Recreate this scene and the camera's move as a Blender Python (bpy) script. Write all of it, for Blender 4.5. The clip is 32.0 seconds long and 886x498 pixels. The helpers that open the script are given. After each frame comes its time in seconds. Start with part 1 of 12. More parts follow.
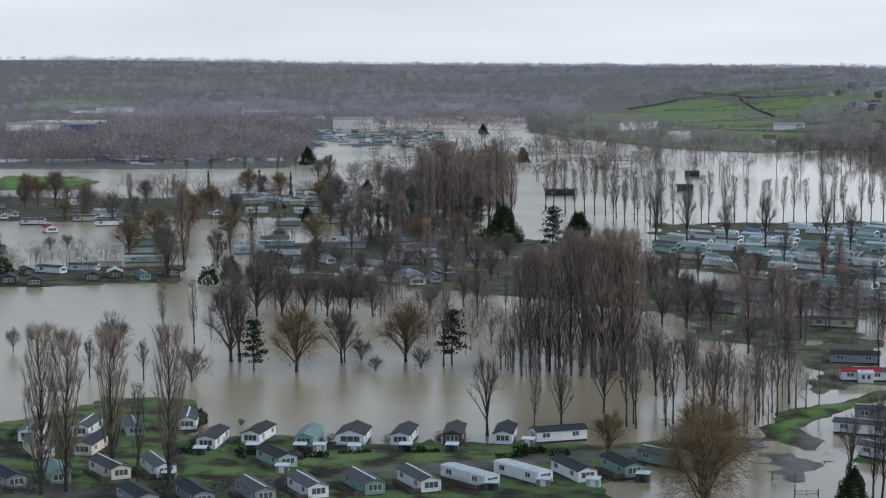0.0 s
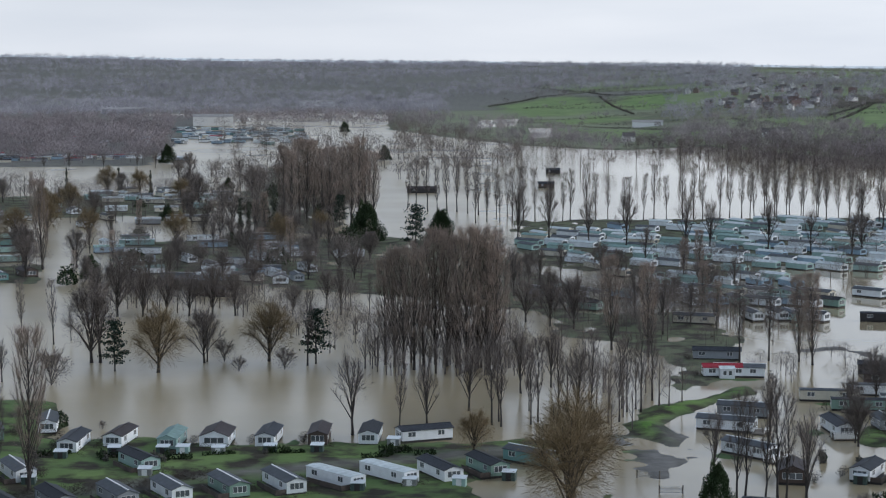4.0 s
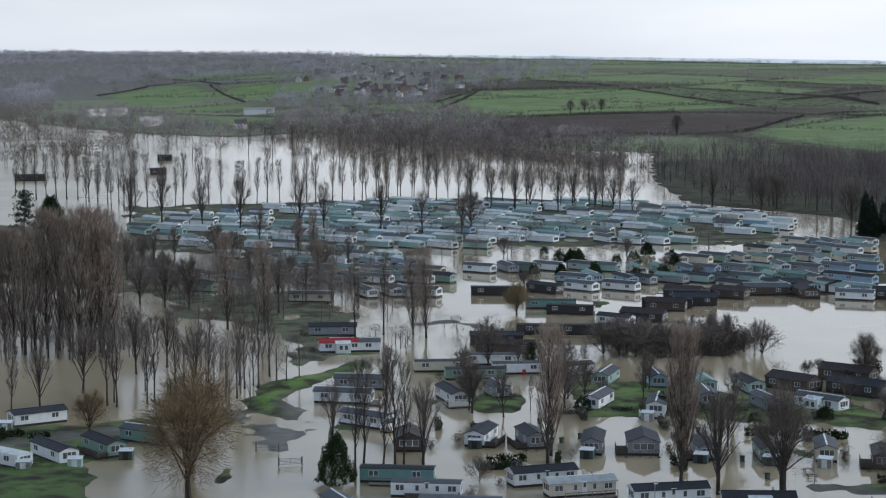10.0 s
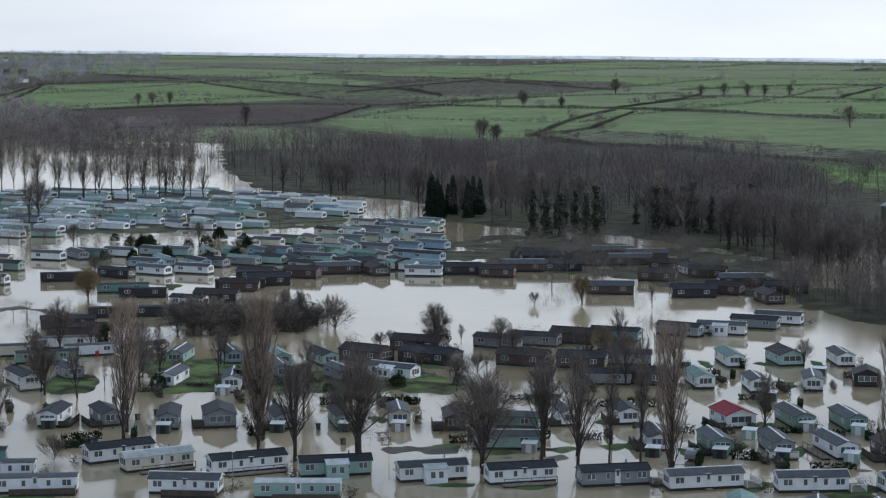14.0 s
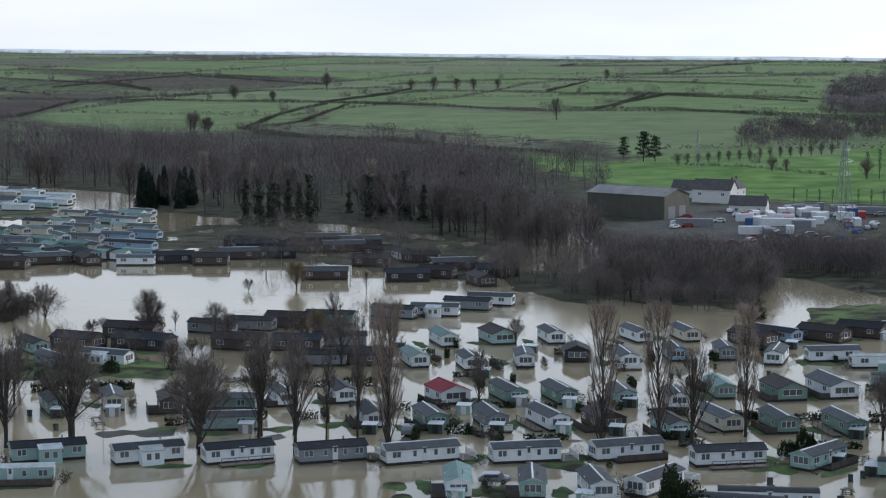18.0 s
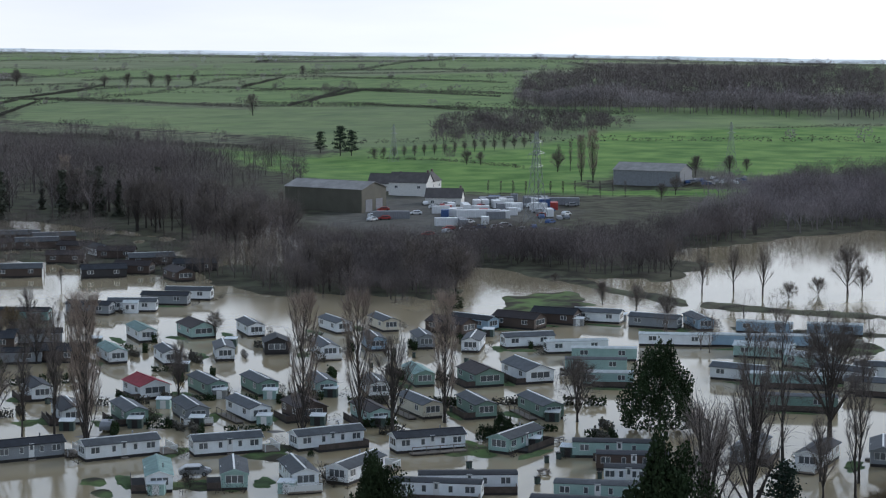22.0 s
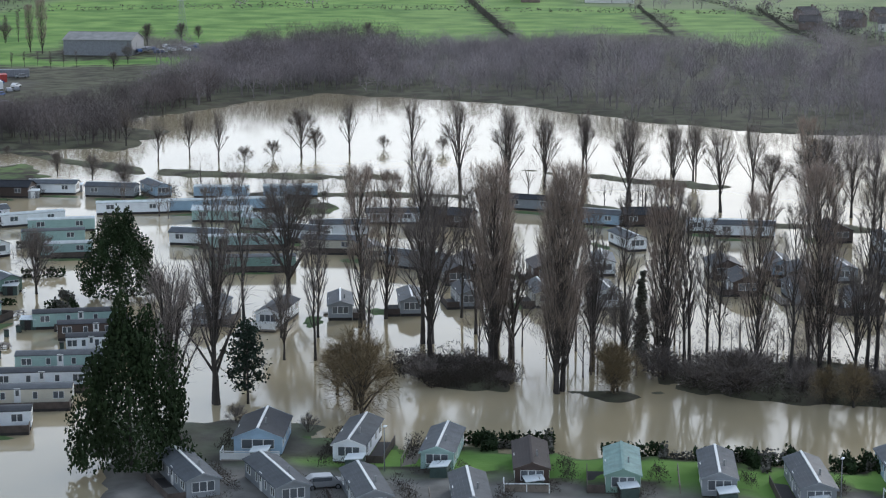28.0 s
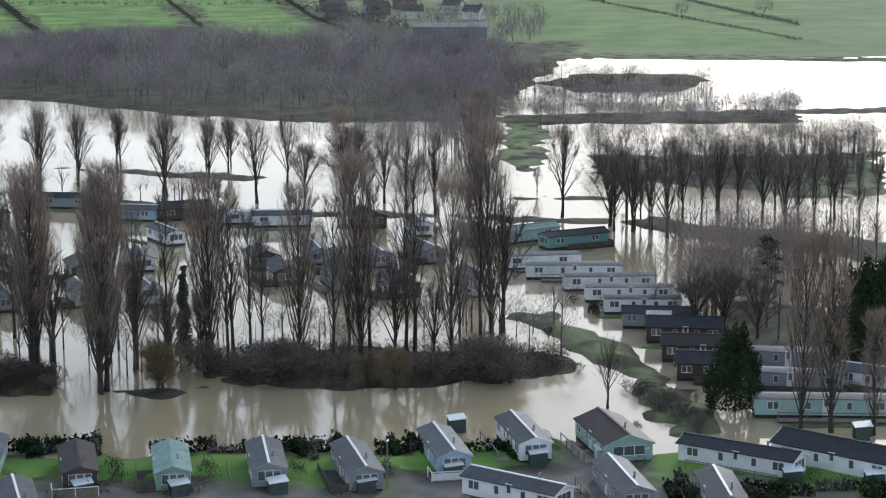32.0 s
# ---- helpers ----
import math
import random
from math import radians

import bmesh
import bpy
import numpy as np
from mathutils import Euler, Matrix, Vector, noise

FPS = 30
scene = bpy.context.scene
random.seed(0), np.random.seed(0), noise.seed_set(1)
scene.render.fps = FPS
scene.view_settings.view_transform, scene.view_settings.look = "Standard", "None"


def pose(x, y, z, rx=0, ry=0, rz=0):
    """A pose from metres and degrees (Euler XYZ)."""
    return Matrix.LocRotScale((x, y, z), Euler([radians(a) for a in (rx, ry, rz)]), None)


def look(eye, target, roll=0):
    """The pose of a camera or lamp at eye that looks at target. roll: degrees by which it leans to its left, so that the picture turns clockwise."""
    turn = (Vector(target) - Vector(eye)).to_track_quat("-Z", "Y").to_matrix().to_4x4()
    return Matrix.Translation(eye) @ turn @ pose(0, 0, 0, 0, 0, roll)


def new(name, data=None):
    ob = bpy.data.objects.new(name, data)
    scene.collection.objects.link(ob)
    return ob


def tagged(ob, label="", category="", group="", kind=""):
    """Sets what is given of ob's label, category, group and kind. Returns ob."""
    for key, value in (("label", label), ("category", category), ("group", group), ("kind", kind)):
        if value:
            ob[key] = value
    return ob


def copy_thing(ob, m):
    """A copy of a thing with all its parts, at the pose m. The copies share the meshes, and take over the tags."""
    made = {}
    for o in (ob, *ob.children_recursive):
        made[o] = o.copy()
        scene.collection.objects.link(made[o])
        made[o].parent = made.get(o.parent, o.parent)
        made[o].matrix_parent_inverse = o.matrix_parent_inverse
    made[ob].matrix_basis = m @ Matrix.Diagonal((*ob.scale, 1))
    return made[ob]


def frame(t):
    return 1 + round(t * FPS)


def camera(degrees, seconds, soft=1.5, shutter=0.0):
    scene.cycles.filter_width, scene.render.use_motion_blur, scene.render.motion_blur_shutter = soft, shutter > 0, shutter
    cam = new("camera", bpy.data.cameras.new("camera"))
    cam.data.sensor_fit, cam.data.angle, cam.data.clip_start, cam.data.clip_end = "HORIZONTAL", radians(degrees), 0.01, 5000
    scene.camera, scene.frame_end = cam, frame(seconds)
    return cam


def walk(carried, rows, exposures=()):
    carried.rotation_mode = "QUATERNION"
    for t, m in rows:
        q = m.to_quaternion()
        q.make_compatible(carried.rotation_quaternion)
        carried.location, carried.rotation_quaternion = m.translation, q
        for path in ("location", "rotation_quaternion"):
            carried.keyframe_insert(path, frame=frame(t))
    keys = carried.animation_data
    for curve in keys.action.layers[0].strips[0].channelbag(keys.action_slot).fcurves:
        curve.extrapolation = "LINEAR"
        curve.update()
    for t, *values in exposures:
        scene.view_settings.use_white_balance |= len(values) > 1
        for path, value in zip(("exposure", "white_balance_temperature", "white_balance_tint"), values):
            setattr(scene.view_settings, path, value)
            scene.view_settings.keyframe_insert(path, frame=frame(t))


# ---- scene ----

cam = camera(25.5, 32.0, soft=1.2)
PATH = [
    (0, (0.0, 0.0, 70.0), (-0.0, 99.53, 60.33), -0.08),
    (0.5, (-0.0, 0.47, 69.92), (1.0, 100.0, 60.26), -0.11),
    (1, (0.1, -0.38, 70.23), (2.08, 99.13, 60.54), -0.12),
    (1.5, (0.09, -0.1, 70.18), (2.82, 99.39, 60.45), -0.17),
    (2, (0.1, 0.0, 70.2), (3.73, 99.46, 60.45), -0.15),
    (2.5, (0.0, -0.21, 70.26), (4.36, 99.21, 60.5), -0.14),
    (4.5, (-0.67, 2.43, 69.91), (7.82, 101.58, 60.07), 0.11),
    (5, (-0.58, 2.69, 69.59), (9.58, 101.68, 59.72), 0.09),
    (5.5, (-0.58, 2.88, 69.45), (11.25, 101.68, 59.51), 0.08),
    (6, (-0.58, 2.66, 69.37), (13.04, 101.23, 59.36), 0.04),
    (6.5, (-0.7, 2.36, 69.25), (14.36, 100.7, 59.19), 0.04),
    (7, (-0.58, 2.09, 69.24), (15.84, 100.21, 59.13), 0.03),
    (7.5, (-0.68, 2.23, 69.05), (17.2, 100.1, 58.93), 0.07),
    (8, (-0.59, 2.16, 68.83), (19.05, 99.68, 58.66), 0.00),
    (8.5, (-0.47, 2.31, 68.37), (22.88, 99.01, 58.16), -0.05),
    (9, (-0.56, 2.35, 67.94), (25.54, 98.33, 57.69), 0.00),
    (9.5, (-0.65, 2.25, 67.73), (25.72, 98.16, 57.49), -0.01),
    (10, (-0.54, 2.48, 67.11), (25.87, 98.38, 56.84), 0.02),
    (10.5, (-0.48, 2.39, 66.2), (26.07, 98.25, 55.92), 0.05),
    (11, (-0.24, 1.97, 65.36), (34.6, 95.14, 55.07), -0.16),
    (11.5, (-0.57, 1.98, 64.86), (37.63, 93.81, 54.53), -0.16),
    (12, (-0.48, 1.86, 64.48), (38.71, 93.28, 54.15), -0.15),
    (12.5, (-0.54, 1.73, 64.23), (40.03, 92.54, 53.86), -0.12),
    (13, (-0.53, 1.82, 63.85), (41.77, 91.83, 53.45), -0.12),
    (13.5, (-0.68, 1.87, 63.56), (44.15, 90.65, 53.15), -0.09),
    (14, (-0.84, 1.76, 63.14), (45.75, 89.62, 52.69), -0.05),
    (14.5, (-0.81, 1.86, 62.69), (47.58, 88.75, 52.24), -0.00),
    (15, (-0.77, 1.89, 62.32), (49.94, 87.43, 51.82), -0.01),
    (15.5, (-0.89, 1.9, 61.85), (52.2, 86.0, 51.38), 0.03),
    (17.5, (-1.2, 1.62, 60.55), (56.72, 82.45, 50.0), 0.09),
    (18, (-1.26, 1.52, 60.34), (57.7, 81.59, 49.75), 0.07),
    (18.5, (-1.07, 1.55, 60.07), (58.89, 80.87, 49.48), 0.10),
    (19, (-1.14, 1.57, 59.82), (59.83, 80.12, 49.23), 0.13),
    (19.5, (-1.15, 1.44, 59.63), (60.93, 79.12, 49.05), 0.12),
    (20, (-1.09, 1.36, 59.49), (62.24, 78.01, 48.88), 0.12),
    (20.5, (-1.12, 1.23, 59.52), (65.08, 75.42, 48.91), 0.08),
    (21, (-1.27, 1.34, 59.45), (67.11, 73.52, 48.82), 0.07),
    (21.5, (-1.09, 1.46, 59.36), (67.89, 73.07, 48.69), 0.09),
    (22, (-1.48, 1.26, 59.37), (69.1, 71.28, 48.65), 0.15),
    (22.5, (-1.56, 1.2, 59.31), (70.14, 70.07, 48.54), 0.11),
    (23, (-1.31, 1.14, 59.1), (71.41, 68.93, 48.32), 0.08),
    (23.5, (-1.35, 1.21, 59.0), (73.27, 66.89, 48.2), 0.09),
    (24, (-1.49, 0.94, 58.97), (74.57, 64.95, 48.12), 0.06),
    (24.5, (-1.34, 1.19, 58.82), (75.78, 63.91, 47.94), 0.10),
    (25, (-1.3, 1.12, 58.63), (77.5, 61.71, 47.73), 0.13),
    (25.5, (-1.4, 1.18, 58.54), (79.16, 59.24, 46.72), 0.09),
    (26, (-1.52, 1.11, 58.4), (80.66, 56.43, 44.74), 0.04),
    (26.5, (-1.45, 1.11, 58.39), (81.87, 54.31, 43.27), 0.01),
    (28.5, (-1.49, 0.81, 58.63), (86.33, 45.35, 41.21), -0.06),
    (29, (-1.81, 0.76, 58.84), (87.89, 41.35, 41.36), -0.11),
    (29.5, (-1.74, 0.81, 58.97), (89.47, 37.87, 41.43), -0.17),
    (30, (-1.96, 0.93, 59.06), (90.19, 35.55, 41.46), -0.18),
    (30.5, (-1.89, 0.84, 59.06), (90.9, 33.71, 41.42), -0.19),
    (31, (-1.89, 0.85, 59.03), (91.91, 30.66, 41.35), -0.22),
    (31.5, (-2.03, 0.85, 59.1), (92.23, 29.13, 41.36), -0.20),
    (32, (-2.0, 0.87, 59.07), (92.96, 26.69, 41.29), -0.21),
]
walk(cam, [(t, look(eye, target, roll)) for t, eye, target, roll in PATH],
     exposures=[(0, 0.23, 5950, 11), (10, 0.22, 5950, 10), (16, 0.24, 5880, 10), (24, 0.22, 5880, 10), (25.5, 0.3, 5880, 10), (26.5, 0.55, 5900, 10), (28.5, 0.78, 6050, 10), (30, 0.74, 6050, 10), (32, 0.68, 6000, 10)])

# ---- sky and sun: a bright overcast, the sun low behind thin cloud ----
SUN_AZ, SUN_EL = 96.0, 20.0
world = bpy.data.worlds.new("overcast_sky")
scene.world = world
world.use_nodes = True
wn, wl = world.node_tree.nodes, world.node_tree.links
wn.clear()
w_out, w_bg = wn.new("ShaderNodeOutputWorld"), wn.new("ShaderNodeBackground")
w_sky = wn.new("ShaderNodeTexSky")
w_sky.sky_type, w_sky.sun_disc = "NISHITA", False
w_sky.sun_elevation, w_sky.sun_rotation = radians(SUN_EL), radians(SUN_AZ)
w_sky.dust_density, w_sky.air_density = 3.0, 1.0
w_co = wn.new("ShaderNodeTexCoord")
w_map = wn.new("ShaderNodeMapping")
w_map.inputs["Scale"].default_value = (1.0, 1.0, 7.0)
w_noise = wn.new("ShaderNodeTexNoise")
w_noise.inputs["Scale"].default_value, w_noise.inputs["Detail"].default_value = 2.6, 6.0
w_ramp = wn.new("ShaderNodeValToRGB")
w_ramp.color_ramp.elements[0].position, w_ramp.color_ramp.elements[0].color = 0.3, (5.7, 6.3, 7.0, 1)
w_ramp.color_ramp.elements[1].position, w_ramp.color_ramp.elements[1].color = 0.7, (7.6, 8.05, 8.5, 1)
w_mix = wn.new("ShaderNodeMix")
w_mix.data_type = "RGBA"
w_mix.inputs[0].default_value = 0.85
# thin cloud in front of the sun glows
w_dot = wn.new("ShaderNodeVectorMath")
w_dot.operation = "DOT_PRODUCT"
sun_way = Vector((math.sin(radians(SUN_AZ)) * math.cos(radians(SUN_EL)), math.cos(radians(SUN_AZ)) * math.cos(radians(SUN_EL)), math.sin(radians(SUN_EL))))
w_dot.inputs[1].default_value = sun_way
w_glow = wn.new("ShaderNodeMapRange")
w_glow.interpolation_type = "SMOOTHERSTEP"
w_glow.inputs["From Min"].default_value, w_glow.inputs["From Max"].default_value = -0.3, 1.0
w_glow.inputs["To Min"].default_value, w_glow.inputs["To Max"].default_value = 0.86, 1.10
w_mul = wn.new("ShaderNodeVectorMath")
w_mul.operation = "SCALE"
wl.new(w_co.outputs["Generated"], w_map.inputs["Vector"])
wl.new(w_map.outputs[0], w_noise.inputs["Vector"])
wl.new(w_noise.outputs[0], w_ramp.inputs[0])
wl.new(w_co.outputs["Generated"], w_dot.inputs[0])
wl.new(w_dot.outputs["Value"], w_glow.inputs["Value"])
wl.new(w_ramp.outputs[0], w_mul.inputs[0])
w_near = wn.new("ShaderNodeMapRange")
w_near.interpolation_type = "SMOOTHERSTEP"
w_near.inputs["From Min"].default_value, w_near.inputs["From Max"].default_value = 0.92, 1.0
w_near.inputs["To Min"].default_value, w_near.inputs["To Max"].default_value = 0.0, 0.5
w_sum = wn.new("ShaderNodeMath")
wl.new(w_dot.outputs["Value"], w_near.inputs["Value"])
wl.new(w_glow.outputs[0], w_sum.inputs[0])
wl.new(w_near.outputs[0], w_sum.inputs[1])
wl.new(w_sum.outputs[0], w_mul.inputs["Scale"])
wl.new(w_sky.outputs[0], w_mix.inputs[6])
# the cloud deck is thick and dark overhead, thin and bright towards the horizon
w_up = wn.new("ShaderNodeSeparateXYZ")
w_deck = wn.new("ShaderNodeMapRange")
w_deck.interpolation_type = "SMOOTHSTEP"
w_deck.inputs["From Min"].default_value, w_deck.inputs["From Max"].default_value = 0.06, 0.65
w_deck.inputs["To Min"].default_value, w_deck.inputs["To Max"].default_value = 1.0, 0.50
w_thick = wn.new("ShaderNodeVectorMath")
w_thick.operation = "SCALE"
wl.new(w_co.outputs["Generated"], w_up.inputs[0])
wl.new(w_up.outputs["Z"], w_deck.inputs["Value"])
wl.new(w_mul.outputs[0], w_thick.inputs[0])
wl.new(w_deck.outputs[0], w_thick.inputs["Scale"])
# warm-white low down, bluer overhead
w_hue = wn.new("ShaderNodeMix")
w_hue.data_type = "RGBA"
w_hue.inputs[6].default_value, w_hue.inputs[7].default_value = (1.07, 1.0, 0.93, 1), (0.93, 1.0, 1.09, 1)
w_high = wn.new("ShaderNodeMapRange")
w_high.inputs["From Min"].default_value, w_high.inputs["From Max"].default_value = 0.06, 0.45
wl.new(w_up.outputs["Z"], w_high.inputs["Value"])
wl.new(w_high.outputs[0], w_hue.inputs[0])
w_tone = wn.new("ShaderNodeVectorMath")
w_tone.operation = "MULTIPLY"
wl.new(w_thick.outputs[0], w_tone.inputs[0])
wl.new(w_hue.outputs[2], w_tone.inputs[1])
wl.new(w_tone.outputs[0], w_mix.inputs[7])
wl.new(w_mix.outputs[2], w_bg.inputs["Color"])
w_bg.inputs["Strength"].default_value = 0.125
wl.new(w_bg.outputs[0], w_out.inputs["Surface"])

sun = new("sun", bpy.data.lights.new("sun", "SUN"))
sun.data.energy, sun.data.angle, sun.data.color = 1.1, radians(14), (1.0, 0.96, 0.90)
sun.matrix_world = look((0, 0, 400), Vector((0, 0, 400)) - sun_way)

# ---- materials ----
def material(name, colour, rough=0.7, vary=0.25, scale=1.5, fine=12.0, bump=0.15, metal=0.0, spec=0.5, second=None, random_tint=0.0):
    """A surface with stains at one scale and grain at another, in object space; random_tint varies it from object to object."""
    m = bpy.data.materials.new(name)
    m.use_nodes = True
    n, l = m.node_tree.nodes, m.node_tree.links
    p = n["Principled BSDF"]
    p.inputs["Roughness"].default_value, p.inputs["Metallic"].default_value = rough, metal
    p.inputs["Specular IOR Level"].default_value = spec
    co = n.new("ShaderNodeTexCoord")
    big, small = n.new("ShaderNodeTexNoise"), n.new("ShaderNodeTexNoise")
    big.inputs["Scale"].default_value, big.inputs["Detail"].default_value = scale, 4
    small.inputs["Scale"].default_value, small.inputs["Detail"].default_value = fine, 3
    for t in (big, small):
        l.new(co.outputs["Object"], t.inputs["Vector"])
    add = n.new("ShaderNodeMath")
    add.operation = "MULTIPLY_ADD"
    add.inputs[1].default_value = 0.4
    l.new(small.outputs[0], add.inputs[0])
    l.new(big.outputs[0], add.inputs[2])
    ramp = n.new("ShaderNodeValToRGB")
    c = Vector(colour)
    low = Vector(second) if second else c * (1 - vary)
    ramp.color_ramp.elements[0].position, ramp.color_ramp.elements[0].color = 0.48, (*low, 1)
    ramp.color_ramp.elements[1].position, ramp.color_ramp.elements[1].color = 0.92, (*(c * (1 + vary * 0.4)), 1)
    l.new(add.outputs[0], ramp.inputs[0])
    out = ramp.outputs[0]
    if random_tint:
        info, hsv = n.new("ShaderNodeObjectInfo"), n.new("ShaderNodeHueSaturation")
        mr = n.new("ShaderNodeMapRange")
        mr.inputs["To Min"].default_value, mr.inputs["To Max"].default_value = 1 - random_tint, 1 + random_tint
        l.new(info.outputs["Random"], mr.inputs["Value"])
        l.new(mr.outputs[0], hsv.inputs["Value"])
        l.new(out, hsv.inputs["Color"])
        out = hsv.outputs[0]
    l.new(out, p.inputs["Base Color"])
    if bump:
        b = n.new("ShaderNodeBump")
        b.inputs["Strength"].default_value, b.inputs["Distance"].default_value = bump, 0.05
        l.new(add.outputs[0], b.inputs["Height"])
        l.new(b.outputs[0], p.inputs["Normal"])
    return m


def clad(name, colour, vary=0.12):
    """Painted boarding: level boards 15 cm high with a recessed joint, and rain streaks."""
    m = material(name, colour, 0.55, vary, 0.7, 5.0, 0.0, random_tint=0.10)
    n, l = m.node_tree.nodes, m.node_tree.links
    co, wave = n.new("ShaderNodeTexCoord"), n.new("ShaderNodeTexWave")
    wave.bands_direction, wave.wave_profile = "Z", "SAW"
    wave.inputs["Scale"].default_value = 1.05
    l.new(co.outputs["Object"], wave.inputs["Vector"])
    b = n.new("ShaderNodeBump")
    b.inputs["Strength"].default_value, b.inputs["Distance"].default_value = 0.6, 0.03
    l.new(wave.outputs["Fac"], b.inputs["Height"])
    l.new(b.outputs[0], n["Principled BSDF"].inputs["Normal"])
    return m


def sheet_roof(name, colour, rough=0.6):
    """Pressed metal tile sheet: courses across the slope."""
    m = material(name, colour, rough, 0.3, 0.8, 6.0, 0.0, spec=0.2, random_tint=0.25)
    n, l = m.node_tree.nodes, m.node_tree.links
    co, wave = n.new("ShaderNodeTexCoord"), n.new("ShaderNodeTexWave")
    wave.bands_direction, wave.wave_profile = "Y", "SAW"
    wave.inputs["Scale"].default_value = 0.9
    l.new(co.outputs["Object"], wave.inputs["Vector"])
    b = n.new("ShaderNodeBump")
    b.inputs["Strength"].default_value, b.inputs["Distance"].default_value = 0.7, 0.04
    l.new(wave.outputs["Fac"], b.inputs["Height"])
    l.new(b.outputs[0], n["Principled BSDF"].inputs["Normal"])
    return m


WALL = {
    "white": clad("white_cladding", (0.77, 0.80, 0.82)),
    "cream": clad("cream_cladding", (0.60, 0.56, 0.46)),
    "green": clad("sage_green_cladding", (0.20, 0.31, 0.26)),
    "mint": clad("pale_green_cladding", (0.32, 0.46, 0.43)),
    "grey": clad("grey_cladding", (0.24, 0.26, 0.28)),
    "blue": clad("blue_grey_cladding", (0.30, 0.42, 0.53)),
    "teal": clad("teal_cladding", (0.15, 0.29, 0.28)),
    "brown": clad("dark_brown_timber", (0.075, 0.052, 0.042)),
    "black": clad("black_stained_timber", (0.03, 0.028, 0.03)),
}
ROOF = {
    "dark": sheet_roof("charcoal_roof_sheet", (0.030, 0.033, 0.040)),
    "slate": sheet_roof("slate_grey_roof_sheet", (0.082, 0.09, 0.10)),
    "pale": sheet_roof("pale_grey_roof_sheet", (0.50, 0.545, 0.55)),
    "brown": sheet_roof("brown_roof_sheet", (0.045, 0.035, 0.035)),
    "green": sheet_roof("green_roof_sheet", (0.19, 0.285, 0.265)),
    "red": sheet_roof("red_roof_sheet", (0.30, 0.03, 0.045)),
}
M_SKIRT = material("dark_skirt_boards", (0.028, 0.025, 0.025), 0.8)
M_FRAME = material("white_window_frame", (0.72, 0.73, 0.72), 0.4, 0.08)
M_DECK = material("weathered_deck_timber", (0.20, 0.17, 0.14), 0.8, 0.3)
M_DARK_DECK = material("dark_stained_deck_boards", (0.085, 0.066, 0.056), 0.8, 0.4)
M_PALE_LID = material("pale_plastic_lid", (0.62, 0.66, 0.68), 0.5, 0.1)
M_GREEN_BOX = material("dark_green_store", (0.05, 0.08, 0.07), 0.7)
M_GAS = material("red_gas_bottle_paint", (0.35, 0.03, 0.03), 0.4, 0.1)
M_RUBBER = material("black_rubber", (0.02, 0.02, 0.02), 0.9, 0.1)
M_STEEL = material("galvanised_steel", (0.30, 0.31, 0.32), 0.45, 0.2, metal=0.7)
M_BARK = material("grey_brown_bark", (0.048, 0.041, 0.036), 0.9, 0.4, 0.8, 9.0, 0.5)
M_TWIG = material("bare_brown_twigs", (0.165, 0.138, 0.122), 0.9, 0.3, 0.25, 2.0, 0.0, random_tint=0.2)
M_TWIG_RED = material("russet_poplar_twigs", (0.330, 0.262, 0.215), 0.9, 0.3, 0.25, 2.0, 0.0, random_tint=0.15)
M_TWIG_WILLOW = material("yellow_brown_willow_twigs", (0.205, 0.152, 0.082), 0.9, 0.3, 0.3, 2.0, 0.0, random_tint=0.15)
# twigs lightened and greyed, so haze over distant woods is in the colour
M_TWIG_FAR_HAZE = material("haze_grey_brown_twigs", (0.30, 0.262, 0.265), 0.95, 0.5, 0.02, 0.12, 0.0)
# farthest trees: twig colour paled and blued to carry the distance haze
M_TWIG_PALE_HAZE = material("haze_pale_far_twigs", (0.40, 0.385, 0.42), 0.95, 0.5, 0.015, 0.08, 0.0)
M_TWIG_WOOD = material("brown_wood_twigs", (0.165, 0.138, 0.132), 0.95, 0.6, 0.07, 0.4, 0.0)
M_HEDGE = material("dark_hedge_twigs", (0.105, 0.098, 0.080), 0.95, 0.35, 0.02, 0.4, 0.0)
M_SCRUB = material("dark_bramble_scrub", (0.058, 0.047, 0.037), 0.95, 0.4, 0.06, 0.7, 0.0)
M_IVY = material("dark_ivy_leaves", (0.070, 0.078, 0.052), 0.7, 0.4, 0.3, 3.0, 0.0)
M_NEEDLE = material("dark_conifer_needles", (0.028, 0.042, 0.030), 0.95, 0.5, 0.5, 4.0, 0.0, spec=0.1, random_tint=0.2)
M_LEAF = material("evergreen_hedge_leaves", (0.030, 0.048, 0.020), 0.9, 0.5, 0.6, 5.0, 0.0, spec=0.15, random_tint=0.2)


def glass_material():
    m = bpy.data.materials.new("dark_window_glass")
    m.use_nodes = True
    p = m.node_tree.nodes["Principled BSDF"]
    p.inputs["Base Color"].default_value = (0.085, 0.095, 0.105, 1)
    p.inputs["Roughness"].default_value = 0.08
    p.inputs["Specular IOR Level"].default_value = 0.8
    return m


M_GLASS = glass_material()


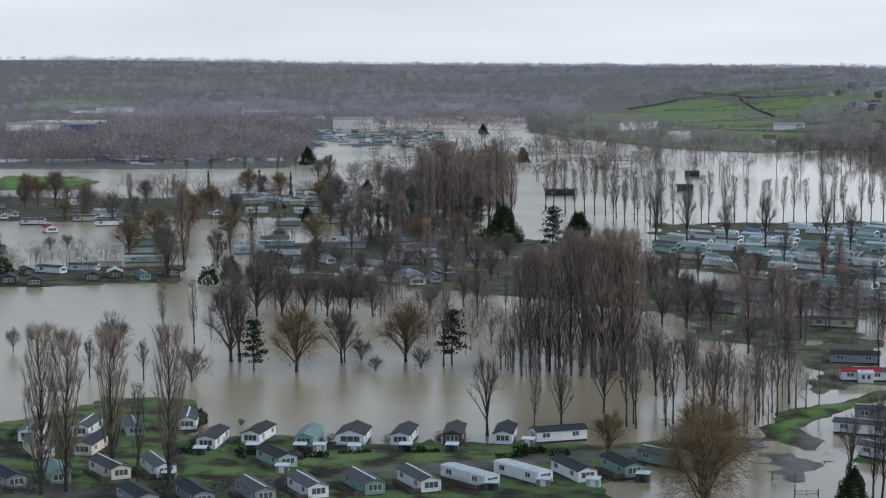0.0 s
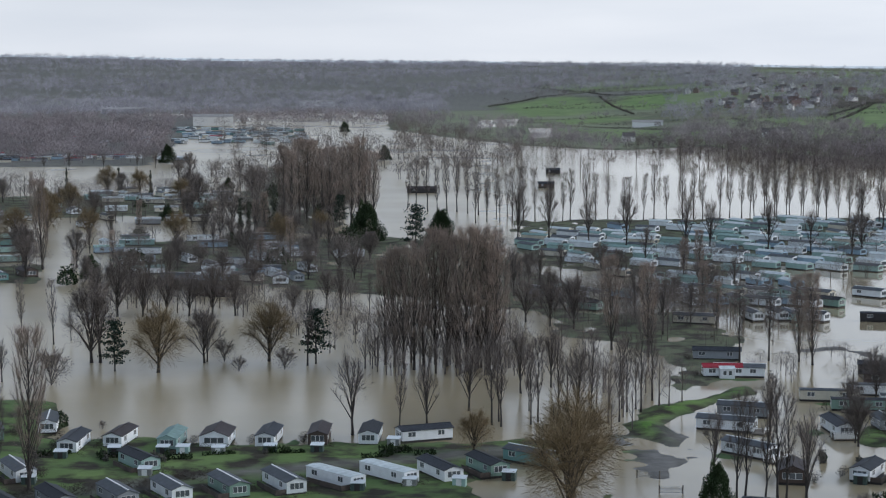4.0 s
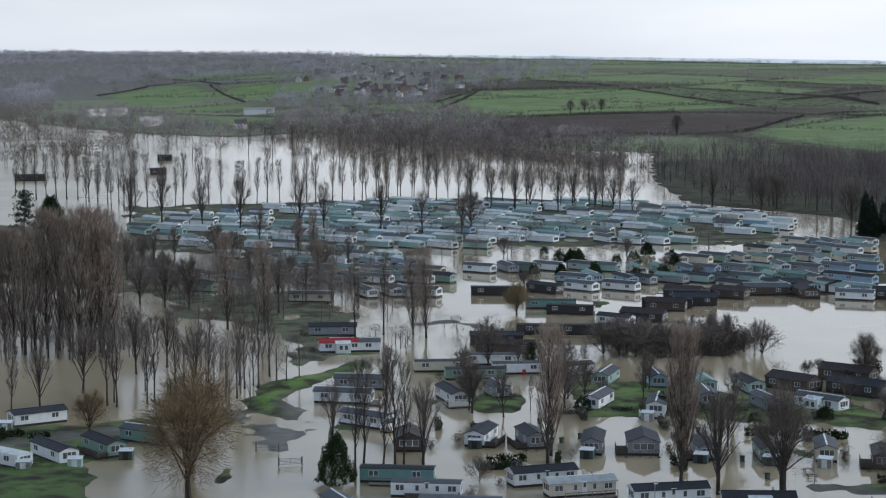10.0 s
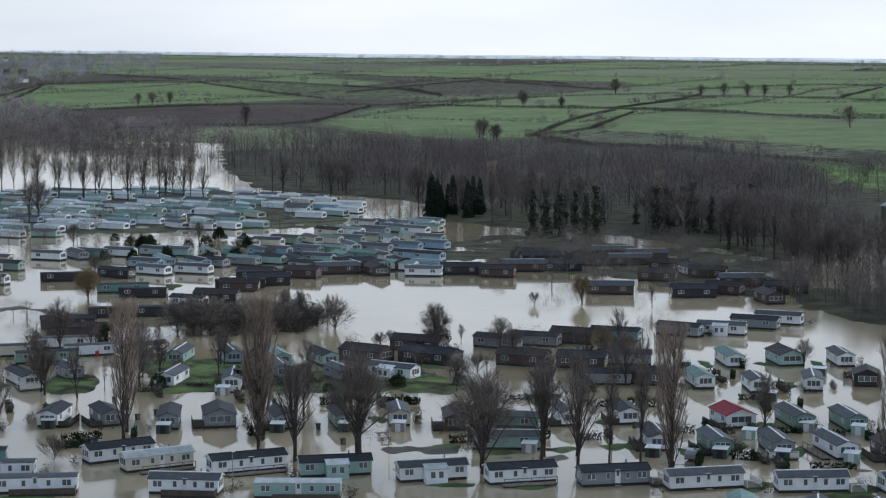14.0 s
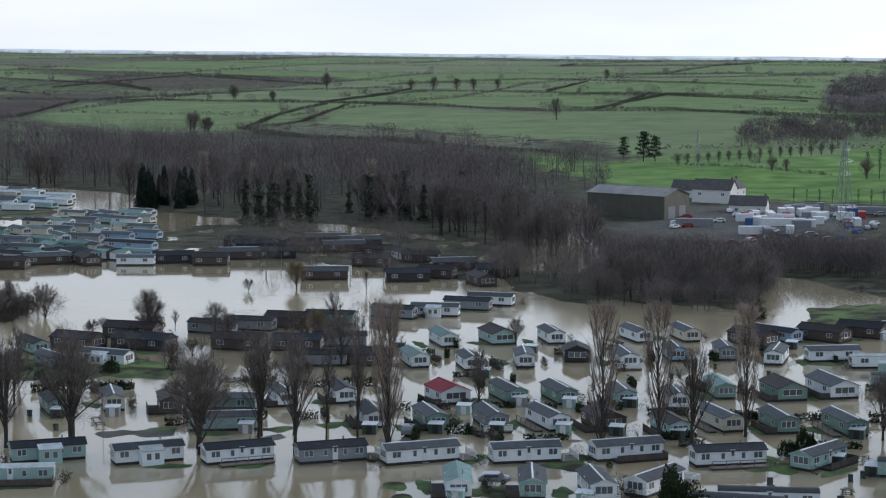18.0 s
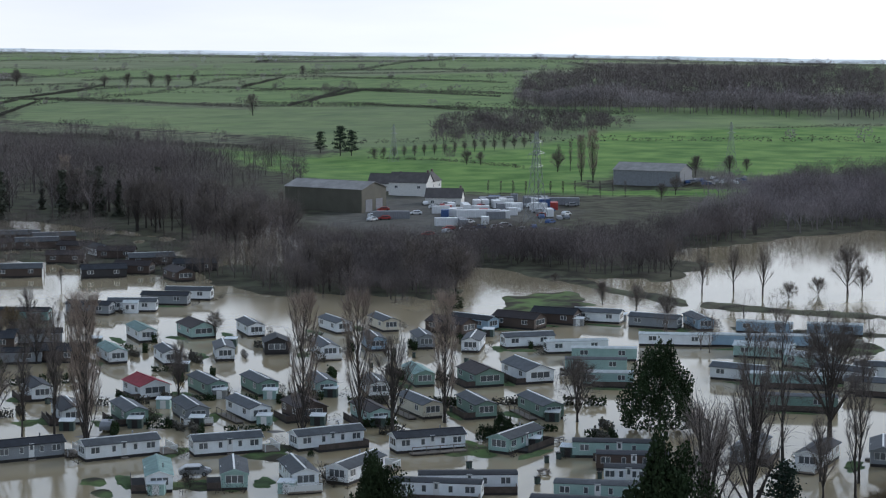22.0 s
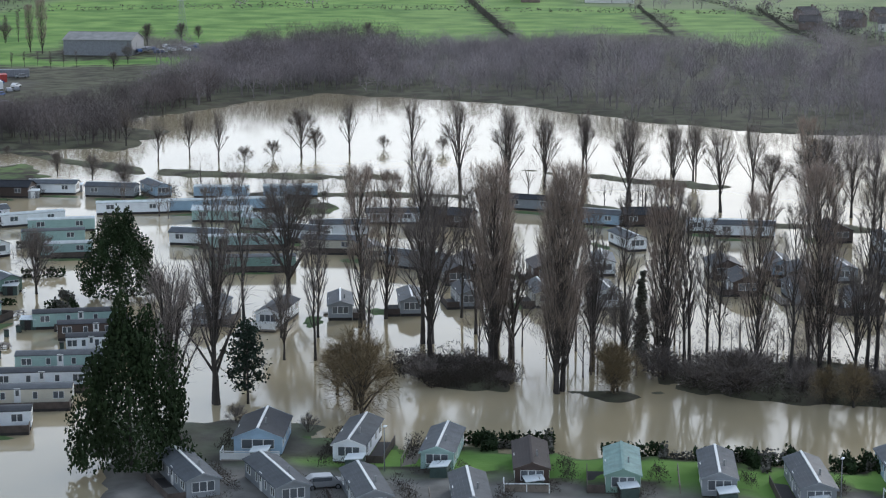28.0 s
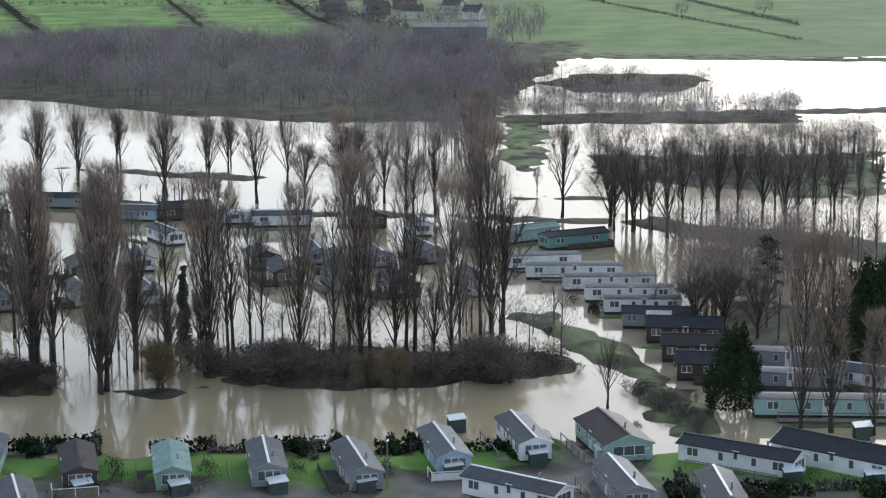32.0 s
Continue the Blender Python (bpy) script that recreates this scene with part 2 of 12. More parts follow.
def water_material():
    """Brown flood water: silt lit by the sky under a smooth, barely rippled surface."""
    m = bpy.data.materials.new("muddy_flood_water")
    m.use_nodes = True
    n, l = m.node_tree.nodes, m.node_tree.links
    p = n["Principled BSDF"]
    p.inputs["IOR"].default_value, p.inputs["Roughness"].default_value = 1.36, 0.06
    co = n.new("ShaderNodeTexCoord")
    silt, ramp = n.new("ShaderNodeTexNoise"), n.new("ShaderNodeValToRGB")
    silt.inputs["Scale"].default_value, silt.inputs["Detail"].default_value = 0.012, 5
    ramp.color_ramp.elements[0].position, ramp.color_ramp.elements[0].color = 0.35, (0.28, 0.232, 0.145, 1)
    ramp.color_ramp.elements[1].position, ramp.color_ramp.elements[1].color = 0.65, (0.365, 0.305, 0.20, 1)
    rip, wide = n.new("ShaderNodeTexNoise"), n.new("ShaderNodeTexNoise")
    rip.inputs["Scale"].default_value, rip.inputs["Detail"].default_value = 1.4, 3
    wide.inputs["Scale"].default_value, wide.inputs["Detail"].default_value = 0.05, 3
    mul = n.new("ShaderNodeMath")
    mul.operation = "MULTIPLY"
    b = n.new("ShaderNodeBump")
    b.inputs["Strength"].default_value, b.inputs["Distance"].default_value = 0.05, 0.06
    for t in (silt, rip, wide):
        l.new(co.outputs["Object"], t.inputs["Vector"])
    # the open western lake is ruffled by the wind, the sheltered streets are smooth
    xyz, west, ruffled = n.new("ShaderNodeSeparateXYZ"), n.new("ShaderNodeMath"), n.new("ShaderNodeMapRange")
    west.operation = "MULTIPLY_ADD"
    west.inputs[1].default_value = -0.14
    ruffled.inputs["From Min"].default_value, ruffled.inputs["From Max"].default_value = 60, -60
    ruffled.inputs["To Min"].default_value, ruffled.inputs["To Max"].default_value = 0.06, 0.26
    l.new(co.outputs["Object"], xyz.inputs[0])
    l.new(xyz.outputs["Y"], west.inputs[0])
    l.new(xyz.outputs["X"], west.inputs[2])
    l.new(west.outputs[0], ruffled.inputs["Value"])
    l.new(ruffled.outputs[0], p.inputs["Roughness"])
    l.new(silt.outputs[0], ramp.inputs[0])
    l.new(ramp.outputs[0], p.inputs["Base Color"])
    l.new(rip.outputs[0], mul.inputs[0])
    l.new(wide.outputs[0], mul.inputs[1])
    l.new(mul.outputs[0], b.inputs["Height"])
    l.new(b.outputs[0], p.inputs["Normal"])
    return m


M_WATER = water_material()


def ground_material():
    """Grass, ploughed soil and gravel by the ground's own cover layer, each with its own grain."""
    m = bpy.data.materials.new("ground_cover")
    m.use_nodes = True
    n, l = m.node_tree.nodes, m.node_tree.links
    p = n["Principled BSDF"]
    p.inputs["Roughness"].default_value, p.inputs["Specular IOR Level"].default_value = 0.95, 0.15
    at = n.new("ShaderNodeAttribute")
    at.attribute_name = "cover"
    sep = n.new("ShaderNodeSeparateColor")
    l.new(at.outputs["Color"], sep.inputs[0])
    co = n.new("ShaderNodeTexCoord")

    def layer(scale, detail, a, b, lo=0.35, hi=0.68):
        t, r = n.new("ShaderNodeTexNoise"), n.new("ShaderNodeValToRGB")
        t.inputs["Scale"].default_value, t.inputs["Detail"].default_value = scale, detail
        l.new(co.outputs["Object"], t.inputs["Vector"])
        r.color_ramp.elements[0].position, r.color_ramp.elements[0].color = lo, (*a, 1)
        r.color_ramp.elements[1].position, r.color_ramp.elements[1].color = hi, (*b, 1)
        l.new(t.outputs[0], r.inputs[0])
        return r.outputs[0]

    def mix(fac, a, b):
        x = n.new("ShaderNodeMix")
        x.data_type = "RGBA"
        l.new(fac, x.inputs[0])
        l.new(a, x.inputs[6])
        l.new(b, x.inputs[7])
        return x.outputs[2]

    mud = layer(0.09, 8, (0.030, 0.026, 0.019), (0.058, 0.052, 0.036))
    dull = layer(0.02, 9, (0.150, 0.168, 0.105), (0.235, 0.245, 0.150))
    lush = layer(0.06, 10, (0.070, 0.155, 0.030), (0.180, 0.295, 0.070))
    soil = layer(0.03, 8, (0.055, 0.040, 0.034), (0.085, 0.063, 0.052))
    grit = layer(0.3, 8, (0.13, 0.125, 0.118), (0.215, 0.208, 0.195))
    green = mix(at.outputs["Alpha"], dull, lush)
    patch, fade, keep = n.new("ShaderNodeTexNoise"), n.new("ShaderNodeMapRange"), n.new("ShaderNodeMath")
    patch.inputs["Scale"].default_value, patch.inputs["Detail"].default_value = 0.16, 5
    l.new(co.outputs["Object"], patch.inputs["Vector"])
    fade.inputs["From Min"].default_value, fade.inputs["From Max"].default_value = 0.40, 0.56
    l.new(patch.outputs[0], fade.inputs["Value"])
    whole = n.new("ShaderNodeMath")
    whole.operation = "MAXIMUM"
    l.new(fade.outputs[0], whole.inputs[0])
    often = n.new("ShaderNodeMapRange")
    often.inputs["From Min"].default_value, often.inputs["From Max"].default_value = 0.9, 1.0
    l.new(sep.outputs[0], often.inputs["Value"])
    l.new(often.outputs[0], whole.inputs[1])
    keep.operation, keep.use_clamp = "MULTIPLY", True
    l.new(sep.outputs[0], keep.inputs[0])
    l.new(whole.outputs[0], keep.inputs[1])
    c = mix(keep.outputs[0], mud, green)
    c = mix(sep.outputs[1], c, soil)
    c = mix(sep.outputs[2], c, grit)
    l.new(c, p.inputs["Base Color"])
    t, b = n.new("ShaderNodeTexNoise"), n.new("ShaderNodeBump")
    t.inputs["Scale"].default_value, t.inputs["Detail"].default_value = 0.6, 6
    b.inputs["Strength"].default_value, b.inputs["Distance"].default_value = 0.5, 0.3
    l.new(co.outputs["Object"], t.inputs["Vector"])
    l.new(t.outputs[0], b.inputs["Height"])
    l.new(b.outputs[0], p.inputs["Normal"])
    return m


M_GROUND = ground_material()

# ---- the lie of the land: a flat flooded valley, low hills round it ----
HILL_AZ = (-180, -100, -40, -14, 2, 8, 12, 18, 30, 38, 45, 52, 60, 68, 76, 84, 92, 110, 180)
HILL_R = (3000, 3000, 3000, 3000, 3000, 2200, 1500, 1250, 1150, 1000, 760, 700, 760, 780, 690, 690, 720, 2500, 3000)


# skyline: height of the far hills 4.85 km off, by azimuth
SKY_AZ = (-180, -60, -13, -6, -3, 0, 5, 10, 13, 20, 26, 34, 40, 48, 56, 65, 78, 95, 180)
SKY_Z = (60, 66, 72, 69, 62, 60, 56, 52, 49, 43, 36.5, 30, 25, 20.5, 10.5, 3.5, -4, -6, 40)


def hill(x, y):
    """Height of the hillsides at a place (numbers or arrays)."""
    r, az = np.hypot(x, y), np.degrees(np.arctan2(x, y))
    q = np.maximum(r - np.interp(az, HILL_AZ, HILL_R), 0)
    rise = np.minimum(0.0125 * q, 14 + 0.0065 * q)
    start = np.interp(az, (6, 14), (2700, 1900))
    far = np.clip((r - start) / (4600 - start), 0, 1)
    far = far * far * (3 - 2 * far)
    rise = rise * (1 - far) + (np.interp(az, SKY_AZ, SKY_Z) - 7.5) * far
    # rolling ground on the hillsides
    roll = np.sin(x / 310 + 1.3) * np.cos(y / 270) * 2.2 + np.sin(x / 130 + y / 170) * 0.8
    return rise + roll * np.clip(rise / 8, 0, 1)


def inside(poly, x, y):
    hit = np.zeros(x.shape, bool)
    for (xa, ya), (xb, yb) in zip(poly, poly[1:] + poly[:1]):
        if ya != yb:
            hit ^= ((ya > y) != (yb > y)) & (x < (xb - xa) * (y - ya) / (yb - ya) + xa)
    return hit


def to_edge(poly, x, y, closed=True):
    """Distance to an outline or a line of points."""
    best = np.full(x.shape, 1e9)
    for (xa, ya), (xb, yb) in zip(poly, poly[1:] + poly[:1] if closed else poly[1:]):
        dx, dy = xb - xa, yb - ya
        t = np.clip(((x - xa) * dx + (y - ya) * dy) / (dx * dx + dy * dy + 1e-9), 0, 1)
        best = np.minimum(best, np.hypot(x - xa - t * dx, y - ya - t * dy))
    return best


LAND = []
# far valley floor: grit in these two covers pales them as haze would
LAND.append(([(-353.7, 1262), (-177.8, 1250), (-100, 1258), (-100.4, 1552.8), (-102.6, 1834.2), (-93.2, 2416.9), (101.7, 2407), (119.5, 1912.2), (207.7, 2204.6), (290.9, 2421.4), (545.1, 2408.3), (2280.6, 10095.7), (-3032.5, 11280.8)], 0.5, (0.8, 0, 0.75, 0.0)))
LAND.append(([(103.7, 2455.6), (269.6, 2550.3), (545.1, 2408.3), (348.7, 1538.1), (233.1, 1449.2), (174.6, 1524.3), (128.8, 1673.7), (79, 1869.5)], 0.5, (1, 0, 0.2, 0.1)))
LAND.append(([(-275.2, 1017.2), (-153.7, 993.8), (-42.2, 1012.3), (-36.2, 866.6), (-225.2, 831.1)], 0.15, (0.45, 0, 0.05, 0.2)))
LAND.append(([(-271.3, 1110.2), (-266.9, 1180.3), (-219.7, 1179.1), (-194, 1128.5), (-195.1, 1046.2), (-240.8, 1047.2)], 0.3, (1, 0, 0, 1)))
LAND.append(([(-174.9, 643.8), (-88.1, 667.6), (-79.7, 609.8), (-161.2, 592.7)], 0.25, (0.45, 0, 0.05, 0.2)))
LAND.append(([(-76.7, 746.3), (17, 768.7), (68.3, 744), (85.2, 567.2), (71.1, 523.6), (16, 574.8), (-39.4, 604.6), (-64.8, 628.8)], 0.12, (0.45, 0, 0.05, 0.2)))
LAND.append(([(-39.7, 952.3), (-28.4, 1247), (23.1, 1245.7), (34.4, 1023.5), (14.3, 768.7), (-20.5, 769.3)], 0.1, (0.25, 0, 0, 0.1)))
LAND.append(([(-118.2, 371.8), (-81.9, 375.7), (-71.5, 404.5), (-52.1, 400.9), (-42.5, 358.3), (-35.5, 362.1), (-17.1, 354.3), (-0.5, 354.2), (14.1, 354.1), (27.4, 352.4), (41.5, 357.6), (57.2, 357.5), (54.2, 338.5), (36.3, 338.6), (27.5, 316.7), (21.6, 266.1), (-85.4, 266.7)], 0.3, (0.72, 0, 0, 0.75)))
LAND.append(([(-100.6, 315.4), (-41.9, 313.8), (-15.8, 327.6), (11.4, 337.3), (37, 344.5), (37.6, 341.5), (11.3, 334), (-15.7, 324.4), (-41.5, 310.4), (-98.6, 309.2)], 0.32, (0.1, 0, 0.9, 0)))
LAND.append(([(58.7, 366.7), (68.8, 383.9), (80.5, 395.7), (93.9, 409.7), (92.8, 399.6), (79.4, 387.7), (69.7, 371.2), (67.7, 358.6), (67.1, 345.6), (62.1, 355.4)], 0.7, (1, 0, 0, 1)))
LAND.append(([(55.2, 355.8), (64.7, 343.8), (67.5, 337.3), (62.4, 318.9), (56.6, 316.1), (55, 329.2), (54.2, 341.6)], 0.13, (0.1, 0, 0.9, 0)))
LAND.append(([(68.6, 367.2), (73.5, 372.6), (70.1, 350), (69, 339.6), (67.2, 343.5), (67, 355.9)], 0.1, (0.0, 0, 0.85, 0)))
LAND.append(([(52.6, 339.3), (55, 345.1), (58.3, 344.7), (58.7, 340.3), (56.2, 332.9), (52.8, 333.3)], 0.25, (0.72, 0, 0, 0.75)))
LAND.append(([(43.7, 302.8), (46, 309), (49, 308.6), (49.3, 303.9), (47, 296), (43.8, 296.4)], 0.25, (0.72, 0, 0, 0.75)))
LAND.append(([(100.1, 354.2), (107.7, 368), (115.5, 366.9), (115.1, 356.5), (106.9, 339.7), (99, 340.7)], 0.2, (0.72, 0, 0, 0.75)))
LAND.append(([(84, 840.6), (236.9, 841), (314.4, 778.2), (337, 714.8), (287.3, 609.5), (191.8, 625.8), (183.8, 668.1), (119.4, 592.9), (72.9, 658.1)], 0.1, (0.45, 0, 0.05, 0.2)))
LAND.append(([(111.1, 456.6), (128.2, 467.2), (138.1, 449.3), (141.1, 434.2), (135.3, 424.8), (130.3, 444.6), (125, 455.8), (111.2, 446)], 0.08, (0.0, 0, 0.85, 0)))
LAND.append(([(167.5, 479.4), (174.1, 490.5), (179.7, 489), (178.7, 480.2), (171.3, 466.1), (165.5, 467.7)], 0.2, (0.72, 0, 0, 0.75)))
LAND.append(([(124.6, 368.7), (133.1, 373.9), (142.4, 366.2), (153.2, 351), (171.7, 338.3), (173.5, 316.4), (163.8, 309.5), (132, 328.7), (116.2, 336.3)], 0.28, (0.72, 0, 0, 0.75)))
LAND.append(([(130.9, 274.1), (146.9, 270.2), (166.9, 260.1), (174.5, 254), (168.5, 249.9), (132.2, 268.8)], 0.14, (0.72, 0, 0, 0.75)))
LAND.append(([(288, 452.1), (298.7, 462.3), (305.7, 458.9), (302.7, 449.4), (290.5, 436.1), (283.2, 439.6)], 0.25, (1, 0, 0, 1)))
LAND.append(([(151.6, 421.5), (169.1, 434.1), (190.2, 435), (188, 408.9), (170.4, 390.1), (152.7, 392.3)], 0.25, (0.25, 0, 0, 0.1)))
LAND.append(([(369.2, 942.2), (325.1, 789.9), (356.4, 699.4), (324, 618.3), (353.3, 525.9), (353.2, 454.2), (357.8, 439.4), (983.8, 1207.9), (525.6, 1339.3)], 0.5, (0.25, 0, 0, 0.1)))
LAND.append(([(186.3, 477.7), (213.5, 487.9), (275.1, 465), (286.2, 445.1), (283.5, 419.6), (295.5, 380.1), (355, 456.6), (347, 513.4), (318.8, 567.9), (196.5, 503.6)], 0.08, (0.25, 0, 0, 0.1)))
LAND.append(([(166, 225.4), (170.5, 228.4), (173.6, 226.1), (172.5, 222.4), (167.4, 218.1), (164.1, 220.6)], 0.18, (0.72, 0, 0, 0.75)))
LAND.append(([(174.7, 214.6), (180.6, 219.2), (183.6, 217), (181.3, 212.3), (174.4, 206.3), (171.3, 208.6)], 0.18, (0.72, 0, 0, 0.75)))
LAND.append(([(145.1, 215.2), (149.6, 219.3), (151.9, 217.5), (150.4, 213.4), (145.1, 207.9), (142.7, 209.8)], 0.18, (0.72, 0, 0, 0.75)))
LAND.append(([(157.6, 205.2), (163.2, 208.9), (167, 206.1), (165.5, 201.6), (159.1, 196.5), (155.2, 199.5)], 0.18, (0.72, 0, 0, 0.75)))
LAND.append(([(174.1, 251.2), (176.7, 253.3), (178.3, 252.1), (177.5, 249.8), (174.5, 246.9), (172.8, 248.1)], 0.18, (0.72, 0, 0, 0.75)))
LAND.append(([(186.3, 240.6), (190.8, 244.5), (192.8, 243), (190.9, 239.2), (185.6, 234), (183.5, 235.6)], 0.18, (0.72, 0, 0, 0.75)))
LAND.append(([(196, 198.9), (202.6, 202.6), (206.2, 199.8), (204, 195.4), (196.5, 190.4), (192.7, 193.3)], 0.18, (0.72, 0, 0, 0.75)))
LAND.append(([(171.7, 197.1), (175.1, 199.8), (176.5, 198.8), (175, 196.2), (170.8, 192.5), (169.4, 193.6)], 0.18, (0.72, 0, 0, 0.75)))
LAND.append(([(178.4, 246.5), (182.8, 250.5), (184.8, 249), (183, 245.2), (177.9, 239.8), (175.8, 241.4)], 0.18, (0.72, 0, 0, 0.75)))
LAND.append(([(199.5, 223.4), (207.6, 211.8), (205.2, 209.4), (167.1, 238.3), (132.1, 269.1), (133.2, 271.4), (170.1, 242.4)], 0.03, (0.0, 0, 0.85, 0)))
LAND.append(([(371, 551.3), (385.7, 507.3), (412.2, 529.1), (392.2, 447.5), (385.7, 379), (421.9, 370.1), (422.9, 342.8), (434.7, 342.6), (1051.8, 828.4), (717.3, 1062.4)], 0.4, (0.25, 0, 0, 0.1)))
LAND.append(([(417.6, 476.4), (494.5, 526.8), (538.2, 494.7), (505.6, 440.9), (422.4, 388.5), (385.1, 416.2)], 0.6, (0.05, 0, 0.45, 0)))
LAND.append(([(324.9, 309.5), (343.7, 301.6), (331.8, 281.1), (315.9, 280.6), (310.2, 290.5)], 0.4, (0.72, 0, 0, 0.75)))
LAND.append(([(399.4, 467.9), (413.6, 402.6), (344.4, 335.6), (311.6, 309.2), (295.8, 347.4)], 0.2, (0.25, 0, 0, 0.1)))
LAND.append(([(440.5, 438.6), (535.4, 383.2), (471.8, 341.9), (405.5, 335.2), (380.1, 333.3), (364.3, 359)], 0.3, (0.25, 0, 0, 0.1)))
LAND.append(([(166, 225.6), (171.1, 229.8), (173.4, 227.3), (171.4, 222.8), (165.5, 217.2), (163.1, 219.7)], 0.18, (0.72, 0, 0, 0.75)))
LAND.append(([(172.8, 214.3), (178.2, 217.6), (181.3, 214.3), (179.5, 209.9), (173.4, 205.1), (170.1, 208.6)], 0.18, (0.72, 0, 0, 0.75)))
LAND.append(([(197.8, 196), (202.9, 198.5), (205.8, 195.5), (204, 191.8), (198, 188.2), (195, 191.4)], 0.18, (0.72, 0, 0, 0.75)))
LAND.append(([(145.8, 217.7), (149.9, 220.7), (152.7, 217.8), (151.5, 213.8), (146.8, 209.6), (143.9, 212.6)], 0.18, (0.72, 0, 0, 0.75)))
LAND.append(([(155.3, 207.6), (159.7, 210.4), (162.4, 207.5), (161.2, 203.6), (156.1, 199.6), (153.3, 202.7)], 0.18, (0.72, 0, 0, 0.75)))
LAND.append(([(185.5, 240.7), (190.8, 245.3), (192.8, 243.1), (190.4, 238.5), (184.2, 232.4), (182, 234.6)], 0.18, (0.72, 0, 0, 0.75)))
LAND.append(([(382.9, 373.2), (364.9, 321), (349.6, 269.3), (358, 239.7), (369.4, 216.4), (363.2, 213.4), (351.4, 237.3), (342.6, 269.9), (358.3, 323.2), (376.3, 375.4)], 0.5, (0.5, 0, 0, 0.1)))
LAND.append(([(375.9, 332.5), (376.3, 298), (371.3, 298), (370.9, 332.5)], 0.4, (0.5, 0, 0, 0.1)))
LAND.append(([(326.4, 240.5), (346.2, 204.2), (352.4, 180.8), (346.6, 179.2), (340.6, 201.8), (321.2, 237.7)], 0.5, (0.5, 0, 0, 0.1)))
LAND.append(([(392.8, 180.6), (387.8, 145.2), (380.8, 146.2), (385.8, 181.6)], 0.5, (0.4, 0, 0, 0.1)))
LAND.append(([(315.9, 212.6), (325.7, 215), (329.9, 208.8), (325.8, 203), (314.3, 199), (309.9, 205.5)], 0.3, (0.72, 0, 0, 0.75)))
LAND.append(([(427.2, 344.9), (443.9, 338.6), (484.9, 338.4), (525.2, 334.1), (522.2, 268.5), (496.4, 213.1), (485.8, 164.9), (504, 122.7), (535.2, 130.3), (703.1, 145.2), (1069.9, 221.5), (873.7, 699.5)], 0.6, (0.25, 0, 0, 0.1)))
LAND.append(([(352.6, 283.6), (356, 248.3), (367.7, 217), (362.1, 215), (350.2, 246.9), (346.6, 283)], 0.5, (0.4, 0, 0, 0.1)))
LAND.append(([(354.9, 185.6), (344.3, 136.8), (349.4, 102.9), (350.7, 65.3), (344.7, 65.1), (343.4, 102.3), (338.3, 137.2), (349.1, 186.8)], 0.5, (0.4, 0, 0, 0.1)))
LAND.append(([(392.3, 195.7), (384.7, 146.2), (379.7, 147), (387.3, 196.5)], 0.4, (0.4, 0, 0, 0.1)))
LAND.append(([(510.8, 129.6), (535, 81.4), (559.6, 27.1), (571.6, 7.7), (559.6, 0.3), (547, 20.9), (522.4, 75.4), (498.2, 123.4)], 0.5, (0.5, 0, 0, 0.15)))
LAND.append(([(716.2, 173.7), (725.3, 86.2), (727.3, 31.9), (728.2, 5.8), (714.2, 5.4), (713.3, 31.3), (711.3, 85.2), (702.2, 172.3)], 0.5, (0.6, 0, 0, 0.3)))
LAND.append(([(373.1, 89.3), (382.4, 51.6), (396.1, 17.6), (391.5, 15.8), (377.6, 50), (368.3, 88.1)], 0.3, (0.4, 0, 0, 0.1)))
LAND.append(([(505.6, 122.1), (499.8, 112.3), (468.5, 101.5), (436.9, 95.6), (442.7, 101.6), (471.9, 111.9)], 0.5, (0.9, 0, 0, 0.6)))
LAND.append(([(433.8, 66.9), (445.7, 46.6), (462.5, 19.9), (393.8, 16.7), (387.9, 40.5), (396.2, 55.3)], 0.4, (0.6, 0, 0, 0.3)))
LAND.append(([(347.2, 61.9), (330.3, 44.1), (326.1, 27.4), (316.5, 13.2), (314.4, 1.5), (335.3, 1.7), (340.6, 14.3), (349.1, 41.5), (354.8, 57.9)], 0.4, (0.25, 0, 0, 0.1)))
LAND.append(([(608.3, 137.4), (646.4, 129.8), (654.1, 96.2), (631.9, 80.8), (587.5, 86.4), (579.8, 119.4)], 0.3, (0.25, 0, 0, 0.1)))
LAND.append(([(267.9, 58), (258.2, 51.5), (247.1, 43.5), (234, 36.3), (220.3, 30.1), (209.5, 25.3), (207.3, 30.3), (218.1, 35.1), (231.6, 41.3), (244.1, 48.1), (255, 56.1), (264.9, 62.6)], 0.9, (1, 0, 0, 0.6)))
LAND.append(([(286.6, 38.3), (276.8, 11.4), (264.6, 1), (233.4, 0.7), (232.8, 14), (238.5, 26.2), (255.8, 35.7)], 0.2, (0.25, 0, 0, 0.1)))
LAND.append(([(231, 9.9), (241.1, 15.9), (251.5, 12.3), (246.3, 7.8)], 0.3, (0.6, 0.2, 0, 0.2)))
LAND.append(([(171.8, 142.5), (182.2, 100.6), (193.3, 59.4), (203.9, 43.5), (200.1, 32.8), (203.1, 28.3), (206.2, 18.3), (200, 7.9), (197.8, 0.4), (171.3, 0.1), (140.6, 118.1)], 0.35, (1, 0, 0, 1)))
LAND.append(([(170.6, 141.1), (179.1, 127.8), (180.7, 118.2), (172, 109.8), (151.4, 125.8)], 0.36, (0.3, 0, 0.3, 0.3)))
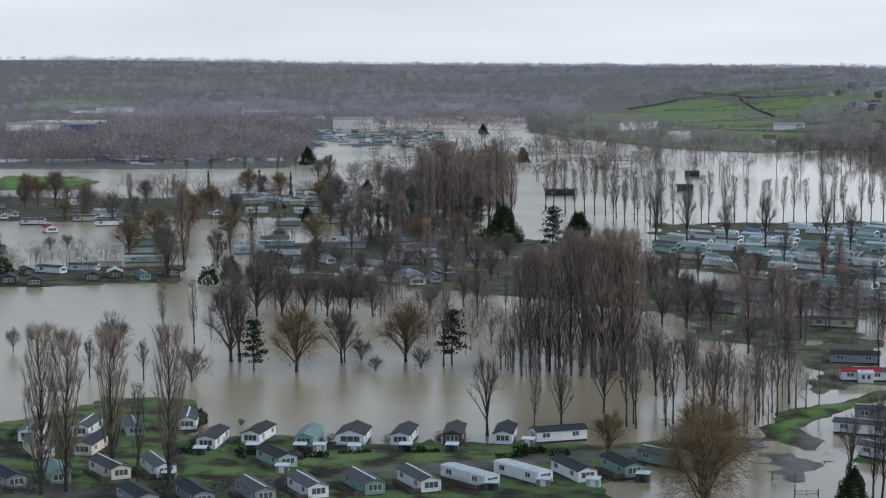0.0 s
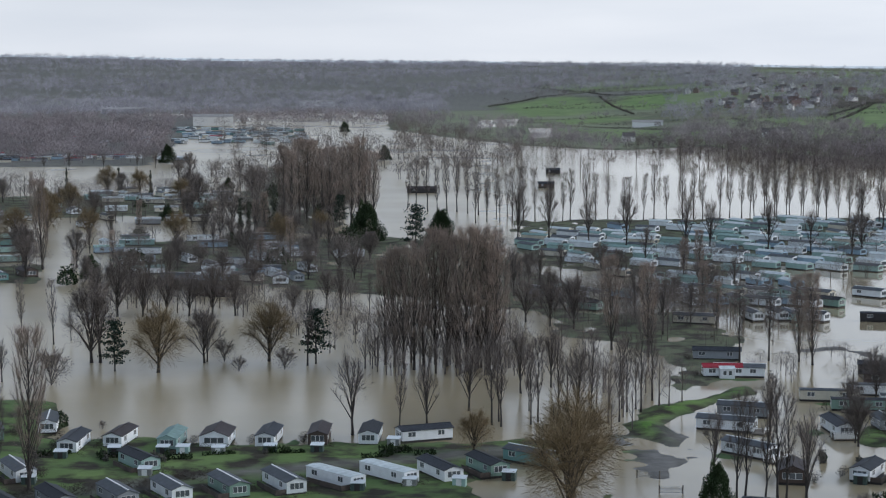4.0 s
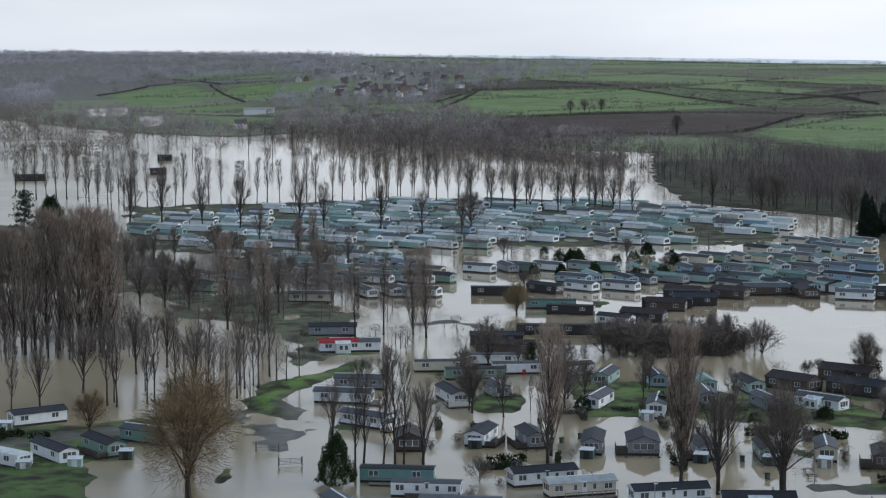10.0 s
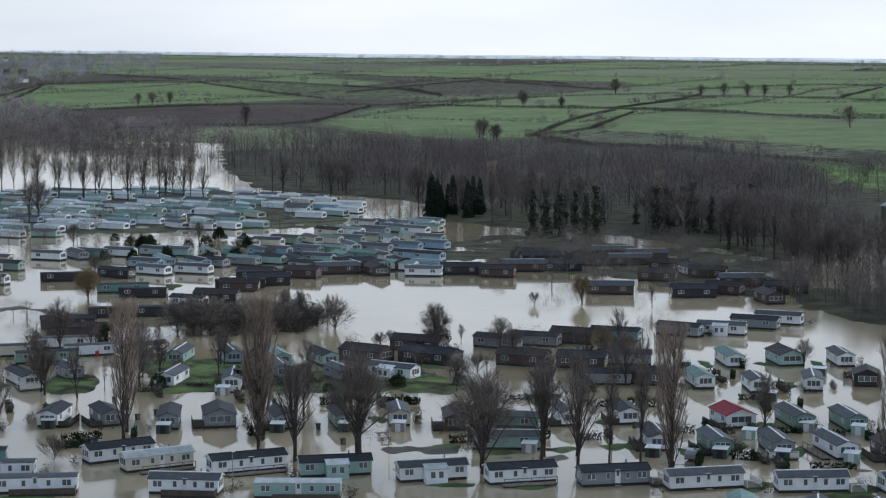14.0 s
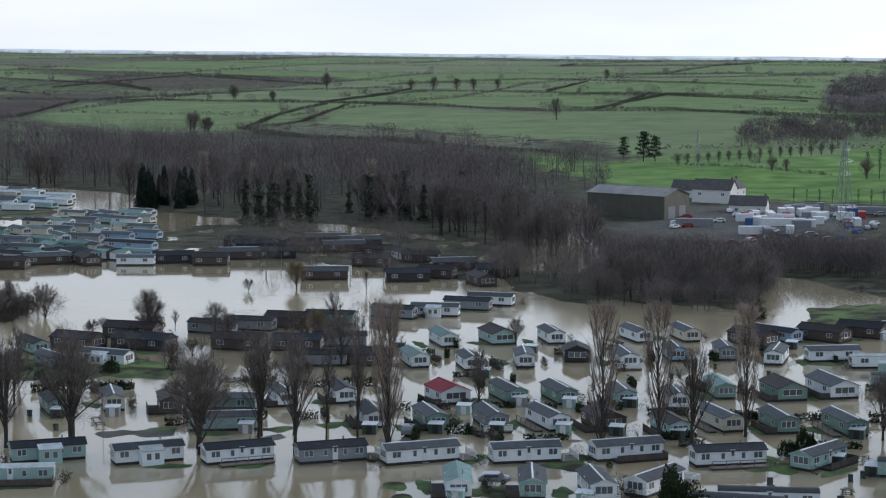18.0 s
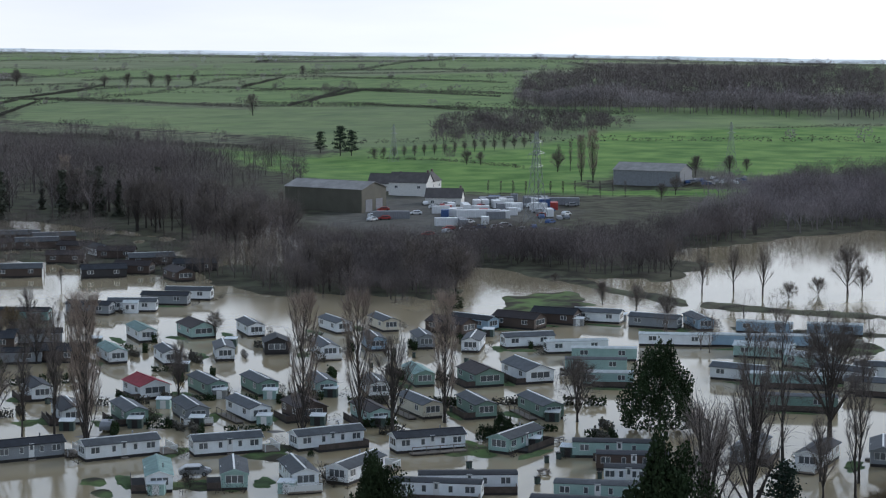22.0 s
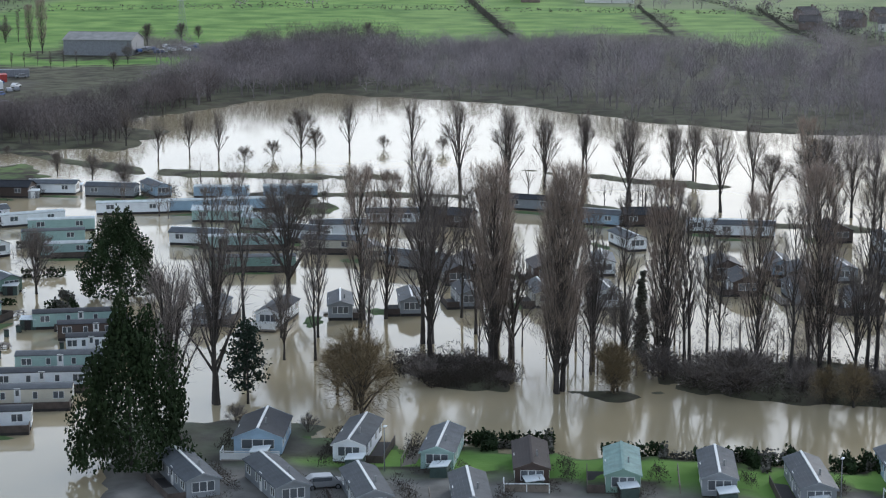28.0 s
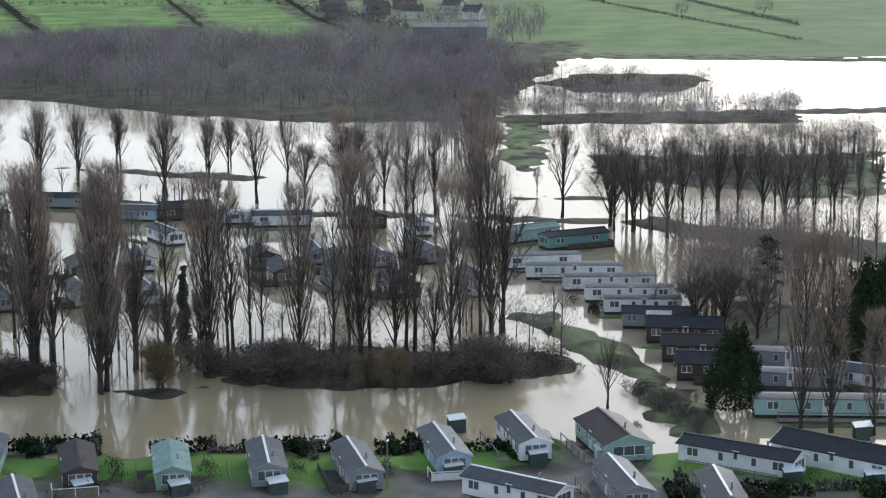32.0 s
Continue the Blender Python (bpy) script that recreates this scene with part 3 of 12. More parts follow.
LAND.append(([(158.7, 132.3), (179.7, 56.5), (183.3, 56.4), (185.8, 46.9), (191.5, 40.9), (198, 41.1), (195.6, 37.5), (192.6, 32.8), (190.1, 22.5), (190.1, 7.5), (169.6, 6.5), (140.6, 118.1)], 0.37, (0.0, 0, 0.85, 0)))
LAND.append(([(190.1, 50.4), (197.6, 51.5), (198, 49.8), (193, 48), (183.9, 46.4), (183.5, 48.1)], 0.38, (1, 0, 0, 1)))
LAND.append(([(190, 31.7), (192.9, 31.3), (193.4, 29.5), (191.7, 28.5), (188.1, 28.7), (187.6, 30.7)], 0.38, (1, 0, 0, 1)))
LAND.append(([(193.3, 17.1), (198, 15.7), (199.1, 11.6), (196.5, 9.9), (190.7, 11), (189.6, 15.3)], 0.38, (1, 0, 0, 1)))
LAND.append(([(206.5, 119.5), (213.1, 119.4), (216.1, 112.6), (213.4, 108.3), (205.6, 107.3), (202.4, 114.3)], 0.4, (0.25, 0, 0, 0.1)))
LAND.append(([(207.8, 102.8), (211.5, 100.9), (214.5, 94.2), (213.9, 91.1), (209.8, 92.2), (206.6, 99.3)], 0.35, (0.25, 0, 0, 0.1)))
LAND.append(([(209.9, 126.1), (217.7, 125.7), (220.2, 116.1), (216.2, 110.3), (206.9, 109.4), (204.4, 119.2)], 0.4, (0.25, 0, 0, 0.1)))
LAND.append(([(223.7, 96.2), (232.3, 94.2), (240, 81.1), (242.8, 66.2), (241.9, 50), (233.2, 46.8), (225.3, 54.4), (219.2, 67.1), (216.8, 76.4), (216.7, 88.1)], 0.35, (0.25, 0, 0, 0.1)))
LAND.append(([(317.4, 412.9), (335.5, 383.2), (286.8, 327.8), (287.7, 342.6), (293.5, 377.5)], 0.2, (0.25, 0, 0, 0.1)))
LAND.append(([(-76.4, 2139.8), (-53.4, 2279.1), (8.1, 2276.1), (29.1, 2175.2), (7.2, 2012.1), (-52.2, 2014.6)], -0.5, (0.25, 0, 0, 0.1)))
LAND.append(([(-16.2, 2366), (15, 2435.5), (84.5, 2432), (107.4, 2380.7), (79.7, 2294.2), (8.2, 2297.7)], -0.5, (0.25, 0, 0, 0.1)))
LAND.append(([(-486.7, 2237), (-455.9, 2277.1), (-368.5, 2272.9), (-332.4, 2242.1), (-355.2, 2190.9), (-447.2, 2195.1)], -0.5, (0.25, 0, 0, 0.1)))
LAND.append(([(-213, 2352.9), (-194.6, 2398.2), (-145, 2395.7), (-125.2, 2362.2), (-139.5, 2304.8), (-191.6, 2307.3)], -0.5, (0.25, 0, 0, 0.1)))
LAND.append(([(-504.3, 2633.8), (-502.5, 2706.2), (-467.8, 2704.3), (-446.6, 2651.9), (-443.3, 2561.8), (-479.1, 2563.7)], -0.5, (0.25, 0, 0, 0.1)))
LAND.append(([(-189.8, 774.5), (-189.5, 830.5), (-158.9, 830), (-140.7, 789.7), (-139, 724.8), (-168.1, 725.2)], -0.5, (0.25, 0, 0, 0.1)))


LAND.append(([(386, 382), (428, 360), (414, 312), (380, 300), (364, 321), (363, 352)], 0.45, (0.25, 0, 0, 0.1)))
LAND.append(([(64.5, 536.0), (108.2, 532.0), (110.1, 472.0), (98.0, 437.2), (81.4, 400.7), (72.5, 398.1), (81.1, 430.6), (75.4, 475.2), (60.0, 486.5)], 0.12, (0.7, 0.1, 0.1, 0.2)))
LAND.append(([(518.3, 123.7), (548.5, 47.3), (515.6, 44.4), (492.3, 117.6)], 0.4, (0.3, 0.1, 0, 0.1)))
LAND.append(([(440.2, 87.2), (450.0, 38.6), (405.2, 34.6), (395.1, 52.7), (404.7, 77.8)], 0.35, (0.35, 0.1, 0, 0.1)))
LAND.append(([(494.2, 120.3), (497.4, 109.0), (426.6, 92.2), (405.3, 94.4), (428.1, 104.3)], 0.4, (0.9, 0, 0, 0.5)))
# ---- the patchwork of far fields, each parcel between hedges ----
FAR_HEDGES = []


def far_fields():
    rng = random.Random(12)
    step, turn = 340.0, radians(24)
    corner = {}
    for i in range(-2, 17):
        for j in range(-15, 16):
            u, v = i * step + rng.uniform(-70, 70), j * step * 0.8 + rng.uniform(-60, 60)
            corner[i, j] = (u * math.sin(turn + 0.55) + v * math.cos(turn + 0.55), u * math.cos(turn + 0.55) - v * math.sin(turn + 0.55))
    for i in range(-2, 16):
        for j in range(-15, 15):
            poly = [corner[i, j], corner[i + 1, j], corner[i + 1, j + 1], corner[i, j + 1]]
            cx, cy = sum(p[0] for p in poly) / 4, sum(p[1] for p in poly) / 4
            r, az = math.hypot(cx, cy), math.degrees(math.atan2(cx, cy))
            near = float(np.interp(az, HILL_AZ, HILL_R)) + 250
            if not (8 < az < 94 and near < r < 4650):
                continue
            lush, k = rng.uniform(0.1, 0.65), rng.random()
            LAND.append((poly, None, (0.6, 0.6, 0, 0.1) if k < 0.13 else ((0.95, 0.1, 0, 0.0) if k < 0.25 else (1, 0, 0, lush))))
            if rng.random() < 0.9:
                FAR_HEDGES.append((poly[0], poly[3]))
            if rng.random() < 0.75:
                FAR_HEDGES.append((poly[0], poly[1]))


far_fields()
# the fields on the near slopes
LAND.append(([(498, 1827), (659, 2239), (832, 2189), (829, 1974), (816, 1797), (743, 1742), (543, 1621), (510, 1649)], None, (1, 0, 0, 0.5)))
LAND.append(([(835, 2196), (816, 1797), (953, 1801), (972, 1944), (959, 2048), (907, 2159)], None, (0.8, 0, 0, 0.35)))
LAND.append(([(1058, 2364), (1032, 2048), (953, 1801), (1092, 1795), (1230, 1878), (1282, 1969), (1199, 2104)], None, (0.7, 0.5, 0, 0.1)))
LAND.append(([(942, 1780), (1172, 1686), (1227, 1696), (983, 1359), (916, 1415), (799, 1610)], None, (1, 0, 0, 0.3)))
LAND.append(([(500, 1585), (753, 1561), (607, 1358), (569, 1322), (497, 1381), (436, 1317), (389, 1286), (385, 1369)], None, (0.1, 1, 0, 0.1)))
LAND.append(([(386, 1274), (436, 1317), (497, 1381), (566, 1306), (564, 1206), (499, 1082), (391, 1066)], None, (1, 0, 0, 0.2)))
LAND.append(([(754, 1552), (890, 1375), (772, 1255), (649, 1103), (594, 1101), (578, 1164), (590, 1309)], None, (1, 0, 0, 0.42)))
LAND.append(([(941, 2012), (956, 1817), (1074, 1861), (1181, 2113)], None, (0.7, 0.5, 0, 0.1)))
LAND.append(([(760, 1549), (889, 1365), (730, 1158), (651, 1087), (605, 1129), (595, 1275), (682, 1462)], None, (1, 0, 0, 0.45)))
LAND.append(([(902, 1385), (1147, 1615), (1215, 1399), (1189, 1293), (943, 1105), (958, 1176)], None, (1, 0, 0, 0.5)))
LAND.append(([(1189, 1293), (1138, 1061), (999, 906), (945, 1101)], None, (1, 0, 0, 0.62)))
LAND.append(([(1239, 1494), (1384, 1612), (1413, 1318), (1138, 1061), (1238, 1345)], None, (1, 0, 0, 0.6)))
LAND.append(([(908, 1343), (904, 1104), (972, 887), (986, 814), (904, 746), (788, 756), (726, 781), (722, 883), (723, 1146), (845, 1298)], None, (1, 0, 0, 0.42)))
LAND.append(([(651, 1087), (712, 1129), (727, 894), (671, 824), (659, 953), (648, 1028)], None, (0.95, 0.12, 0, 0.1)))
LAND.append(([(645, 837), (660, 812), (638, 723), (686, 747), (728, 740), (769, 698), (885, 731), (626, 517), (573, 520), (523, 579), (559, 675)], None, (1, 0, 0, 0.9)))
LAND.append(([(1336, 1610), (1662, 1520), (975, 890), (983, 1061), (956, 1153)], None, (1, 0, 0, 0.6)))
LAND.append(([(944, 1140), (973, 891), (974, 837), (968, 726), (870, 730), (728, 668), (719, 718), (659, 749)], None, (1, 0, 0, 0.4)))
LAND.append(([(689, 741), (681, 685), (696, 664), (659, 636), (641, 725)], None, (1, 0, 0, 0.75)))
LAND.append(([(659, 636), (721, 661), (857, 720), (933, 692), (1053, 628), (1087, 591), (757, 385), (715, 405), (702, 475), (662, 483), (686, 534), (623, 549)], None, (1, 0, 0, 1)))
LAND.append(([(1080, 583), (1117, 518), (796, 369), (760, 370), (746, 376)], None, (1, 0, 0, 0.9)))
LAND.append(([(629, 712), (634, 613), (637, 581), (605, 533), (587, 491), (627, 460), (615, 446), (584, 441), (529, 529), (564, 607)], None, (1, 0, 0, 1)))
LAND.append(([(2119, 1279), (2187, 1015), (1708, 793), (1735, 969)], None, (0.9, 0.25, 0, 0.05)))
LAND.append(([(952, 557), (968, 515), (753, 384), (715, 420)], None, (1, 0, 0, 0.9)))
LAND.append(([(971, 511), (998, 430), (823, 340), (789, 378), (765, 385)], None, (1, 0, 0, 0.95)))
LAND.append(([(987, 420), (1000, 365), (786, 257), (762, 264), (789, 312), (819, 334)], None, (1, 0, 0, 0.9)))
LAND.append(([(905, 225), (1038, 243), (1048, 207), (795, 69), (753, 65), (761, 102), (764, 147), (795, 186)], None, (1, 0, 0, 0.6)))
LAND.append(([(1049, 204), (1058, 160), (873, 76), (815, 71)], None, (1, 0, 0, 0.55)))
LAND.append(([(1059, 157), (1074, 94), (893, 78)], None, (1, 0, 0, 0.65)))
LAND.append(([(252, 2680), (342, 2856), (386, 2874), (421, 2780), (398, 2509), (335, 2300), (255, 2230)], None, (1, 0, 0, 0.55)))
LAND.append(([(433, 2754), (525, 2738), (475, 2405), (413, 2328), (390, 2388)], None, (1, 0, 0, 0.65)))
LAND.append(([(253, 1964), (371, 2091), (336, 2259), (259, 2108)], None, (1, 0, 0, 0.5)))
LAND.append(([(242, 1860), (323, 1848), (380, 1682), (349, 1541), (249, 1674)], None, (1, 0, 0, 0.55)))
LAND.append(([(-602, 2739), (-653, 3055), (-489, 3102), (-445, 2817)], None, (1, 0, 0, 0.35)))
LAND.append(([(-413, 2911), (-327, 2962), (-286, 2806), (-384, 2761)], None, (1, 0, 0, 0.3)))
LAND.append(([(543, 2006), (659, 2255), (824, 2243), (872, 2139), (718, 1761), (526, 1627)], None, (1, 0, 0, 0.5)))
LAND.append(([(516, 1596), (670, 1642), (548, 1344), (449, 1351)], None, (0, 1, 0, 0.1)))



def make_ground():
    az = np.concatenate([np.arange(-180, -14, 2.0), np.arange(-14, 92, 0.11), np.arange(92, 180, 2.0)])
    rr = np.concatenate([[5, 60, 120], 150 * (4690 / 150) ** np.linspace(0, 1, 330)])
    A, R = np.meshgrid(np.radians(az), rr)
    x, y = R * np.sin(A), R * np.cos(A)
    rise = hill(x, y)
    bed = -0.55 + 0.10 * np.sin(x / 9.0) * np.cos(y / 11.0) + 0.06 * np.sin(x / 3.7 + y / 5.1)
    z = bed + rise * 1.04 + 0.8 * np.clip(rise / 1.5, 0, 1)
    cover = np.zeros((*x.shape, 4))
    wob = 1.3 * np.sin(x / 6.3 + 0.7 * y / 5.1) + 1.0 * np.sin(y / 3.9 - x / 7.7) + 1.2 * np.sin(x / 1.7 + 2 * np.sin(y / 2.6)) + 0.9 * np.sin(y / 1.1 + 2 * np.sin(x / 1.6))
    dry = rise > 0.3
    cover[dry, 0], cover[dry, 3] = 1.0, 0.34
    for poly, top, (grass, soil, grit, lush) in LAND:
        xs, ys = [p[0] for p in poly], [p[1] for p in poly]
        near = (x > min(xs) - 12) & (x < max(xs) + 12) & (y > min(ys) - 12) & (y < max(ys) + 12)
        if not near.any():
            continue
        px, py = x[near], y[near]
        d = to_edge(poly, px, py) * np.where(inside(poly, px, py), 1, -1)
        soft = np.maximum(1.0 if top is None else 3.0, 0.009 * R[near])
        k = np.clip((d + (0 if top is None else 0.55 * wob[near])) / soft * 0.5 + 0.5, 0, 1)
        if top is not None and top < 0:
            z[near] = z[near] * (1 - k) + top * k
        elif top is not None:
            z[near] = np.maximum(z[near], -0.55 + (top + 0.55) * k + 0.05 * wob[near] * k)
        cover[near] = cover[near] * (1 - k[:, None]) + np.array([grass, soil, grit, lush]) * k[:, None]
    n, m = x.shape
    me = bpy.data.meshes.new("ground")
    verts = np.stack([x, y, z], -1).reshape(-1, 3)
    i, j = np.meshgrid(np.arange(n - 1), np.arange(m), indexing="ij")
    j2 = (j + 1) % m
    quads = np.stack([i * m + j, (i + 1) * m + j, (i + 1) * m + j2, i * m + j2], -1).reshape(-1, 4)
    me.vertices.add(len(verts))
    me.vertices.foreach_set("co", verts.ravel())
    me.loops.add(quads.size)
    me.loops.foreach_set("vertex_index", quads[:, ::-1].ravel().astype(np.int32))
    me.polygons.add(len(quads))
    me.polygons.foreach_set("loop_start", np.arange(0, quads.size, 4, dtype=np.int32))
    me.polygons.foreach_set("loop_total", np.full(len(quads), 4, dtype=np.int32))
    me.polygons.foreach_set("use_smooth", np.ones(len(quads), bool))
    layer = me.attributes.new("cover", "FLOAT_COLOR", "POINT")
    layer.data.foreach_set("color", cover.reshape(-1, 4).astype(np.float32).ravel())
    me.update()
    me.validate()
    me.materials.append(M_GROUND)
    return tagged(new("ground", me), "flooded valley floor rising to green and ploughed winter fields", "ground", kind="structure")


make_ground()
water_disc = bmesh.new()
bmesh.ops.create_circle(water_disc, cap_ends=True, segments=96, radius=2900)
water_mesh = bpy.data.meshes.new("water")
water_disc.to_mesh(water_mesh)
water_disc.free()
water_mesh.materials.append(M_WATER)
tagged(new("water", water_mesh), "still brown flood water covering the valley floor", "flood water", kind="structure")

def far_hills():
    """The last ridges before the sky, in three steps one behind the other, haze put into their pale colour."""
    m = bpy.data.materials.new("far_hill_haze")
    m.use_nodes = True
    n, l = m.node_tree.nodes, m.node_tree.links
    p = n["Principled BSDF"]
    p.inputs["Roughness"].default_value, p.inputs["Specular IOR Level"].default_value = 1.0, 0.0
    co, mp, t, r = n.new("ShaderNodeTexCoord"), n.new("ShaderNodeMapping"), n.new("ShaderNodeTexNoise"), n.new("ShaderNodeValToRGB")
    mp.inputs["Scale"].default_value = (0.006, 0.006, 0.22)
    t.inputs["Scale"].default_value, t.inputs["Detail"].default_value = 1.0, 6
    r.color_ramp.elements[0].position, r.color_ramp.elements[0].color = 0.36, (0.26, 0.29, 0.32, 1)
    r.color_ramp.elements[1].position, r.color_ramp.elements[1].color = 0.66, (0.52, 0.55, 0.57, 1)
    l.new(co.outputs["Object"], mp.inputs[0])
    l.new(mp.outputs[0], t.inputs["Vector"])
    l.new(t.outputs[0], r.inputs[0])
    l.new(r.outputs[0], p.inputs["Base Color"])
    # the hills are no lamp: this emission adds the brightness of haze
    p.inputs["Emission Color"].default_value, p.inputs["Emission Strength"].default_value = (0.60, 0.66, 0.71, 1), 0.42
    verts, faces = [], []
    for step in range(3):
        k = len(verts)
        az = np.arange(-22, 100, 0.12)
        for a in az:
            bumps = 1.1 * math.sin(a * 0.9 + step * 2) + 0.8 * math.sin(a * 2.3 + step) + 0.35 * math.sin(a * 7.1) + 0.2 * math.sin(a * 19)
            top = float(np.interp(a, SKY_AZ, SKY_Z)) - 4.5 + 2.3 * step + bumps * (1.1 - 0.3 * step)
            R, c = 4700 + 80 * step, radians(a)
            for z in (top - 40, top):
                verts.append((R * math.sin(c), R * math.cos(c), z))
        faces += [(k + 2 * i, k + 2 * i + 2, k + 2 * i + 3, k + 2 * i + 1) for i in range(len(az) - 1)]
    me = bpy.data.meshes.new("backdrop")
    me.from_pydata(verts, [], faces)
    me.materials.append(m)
    tagged(new("backdrop", me), "ridges of far hills on the horizon, painted pale with haze", "hills", kind="structure")


far_hills()

# ---- building tools ----
def part(name, bm, mats, parent=None, label=""):
    """Links a bmesh as one mesh object under a thing or a part."""
    me = bpy.data.meshes.new(name)
    if not isinstance(mats, (list, tuple)):
        for f in bm.faces:
            f.material_index = 0
    bm.to_mesh(me)
    bm.free()
    for m in mats if isinstance(mats, (list, tuple)) else (mats,):
        me.materials.append(m)
    ob = new(name, me)
    ob.parent = parent
    return tagged(ob, label)


def raw(name, verts, faces, mat, parent=None, label=""):
    me = bpy.data.meshes.new(name)
    me.from_pydata(verts, [], faces)
    me.materials.append(mat)
    ob = new(name, me)
    ob.parent = parent
    return tagged(ob, label)


def block(bm, x0, x1, y0, y1, z0, z1, mat=0, bevel=0.0):
    """A box added to bm."""
    m = Matrix.Translation(((x0 + x1) / 2, (y0 + y1) / 2, (z0 + z1) / 2)) @ Matrix.Diagonal((x1 - x0, y1 - y0, z1 - z0, 1))
    got = bmesh.ops.create_cube(bm, size=1, matrix=m)
    faces = {f for v in got["verts"] for f in v.link_faces}
    if bevel:
        got = bmesh.ops.bevel(bm, geom=[e for e in {e for v in got["verts"] for e in v.link_edges}], offset=bevel, segments=1, affect="EDGES")
        faces |= set(got["faces"])
    for f in faces:
        if f.is_valid:
            f.material_index = mat
    return bm


def box(x0, x1, y0, y1, z0, z1, bevel=0.0):
    return block(bmesh.new(), x0, x1, y0, y1, z0, z1, 0, bevel)


def prism(profile, x0, x1, bm=None):
    """A solid with the given y-z outline, drawn out along x."""
    bm = bm or bmesh.new()
    a = [bm.verts.new((x0, y, z)) for y, z in profile]
    b = [bm.verts.new((x1, y, z)) for y, z in profile]
    n = len(profile)
    bm.faces.new(a[::-1])
    bm.faces.new(b)
    for i in range(n):
        bm.faces.new((a[i], a[(i + 1) % n], b[(i + 1) % n], b[i]))
    bmesh.ops.recalc_face_normals(bm, faces=bm.faces)
    return bm


def tube(verts, faces, a, b, ra, rb, sides=4):
    """A tapered limb added to lists of points and faces."""
    a, b = Vector(a), Vector(b)
    d = (b - a).normalized()
    u = d.cross(Vector((0.3, 0.9, 0.2))).normalized()
    v = d.cross(u)
    k = len(verts)
    for c, r in ((a, ra), (b, rb)):
        for i in range(sides):
            t = 2 * math.pi * i / sides
            verts.append(c + u * (r * math.cos(t)) + v * (r * math.sin(t)))
    for i in range(sides):
        j = (i + 1) % sides
        faces.append((k + i, k + j, k + sides + j, k + sides + i))

# ---- static caravans, lodges and their stores ----
def window_mesh(w, h):
    """A framed pane lying in the x-z plane, facing -y, with its middle at the origin."""
    panes = 1 if w < 1.0 else (2 if w < 1.8 else 3)
    bm = bmesh.new()
    for k in range(panes):
        block(bm, -w / 2 + w * k / panes, -w / 2 + w * (k + 1) / panes, -0.06, 0.02, -h / 2, h / 2)
    fronts = [q for q in bm.faces if q.normal.y < -0.9 or q.calc_center_median().y < -0.055]
    bmesh.ops.inset_individual(bm, faces=fronts, thickness=0.07, depth=-0.03)
    for q in fronts:
        q.material_index = 1
    me = bpy.data.meshes.new("window")
    bm.to_mesh(me)
    bm.free()
    me.materials.append(M_FRAME)
    me.materials.append(M_GLASS)
    return me


WINDOWS = {}


def window(w, h, x, y, z, turn, parent):
    if (w, h) not in WINDOWS:
        WINDOWS[w, h] = window_mesh(w, h)
    ob = new("window", WINDOWS[w, h])
    ob.parent = parent
    ob.matrix_basis = pose(x, y, z, 0, 0, turn)
    return ob


def slab_roof(L, W, wall, rise, over, thick, ridge=0.0):
    """A gable roof of two sloping slabs, with eaves and verges."""
    y, x = W / 2 + over, L / 2 + over
    slope = rise / (W / 2)
    low = wall - slope * over
    bm = prism([(-y, low), (0, wall + rise), (y, low), (y, low + thick), (0, wall + rise + thick), (-y, low + thick)], -x, x)
    block(bm, -x, x, -0.13, 0.13, wall + rise + thick - 0.05, wall + rise + thick + 0.05, 1)
    return bm


SIZES = {"single": (3.45, 0.60), "lodge": (5.2, 1.0), "flat": (3.1, 0.16), "cabin": (4.8, 1.0)}
WORDS = {"white": "white", "cream": "cream", "green": "sage green", "mint": "pale green", "grey": "grey", "blue": "blue-grey", "teal": "teal", "brown": "dark brown timber", "black": "black-stained timber",
         "dark": "charcoal", "slate": "slate grey", "pale": "pale grey", "red": "red"}


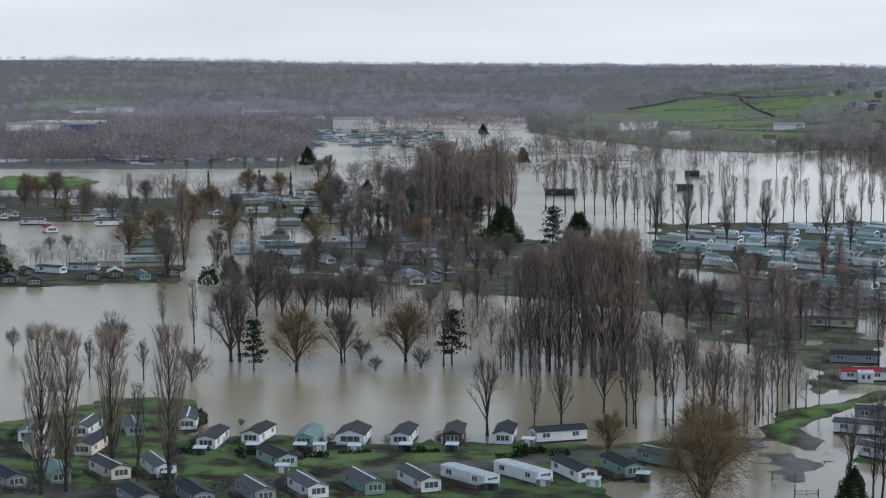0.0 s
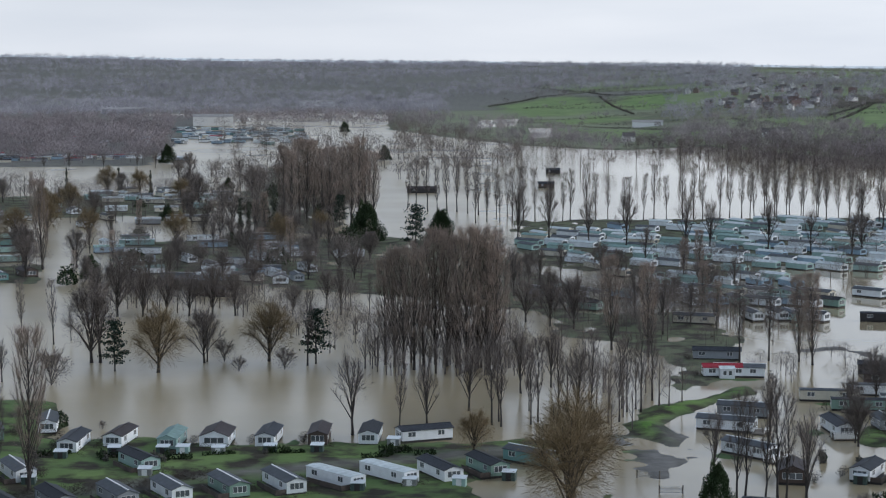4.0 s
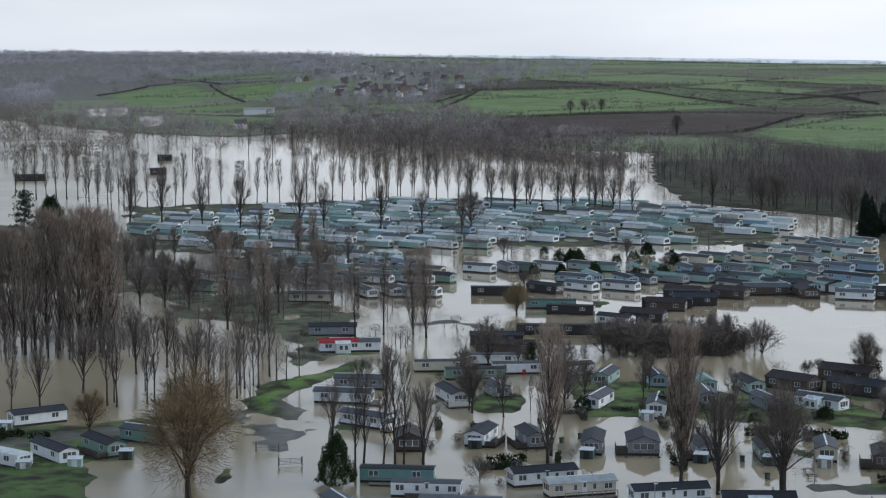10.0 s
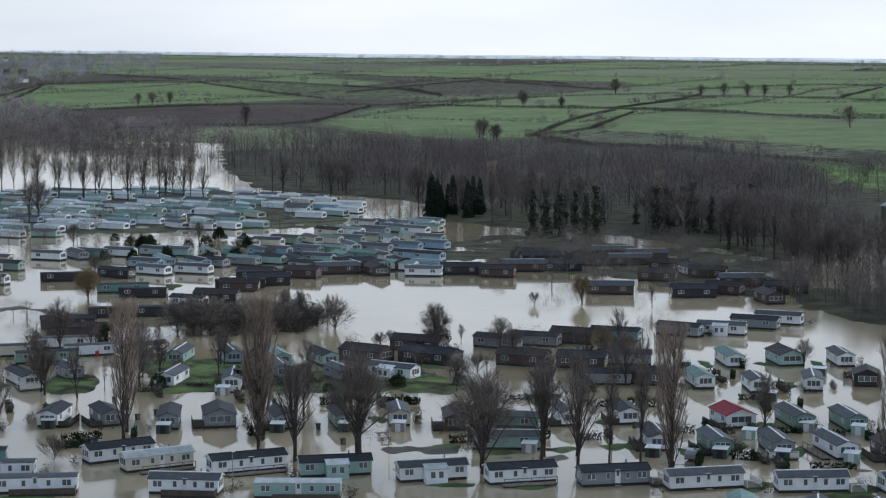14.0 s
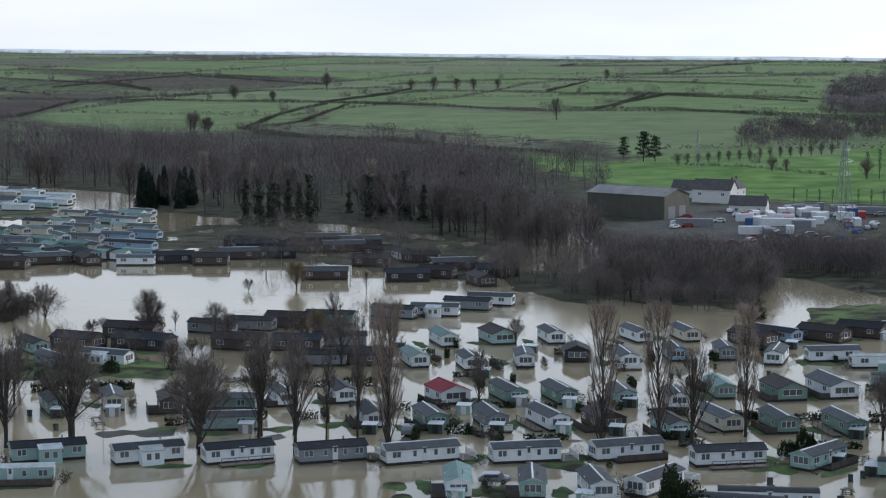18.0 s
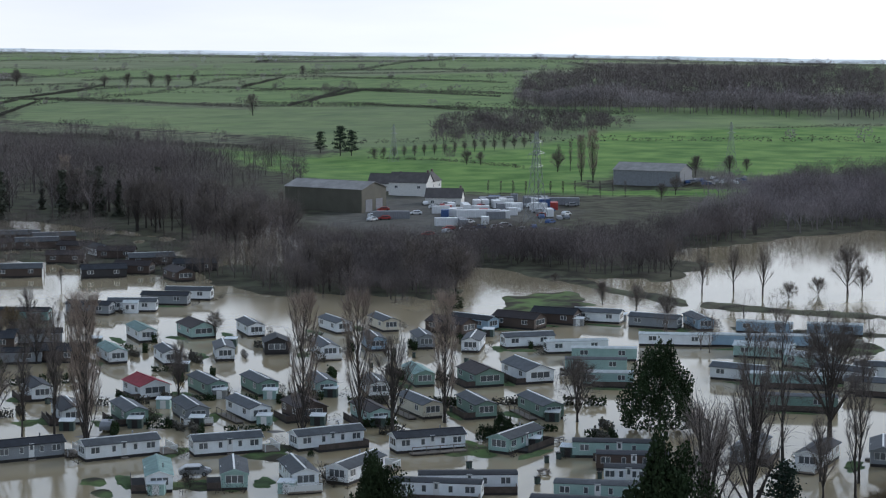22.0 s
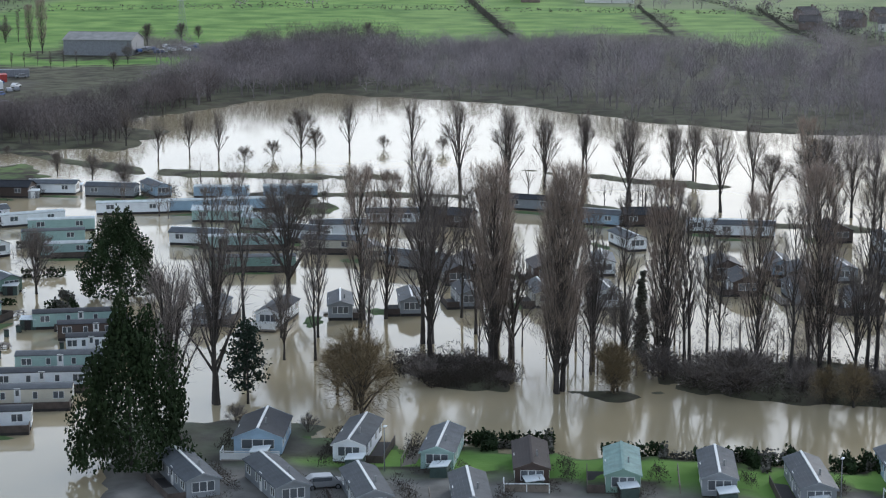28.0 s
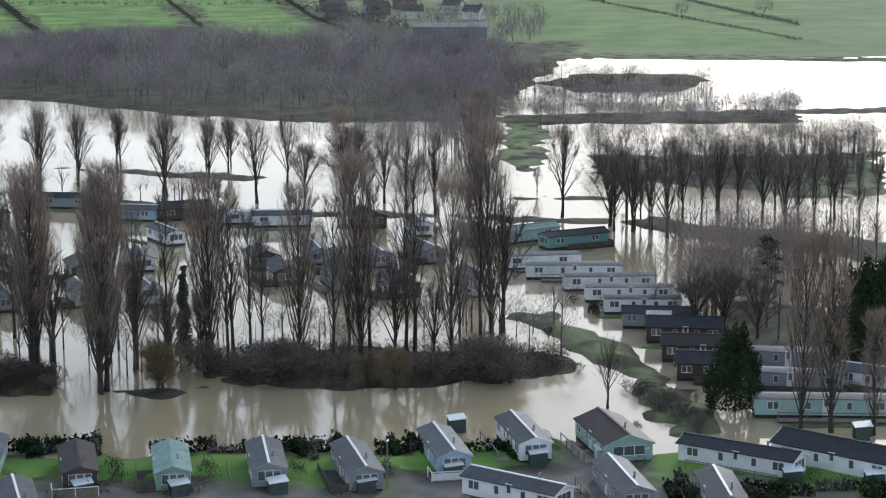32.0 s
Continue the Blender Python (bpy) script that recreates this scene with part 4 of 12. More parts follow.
def build_caravan(style, L, wall_colour, roof_colour, extra, plain, seen_side=-1, seen_end=1):
    W, rise = SIZES[style]
    base, eaves = 0.42, 2.28 if style != "flat" else 2.3
    kind = {"single": "static_caravan", "flat": "static_caravan", "lodge": "holiday_lodge", "cabin": "timber_cabin"}[style]
    ob = new(kind)
    tone = WORDS[wall_colour] + " " + {"single": "static caravan", "flat": "flat-roofed static caravan", "lodge": "wide holiday lodge", "cabin": "holiday cabin"}[style]
    tagged(ob, f"{tone} with a {WORDS[roof_colour]} roof", "lodge" if style in ("lodge", "cabin") else "caravan", "holiday park homes")
    wall, roof = WALL[wall_colour], ROOF[roof_colour]
    y, x = W / 2, L / 2
    part("skirt", box(-x + 0.06, x - 0.06, -y + 0.06, y - 0.06, -0.8, base), M_SKIRT, ob)
    if style == "flat":
        profile = [(-y, base), (y, base), (y, eaves), (y * 0.5, eaves + 0.1), (0, eaves + rise), (-y * 0.5, eaves + 0.1), (-y, eaves)]
    else:
        profile = [(-y, base), (y, base), (y, eaves), (0, eaves + rise), (-y, eaves)]
    part("body", prism(profile, -x, x), wall, ob)
    if style == "flat":
        o = y + 0.06
        bm = prism([(-o, eaves - 0.03), (-y * 0.5, eaves + 0.09), (0, eaves + rise + 0.005), (y * 0.5, eaves + 0.09), (o, eaves - 0.03), (o, eaves + 0.05), (y * 0.5, eaves + 0.18), (0, eaves + rise + 0.09), (-y * 0.5, eaves + 0.18), (-o, eaves + 0.05)], -x - 0.08, x + 0.08)
    else:
        bm = slab_roof(L, W, eaves, rise, 0.22, 0.09)
    part("roof", bm, [roof, M_FRAME if roof_colour in ("slate", "pale") or wall_colour == "blue" else roof] if style != "flat" else roof, ob)
    if not plain:
        # verge boards on both gables
        if style != "flat":
            for s in (-1, 1):
                e = s * (x + 0.225)
                part("verge_board", prism([(-y - 0.2, eaves - 0.18), (0, eaves + rise - 0.12), (y + 0.2, eaves - 0.18), (y + 0.2, eaves), (0, eaves + rise + 0.1), (-y - 0.2, eaves)], min(e, e + s * 0.04), max(e, e + s * 0.04)), M_FRAME if wall_colour == "white" else wall, ob)
    zc = base + 1.12
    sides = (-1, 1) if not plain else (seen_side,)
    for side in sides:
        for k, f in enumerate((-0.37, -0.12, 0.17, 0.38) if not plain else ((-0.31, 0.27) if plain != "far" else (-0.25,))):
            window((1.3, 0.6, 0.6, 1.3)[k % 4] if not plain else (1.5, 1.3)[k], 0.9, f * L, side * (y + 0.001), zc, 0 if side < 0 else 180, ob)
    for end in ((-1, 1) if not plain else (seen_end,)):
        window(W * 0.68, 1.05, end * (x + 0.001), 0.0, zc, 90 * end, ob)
    if not plain:
        door = part("door", box(-0.02 * L, -0.02 * L + 0.8, -y - 0.05, -y + 0.02, base + 0.05, base + 2.0, 0.01), M_FRAME, ob, "white panelled door")
        part("door_glass", box(-0.02 * L + 0.2, -0.02 * L + 0.6, -y - 0.065, -y - 0.04, base + 1.1, base + 1.8), M_GLASS, door)
        part("doorstep", box(-0.02 * L - 0.1, -0.02 * L + 0.9, -y - 0.75, -y - 0.06, -0.3, base - 0.18, 0.02), M_DECK, ob)
        if style != "flat":
            part("flue", box(0.2 * L, 0.2 * L + 0.18, 0.5, 0.68, eaves + rise * 0.5, eaves + rise + 0.5), M_STEEL, ob)
    if "d" in extra:
        # a railed deck round the front end
        part("deck", box(x + 0.02, x + 2.3, -y - 1.2, y, base - 0.25, base - 0.1), M_DECK, ob)
        part("deck_base", box(x + 0.1, x + 2.2, -y - 1.1, y - 0.1, -0.8, base - 0.25), M_SKIRT, ob)
        for px, py in ((x + 2.25, -y - 1.15), (x + 2.25, y - 0.05), (x + 2.25, -0.6), (x + 0.1, -y - 1.15)):
            part("deck_post", box(px - 0.05, px + 0.05, py - 0.05, py + 0.05, base - 0.1, base + 0.95), M_FRAME, ob)
        part("deck_rail", box(x + 2.21, x + 2.29, -y - 1.2, y, base + 0.85, base + 0.95), M_FRAME, ob)
        part("deck_panel", box(x + 2.23, x + 2.27, -y - 1.1, y - 0.1, base + 0.02, base + 0.75), M_FRAME if wall_colour != "brown" else M_DECK, ob)
        part("deck_rail", box(x + 0.1, x + 2.2, -y - 1.19, -y - 1.11, base + 0.85, base + 0.95), M_FRAME, ob)
    if "b" in extra:
        # a low dark terrace with a boarded rail along the glazed side
        q = seen_side
        part("terrace", box(-x * 0.55, x * 0.98, min(q * (y + 0.05), q * (y + 1.9)), max(q * (y + 0.05), q * (y + 1.9)), -0.7, base - 0.08), M_SKIRT, ob)
        rail = box(-x * 0.55, x * 0.98, min(q * (y + 1.82), q * (y + 1.9)), max(q * (y + 1.82), q * (y + 1.9)), base - 0.08, base + 0.72)
        block(rail, x * 0.98 - 0.08, x * 0.98, min(q * (y + 0.05), q * (y + 1.8)), max(q * (y + 0.05), q * (y + 1.8)), base - 0.08, base + 0.72)
        part("terrace_rail", rail, M_DARK_DECK, ob)
    if "s" in extra:
        # a deck along one side, on dark piles
        part("deck", box(-x * 0.7, x * 0.9, -y - 2.2, -y - 0.8, base - 0.25, base - 0.1), M_DECK, ob)
        part("deck_base", box(-x * 0.68, x * 0.88, -y - 2.1, -y - 0.85, -0.8, base - 0.25), M_SKIRT, ob)
        part("deck_rail", box(-x * 0.7, x * 0.9, -y - 2.2, -y - 2.12, base + 0.8, base + 0.9), M_DECK, ob)
        for f in (-0.7, -0.3, 0.1, 0.5, 0.88):
            part("deck_post", box(x * f, x * f + 0.1, -y - 2.2, -y - 2.1, base - 0.1, base + 0.85), M_DECK, ob)
    if "p" in extra:
        # a pale porch with a sloping roof against the side
        porch = part("porch", box(-1.6, 1.6, -y - 1.9, -y - 0.08, -0.3, 2.2), wall, ob)
        part("porch_roof", prism([(-y - 2.1, 2.15), (-y - 0.08, 2.6), (-y - 0.08, 2.7), (-y - 2.1, 2.25)], -1.75, 1.75), ROOF["pale"], porch)
        for f in (-0.9, 0.3):
            window(0.75, 1.0, f + 0.3, -y - 1.901, 1.35, 0, porch)
    return ob


CARAVANS, PLOTS = {}, []


def caravan(x, y, heading, style, L, wall, roof, extra="", plain=False, z=0.0):
    """Stands a home at (x, y); heading: the turn of its long axis from +x."""
    if style == "single" and L < 10:
        L = min(10.5, round(L * 1.2 * 2) / 2)
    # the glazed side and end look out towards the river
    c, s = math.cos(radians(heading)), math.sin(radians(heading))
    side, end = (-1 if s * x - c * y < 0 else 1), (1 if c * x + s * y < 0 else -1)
    if not extra and not plain or (not extra and math.hypot(x, y) < 345 and int(7 * x + 3 * y) % 5 < 3):
        extra = "b"
    if math.hypot(x, y) < 470:
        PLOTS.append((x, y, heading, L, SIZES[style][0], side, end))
    if plain and math.hypot(x, y) > 560:
        plain = "far"
    key = (style, L, wall, roof, extra, plain, side, end)
    m = pose(x, y, z, 0, 0, heading)
    if key in CARAVANS:
        return copy_thing(CARAVANS[key], m)
    CARAVANS[key] = ob = build_caravan(*key)
    ob.matrix_basis = m
    return ob


STORES = {}


def store(x, y, heading, colour="dark", z=-0.1):
    """A garden store with a pale lid, beside a home."""
    m = pose(x, y, z, 0, 0, heading)
    if colour in STORES:
        return copy_thing(STORES[colour], m)
    ob = STORES[colour] = new("storage_box")
    words = {"dark": "dark green plastic", "teal": "pale teal timber", "grey": "grey metal"}[colour]
    tagged(ob, words + " garden store with a pale lid beside a caravan", "storage box", "garden stores")
    part("body", box(-1.1, 1.1, -0.9, 0.9, -0.5, 1.55, 0.03), {"dark": M_GREEN_BOX, "teal": WALL["mint"], "grey": M_STEEL}[colour], ob)
    part("lid", prism([(-1.0, 1.55), (1.0, 1.75), (1.0, 1.83), (-1.0, 1.63)], -1.2, 1.2), M_PALE_LID, ob, "pale sloping lid")
    part("door", box(-0.45, 0.45, -0.93, -0.88, -0.2, 1.45), M_SKIRT if colour == "dark" else M_FRAME, ob)
    ob.matrix_basis = m
    return ob


def gas_bottle(x, y):
    ob = new("gas_bottle")
    tagged(ob, "red steel gas bottle beside a white caravan", "gas bottle", "gas bottles")
    bm = bmesh.new()
    bmesh.ops.create_cone(bm, cap_ends=True, segments=12, radius1=0.19, radius2=0.19, depth=1.0, matrix=Matrix.Translation((0, 0, 0.6)))
    bmesh.ops.create_cone(bm, cap_ends=True, segments=12, radius1=0.19, radius2=0.08, depth=0.15, matrix=Matrix.Translation((0, 0, 1.17)))
    part("cylinder", bm, M_GAS, ob)
    bm = bmesh.new()
    bmesh.ops.create_cone(bm, cap_ends=True, segments=8, radius1=0.06, radius2=0.06, depth=0.12, matrix=Matrix.Translation((0, 0, 1.3)))
    part("valve", bm, M_STEEL, ob)
    ob.location = (x, y, 0)
    return ob


def far_homes(name, label, homes):
    """Homes too many and too far to tell apart, as one object: plinth, walls, roof and windows of each.
    homes: rows of x, y, heading, length, wall and roof."""
    walls, roofs = list(WALL), list(ROOF)
    mats = [WALL[k] for k in walls] + [ROOF[k] for k in roofs] + [M_SKIRT, M_GLASS]
    verts, faces, slots = [], [], []

    def solid(m, profile, x0, x1, slot):
        n, k = len(profile), len(verts)
        for x in (x0, x1):
            for y, z in profile:
                verts.append(m @ Vector((x, y, z)))
        faces.append(tuple(range(k + n - 1, k - 1, -1)))
        faces.append(tuple(range(k + n, k + 2 * n)))
        for i in range(n):
            j = (i + 1) % n
            faces.append((k + i, k + j, k + n + j, k + n + i))
        slots.extend([slot] * (n + 2))

    def lump(m, x0, x1, y0, y1, z0, z1, slot):
        solid(m, [(y0, z0), (y1, z0), (y1, z1), (y0, z1)], x0, x1, slot)

    for x, y, heading, L, wall, roof in homes:
        m = pose(x, y, 0, 0, 0, heading)
        h, w, e = L / 2, 1.85, 2.1
        lump(m, -h + 0.06, h - 0.06, -w + 0.06, w - 0.06, -0.8, 0.35, len(mats) - 2)
        solid(m, [(-w, 0.35), (w, 0.35), (w, e), (0, e + 0.55), (-w, e)], -h, h, walls.index(wall))
        o = w + 0.2
        solid(m, [(-o, e - 0.06), (0, e + 0.56), (o, e - 0.06), (o, e + 0.04), (0, e + 0.66), (-o, e + 0.04)], -h - 0.2, h + 0.2, len(walls) + roofs.index(roof))
        for s in (-1, 1):
            lump(m, s * h - 0.03, s * h + 0.03, -1.2, 1.2, 0.85, 1.85, len(mats) - 1)
    me = bpy.data.meshes.new(name)
    me.from_pydata(verts, [], faces)
    for mat in mats:
        me.materials.append(mat)
    me.polygons.foreach_set("material_index", np.array(slots, dtype=np.int32))
    return tagged(new(name, me), label, "caravans", kind="stuff")

# ---- trees and scrub ----
def limb_tree(rng, h, clear, spread, up, limbs, twigs, twig_len, twig_w, trunk_r, droop=0.0, forks=2, top=0.93, cloud=0, heart=0.56):
    """Trunk and limbs as tapered tubes, and a crown of fine twigs.
    clear: bare part of the trunk; spread: crown radius; up: how steeply limbs climb (0 level, 1 upright)."""
    tv, tf, cv, cf = [], [], [], []
    axis, n, tall = [], 7, h * top
    for i in range(n + 1):
        axis.append(Vector((rng.uniform(-1, 1) * 0.02 * h * i / n, rng.uniform(-1, 1) * 0.02 * h * i / n, -0.6 + (tall + 0.6) * i / n)))
    for i in range(n):
        ra, rb = trunk_r * (1 - 0.88 * i / n), trunk_r * (1 - 0.88 * (i + 1) / n)
        tube(tv, tf, axis[i], axis[i + 1], ra * (1.25 if i == 0 else 1), rb, 6)

    def on_trunk(z):
        f = max(0.0, min(0.999, (z + 0.6) / (tall + 0.6))) * n
        i = int(f)
        return axis[i].lerp(axis[i + 1], f - i)

    tips = []
    for k in range(limbs):
        f = (k + rng.random()) / limbs
        turn = k * 2.4 + rng.uniform(-0.5, 0.5)
        if top > 0.8:
            z0 = h * (clear + (top - clear) * f ** 1.1)
            reach = spread * (0.45 + 0.55 * math.sin(math.pi * min(1, 0.22 + 0.72 * f))) * rng.uniform(0.75, 1.1)
            climb = reach * up / max(0.05, 1 - up) * rng.uniform(0.8, 1.15)
            climb = min(climb, h * 1.0 - z0 + 0.02 * h)
        else:
            # a low-forking tree: limbs fan out from a short bole to a domed head
            z0 = h * (clear + (top - clear) * f)
            out = math.sqrt(rng.uniform(0.02, 1.0)) * (1.0 - 0.35 * f)
            reach = spread * out
            climb = h * (1.0 - 0.52 * out * out) * rng.uniform(0.82, 1.0) - z0
        a = on_trunk(z0)
        way = Vector((math.cos(turn), math.sin(turn), 0))
        b = a + way * reach * 0.5 + Vector((0, 0, climb * (0.36 if top > 0.8 else 0.55)))
        c = a + way * reach + Vector((0, 0, climb - droop * reach))
        r = trunk_r * (0.42 - 0.26 * f)
        tube(tv, tf, a, b, r, r * 0.6, 4)
        tube(tv, tf, b, c, r * 0.6, r * 0.18, 3)
        tips += [(b, c, reach)]
        if top < 0.8:
            tips += [(a.lerp(b, 0.6), b, reach)]
        for j in range(forks):
            g = rng.uniform(0.1, 0.75)
            s = b.lerp(c, g)
            side = Vector((-way.y, way.x, 0)) * rng.choice((-1, 1)) * max(reach, 0.4 * spread) * rng.uniform(0.25, 0.5)
            e = s + side + way * reach * 0.15 + Vector((0, 0, climb * rng.uniform(0.1, 0.35) - droop * reach * 0.5))
            e.z = min(e.z, h)
            tube(tv, tf, s, e, r * 0.35, r * 0.1, 3)
            tips.append((s, e, reach))
    tips.append((axis[-2], axis[-1] + Vector((0, 0, 0.06 * h)), spread * 0.5))
    for k in range(twigs):
        a, c, reach = tips[k % len(tips)]
        s = a.lerp(c, rng.uniform(0.05, 1.02))
        d = (c - a).normalized() * 0.8 + Vector((rng.gauss(0, 0.55), rng.gauss(0, 0.55), rng.gauss(0.15 + 0.7 * up - 2.2 * droop, 0.4)))
        d = d.normalized() * twig_len * rng.uniform(0.5, 1.2)
        if droop > 0.5:
            d.z = -abs(d.z) * 1.3
        w = d.cross(Vector((rng.uniform(-1, 1), rng.uniform(-1, 1), rng.uniform(-1, 1)))).normalized() * twig_w
        i = len(cv)
        cv += [s - w, s + w, s + d]
        cf.append((i, i + 1, i + 2))
        # a side shoot
        s2 = s + d * rng.uniform(0.3, 0.6)
        d2 = (d * 0.5 + Vector((rng.gauss(0, 1), rng.gauss(0, 1), rng.gauss(0.3 - droop, 0.6))) * twig_len * 0.25)
        cv += [s2 - w * 0.7, s2 + w * 0.7, s2 + d2]
        cf.append((i + 3, i + 4, i + 5))
    # fine outer shoots round the whole head
    for k in range(cloud):
        u = Vector((rng.gauss(0, 1), rng.gauss(0, 1), rng.gauss(0, 1))).normalized()
        q = rng.uniform(0.45, 1.0) * (1 + 0.16 * math.sin(u.x * 5 + u.z * 7) * math.sin(u.y * 6 + 1))
        s = Vector((u.x * spread * q, u.y * spread * q, h * (heart + (0.94 - heart) * u.z * q)))
        d = Vector((u.x + rng.gauss(0, 0.5), u.y + rng.gauss(0, 0.5), 0.25 + 0.5 * u.z + rng.gauss(0, 0.5) - 2 * droop)).normalized() * twig_len * rng.uniform(0.4, 0.9)
        w = d.cross(Vector((rng.uniform(-1, 1), rng.uniform(-1, 1), rng.uniform(-1, 1)))).normalized() * twig_w * 0.85
        i = len(cv)
        cv += [s - w, s + w, s + d]
        cf.append((i, i + 1, i + 2))
    return tv, tf, cv, cf


TREES = {}
TREE_KINDS = {
    # name: object name, label, category, group, height, builder numbers, twig material
    "poplar": ("poplar_tree", "tall bare columnar poplar with russet twigs", 24, dict(clear=0.05, spread=2.6, up=0.80, limbs=52, twigs=4200, twig_len=1.5, twig_w=0.016, trunk_r=0.30, cloud=1200, heart=0.52), "M_TWIG_RED"),
    "lean": ("poplar_tree", "tall thin bare poplar with a long clean trunk", 22, dict(clear=0.22, spread=1.7, up=0.78, limbs=26, twigs=1500, twig_len=1.6, twig_w=0.016, trunk_r=0.27), "M_TWIG"),
    "vase": ("ash_tree", "bare winter ash with upswept grey limbs", 17, dict(clear=0.14, spread=3.9, up=0.66, limbs=24, twigs=1400, twig_len=1.6, twig_w=0.018, trunk_r=0.34, forks=3, top=0.6, cloud=500, heart=0.62), "M_TWIG"),
    "broad": ("bare_tree", "bare round-headed winter tree with fine brown twigs", 13, dict(clear=0.10, spread=4.6, up=0.45, limbs=28, twigs=2600, twig_len=1.5, twig_w=0.019, trunk_r=0.30, forks=3, top=0.55, cloud=2300, heart=0.54), "M_TWIG"),
    "willow": ("willow_tree", "leafless willow with hanging yellow-brown twigs", 10, dict(clear=0.08, spread=4.3, up=0.45, limbs=28, twigs=3000, twig_len=1.5, twig_w=0.02, trunk_r=0.34, droop=0.12, forks=3, top=0.5, cloud=3400, heart=0.5), "M_TWIG_WILLOW"),
    "bush": ("bare_bush", "low bare brown bush at the water's edge", 4, dict(clear=0.0, spread=2.2, up=0.5, limbs=20, twigs=800, twig_len=0.8, twig_w=0.02, trunk_r=0.09, top=0.3, cloud=700, heart=0.45), "M_TWIG"),
}
TREE_MATS = {"M_TWIG": M_TWIG, "M_TWIG_RED": M_TWIG_RED, "M_TWIG_WILLOW": M_TWIG_WILLOW}


def tree(kind, x, y, h, wide=1.0, z=0.0):
    """Stands a bare tree of height h at (x, y), from one of a few grown shapes."""
    rng = random.Random(f"{kind}{x:.0f}{y:.0f}")
    n = rng.randrange(4)
    name, label, h0, nums, mat = TREE_KINDS[kind]
    s = h / h0
    m = pose(x, y, z, rng.uniform(-2, 2), rng.uniform(-2, 2), rng.uniform(0, 360)) @ Matrix.Diagonal((s * wide, s * wide, s, 1))
    if (kind, n) not in TREES:
        tv, tf, cv, cf = limb_tree(random.Random(f"{kind}{n}"), h0, **nums)
        ob = TREES[kind, n] = new(name)
        tagged(ob, label, "bush" if kind == "bush" else "tree", "bare trees")
        raw("trunk", tv, tf, M_BARK, ob)
        raw("crown", cv, cf, TREE_MATS[mat], ob)
        ob.matrix_basis = m
        return ob
    ob = copy_thing(TREES[kind, n], Matrix())
    ob.matrix_basis = m
    return ob


def leafy(kind, x, y, h, wide=1.0, z=0.0):
    """An evergreen: a cone (conifer), a rounded shrub (hedge) or an open pine, of many small leaf clumps."""
    rng = random.Random(f"{kind}{x:.0f}{y:.0f}")
    n = rng.randrange(3)
    h0 = {"conifer": 15, "shrub": 3, "pine": 14, "ivy": 16, "yew": 9}[kind]
    s = h / h0
    m = pose(x, y, z, 0, 0, rng.uniform(0, 360)) @ Matrix.Diagonal((s * wide, s * wide, s, 1))
    if (kind, n) in TREES:
        ob = copy_thing(TREES[kind, n], Matrix())
        ob.matrix_basis = m
        return ob
    rng = random.Random(f"{kind}{n}x")
    tv, tf, cv, cf = [], [], [], []
    tube(tv, tf, (0, 0, -0.6), (0, 0, h0 * 0.9), h0 * 0.02, h0 * 0.004, 6)
    count = {"conifer": 7600, "shrub": 900, "pine": 1500, "ivy": 1300, "yew": 15000}[kind]
    lumps = []
    if kind == "pine":
        for k in range(16):
            zz = h0 * (0.22 + 0.74 * k / 15)
            a, r = k * 2.4, h0 * 0.25 * (1.1 - 0.85 * k / 15)
            e = Vector((math.cos(a) * r, math.sin(a) * r, zz))
            tube(tv, tf, (0, 0, zz - 0.8), e, 0.1, 0.03, 3)
            lumps.append((e * 0.7 + Vector((0, 0, zz * 0.3)), h0 * 0.10))
    for k in range(count):
        if kind == "conifer":
            f = 1 - math.sqrt(rng.random())
            a = rng.uniform(0, 6.283)
            edge = h0 * 0.22 * (1 - f) ** 0.5 * (0.84 + 0.26 * math.sin(a * 3 + f * 9 + n) * math.sin(f * 13 + a * 2) + 0.14 * math.sin(a * 7 + f * 37))
            r = edge * rng.uniform(0.55, 1.04)
            c = Vector((math.cos(a) * r, math.sin(a) * r, h0 * (0.03 + 0.97 * f)))
        elif kind == "ivy":
            f = rng.random()
            a, r = rng.uniform(0, 6.283), rng.uniform(0.3, 1.3) * (1 - 0.6 * f) * (1 + 0.5 * math.sin(f * 19 + n))
            c = Vector((math.cos(a) * r, math.sin(a) * r, h0 * 0.95 * f))
        elif kind == "pine":
            p, r = rng.choice(lumps)
            c = p + Vector((rng.gauss(0, 0.7), rng.gauss(0, 0.7), rng.gauss(0, 0.25))) * r
        else:
            d = Vector((rng.gauss(0, 1), rng.gauss(0, 1), abs(rng.gauss(0, 1)))).normalized()
            wob = 1 + 0.18 * math.sin(d.x * 6 + n) * math.sin(d.y * 5 + d.z * 4)
            c = Vector((d.x * 1.5, d.y * 1.5, d.z * 2.6 + 0.2)) * wob * rng.uniform(0.75, 1.03) * (h0 / 3)
            if kind == "yew":
                # narrower towards the top, with bulging boughs
                slim = (1.08 - 0.4 * d.z) * (1 + 0.2 * math.sin(d.z * 9 + 3 * math.atan2(d.y, d.x) + n))
                c.x, c.y = c.x * slim, c.y * slim
        size = h0 * {"conifer": 0.017, "shrub": 0.055, "pine": 0.024, "ivy": 0.025, "yew": 0.018}[kind] * rng.uniform(0.6, 1.3)
        u = Vector((rng.gauss(0, 1), rng.gauss(0, 1), rng.gauss(0, 1))).normalized()
        v = u.cross(Vector((rng.gauss(0, 1), rng.gauss(0, 1), rng.gauss(0, 1)))).normalized()
        i = len(cv)
        cv += [c - u * size, c + v * size * 0.6, c + u * size, c - v * size * 0.6]
        cf += [(i, i + 1, i + 2), (i, i + 2, i + 3)]
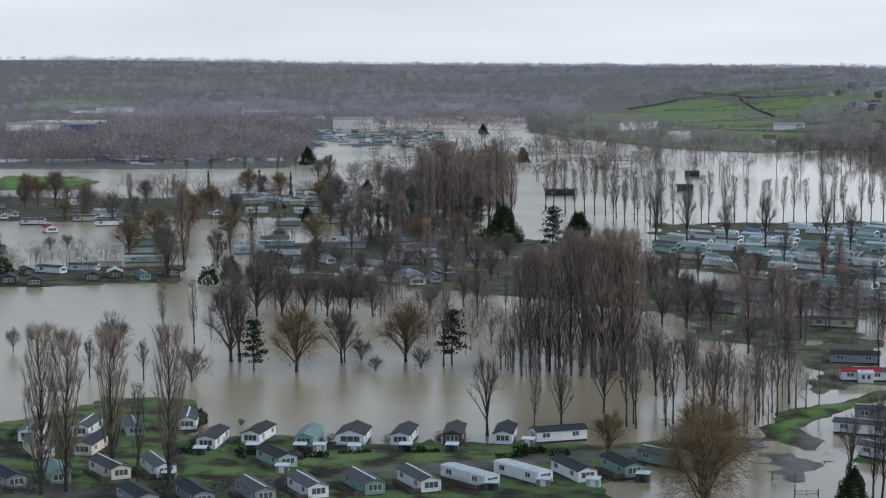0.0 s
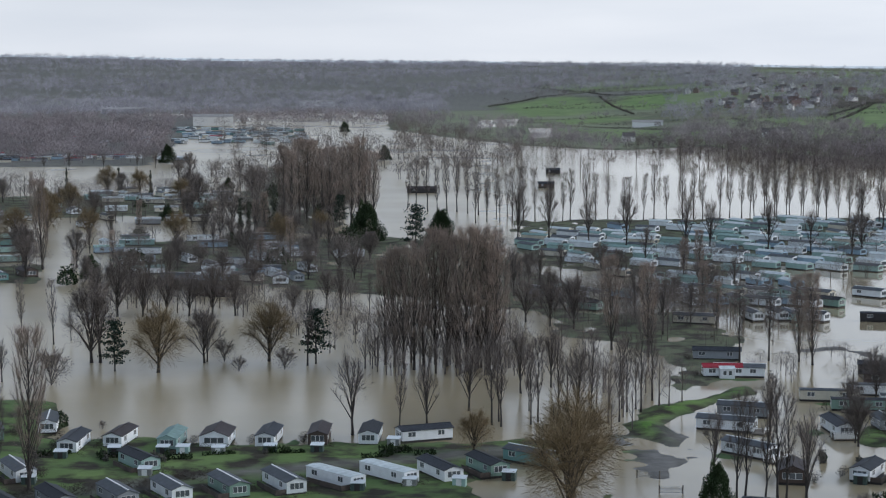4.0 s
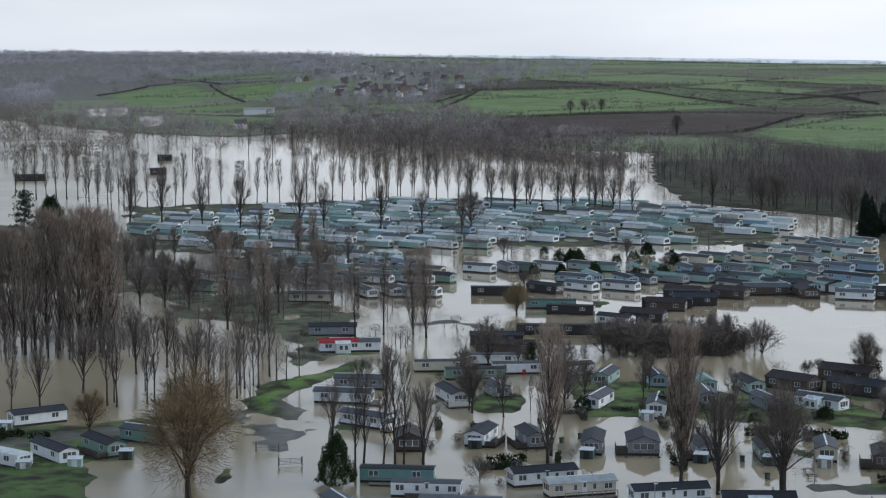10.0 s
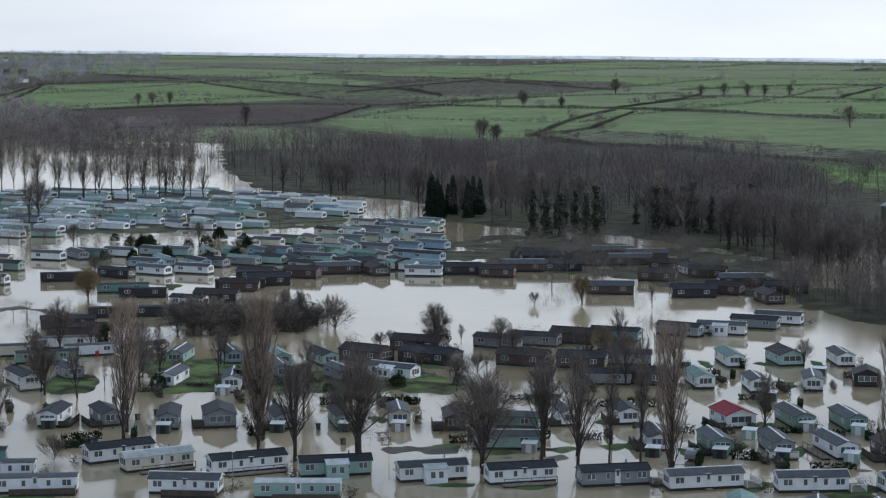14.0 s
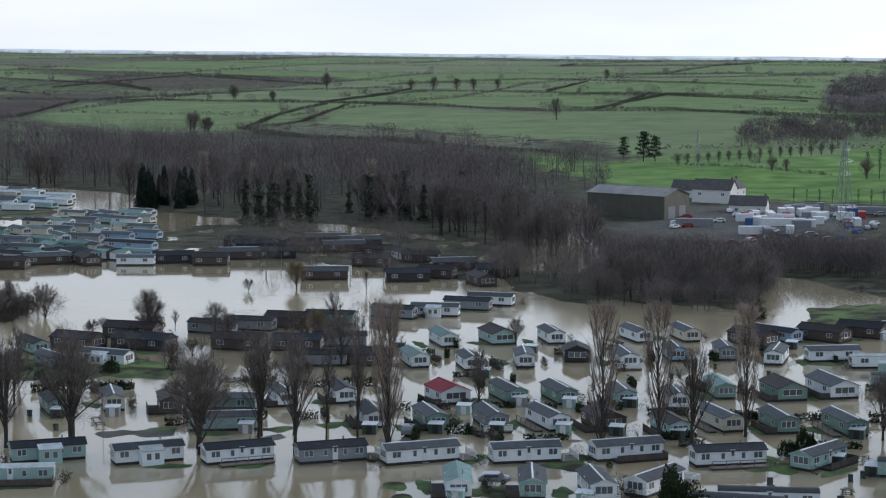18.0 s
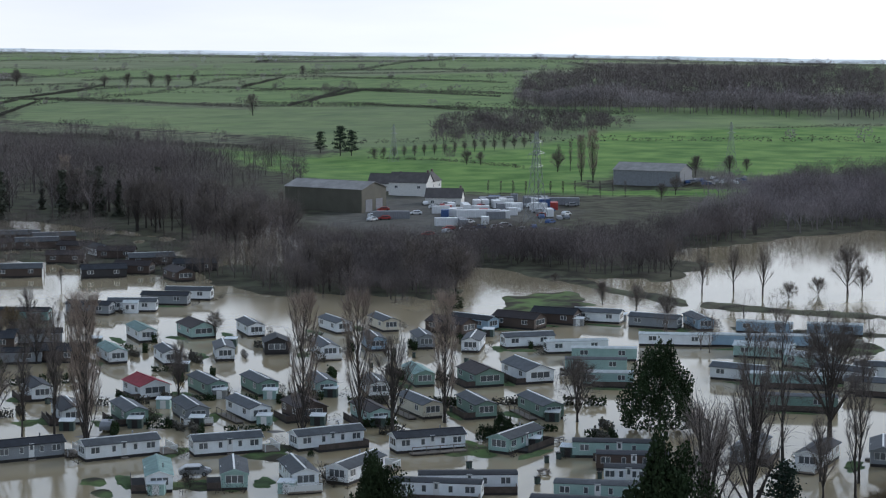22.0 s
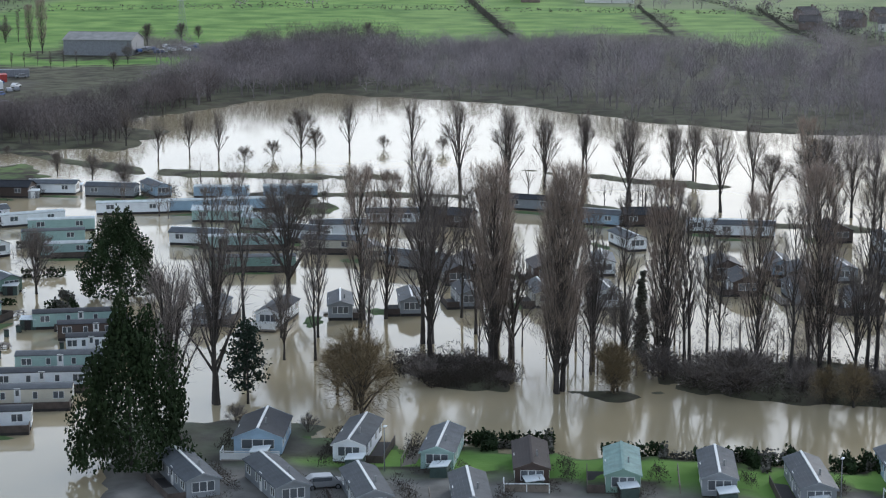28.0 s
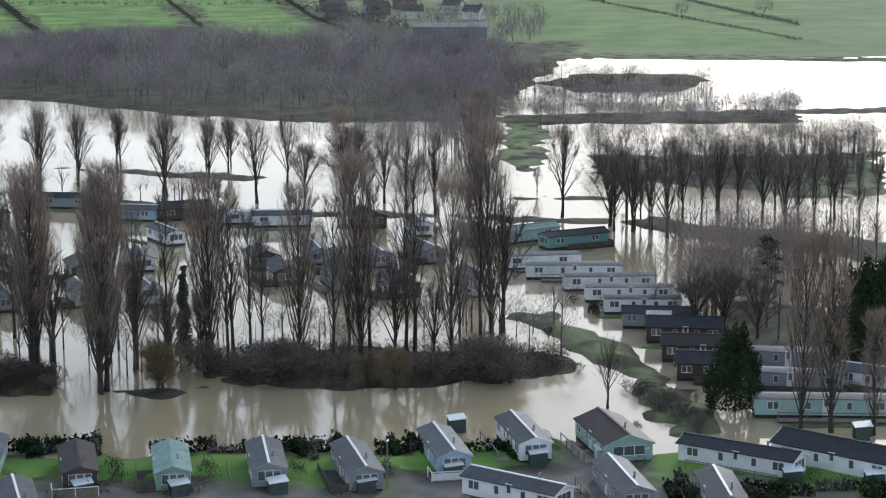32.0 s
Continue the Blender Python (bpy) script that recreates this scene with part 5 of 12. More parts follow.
    name, label, cat = {
        "conifer": ("conifer_tree", "dense dark green conifer", "tree"),
        "shrub": ("evergreen_shrub", "clipped dark evergreen shrub", "shrub"),
        "yew": ("evergreen_tree", "dark rounded evergreen tree", "tree"),
        "pine": ("pine_tree", "dark pine with layered boughs", "tree"),
        "ivy": ("ivy_clad_tree", "bare trunk thickly clad in dark ivy", "tree"),
    }[kind]
    ob = TREES[kind, n] = new(name)
    tagged(ob, label, cat, "evergreens")
    raw("trunk", tv, tf, M_BARK, ob)
    raw("crown", cv, cf, M_NEEDLE if kind in ("conifer", "pine") else (M_IVY if kind == "ivy" else M_LEAF), ob)
    ob.matrix_basis = m
    return ob


def woodland(name, label, spots, mat, hmin, hmax, twigs=70, width=0.11, slim=0.30, seed=1, category="woodland", base=0.12):
    """Far trees that nobody could count, as one object: a trunk and a cloud of upswept twigs at each spot."""
    r = np.random.RandomState(seed)
    pts = np.array(spots, float)
    n = len(pts)
    zz = hill(pts[:, 0], pts[:, 1]) * 1.04
    clump = 0.5 + 0.25 * np.sin(pts[:, 0] / 23 + 1.7 * np.sin(pts[:, 1] / 31)) + 0.25 * np.sin(pts[:, 1] / 17 - pts[:, 0] / 41)
    h = r.uniform(hmin, hmax, n) * (0.68 + 0.5 * clump)
    rad = h * slim * r.uniform(0.7, 1.4, n)
    low = category in ("hedge", "scrub") or base < 0.1
    rad = rad if low else rad * 1.22
    away = float(np.hypot(pts[:, 0], pts[:, 1]).mean())
    twigs = int(twigs * (1.3 if low or away > 1000 else 3.0))
    width *= 0.74 if low else (1.15 if away > 1000 else 0.40)
    lean = r.uniform(0, 2 * np.pi, (n, twigs))
    if low:
        f = r.rand(n, twigs)
        shape = np.sin(np.pi * np.clip(base * 0.6 + f * (0.95 - base * 0.5), 0, 1)) ** 0.7
        q = r.rand(n, twigs) ** 0.4 * shape * rad[:, None]
        up = h[:, None] * (base + (0.9 - base) * f)
    else:
        # a domed head: shoots mostly near its uneven outside
        f = r.uniform(-0.75, 1.0, (n, twigs))
        lumpy = 1 + 0.22 * np.sin(3 * lean + 9 * r.rand(n, 1)) * np.cos(4 * f + 9 * r.rand(n, 1))
        shell = r.uniform(0.25, 1.0, (n, twigs)) ** 0.45 * lumpy
        q = np.sqrt(np.maximum(1 - f * f, 0)) * shell * rad[:, None] * np.where(f < 0, 0.9, 1.0)
        up = h[:, None] * (0.56 + 0.38 * f * shell)
    c = np.stack([pts[:, None, 0] + q * np.cos(lean), pts[:, None, 1] + q * np.sin(lean), zz[:, None] + up], -1)
    d = np.stack([np.cos(lean) * 0.5 + r.normal(0, 0.35, lean.shape), np.sin(lean) * 0.5 + r.normal(0, 0.35, lean.shape), r.uniform(0.3, 1.3, lean.shape)], -1)
    d *= (h * (0.13 if low else 0.085))[:, None, None] * r.uniform(0.6, 1.3, lean.shape)[..., None]
    w = np.cross(d, r.normal(0, 1, d.shape))
    w *= width / np.maximum(np.linalg.norm(w, axis=-1, keepdims=True), 1e-6)
    tri = np.stack([c - w, c + w, c + d], 2).reshape(-1, 3)
    t = np.zeros((n, 3, 3))
    a = r.uniform(0, 6.28, n)
    side = np.stack([np.cos(a), np.sin(a), 0 * a], -1) * (h * 0.012 + 0.05)[:, None]
    foot = np.stack([pts[:, 0], pts[:, 1], zz - 0.6], -1)
    t[:, 0], t[:, 1] = foot - side, foot + side
    t[:, 2] = foot + np.stack([0 * h, 0 * h, h * 0.85], -1)
    t2 = t.copy()
    side2 = np.stack([-side[:, 1], side[:, 0], 0 * a], -1)
    t2[:, 0], t2[:, 1] = foot - side2, foot + side2
    limb = np.zeros((n, 6, 3, 3))
    turn = r.uniform(0, 6.28, (n, 6))
    out = np.stack([np.cos(turn), np.sin(turn), 0 * turn], -1)
    fork = foot[:, None] + np.stack([0 * turn, 0 * turn, h[:, None] * r.uniform(0.2, 0.5, turn.shape)], -1)
    thick = np.stack([-out[..., 1], out[..., 0], 0 * turn], -1) * (h * 0.007 + 0.02)[:, None, None]
    limb[:, :, 0], limb[:, :, 1] = fork - thick, fork + thick
    limb[:, :, 2] = fork + out * (rad * 0.8)[:, None, None] + np.stack([0 * turn, 0 * turn, h[:, None] * r.uniform(0.25, 0.45, turn.shape)], -1)
    verts = np.concatenate([tri, t.reshape(-1, 3), t2.reshape(-1, 3)] + ([] if low else [limb.reshape(-1, 3)]))
    k = len(verts) // 3
    me = bpy.data.meshes.new(name)
    me.vertices.add(3 * k)
    me.vertices.foreach_set("co", verts.ravel())
    me.loops.add(3 * k)
    me.loops.foreach_set("vertex_index", np.arange(3 * k, dtype=np.int32))
    me.polygons.add(k)
    me.polygons.foreach_set("loop_start", np.arange(0, 3 * k, 3, dtype=np.int32))
    me.polygons.foreach_set("loop_total", np.full(k, 3, dtype=np.int32))
    me.update()
    me.validate()
    me.materials.append(mat)
    return tagged(new(name, me), label, category, kind="stuff")


def scatter(poly, n, seed=0, gap=0.0):
    """n places inside an outline."""
    r = np.random.RandomState(seed)
    xs, ys = [p[0] for p in poly], [p[1] for p in poly]
    got = np.zeros((0, 2))
    while len(got) < n:
        p = np.stack([r.uniform(min(xs), max(xs), 4 * n), r.uniform(min(ys), max(ys), 4 * n)], -1)
        got = np.concatenate([got, p[inside(poly, p[:, 0], p[:, 1])]])
    return got[:n]


def along(line, step, jitter, seed=0):
    """Places along a line of points."""
    r = np.random.RandomState(seed)
    out = []
    for (xa, ya), (xb, yb) in zip(line, line[1:]):
        k = max(1, int(math.hypot(xb - xa, yb - ya) / step))
        for i in range(k):
            f = (i + r.rand()) / k
            out.append((xa + (xb - xa) * f + r.normal(0, jitter), ya + (yb - ya) * f + r.normal(0, jitter)))
    return np.array(out)


HEDGES = {}


def garden_hedge(x, y, heading, L=6.0, h=1.3):
    """A clipped length of garden hedge of small leaf clumps."""
    m = pose(x, y, 0, 0, 0, heading) @ Matrix.Diagonal((L / 6, 1, h / 1.3, 1))
    rng = random.Random(f"{x:.0f}{y:.0f}")
    n = rng.randrange(3)
    if n in HEDGES:
        ob = copy_thing(HEDGES[n], Matrix())
        ob.matrix_basis = m
        return ob
    cv, cf, tv, tf = [], [], [], []
    for k in range(420):
        c = Vector((rng.uniform(-3, 3), rng.uniform(-0.45, 0.45), rng.uniform(-0.3, 1.1) + 0.25 * rng.random() * (1 + math.sin(k * 0.9))))
        u = Vector((rng.gauss(0, 1), rng.gauss(0, 1), rng.gauss(0, 1))).normalized()
        v = u.cross(Vector((rng.gauss(0, 1), rng.gauss(0, 1), 1))).normalized()
        i, s = len(cv), rng.uniform(0.12, 0.24)
        cv += [c - u * s, c + v * s, c + u * s, c - v * s]
        cf += [(i, i + 1, i + 2), (i, i + 2, i + 3)]
    ob = HEDGES[n] = new("garden_hedge")
    tagged(ob, "dark clipped garden hedge beside a flooded plot", "hedge", "garden hedges")
    raw("foliage", cv, cf, M_LEAF if n else M_HEDGE, ob)
    ob.matrix_basis = m
    return ob

# ---- houses, barns and the yard ----
M_RENDER = material("white_render", (0.72, 0.71, 0.68), 0.8, 0.12)
M_BRICK = material("red_brown_brick", (0.20, 0.155, 0.135), 0.9, 0.3, 0.5, 6.0)
M_TILE = material("dark_roof_tiles", (0.10, 0.090, 0.088), 0.85, 0.3, 0.6, 6.0)
M_TILE_RED = material("red_clay_roof_tiles", (0.12, 0.08, 0.07), 0.85, 0.3, 0.6, 6.0)
M_OLIVE = material("olive_grey_profiled_sheet", (0.105, 0.10, 0.075), 0.6, 0.2, 0.3, 3.0)
M_FIBRE = material("weathered_fibre_cement", (0.30, 0.29, 0.28), 0.9, 0.3, 0.3, 3.0)
M_BLUE = material("blue_painted_steel", (0.04, 0.09, 0.24), 0.5, 0.2)
M_RED = material("red_painted_steel", (0.35, 0.04, 0.03), 0.5, 0.2)
M_WHITE_STEEL = material("white_painted_steel", (0.72, 0.73, 0.74), 0.4, 0.1)
M_GREY_STEEL = material("grey_painted_steel", (0.22, 0.23, 0.25), 0.5, 0.2)
M_SILVER = material("silver_car_paint", (0.35, 0.36, 0.38), 0.3, 0.1, metal=0.5)
HOUSES = {}


def house(x, y, heading, L=10, W=7, eaves=5.0, wall="render", roof="tile"):
    z = float(hill(x, y)) * 1.04
    m = pose(x, y, z, 0, 0, heading)
    key = (L, W, eaves, wall, roof)
    if key in HOUSES:
        return copy_thing(HOUSES[key], m)
    mats = {"render": M_RENDER, "brick": M_BRICK, "tile": M_TILE, "red": M_TILE_RED}
    ob = HOUSES[key] = new("house")
    tagged(ob, f"{'white rendered' if wall == 'render' else 'red brick'} house with a {'dark' if roof == 'tile' else 'red'} tiled pitched roof", "house", "village houses")
    rise = W * 0.42
    part("wall", prism([(-W / 2, -1.5), (W / 2, -1.5), (W / 2, eaves), (0, eaves + rise), (-W / 2, eaves)], -L / 2, L / 2), mats[wall], ob)
    rf = part("roof", slab_roof(L, W, eaves, rise, 0.3, 0.15), mats[roof], ob)
    part("chimney", box(L / 2 - 1.1, L / 2 - 0.4, -0.35, 0.35, eaves + rise * 0.6, eaves + rise + 1.1), M_BRICK, rf)
    for f in (-0.3, 0.3):
        for zz in (3.8 if eaves > 4 else 1.4,):
            window(1.2, 1.0, f * L, -W / 2 - 0.001, zz, 0, ob)
    ob.matrix_basis = m
    return ob


def barn(x, y, heading, L, W, eaves, rise, wall, roof, label, doors=2):
    z = float(hill(x, y)) * 1.04 + 0.4
    ob = new("barn")
    tagged(ob, label, "barn")
    part("wall", prism([(-W / 2, -1.5), (W / 2, -1.5), (W / 2, eaves), (0, eaves + rise), (-W / 2, eaves)], -L / 2, L / 2), wall, ob)
    part("roof", slab_roof(L, W, eaves, rise, 0.4, 0.12), roof, ob)
    ribs = bmesh.new()
    for i in range(int(L / 3)):
        xx = -L / 2 + 1.5 + i * 3.0
        for s in (-1, 1):
            block(ribs, xx - 0.08, xx + 0.08, s * (W / 2) - 0.06, s * (W / 2) + 0.06, 0, eaves - 0.15)
    tagged(part("sheet_ribs", ribs, wall, ob), kind="stuff")
    for k in range(doors):
        yy = (k - (doors - 1) / 2) * W * 0.42
        part("roller_door", box(-L / 2 - 0.08, -L / 2 + 0.02, yy - 2.0, yy + 2.0, -0.2, 4.4), M_GREY_STEEL, ob)
        part("roller_door", box(L / 2 - 0.02, L / 2 + 0.08, yy - 2.0, yy + 2.0, -0.2, 4.4), M_GREY_STEEL, ob)
    ob.matrix_basis = pose(x, y, z, 0, 0, heading)
    return ob


CONTAINERS = {}


def container(x, y, heading, colour, L=6.0, z=0.55):
    z = z + float(hill(x, y)) * 1.04
    m = pose(x, y, z, 0, 0, heading)
    if (colour, L) in CONTAINERS:
        return copy_thing(CONTAINERS[colour, L], m)
    mat = {"white": M_WHITE_STEEL, "blue": M_BLUE, "red": M_RED, "grey": M_GREY_STEEL}[colour]
    ob = CONTAINERS[colour, L] = new("shipping_container")
    tagged(ob, f"{colour} steel container standing in a storage yard", "container", "yard containers")
    # one corrugated shell, drawn as an outline and raised
    n = int(L / 0.6)
    side = [(-L / 2, 1.2)]
    for i in range(n):
        xx = -L / 2 + 0.3 + i * 0.6
        side += [(xx - 0.16, 1.2), (xx - 0.1, 1.24), (xx + 0.1, 1.24), (xx + 0.16, 1.2)]
    side.append((L / 2, 1.2))
    outline = [(px, -py) for px, py in side] + [(px, py) for px, py in reversed(side)]
    bm = bmesh.new()
    low = [bm.verts.new((px, py, 0.1)) for px, py in outline]
    high = [bm.verts.new((px, py, 2.6)) for px, py in outline]
    for i in range(len(outline)):
        j = (i + 1) % len(outline)
        bm.faces.new((low[i], low[j], high[j], high[i]))
    bm.faces.new(high)
    bm.faces.new(low[::-1])
    part("body", bm, mat, ob)
    for s in (-0.6, 0.6):
        part("door", box(L / 2, L / 2 + 0.05, s - 0.55, s + 0.55, 0.2, 2.5), mat, ob)
    part("base_rail", box(-L / 2, L / 2, -1.15, 1.15, -0.1, 0.1), M_SKIRT, ob)
    ob.matrix_basis = m
    return ob


CARS = {}


def car(x, y, heading, colour="silver", z=0.0, far=False):
    z = z + float(hill(x, y)) * 1.04
    m = pose(x, y, z, 0, 0, heading)
    if (colour, far) in CARS:
        return copy_thing(CARS[colour, far], m)
    mat = {"silver": M_SILVER, "white": M_WHITE_STEEL, "blue": M_BLUE, "red": M_RED, "grey": M_GREY_STEEL}[colour]
    ob = CARS[colour, far] = new("car")
    tagged(ob, f"parked {colour} hatchback car", "car", "parked cars")
    bm = bmesh.new()
    side = [(-2.05, 0.35), (2.05, 0.35), (2.1, 0.75), (1.35, 0.95), (0.75, 1.42), (-1.2, 1.45), (-2.0, 0.95)]
    a = [bm.verts.new((px, -0.84, pz)) for px, pz in side]
    b = [bm.verts.new((px, 0.84, pz)) for px, pz in side]
    bm.faces.new(a)
    bm.faces.new(b[::-1])
    for i in range(len(side)):
        bm.faces.new((a[i], b[i], b[(i + 1) % len(side)], a[(i + 1) % len(side)]))
    bmesh.ops.recalc_face_normals(bm, faces=bm.faces)
    bmesh.ops.bevel(bm, geom=list(bm.edges), offset=0.07, segments=2, affect="EDGES")
    part("body", bm, mat, ob)
    part("windscreen", prism([(-0.7, 0), (0.7, 0), (0.62, 0.03), (-0.62, 0.03)], 0, 0.62), M_GLASS, ob).matrix_basis = pose(1.33, 0, 0.98, 0, -142, 0)
    for s in (-1, 1):
        part("side_window", box(-1.3, 0.7, s * 0.85 - 0.012, s * 0.85 + 0.012, 0.98, 1.33), M_GLASS, ob)
        if not far:
            part("headlight", box(2.02, 2.1, s * 0.6 - 0.15, s * 0.6 + 0.15, 0.62, 0.75), M_PALE_LID, ob)
        for px in (-1.3, 1.3):
            bm = bmesh.new()
            bmesh.ops.create_cone(bm, cap_ends=True, segments=14, radius1=0.31, radius2=0.31, depth=0.2, matrix=Matrix.Translation((px, s * 0.76, 0.31)) @ Matrix.Rotation(math.pi / 2, 4, "X"))
            wheel = part("wheel", bm, M_RUBBER, ob)
            if far:
                continue
            bm = bmesh.new()
            bmesh.ops.create_cone(bm, cap_ends=True, segments=10, radius1=0.18, radius2=0.18, depth=0.21, matrix=Matrix.Translation((px, s * 0.765, 0.31)) @ Matrix.Rotation(math.pi / 2, 4, "X"))
            part("rim", bm, M_STEEL, wheel)
    ob.matrix_basis = m
    return ob


def pylon(x, y, heading, h=36):
    """A lattice power mast with three pairs of arms."""
    v, f = [], []

    def half(z):
        return 3.2 * (1 - z / 36) ** 1.3 + 0.45

    levels = [0, 5, 10, 15, 19, 23, 26, 29, 32, 36]
    for z0, z1 in zip(levels, levels[1:]):
        a, b = half(z0), half(z1)
        for sx, sy in ((1, 1), (1, -1), (-1, -1), (-1, 1)):
            tube(v, f, (sx * a, sy * a, z0), (sx * b, sy * b, z1), 0.13, 0.11, 4)
            tx, ty = (-sx, sy) if sx == sy else (sx, -sy)
            tube(v, f, (sx * a, sy * a, z0), (tx * b, ty * b, z1), 0.07, 0.07, 3)
            tube(v, f, (tx * a, ty * a, z0), (sx * b, sy * b, z1), 0.07, 0.07, 3)
    ob = new("electricity_pylon")
    tagged(ob, "grey steel lattice electricity pylon", "pylon", "pylons")
    raw("tower", v, f, M_STEEL, ob)
    for z0, reach in ((22, 5.0), (27, 6.5), (31.5, 4.5)):
        v, f = [], []
        for s in (-1, 1):
            for d in (-0.5, 0.5):
                tube(v, f, (0, d, z0), (s * reach, 0, z0 + 0.3), 0.08, 0.05, 3)
                tube(v, f, (0, d, z0 + 1.6), (s * reach, 0, z0 + 0.3), 0.08, 0.05, 3)
            tube(v, f, (s * reach, 0, z0 + 0.3), (s * reach, 0, z0 - 1.6), 0.06, 0.06, 4)
        raw("cross_arm", v, f, M_STEEL, ob)
    ob.matrix_basis = pose(x, y, float(hill(x, y)) * 1.04 - 0.2, 0, 0, heading) @ Matrix.Scale(h / 36, 4)
    return ob


def lamp_post(x, y, h=4.5, z=0.0):
    ob = new("lamp_post")
    tagged(ob, "slim grey lamp post beside the park road", "street lamp", "lamp posts")
    v, f = [], []
    tube(v, f, (0, 0, -0.6), (0, 0, h), 0.07, 0.05, 6)
    raw("pole", v, f, M_STEEL, ob)
    part("lamp_head", box(-0.12, 0.45, -0.12, 0.12, h, h + 0.14, 0.03), M_PALE_LID, ob)
    ob.location = (x, y, z)
    return ob


def pool(outline, z):
    """Standing water on a far field."""
    bm = bmesh.new()
    bm.faces.new([bm.verts.new((x, y, z)) for x, y in outline])
    bmesh.ops.recalc_face_normals(bm, faces=bm.faces)
    for f in bm.faces:
        if f.normal.z < 0:
            f.normal_flip()
    return tagged(part("flood_pool", bm, M_WATER), "pale sheet of flood water on a far field", "flood water", kind="structure")


BITS = {}


def wheelie_bin(x, y, heading, z=-0.05):
    m = pose(x, y, z, 0, 0, heading)
    if "bin" in BITS:
        return copy_thing(BITS["bin"], m)
    ob = BITS["bin"] = new("wheelie_bin")
    tagged(ob, "dark plastic wheelie bin beside a caravan", "bin", "wheelie bins")
    part("body", prism([(-0.28, 0.1), (0.28, 0.1), (0.34, 0.98), (-0.34, 0.98)], -0.28, 0.28), M_GREEN_BOX, ob)
    part("lid", prism([(-0.37, 0.98), (0.37, 0.98), (0.35, 1.06), (-0.35, 1.08)], -0.31, 0.33), M_RUBBER, ob)
    for s in (-1, 1):
        bm = bmesh.new()
        bmesh.ops.create_cone(bm, cap_ends=True, segments=10, radius1=0.1, radius2=0.1, depth=0.05, matrix=Matrix.Translation((s * 0.27, 0.26, 0.1)) @ Matrix.Rotation(math.pi / 2, 4, "Y"))
        part("wheel", bm, M_RUBBER, ob)
    ob.matrix_basis = m
    return ob


def picnic_table(x, y, heading, z=-0.1):
    m = pose(x, y, z, 0, 0, heading)
    if "table" in BITS:
        return copy_thing(BITS["table"], m)
    ob = BITS["table"] = new("picnic_table")
    tagged(ob, "weathered timber picnic table standing in flood water", "picnic table", "picnic tables")
    part("tabletop", box(-0.9, 0.9, -0.38, 0.38, 0.7, 0.75), M_DECK, ob)
    for s in (-1, 1):
        part("bench", box(-0.9, 0.9, s * 0.72 - 0.13, s * 0.72 + 0.13, 0.42, 0.46), M_DECK, ob)
        part("frame", box(s * 0.6 - 0.04, s * 0.6 + 0.04, -0.8, 0.8, 0.34, 0.42), M_DECK, ob)
        for d in (-1, 1):
            part("leg", box(s * 0.6 - 0.04, s * 0.6 + 0.04, d * 0.45 - 0.05, d * 0.45 + 0.05, -0.2, 0.7), M_DECK, ob)
    ob.matrix_basis = m
    return ob


def field_gate(x, y, heading):
    """A five-bar gate between two posts."""
    ob = new("field_gate")
    tagged(ob, "grey metal field gate across a flooded track", "gate", "field gates")
    for s in (-1, 1):
        part("post", box(s * 1.9 - 0.09, s * 1.9 + 0.09, -0.09, 0.09, -0.6, 1.4), M_DECK, ob)
    for k in range(5):
        part("bar", box(-1.8, 1.8, -0.025, 0.025, 0.2 + k * 0.22, 0.26 + k * 0.22), M_STEEL, ob)
    for xx in (-1.75, 0, 1.75):
        part("upright", box(xx - 0.03, xx + 0.03, -0.03, 0.03, 0.18, 1.16), M_STEEL, ob)
    ob.matrix_basis = pose(x, y, 0.05, 0, 0, heading)
    return ob

# ---- the homes, stores, trees and woods ----
# lakeside row and park, first stretch
caravan(-41.9, 351.3, -97, "single", 11, "white", "dark", "", True)
caravan(-34.0, 355.5, -102, "single", 10, "white", "brown", "", True)
caravan(-24.5, 352.8, -97, "single", 9, "mint", "green", "", True)
caravan(-16.4, 353.8, -96, "lodge", 9, "white", "brown", "", True)
caravan(-7.1, 354.2, -98, "single", 9, "white", "dark", "", True)
caravan(2.1, 355.2, -95, "single", 9, "brown", "brown", "", True)
caravan(11.4, 355.2, -97, "single", 9, "white", "dark", "", True)
caravan(21.2, 355.1, 19, "single", 10, "white", "dark", "", True)
caravan(-28.9, 334.2, -62, "single", 10, "mint", "dark", "", True)
caravan(-39.5, 305.6, -65, "single", 10, "grey", "dark", "", True)
caravan(-30.1, 307.9, -65, "single", 10, "grey", "slate", "", True)
caravan(-21.9, 311.1, -66, "single", 10, "white", "slate", "", True)
caravan(-12.9, 313.6, -67, "single", 10, "green", "slate", "", True)
caravan(-4.0, 316.0, -68, "single", 11, "white", "slate", "", True)
caravan(4.4, 319.0, -53, "flat", 12, "white", "pale", "", True)
caravan(13.3, 322.0, -54, "flat", 12, "white", "pale", "", True)
caravan(21.9, 323.3, -69, "single", 11, "white", "dark", "", True)
caravan(30.2, 326.4, -70, "single", 10, "green", "dark", "", True)
caravan(38.6, 332.8, -47, "single", 9.5, "teal", "slate", "", True)
caravan(-76.2, 358.5, -89, "single", 9, "white", "slate", "", True)
caravan(-71.9, 342.8, -66, "single", 10, "cream", "slate", "", True)
caravan(-72.3, 318.2, -58, "single", 9, "grey", "dark", "", True)
caravan(-64.7, 321.7, -69, "single", 8, "green", "green", "", True)
caravan(-66.9, 362.3, -95, "single", 10, "white", "slate", "", True)
caravan(-63.1, 345.3, -97, "single", 10, "cream", "dark", "", True)
caravan(-58.0, 362.2, -77, "single", 7.5, "green", "slate", "", True)
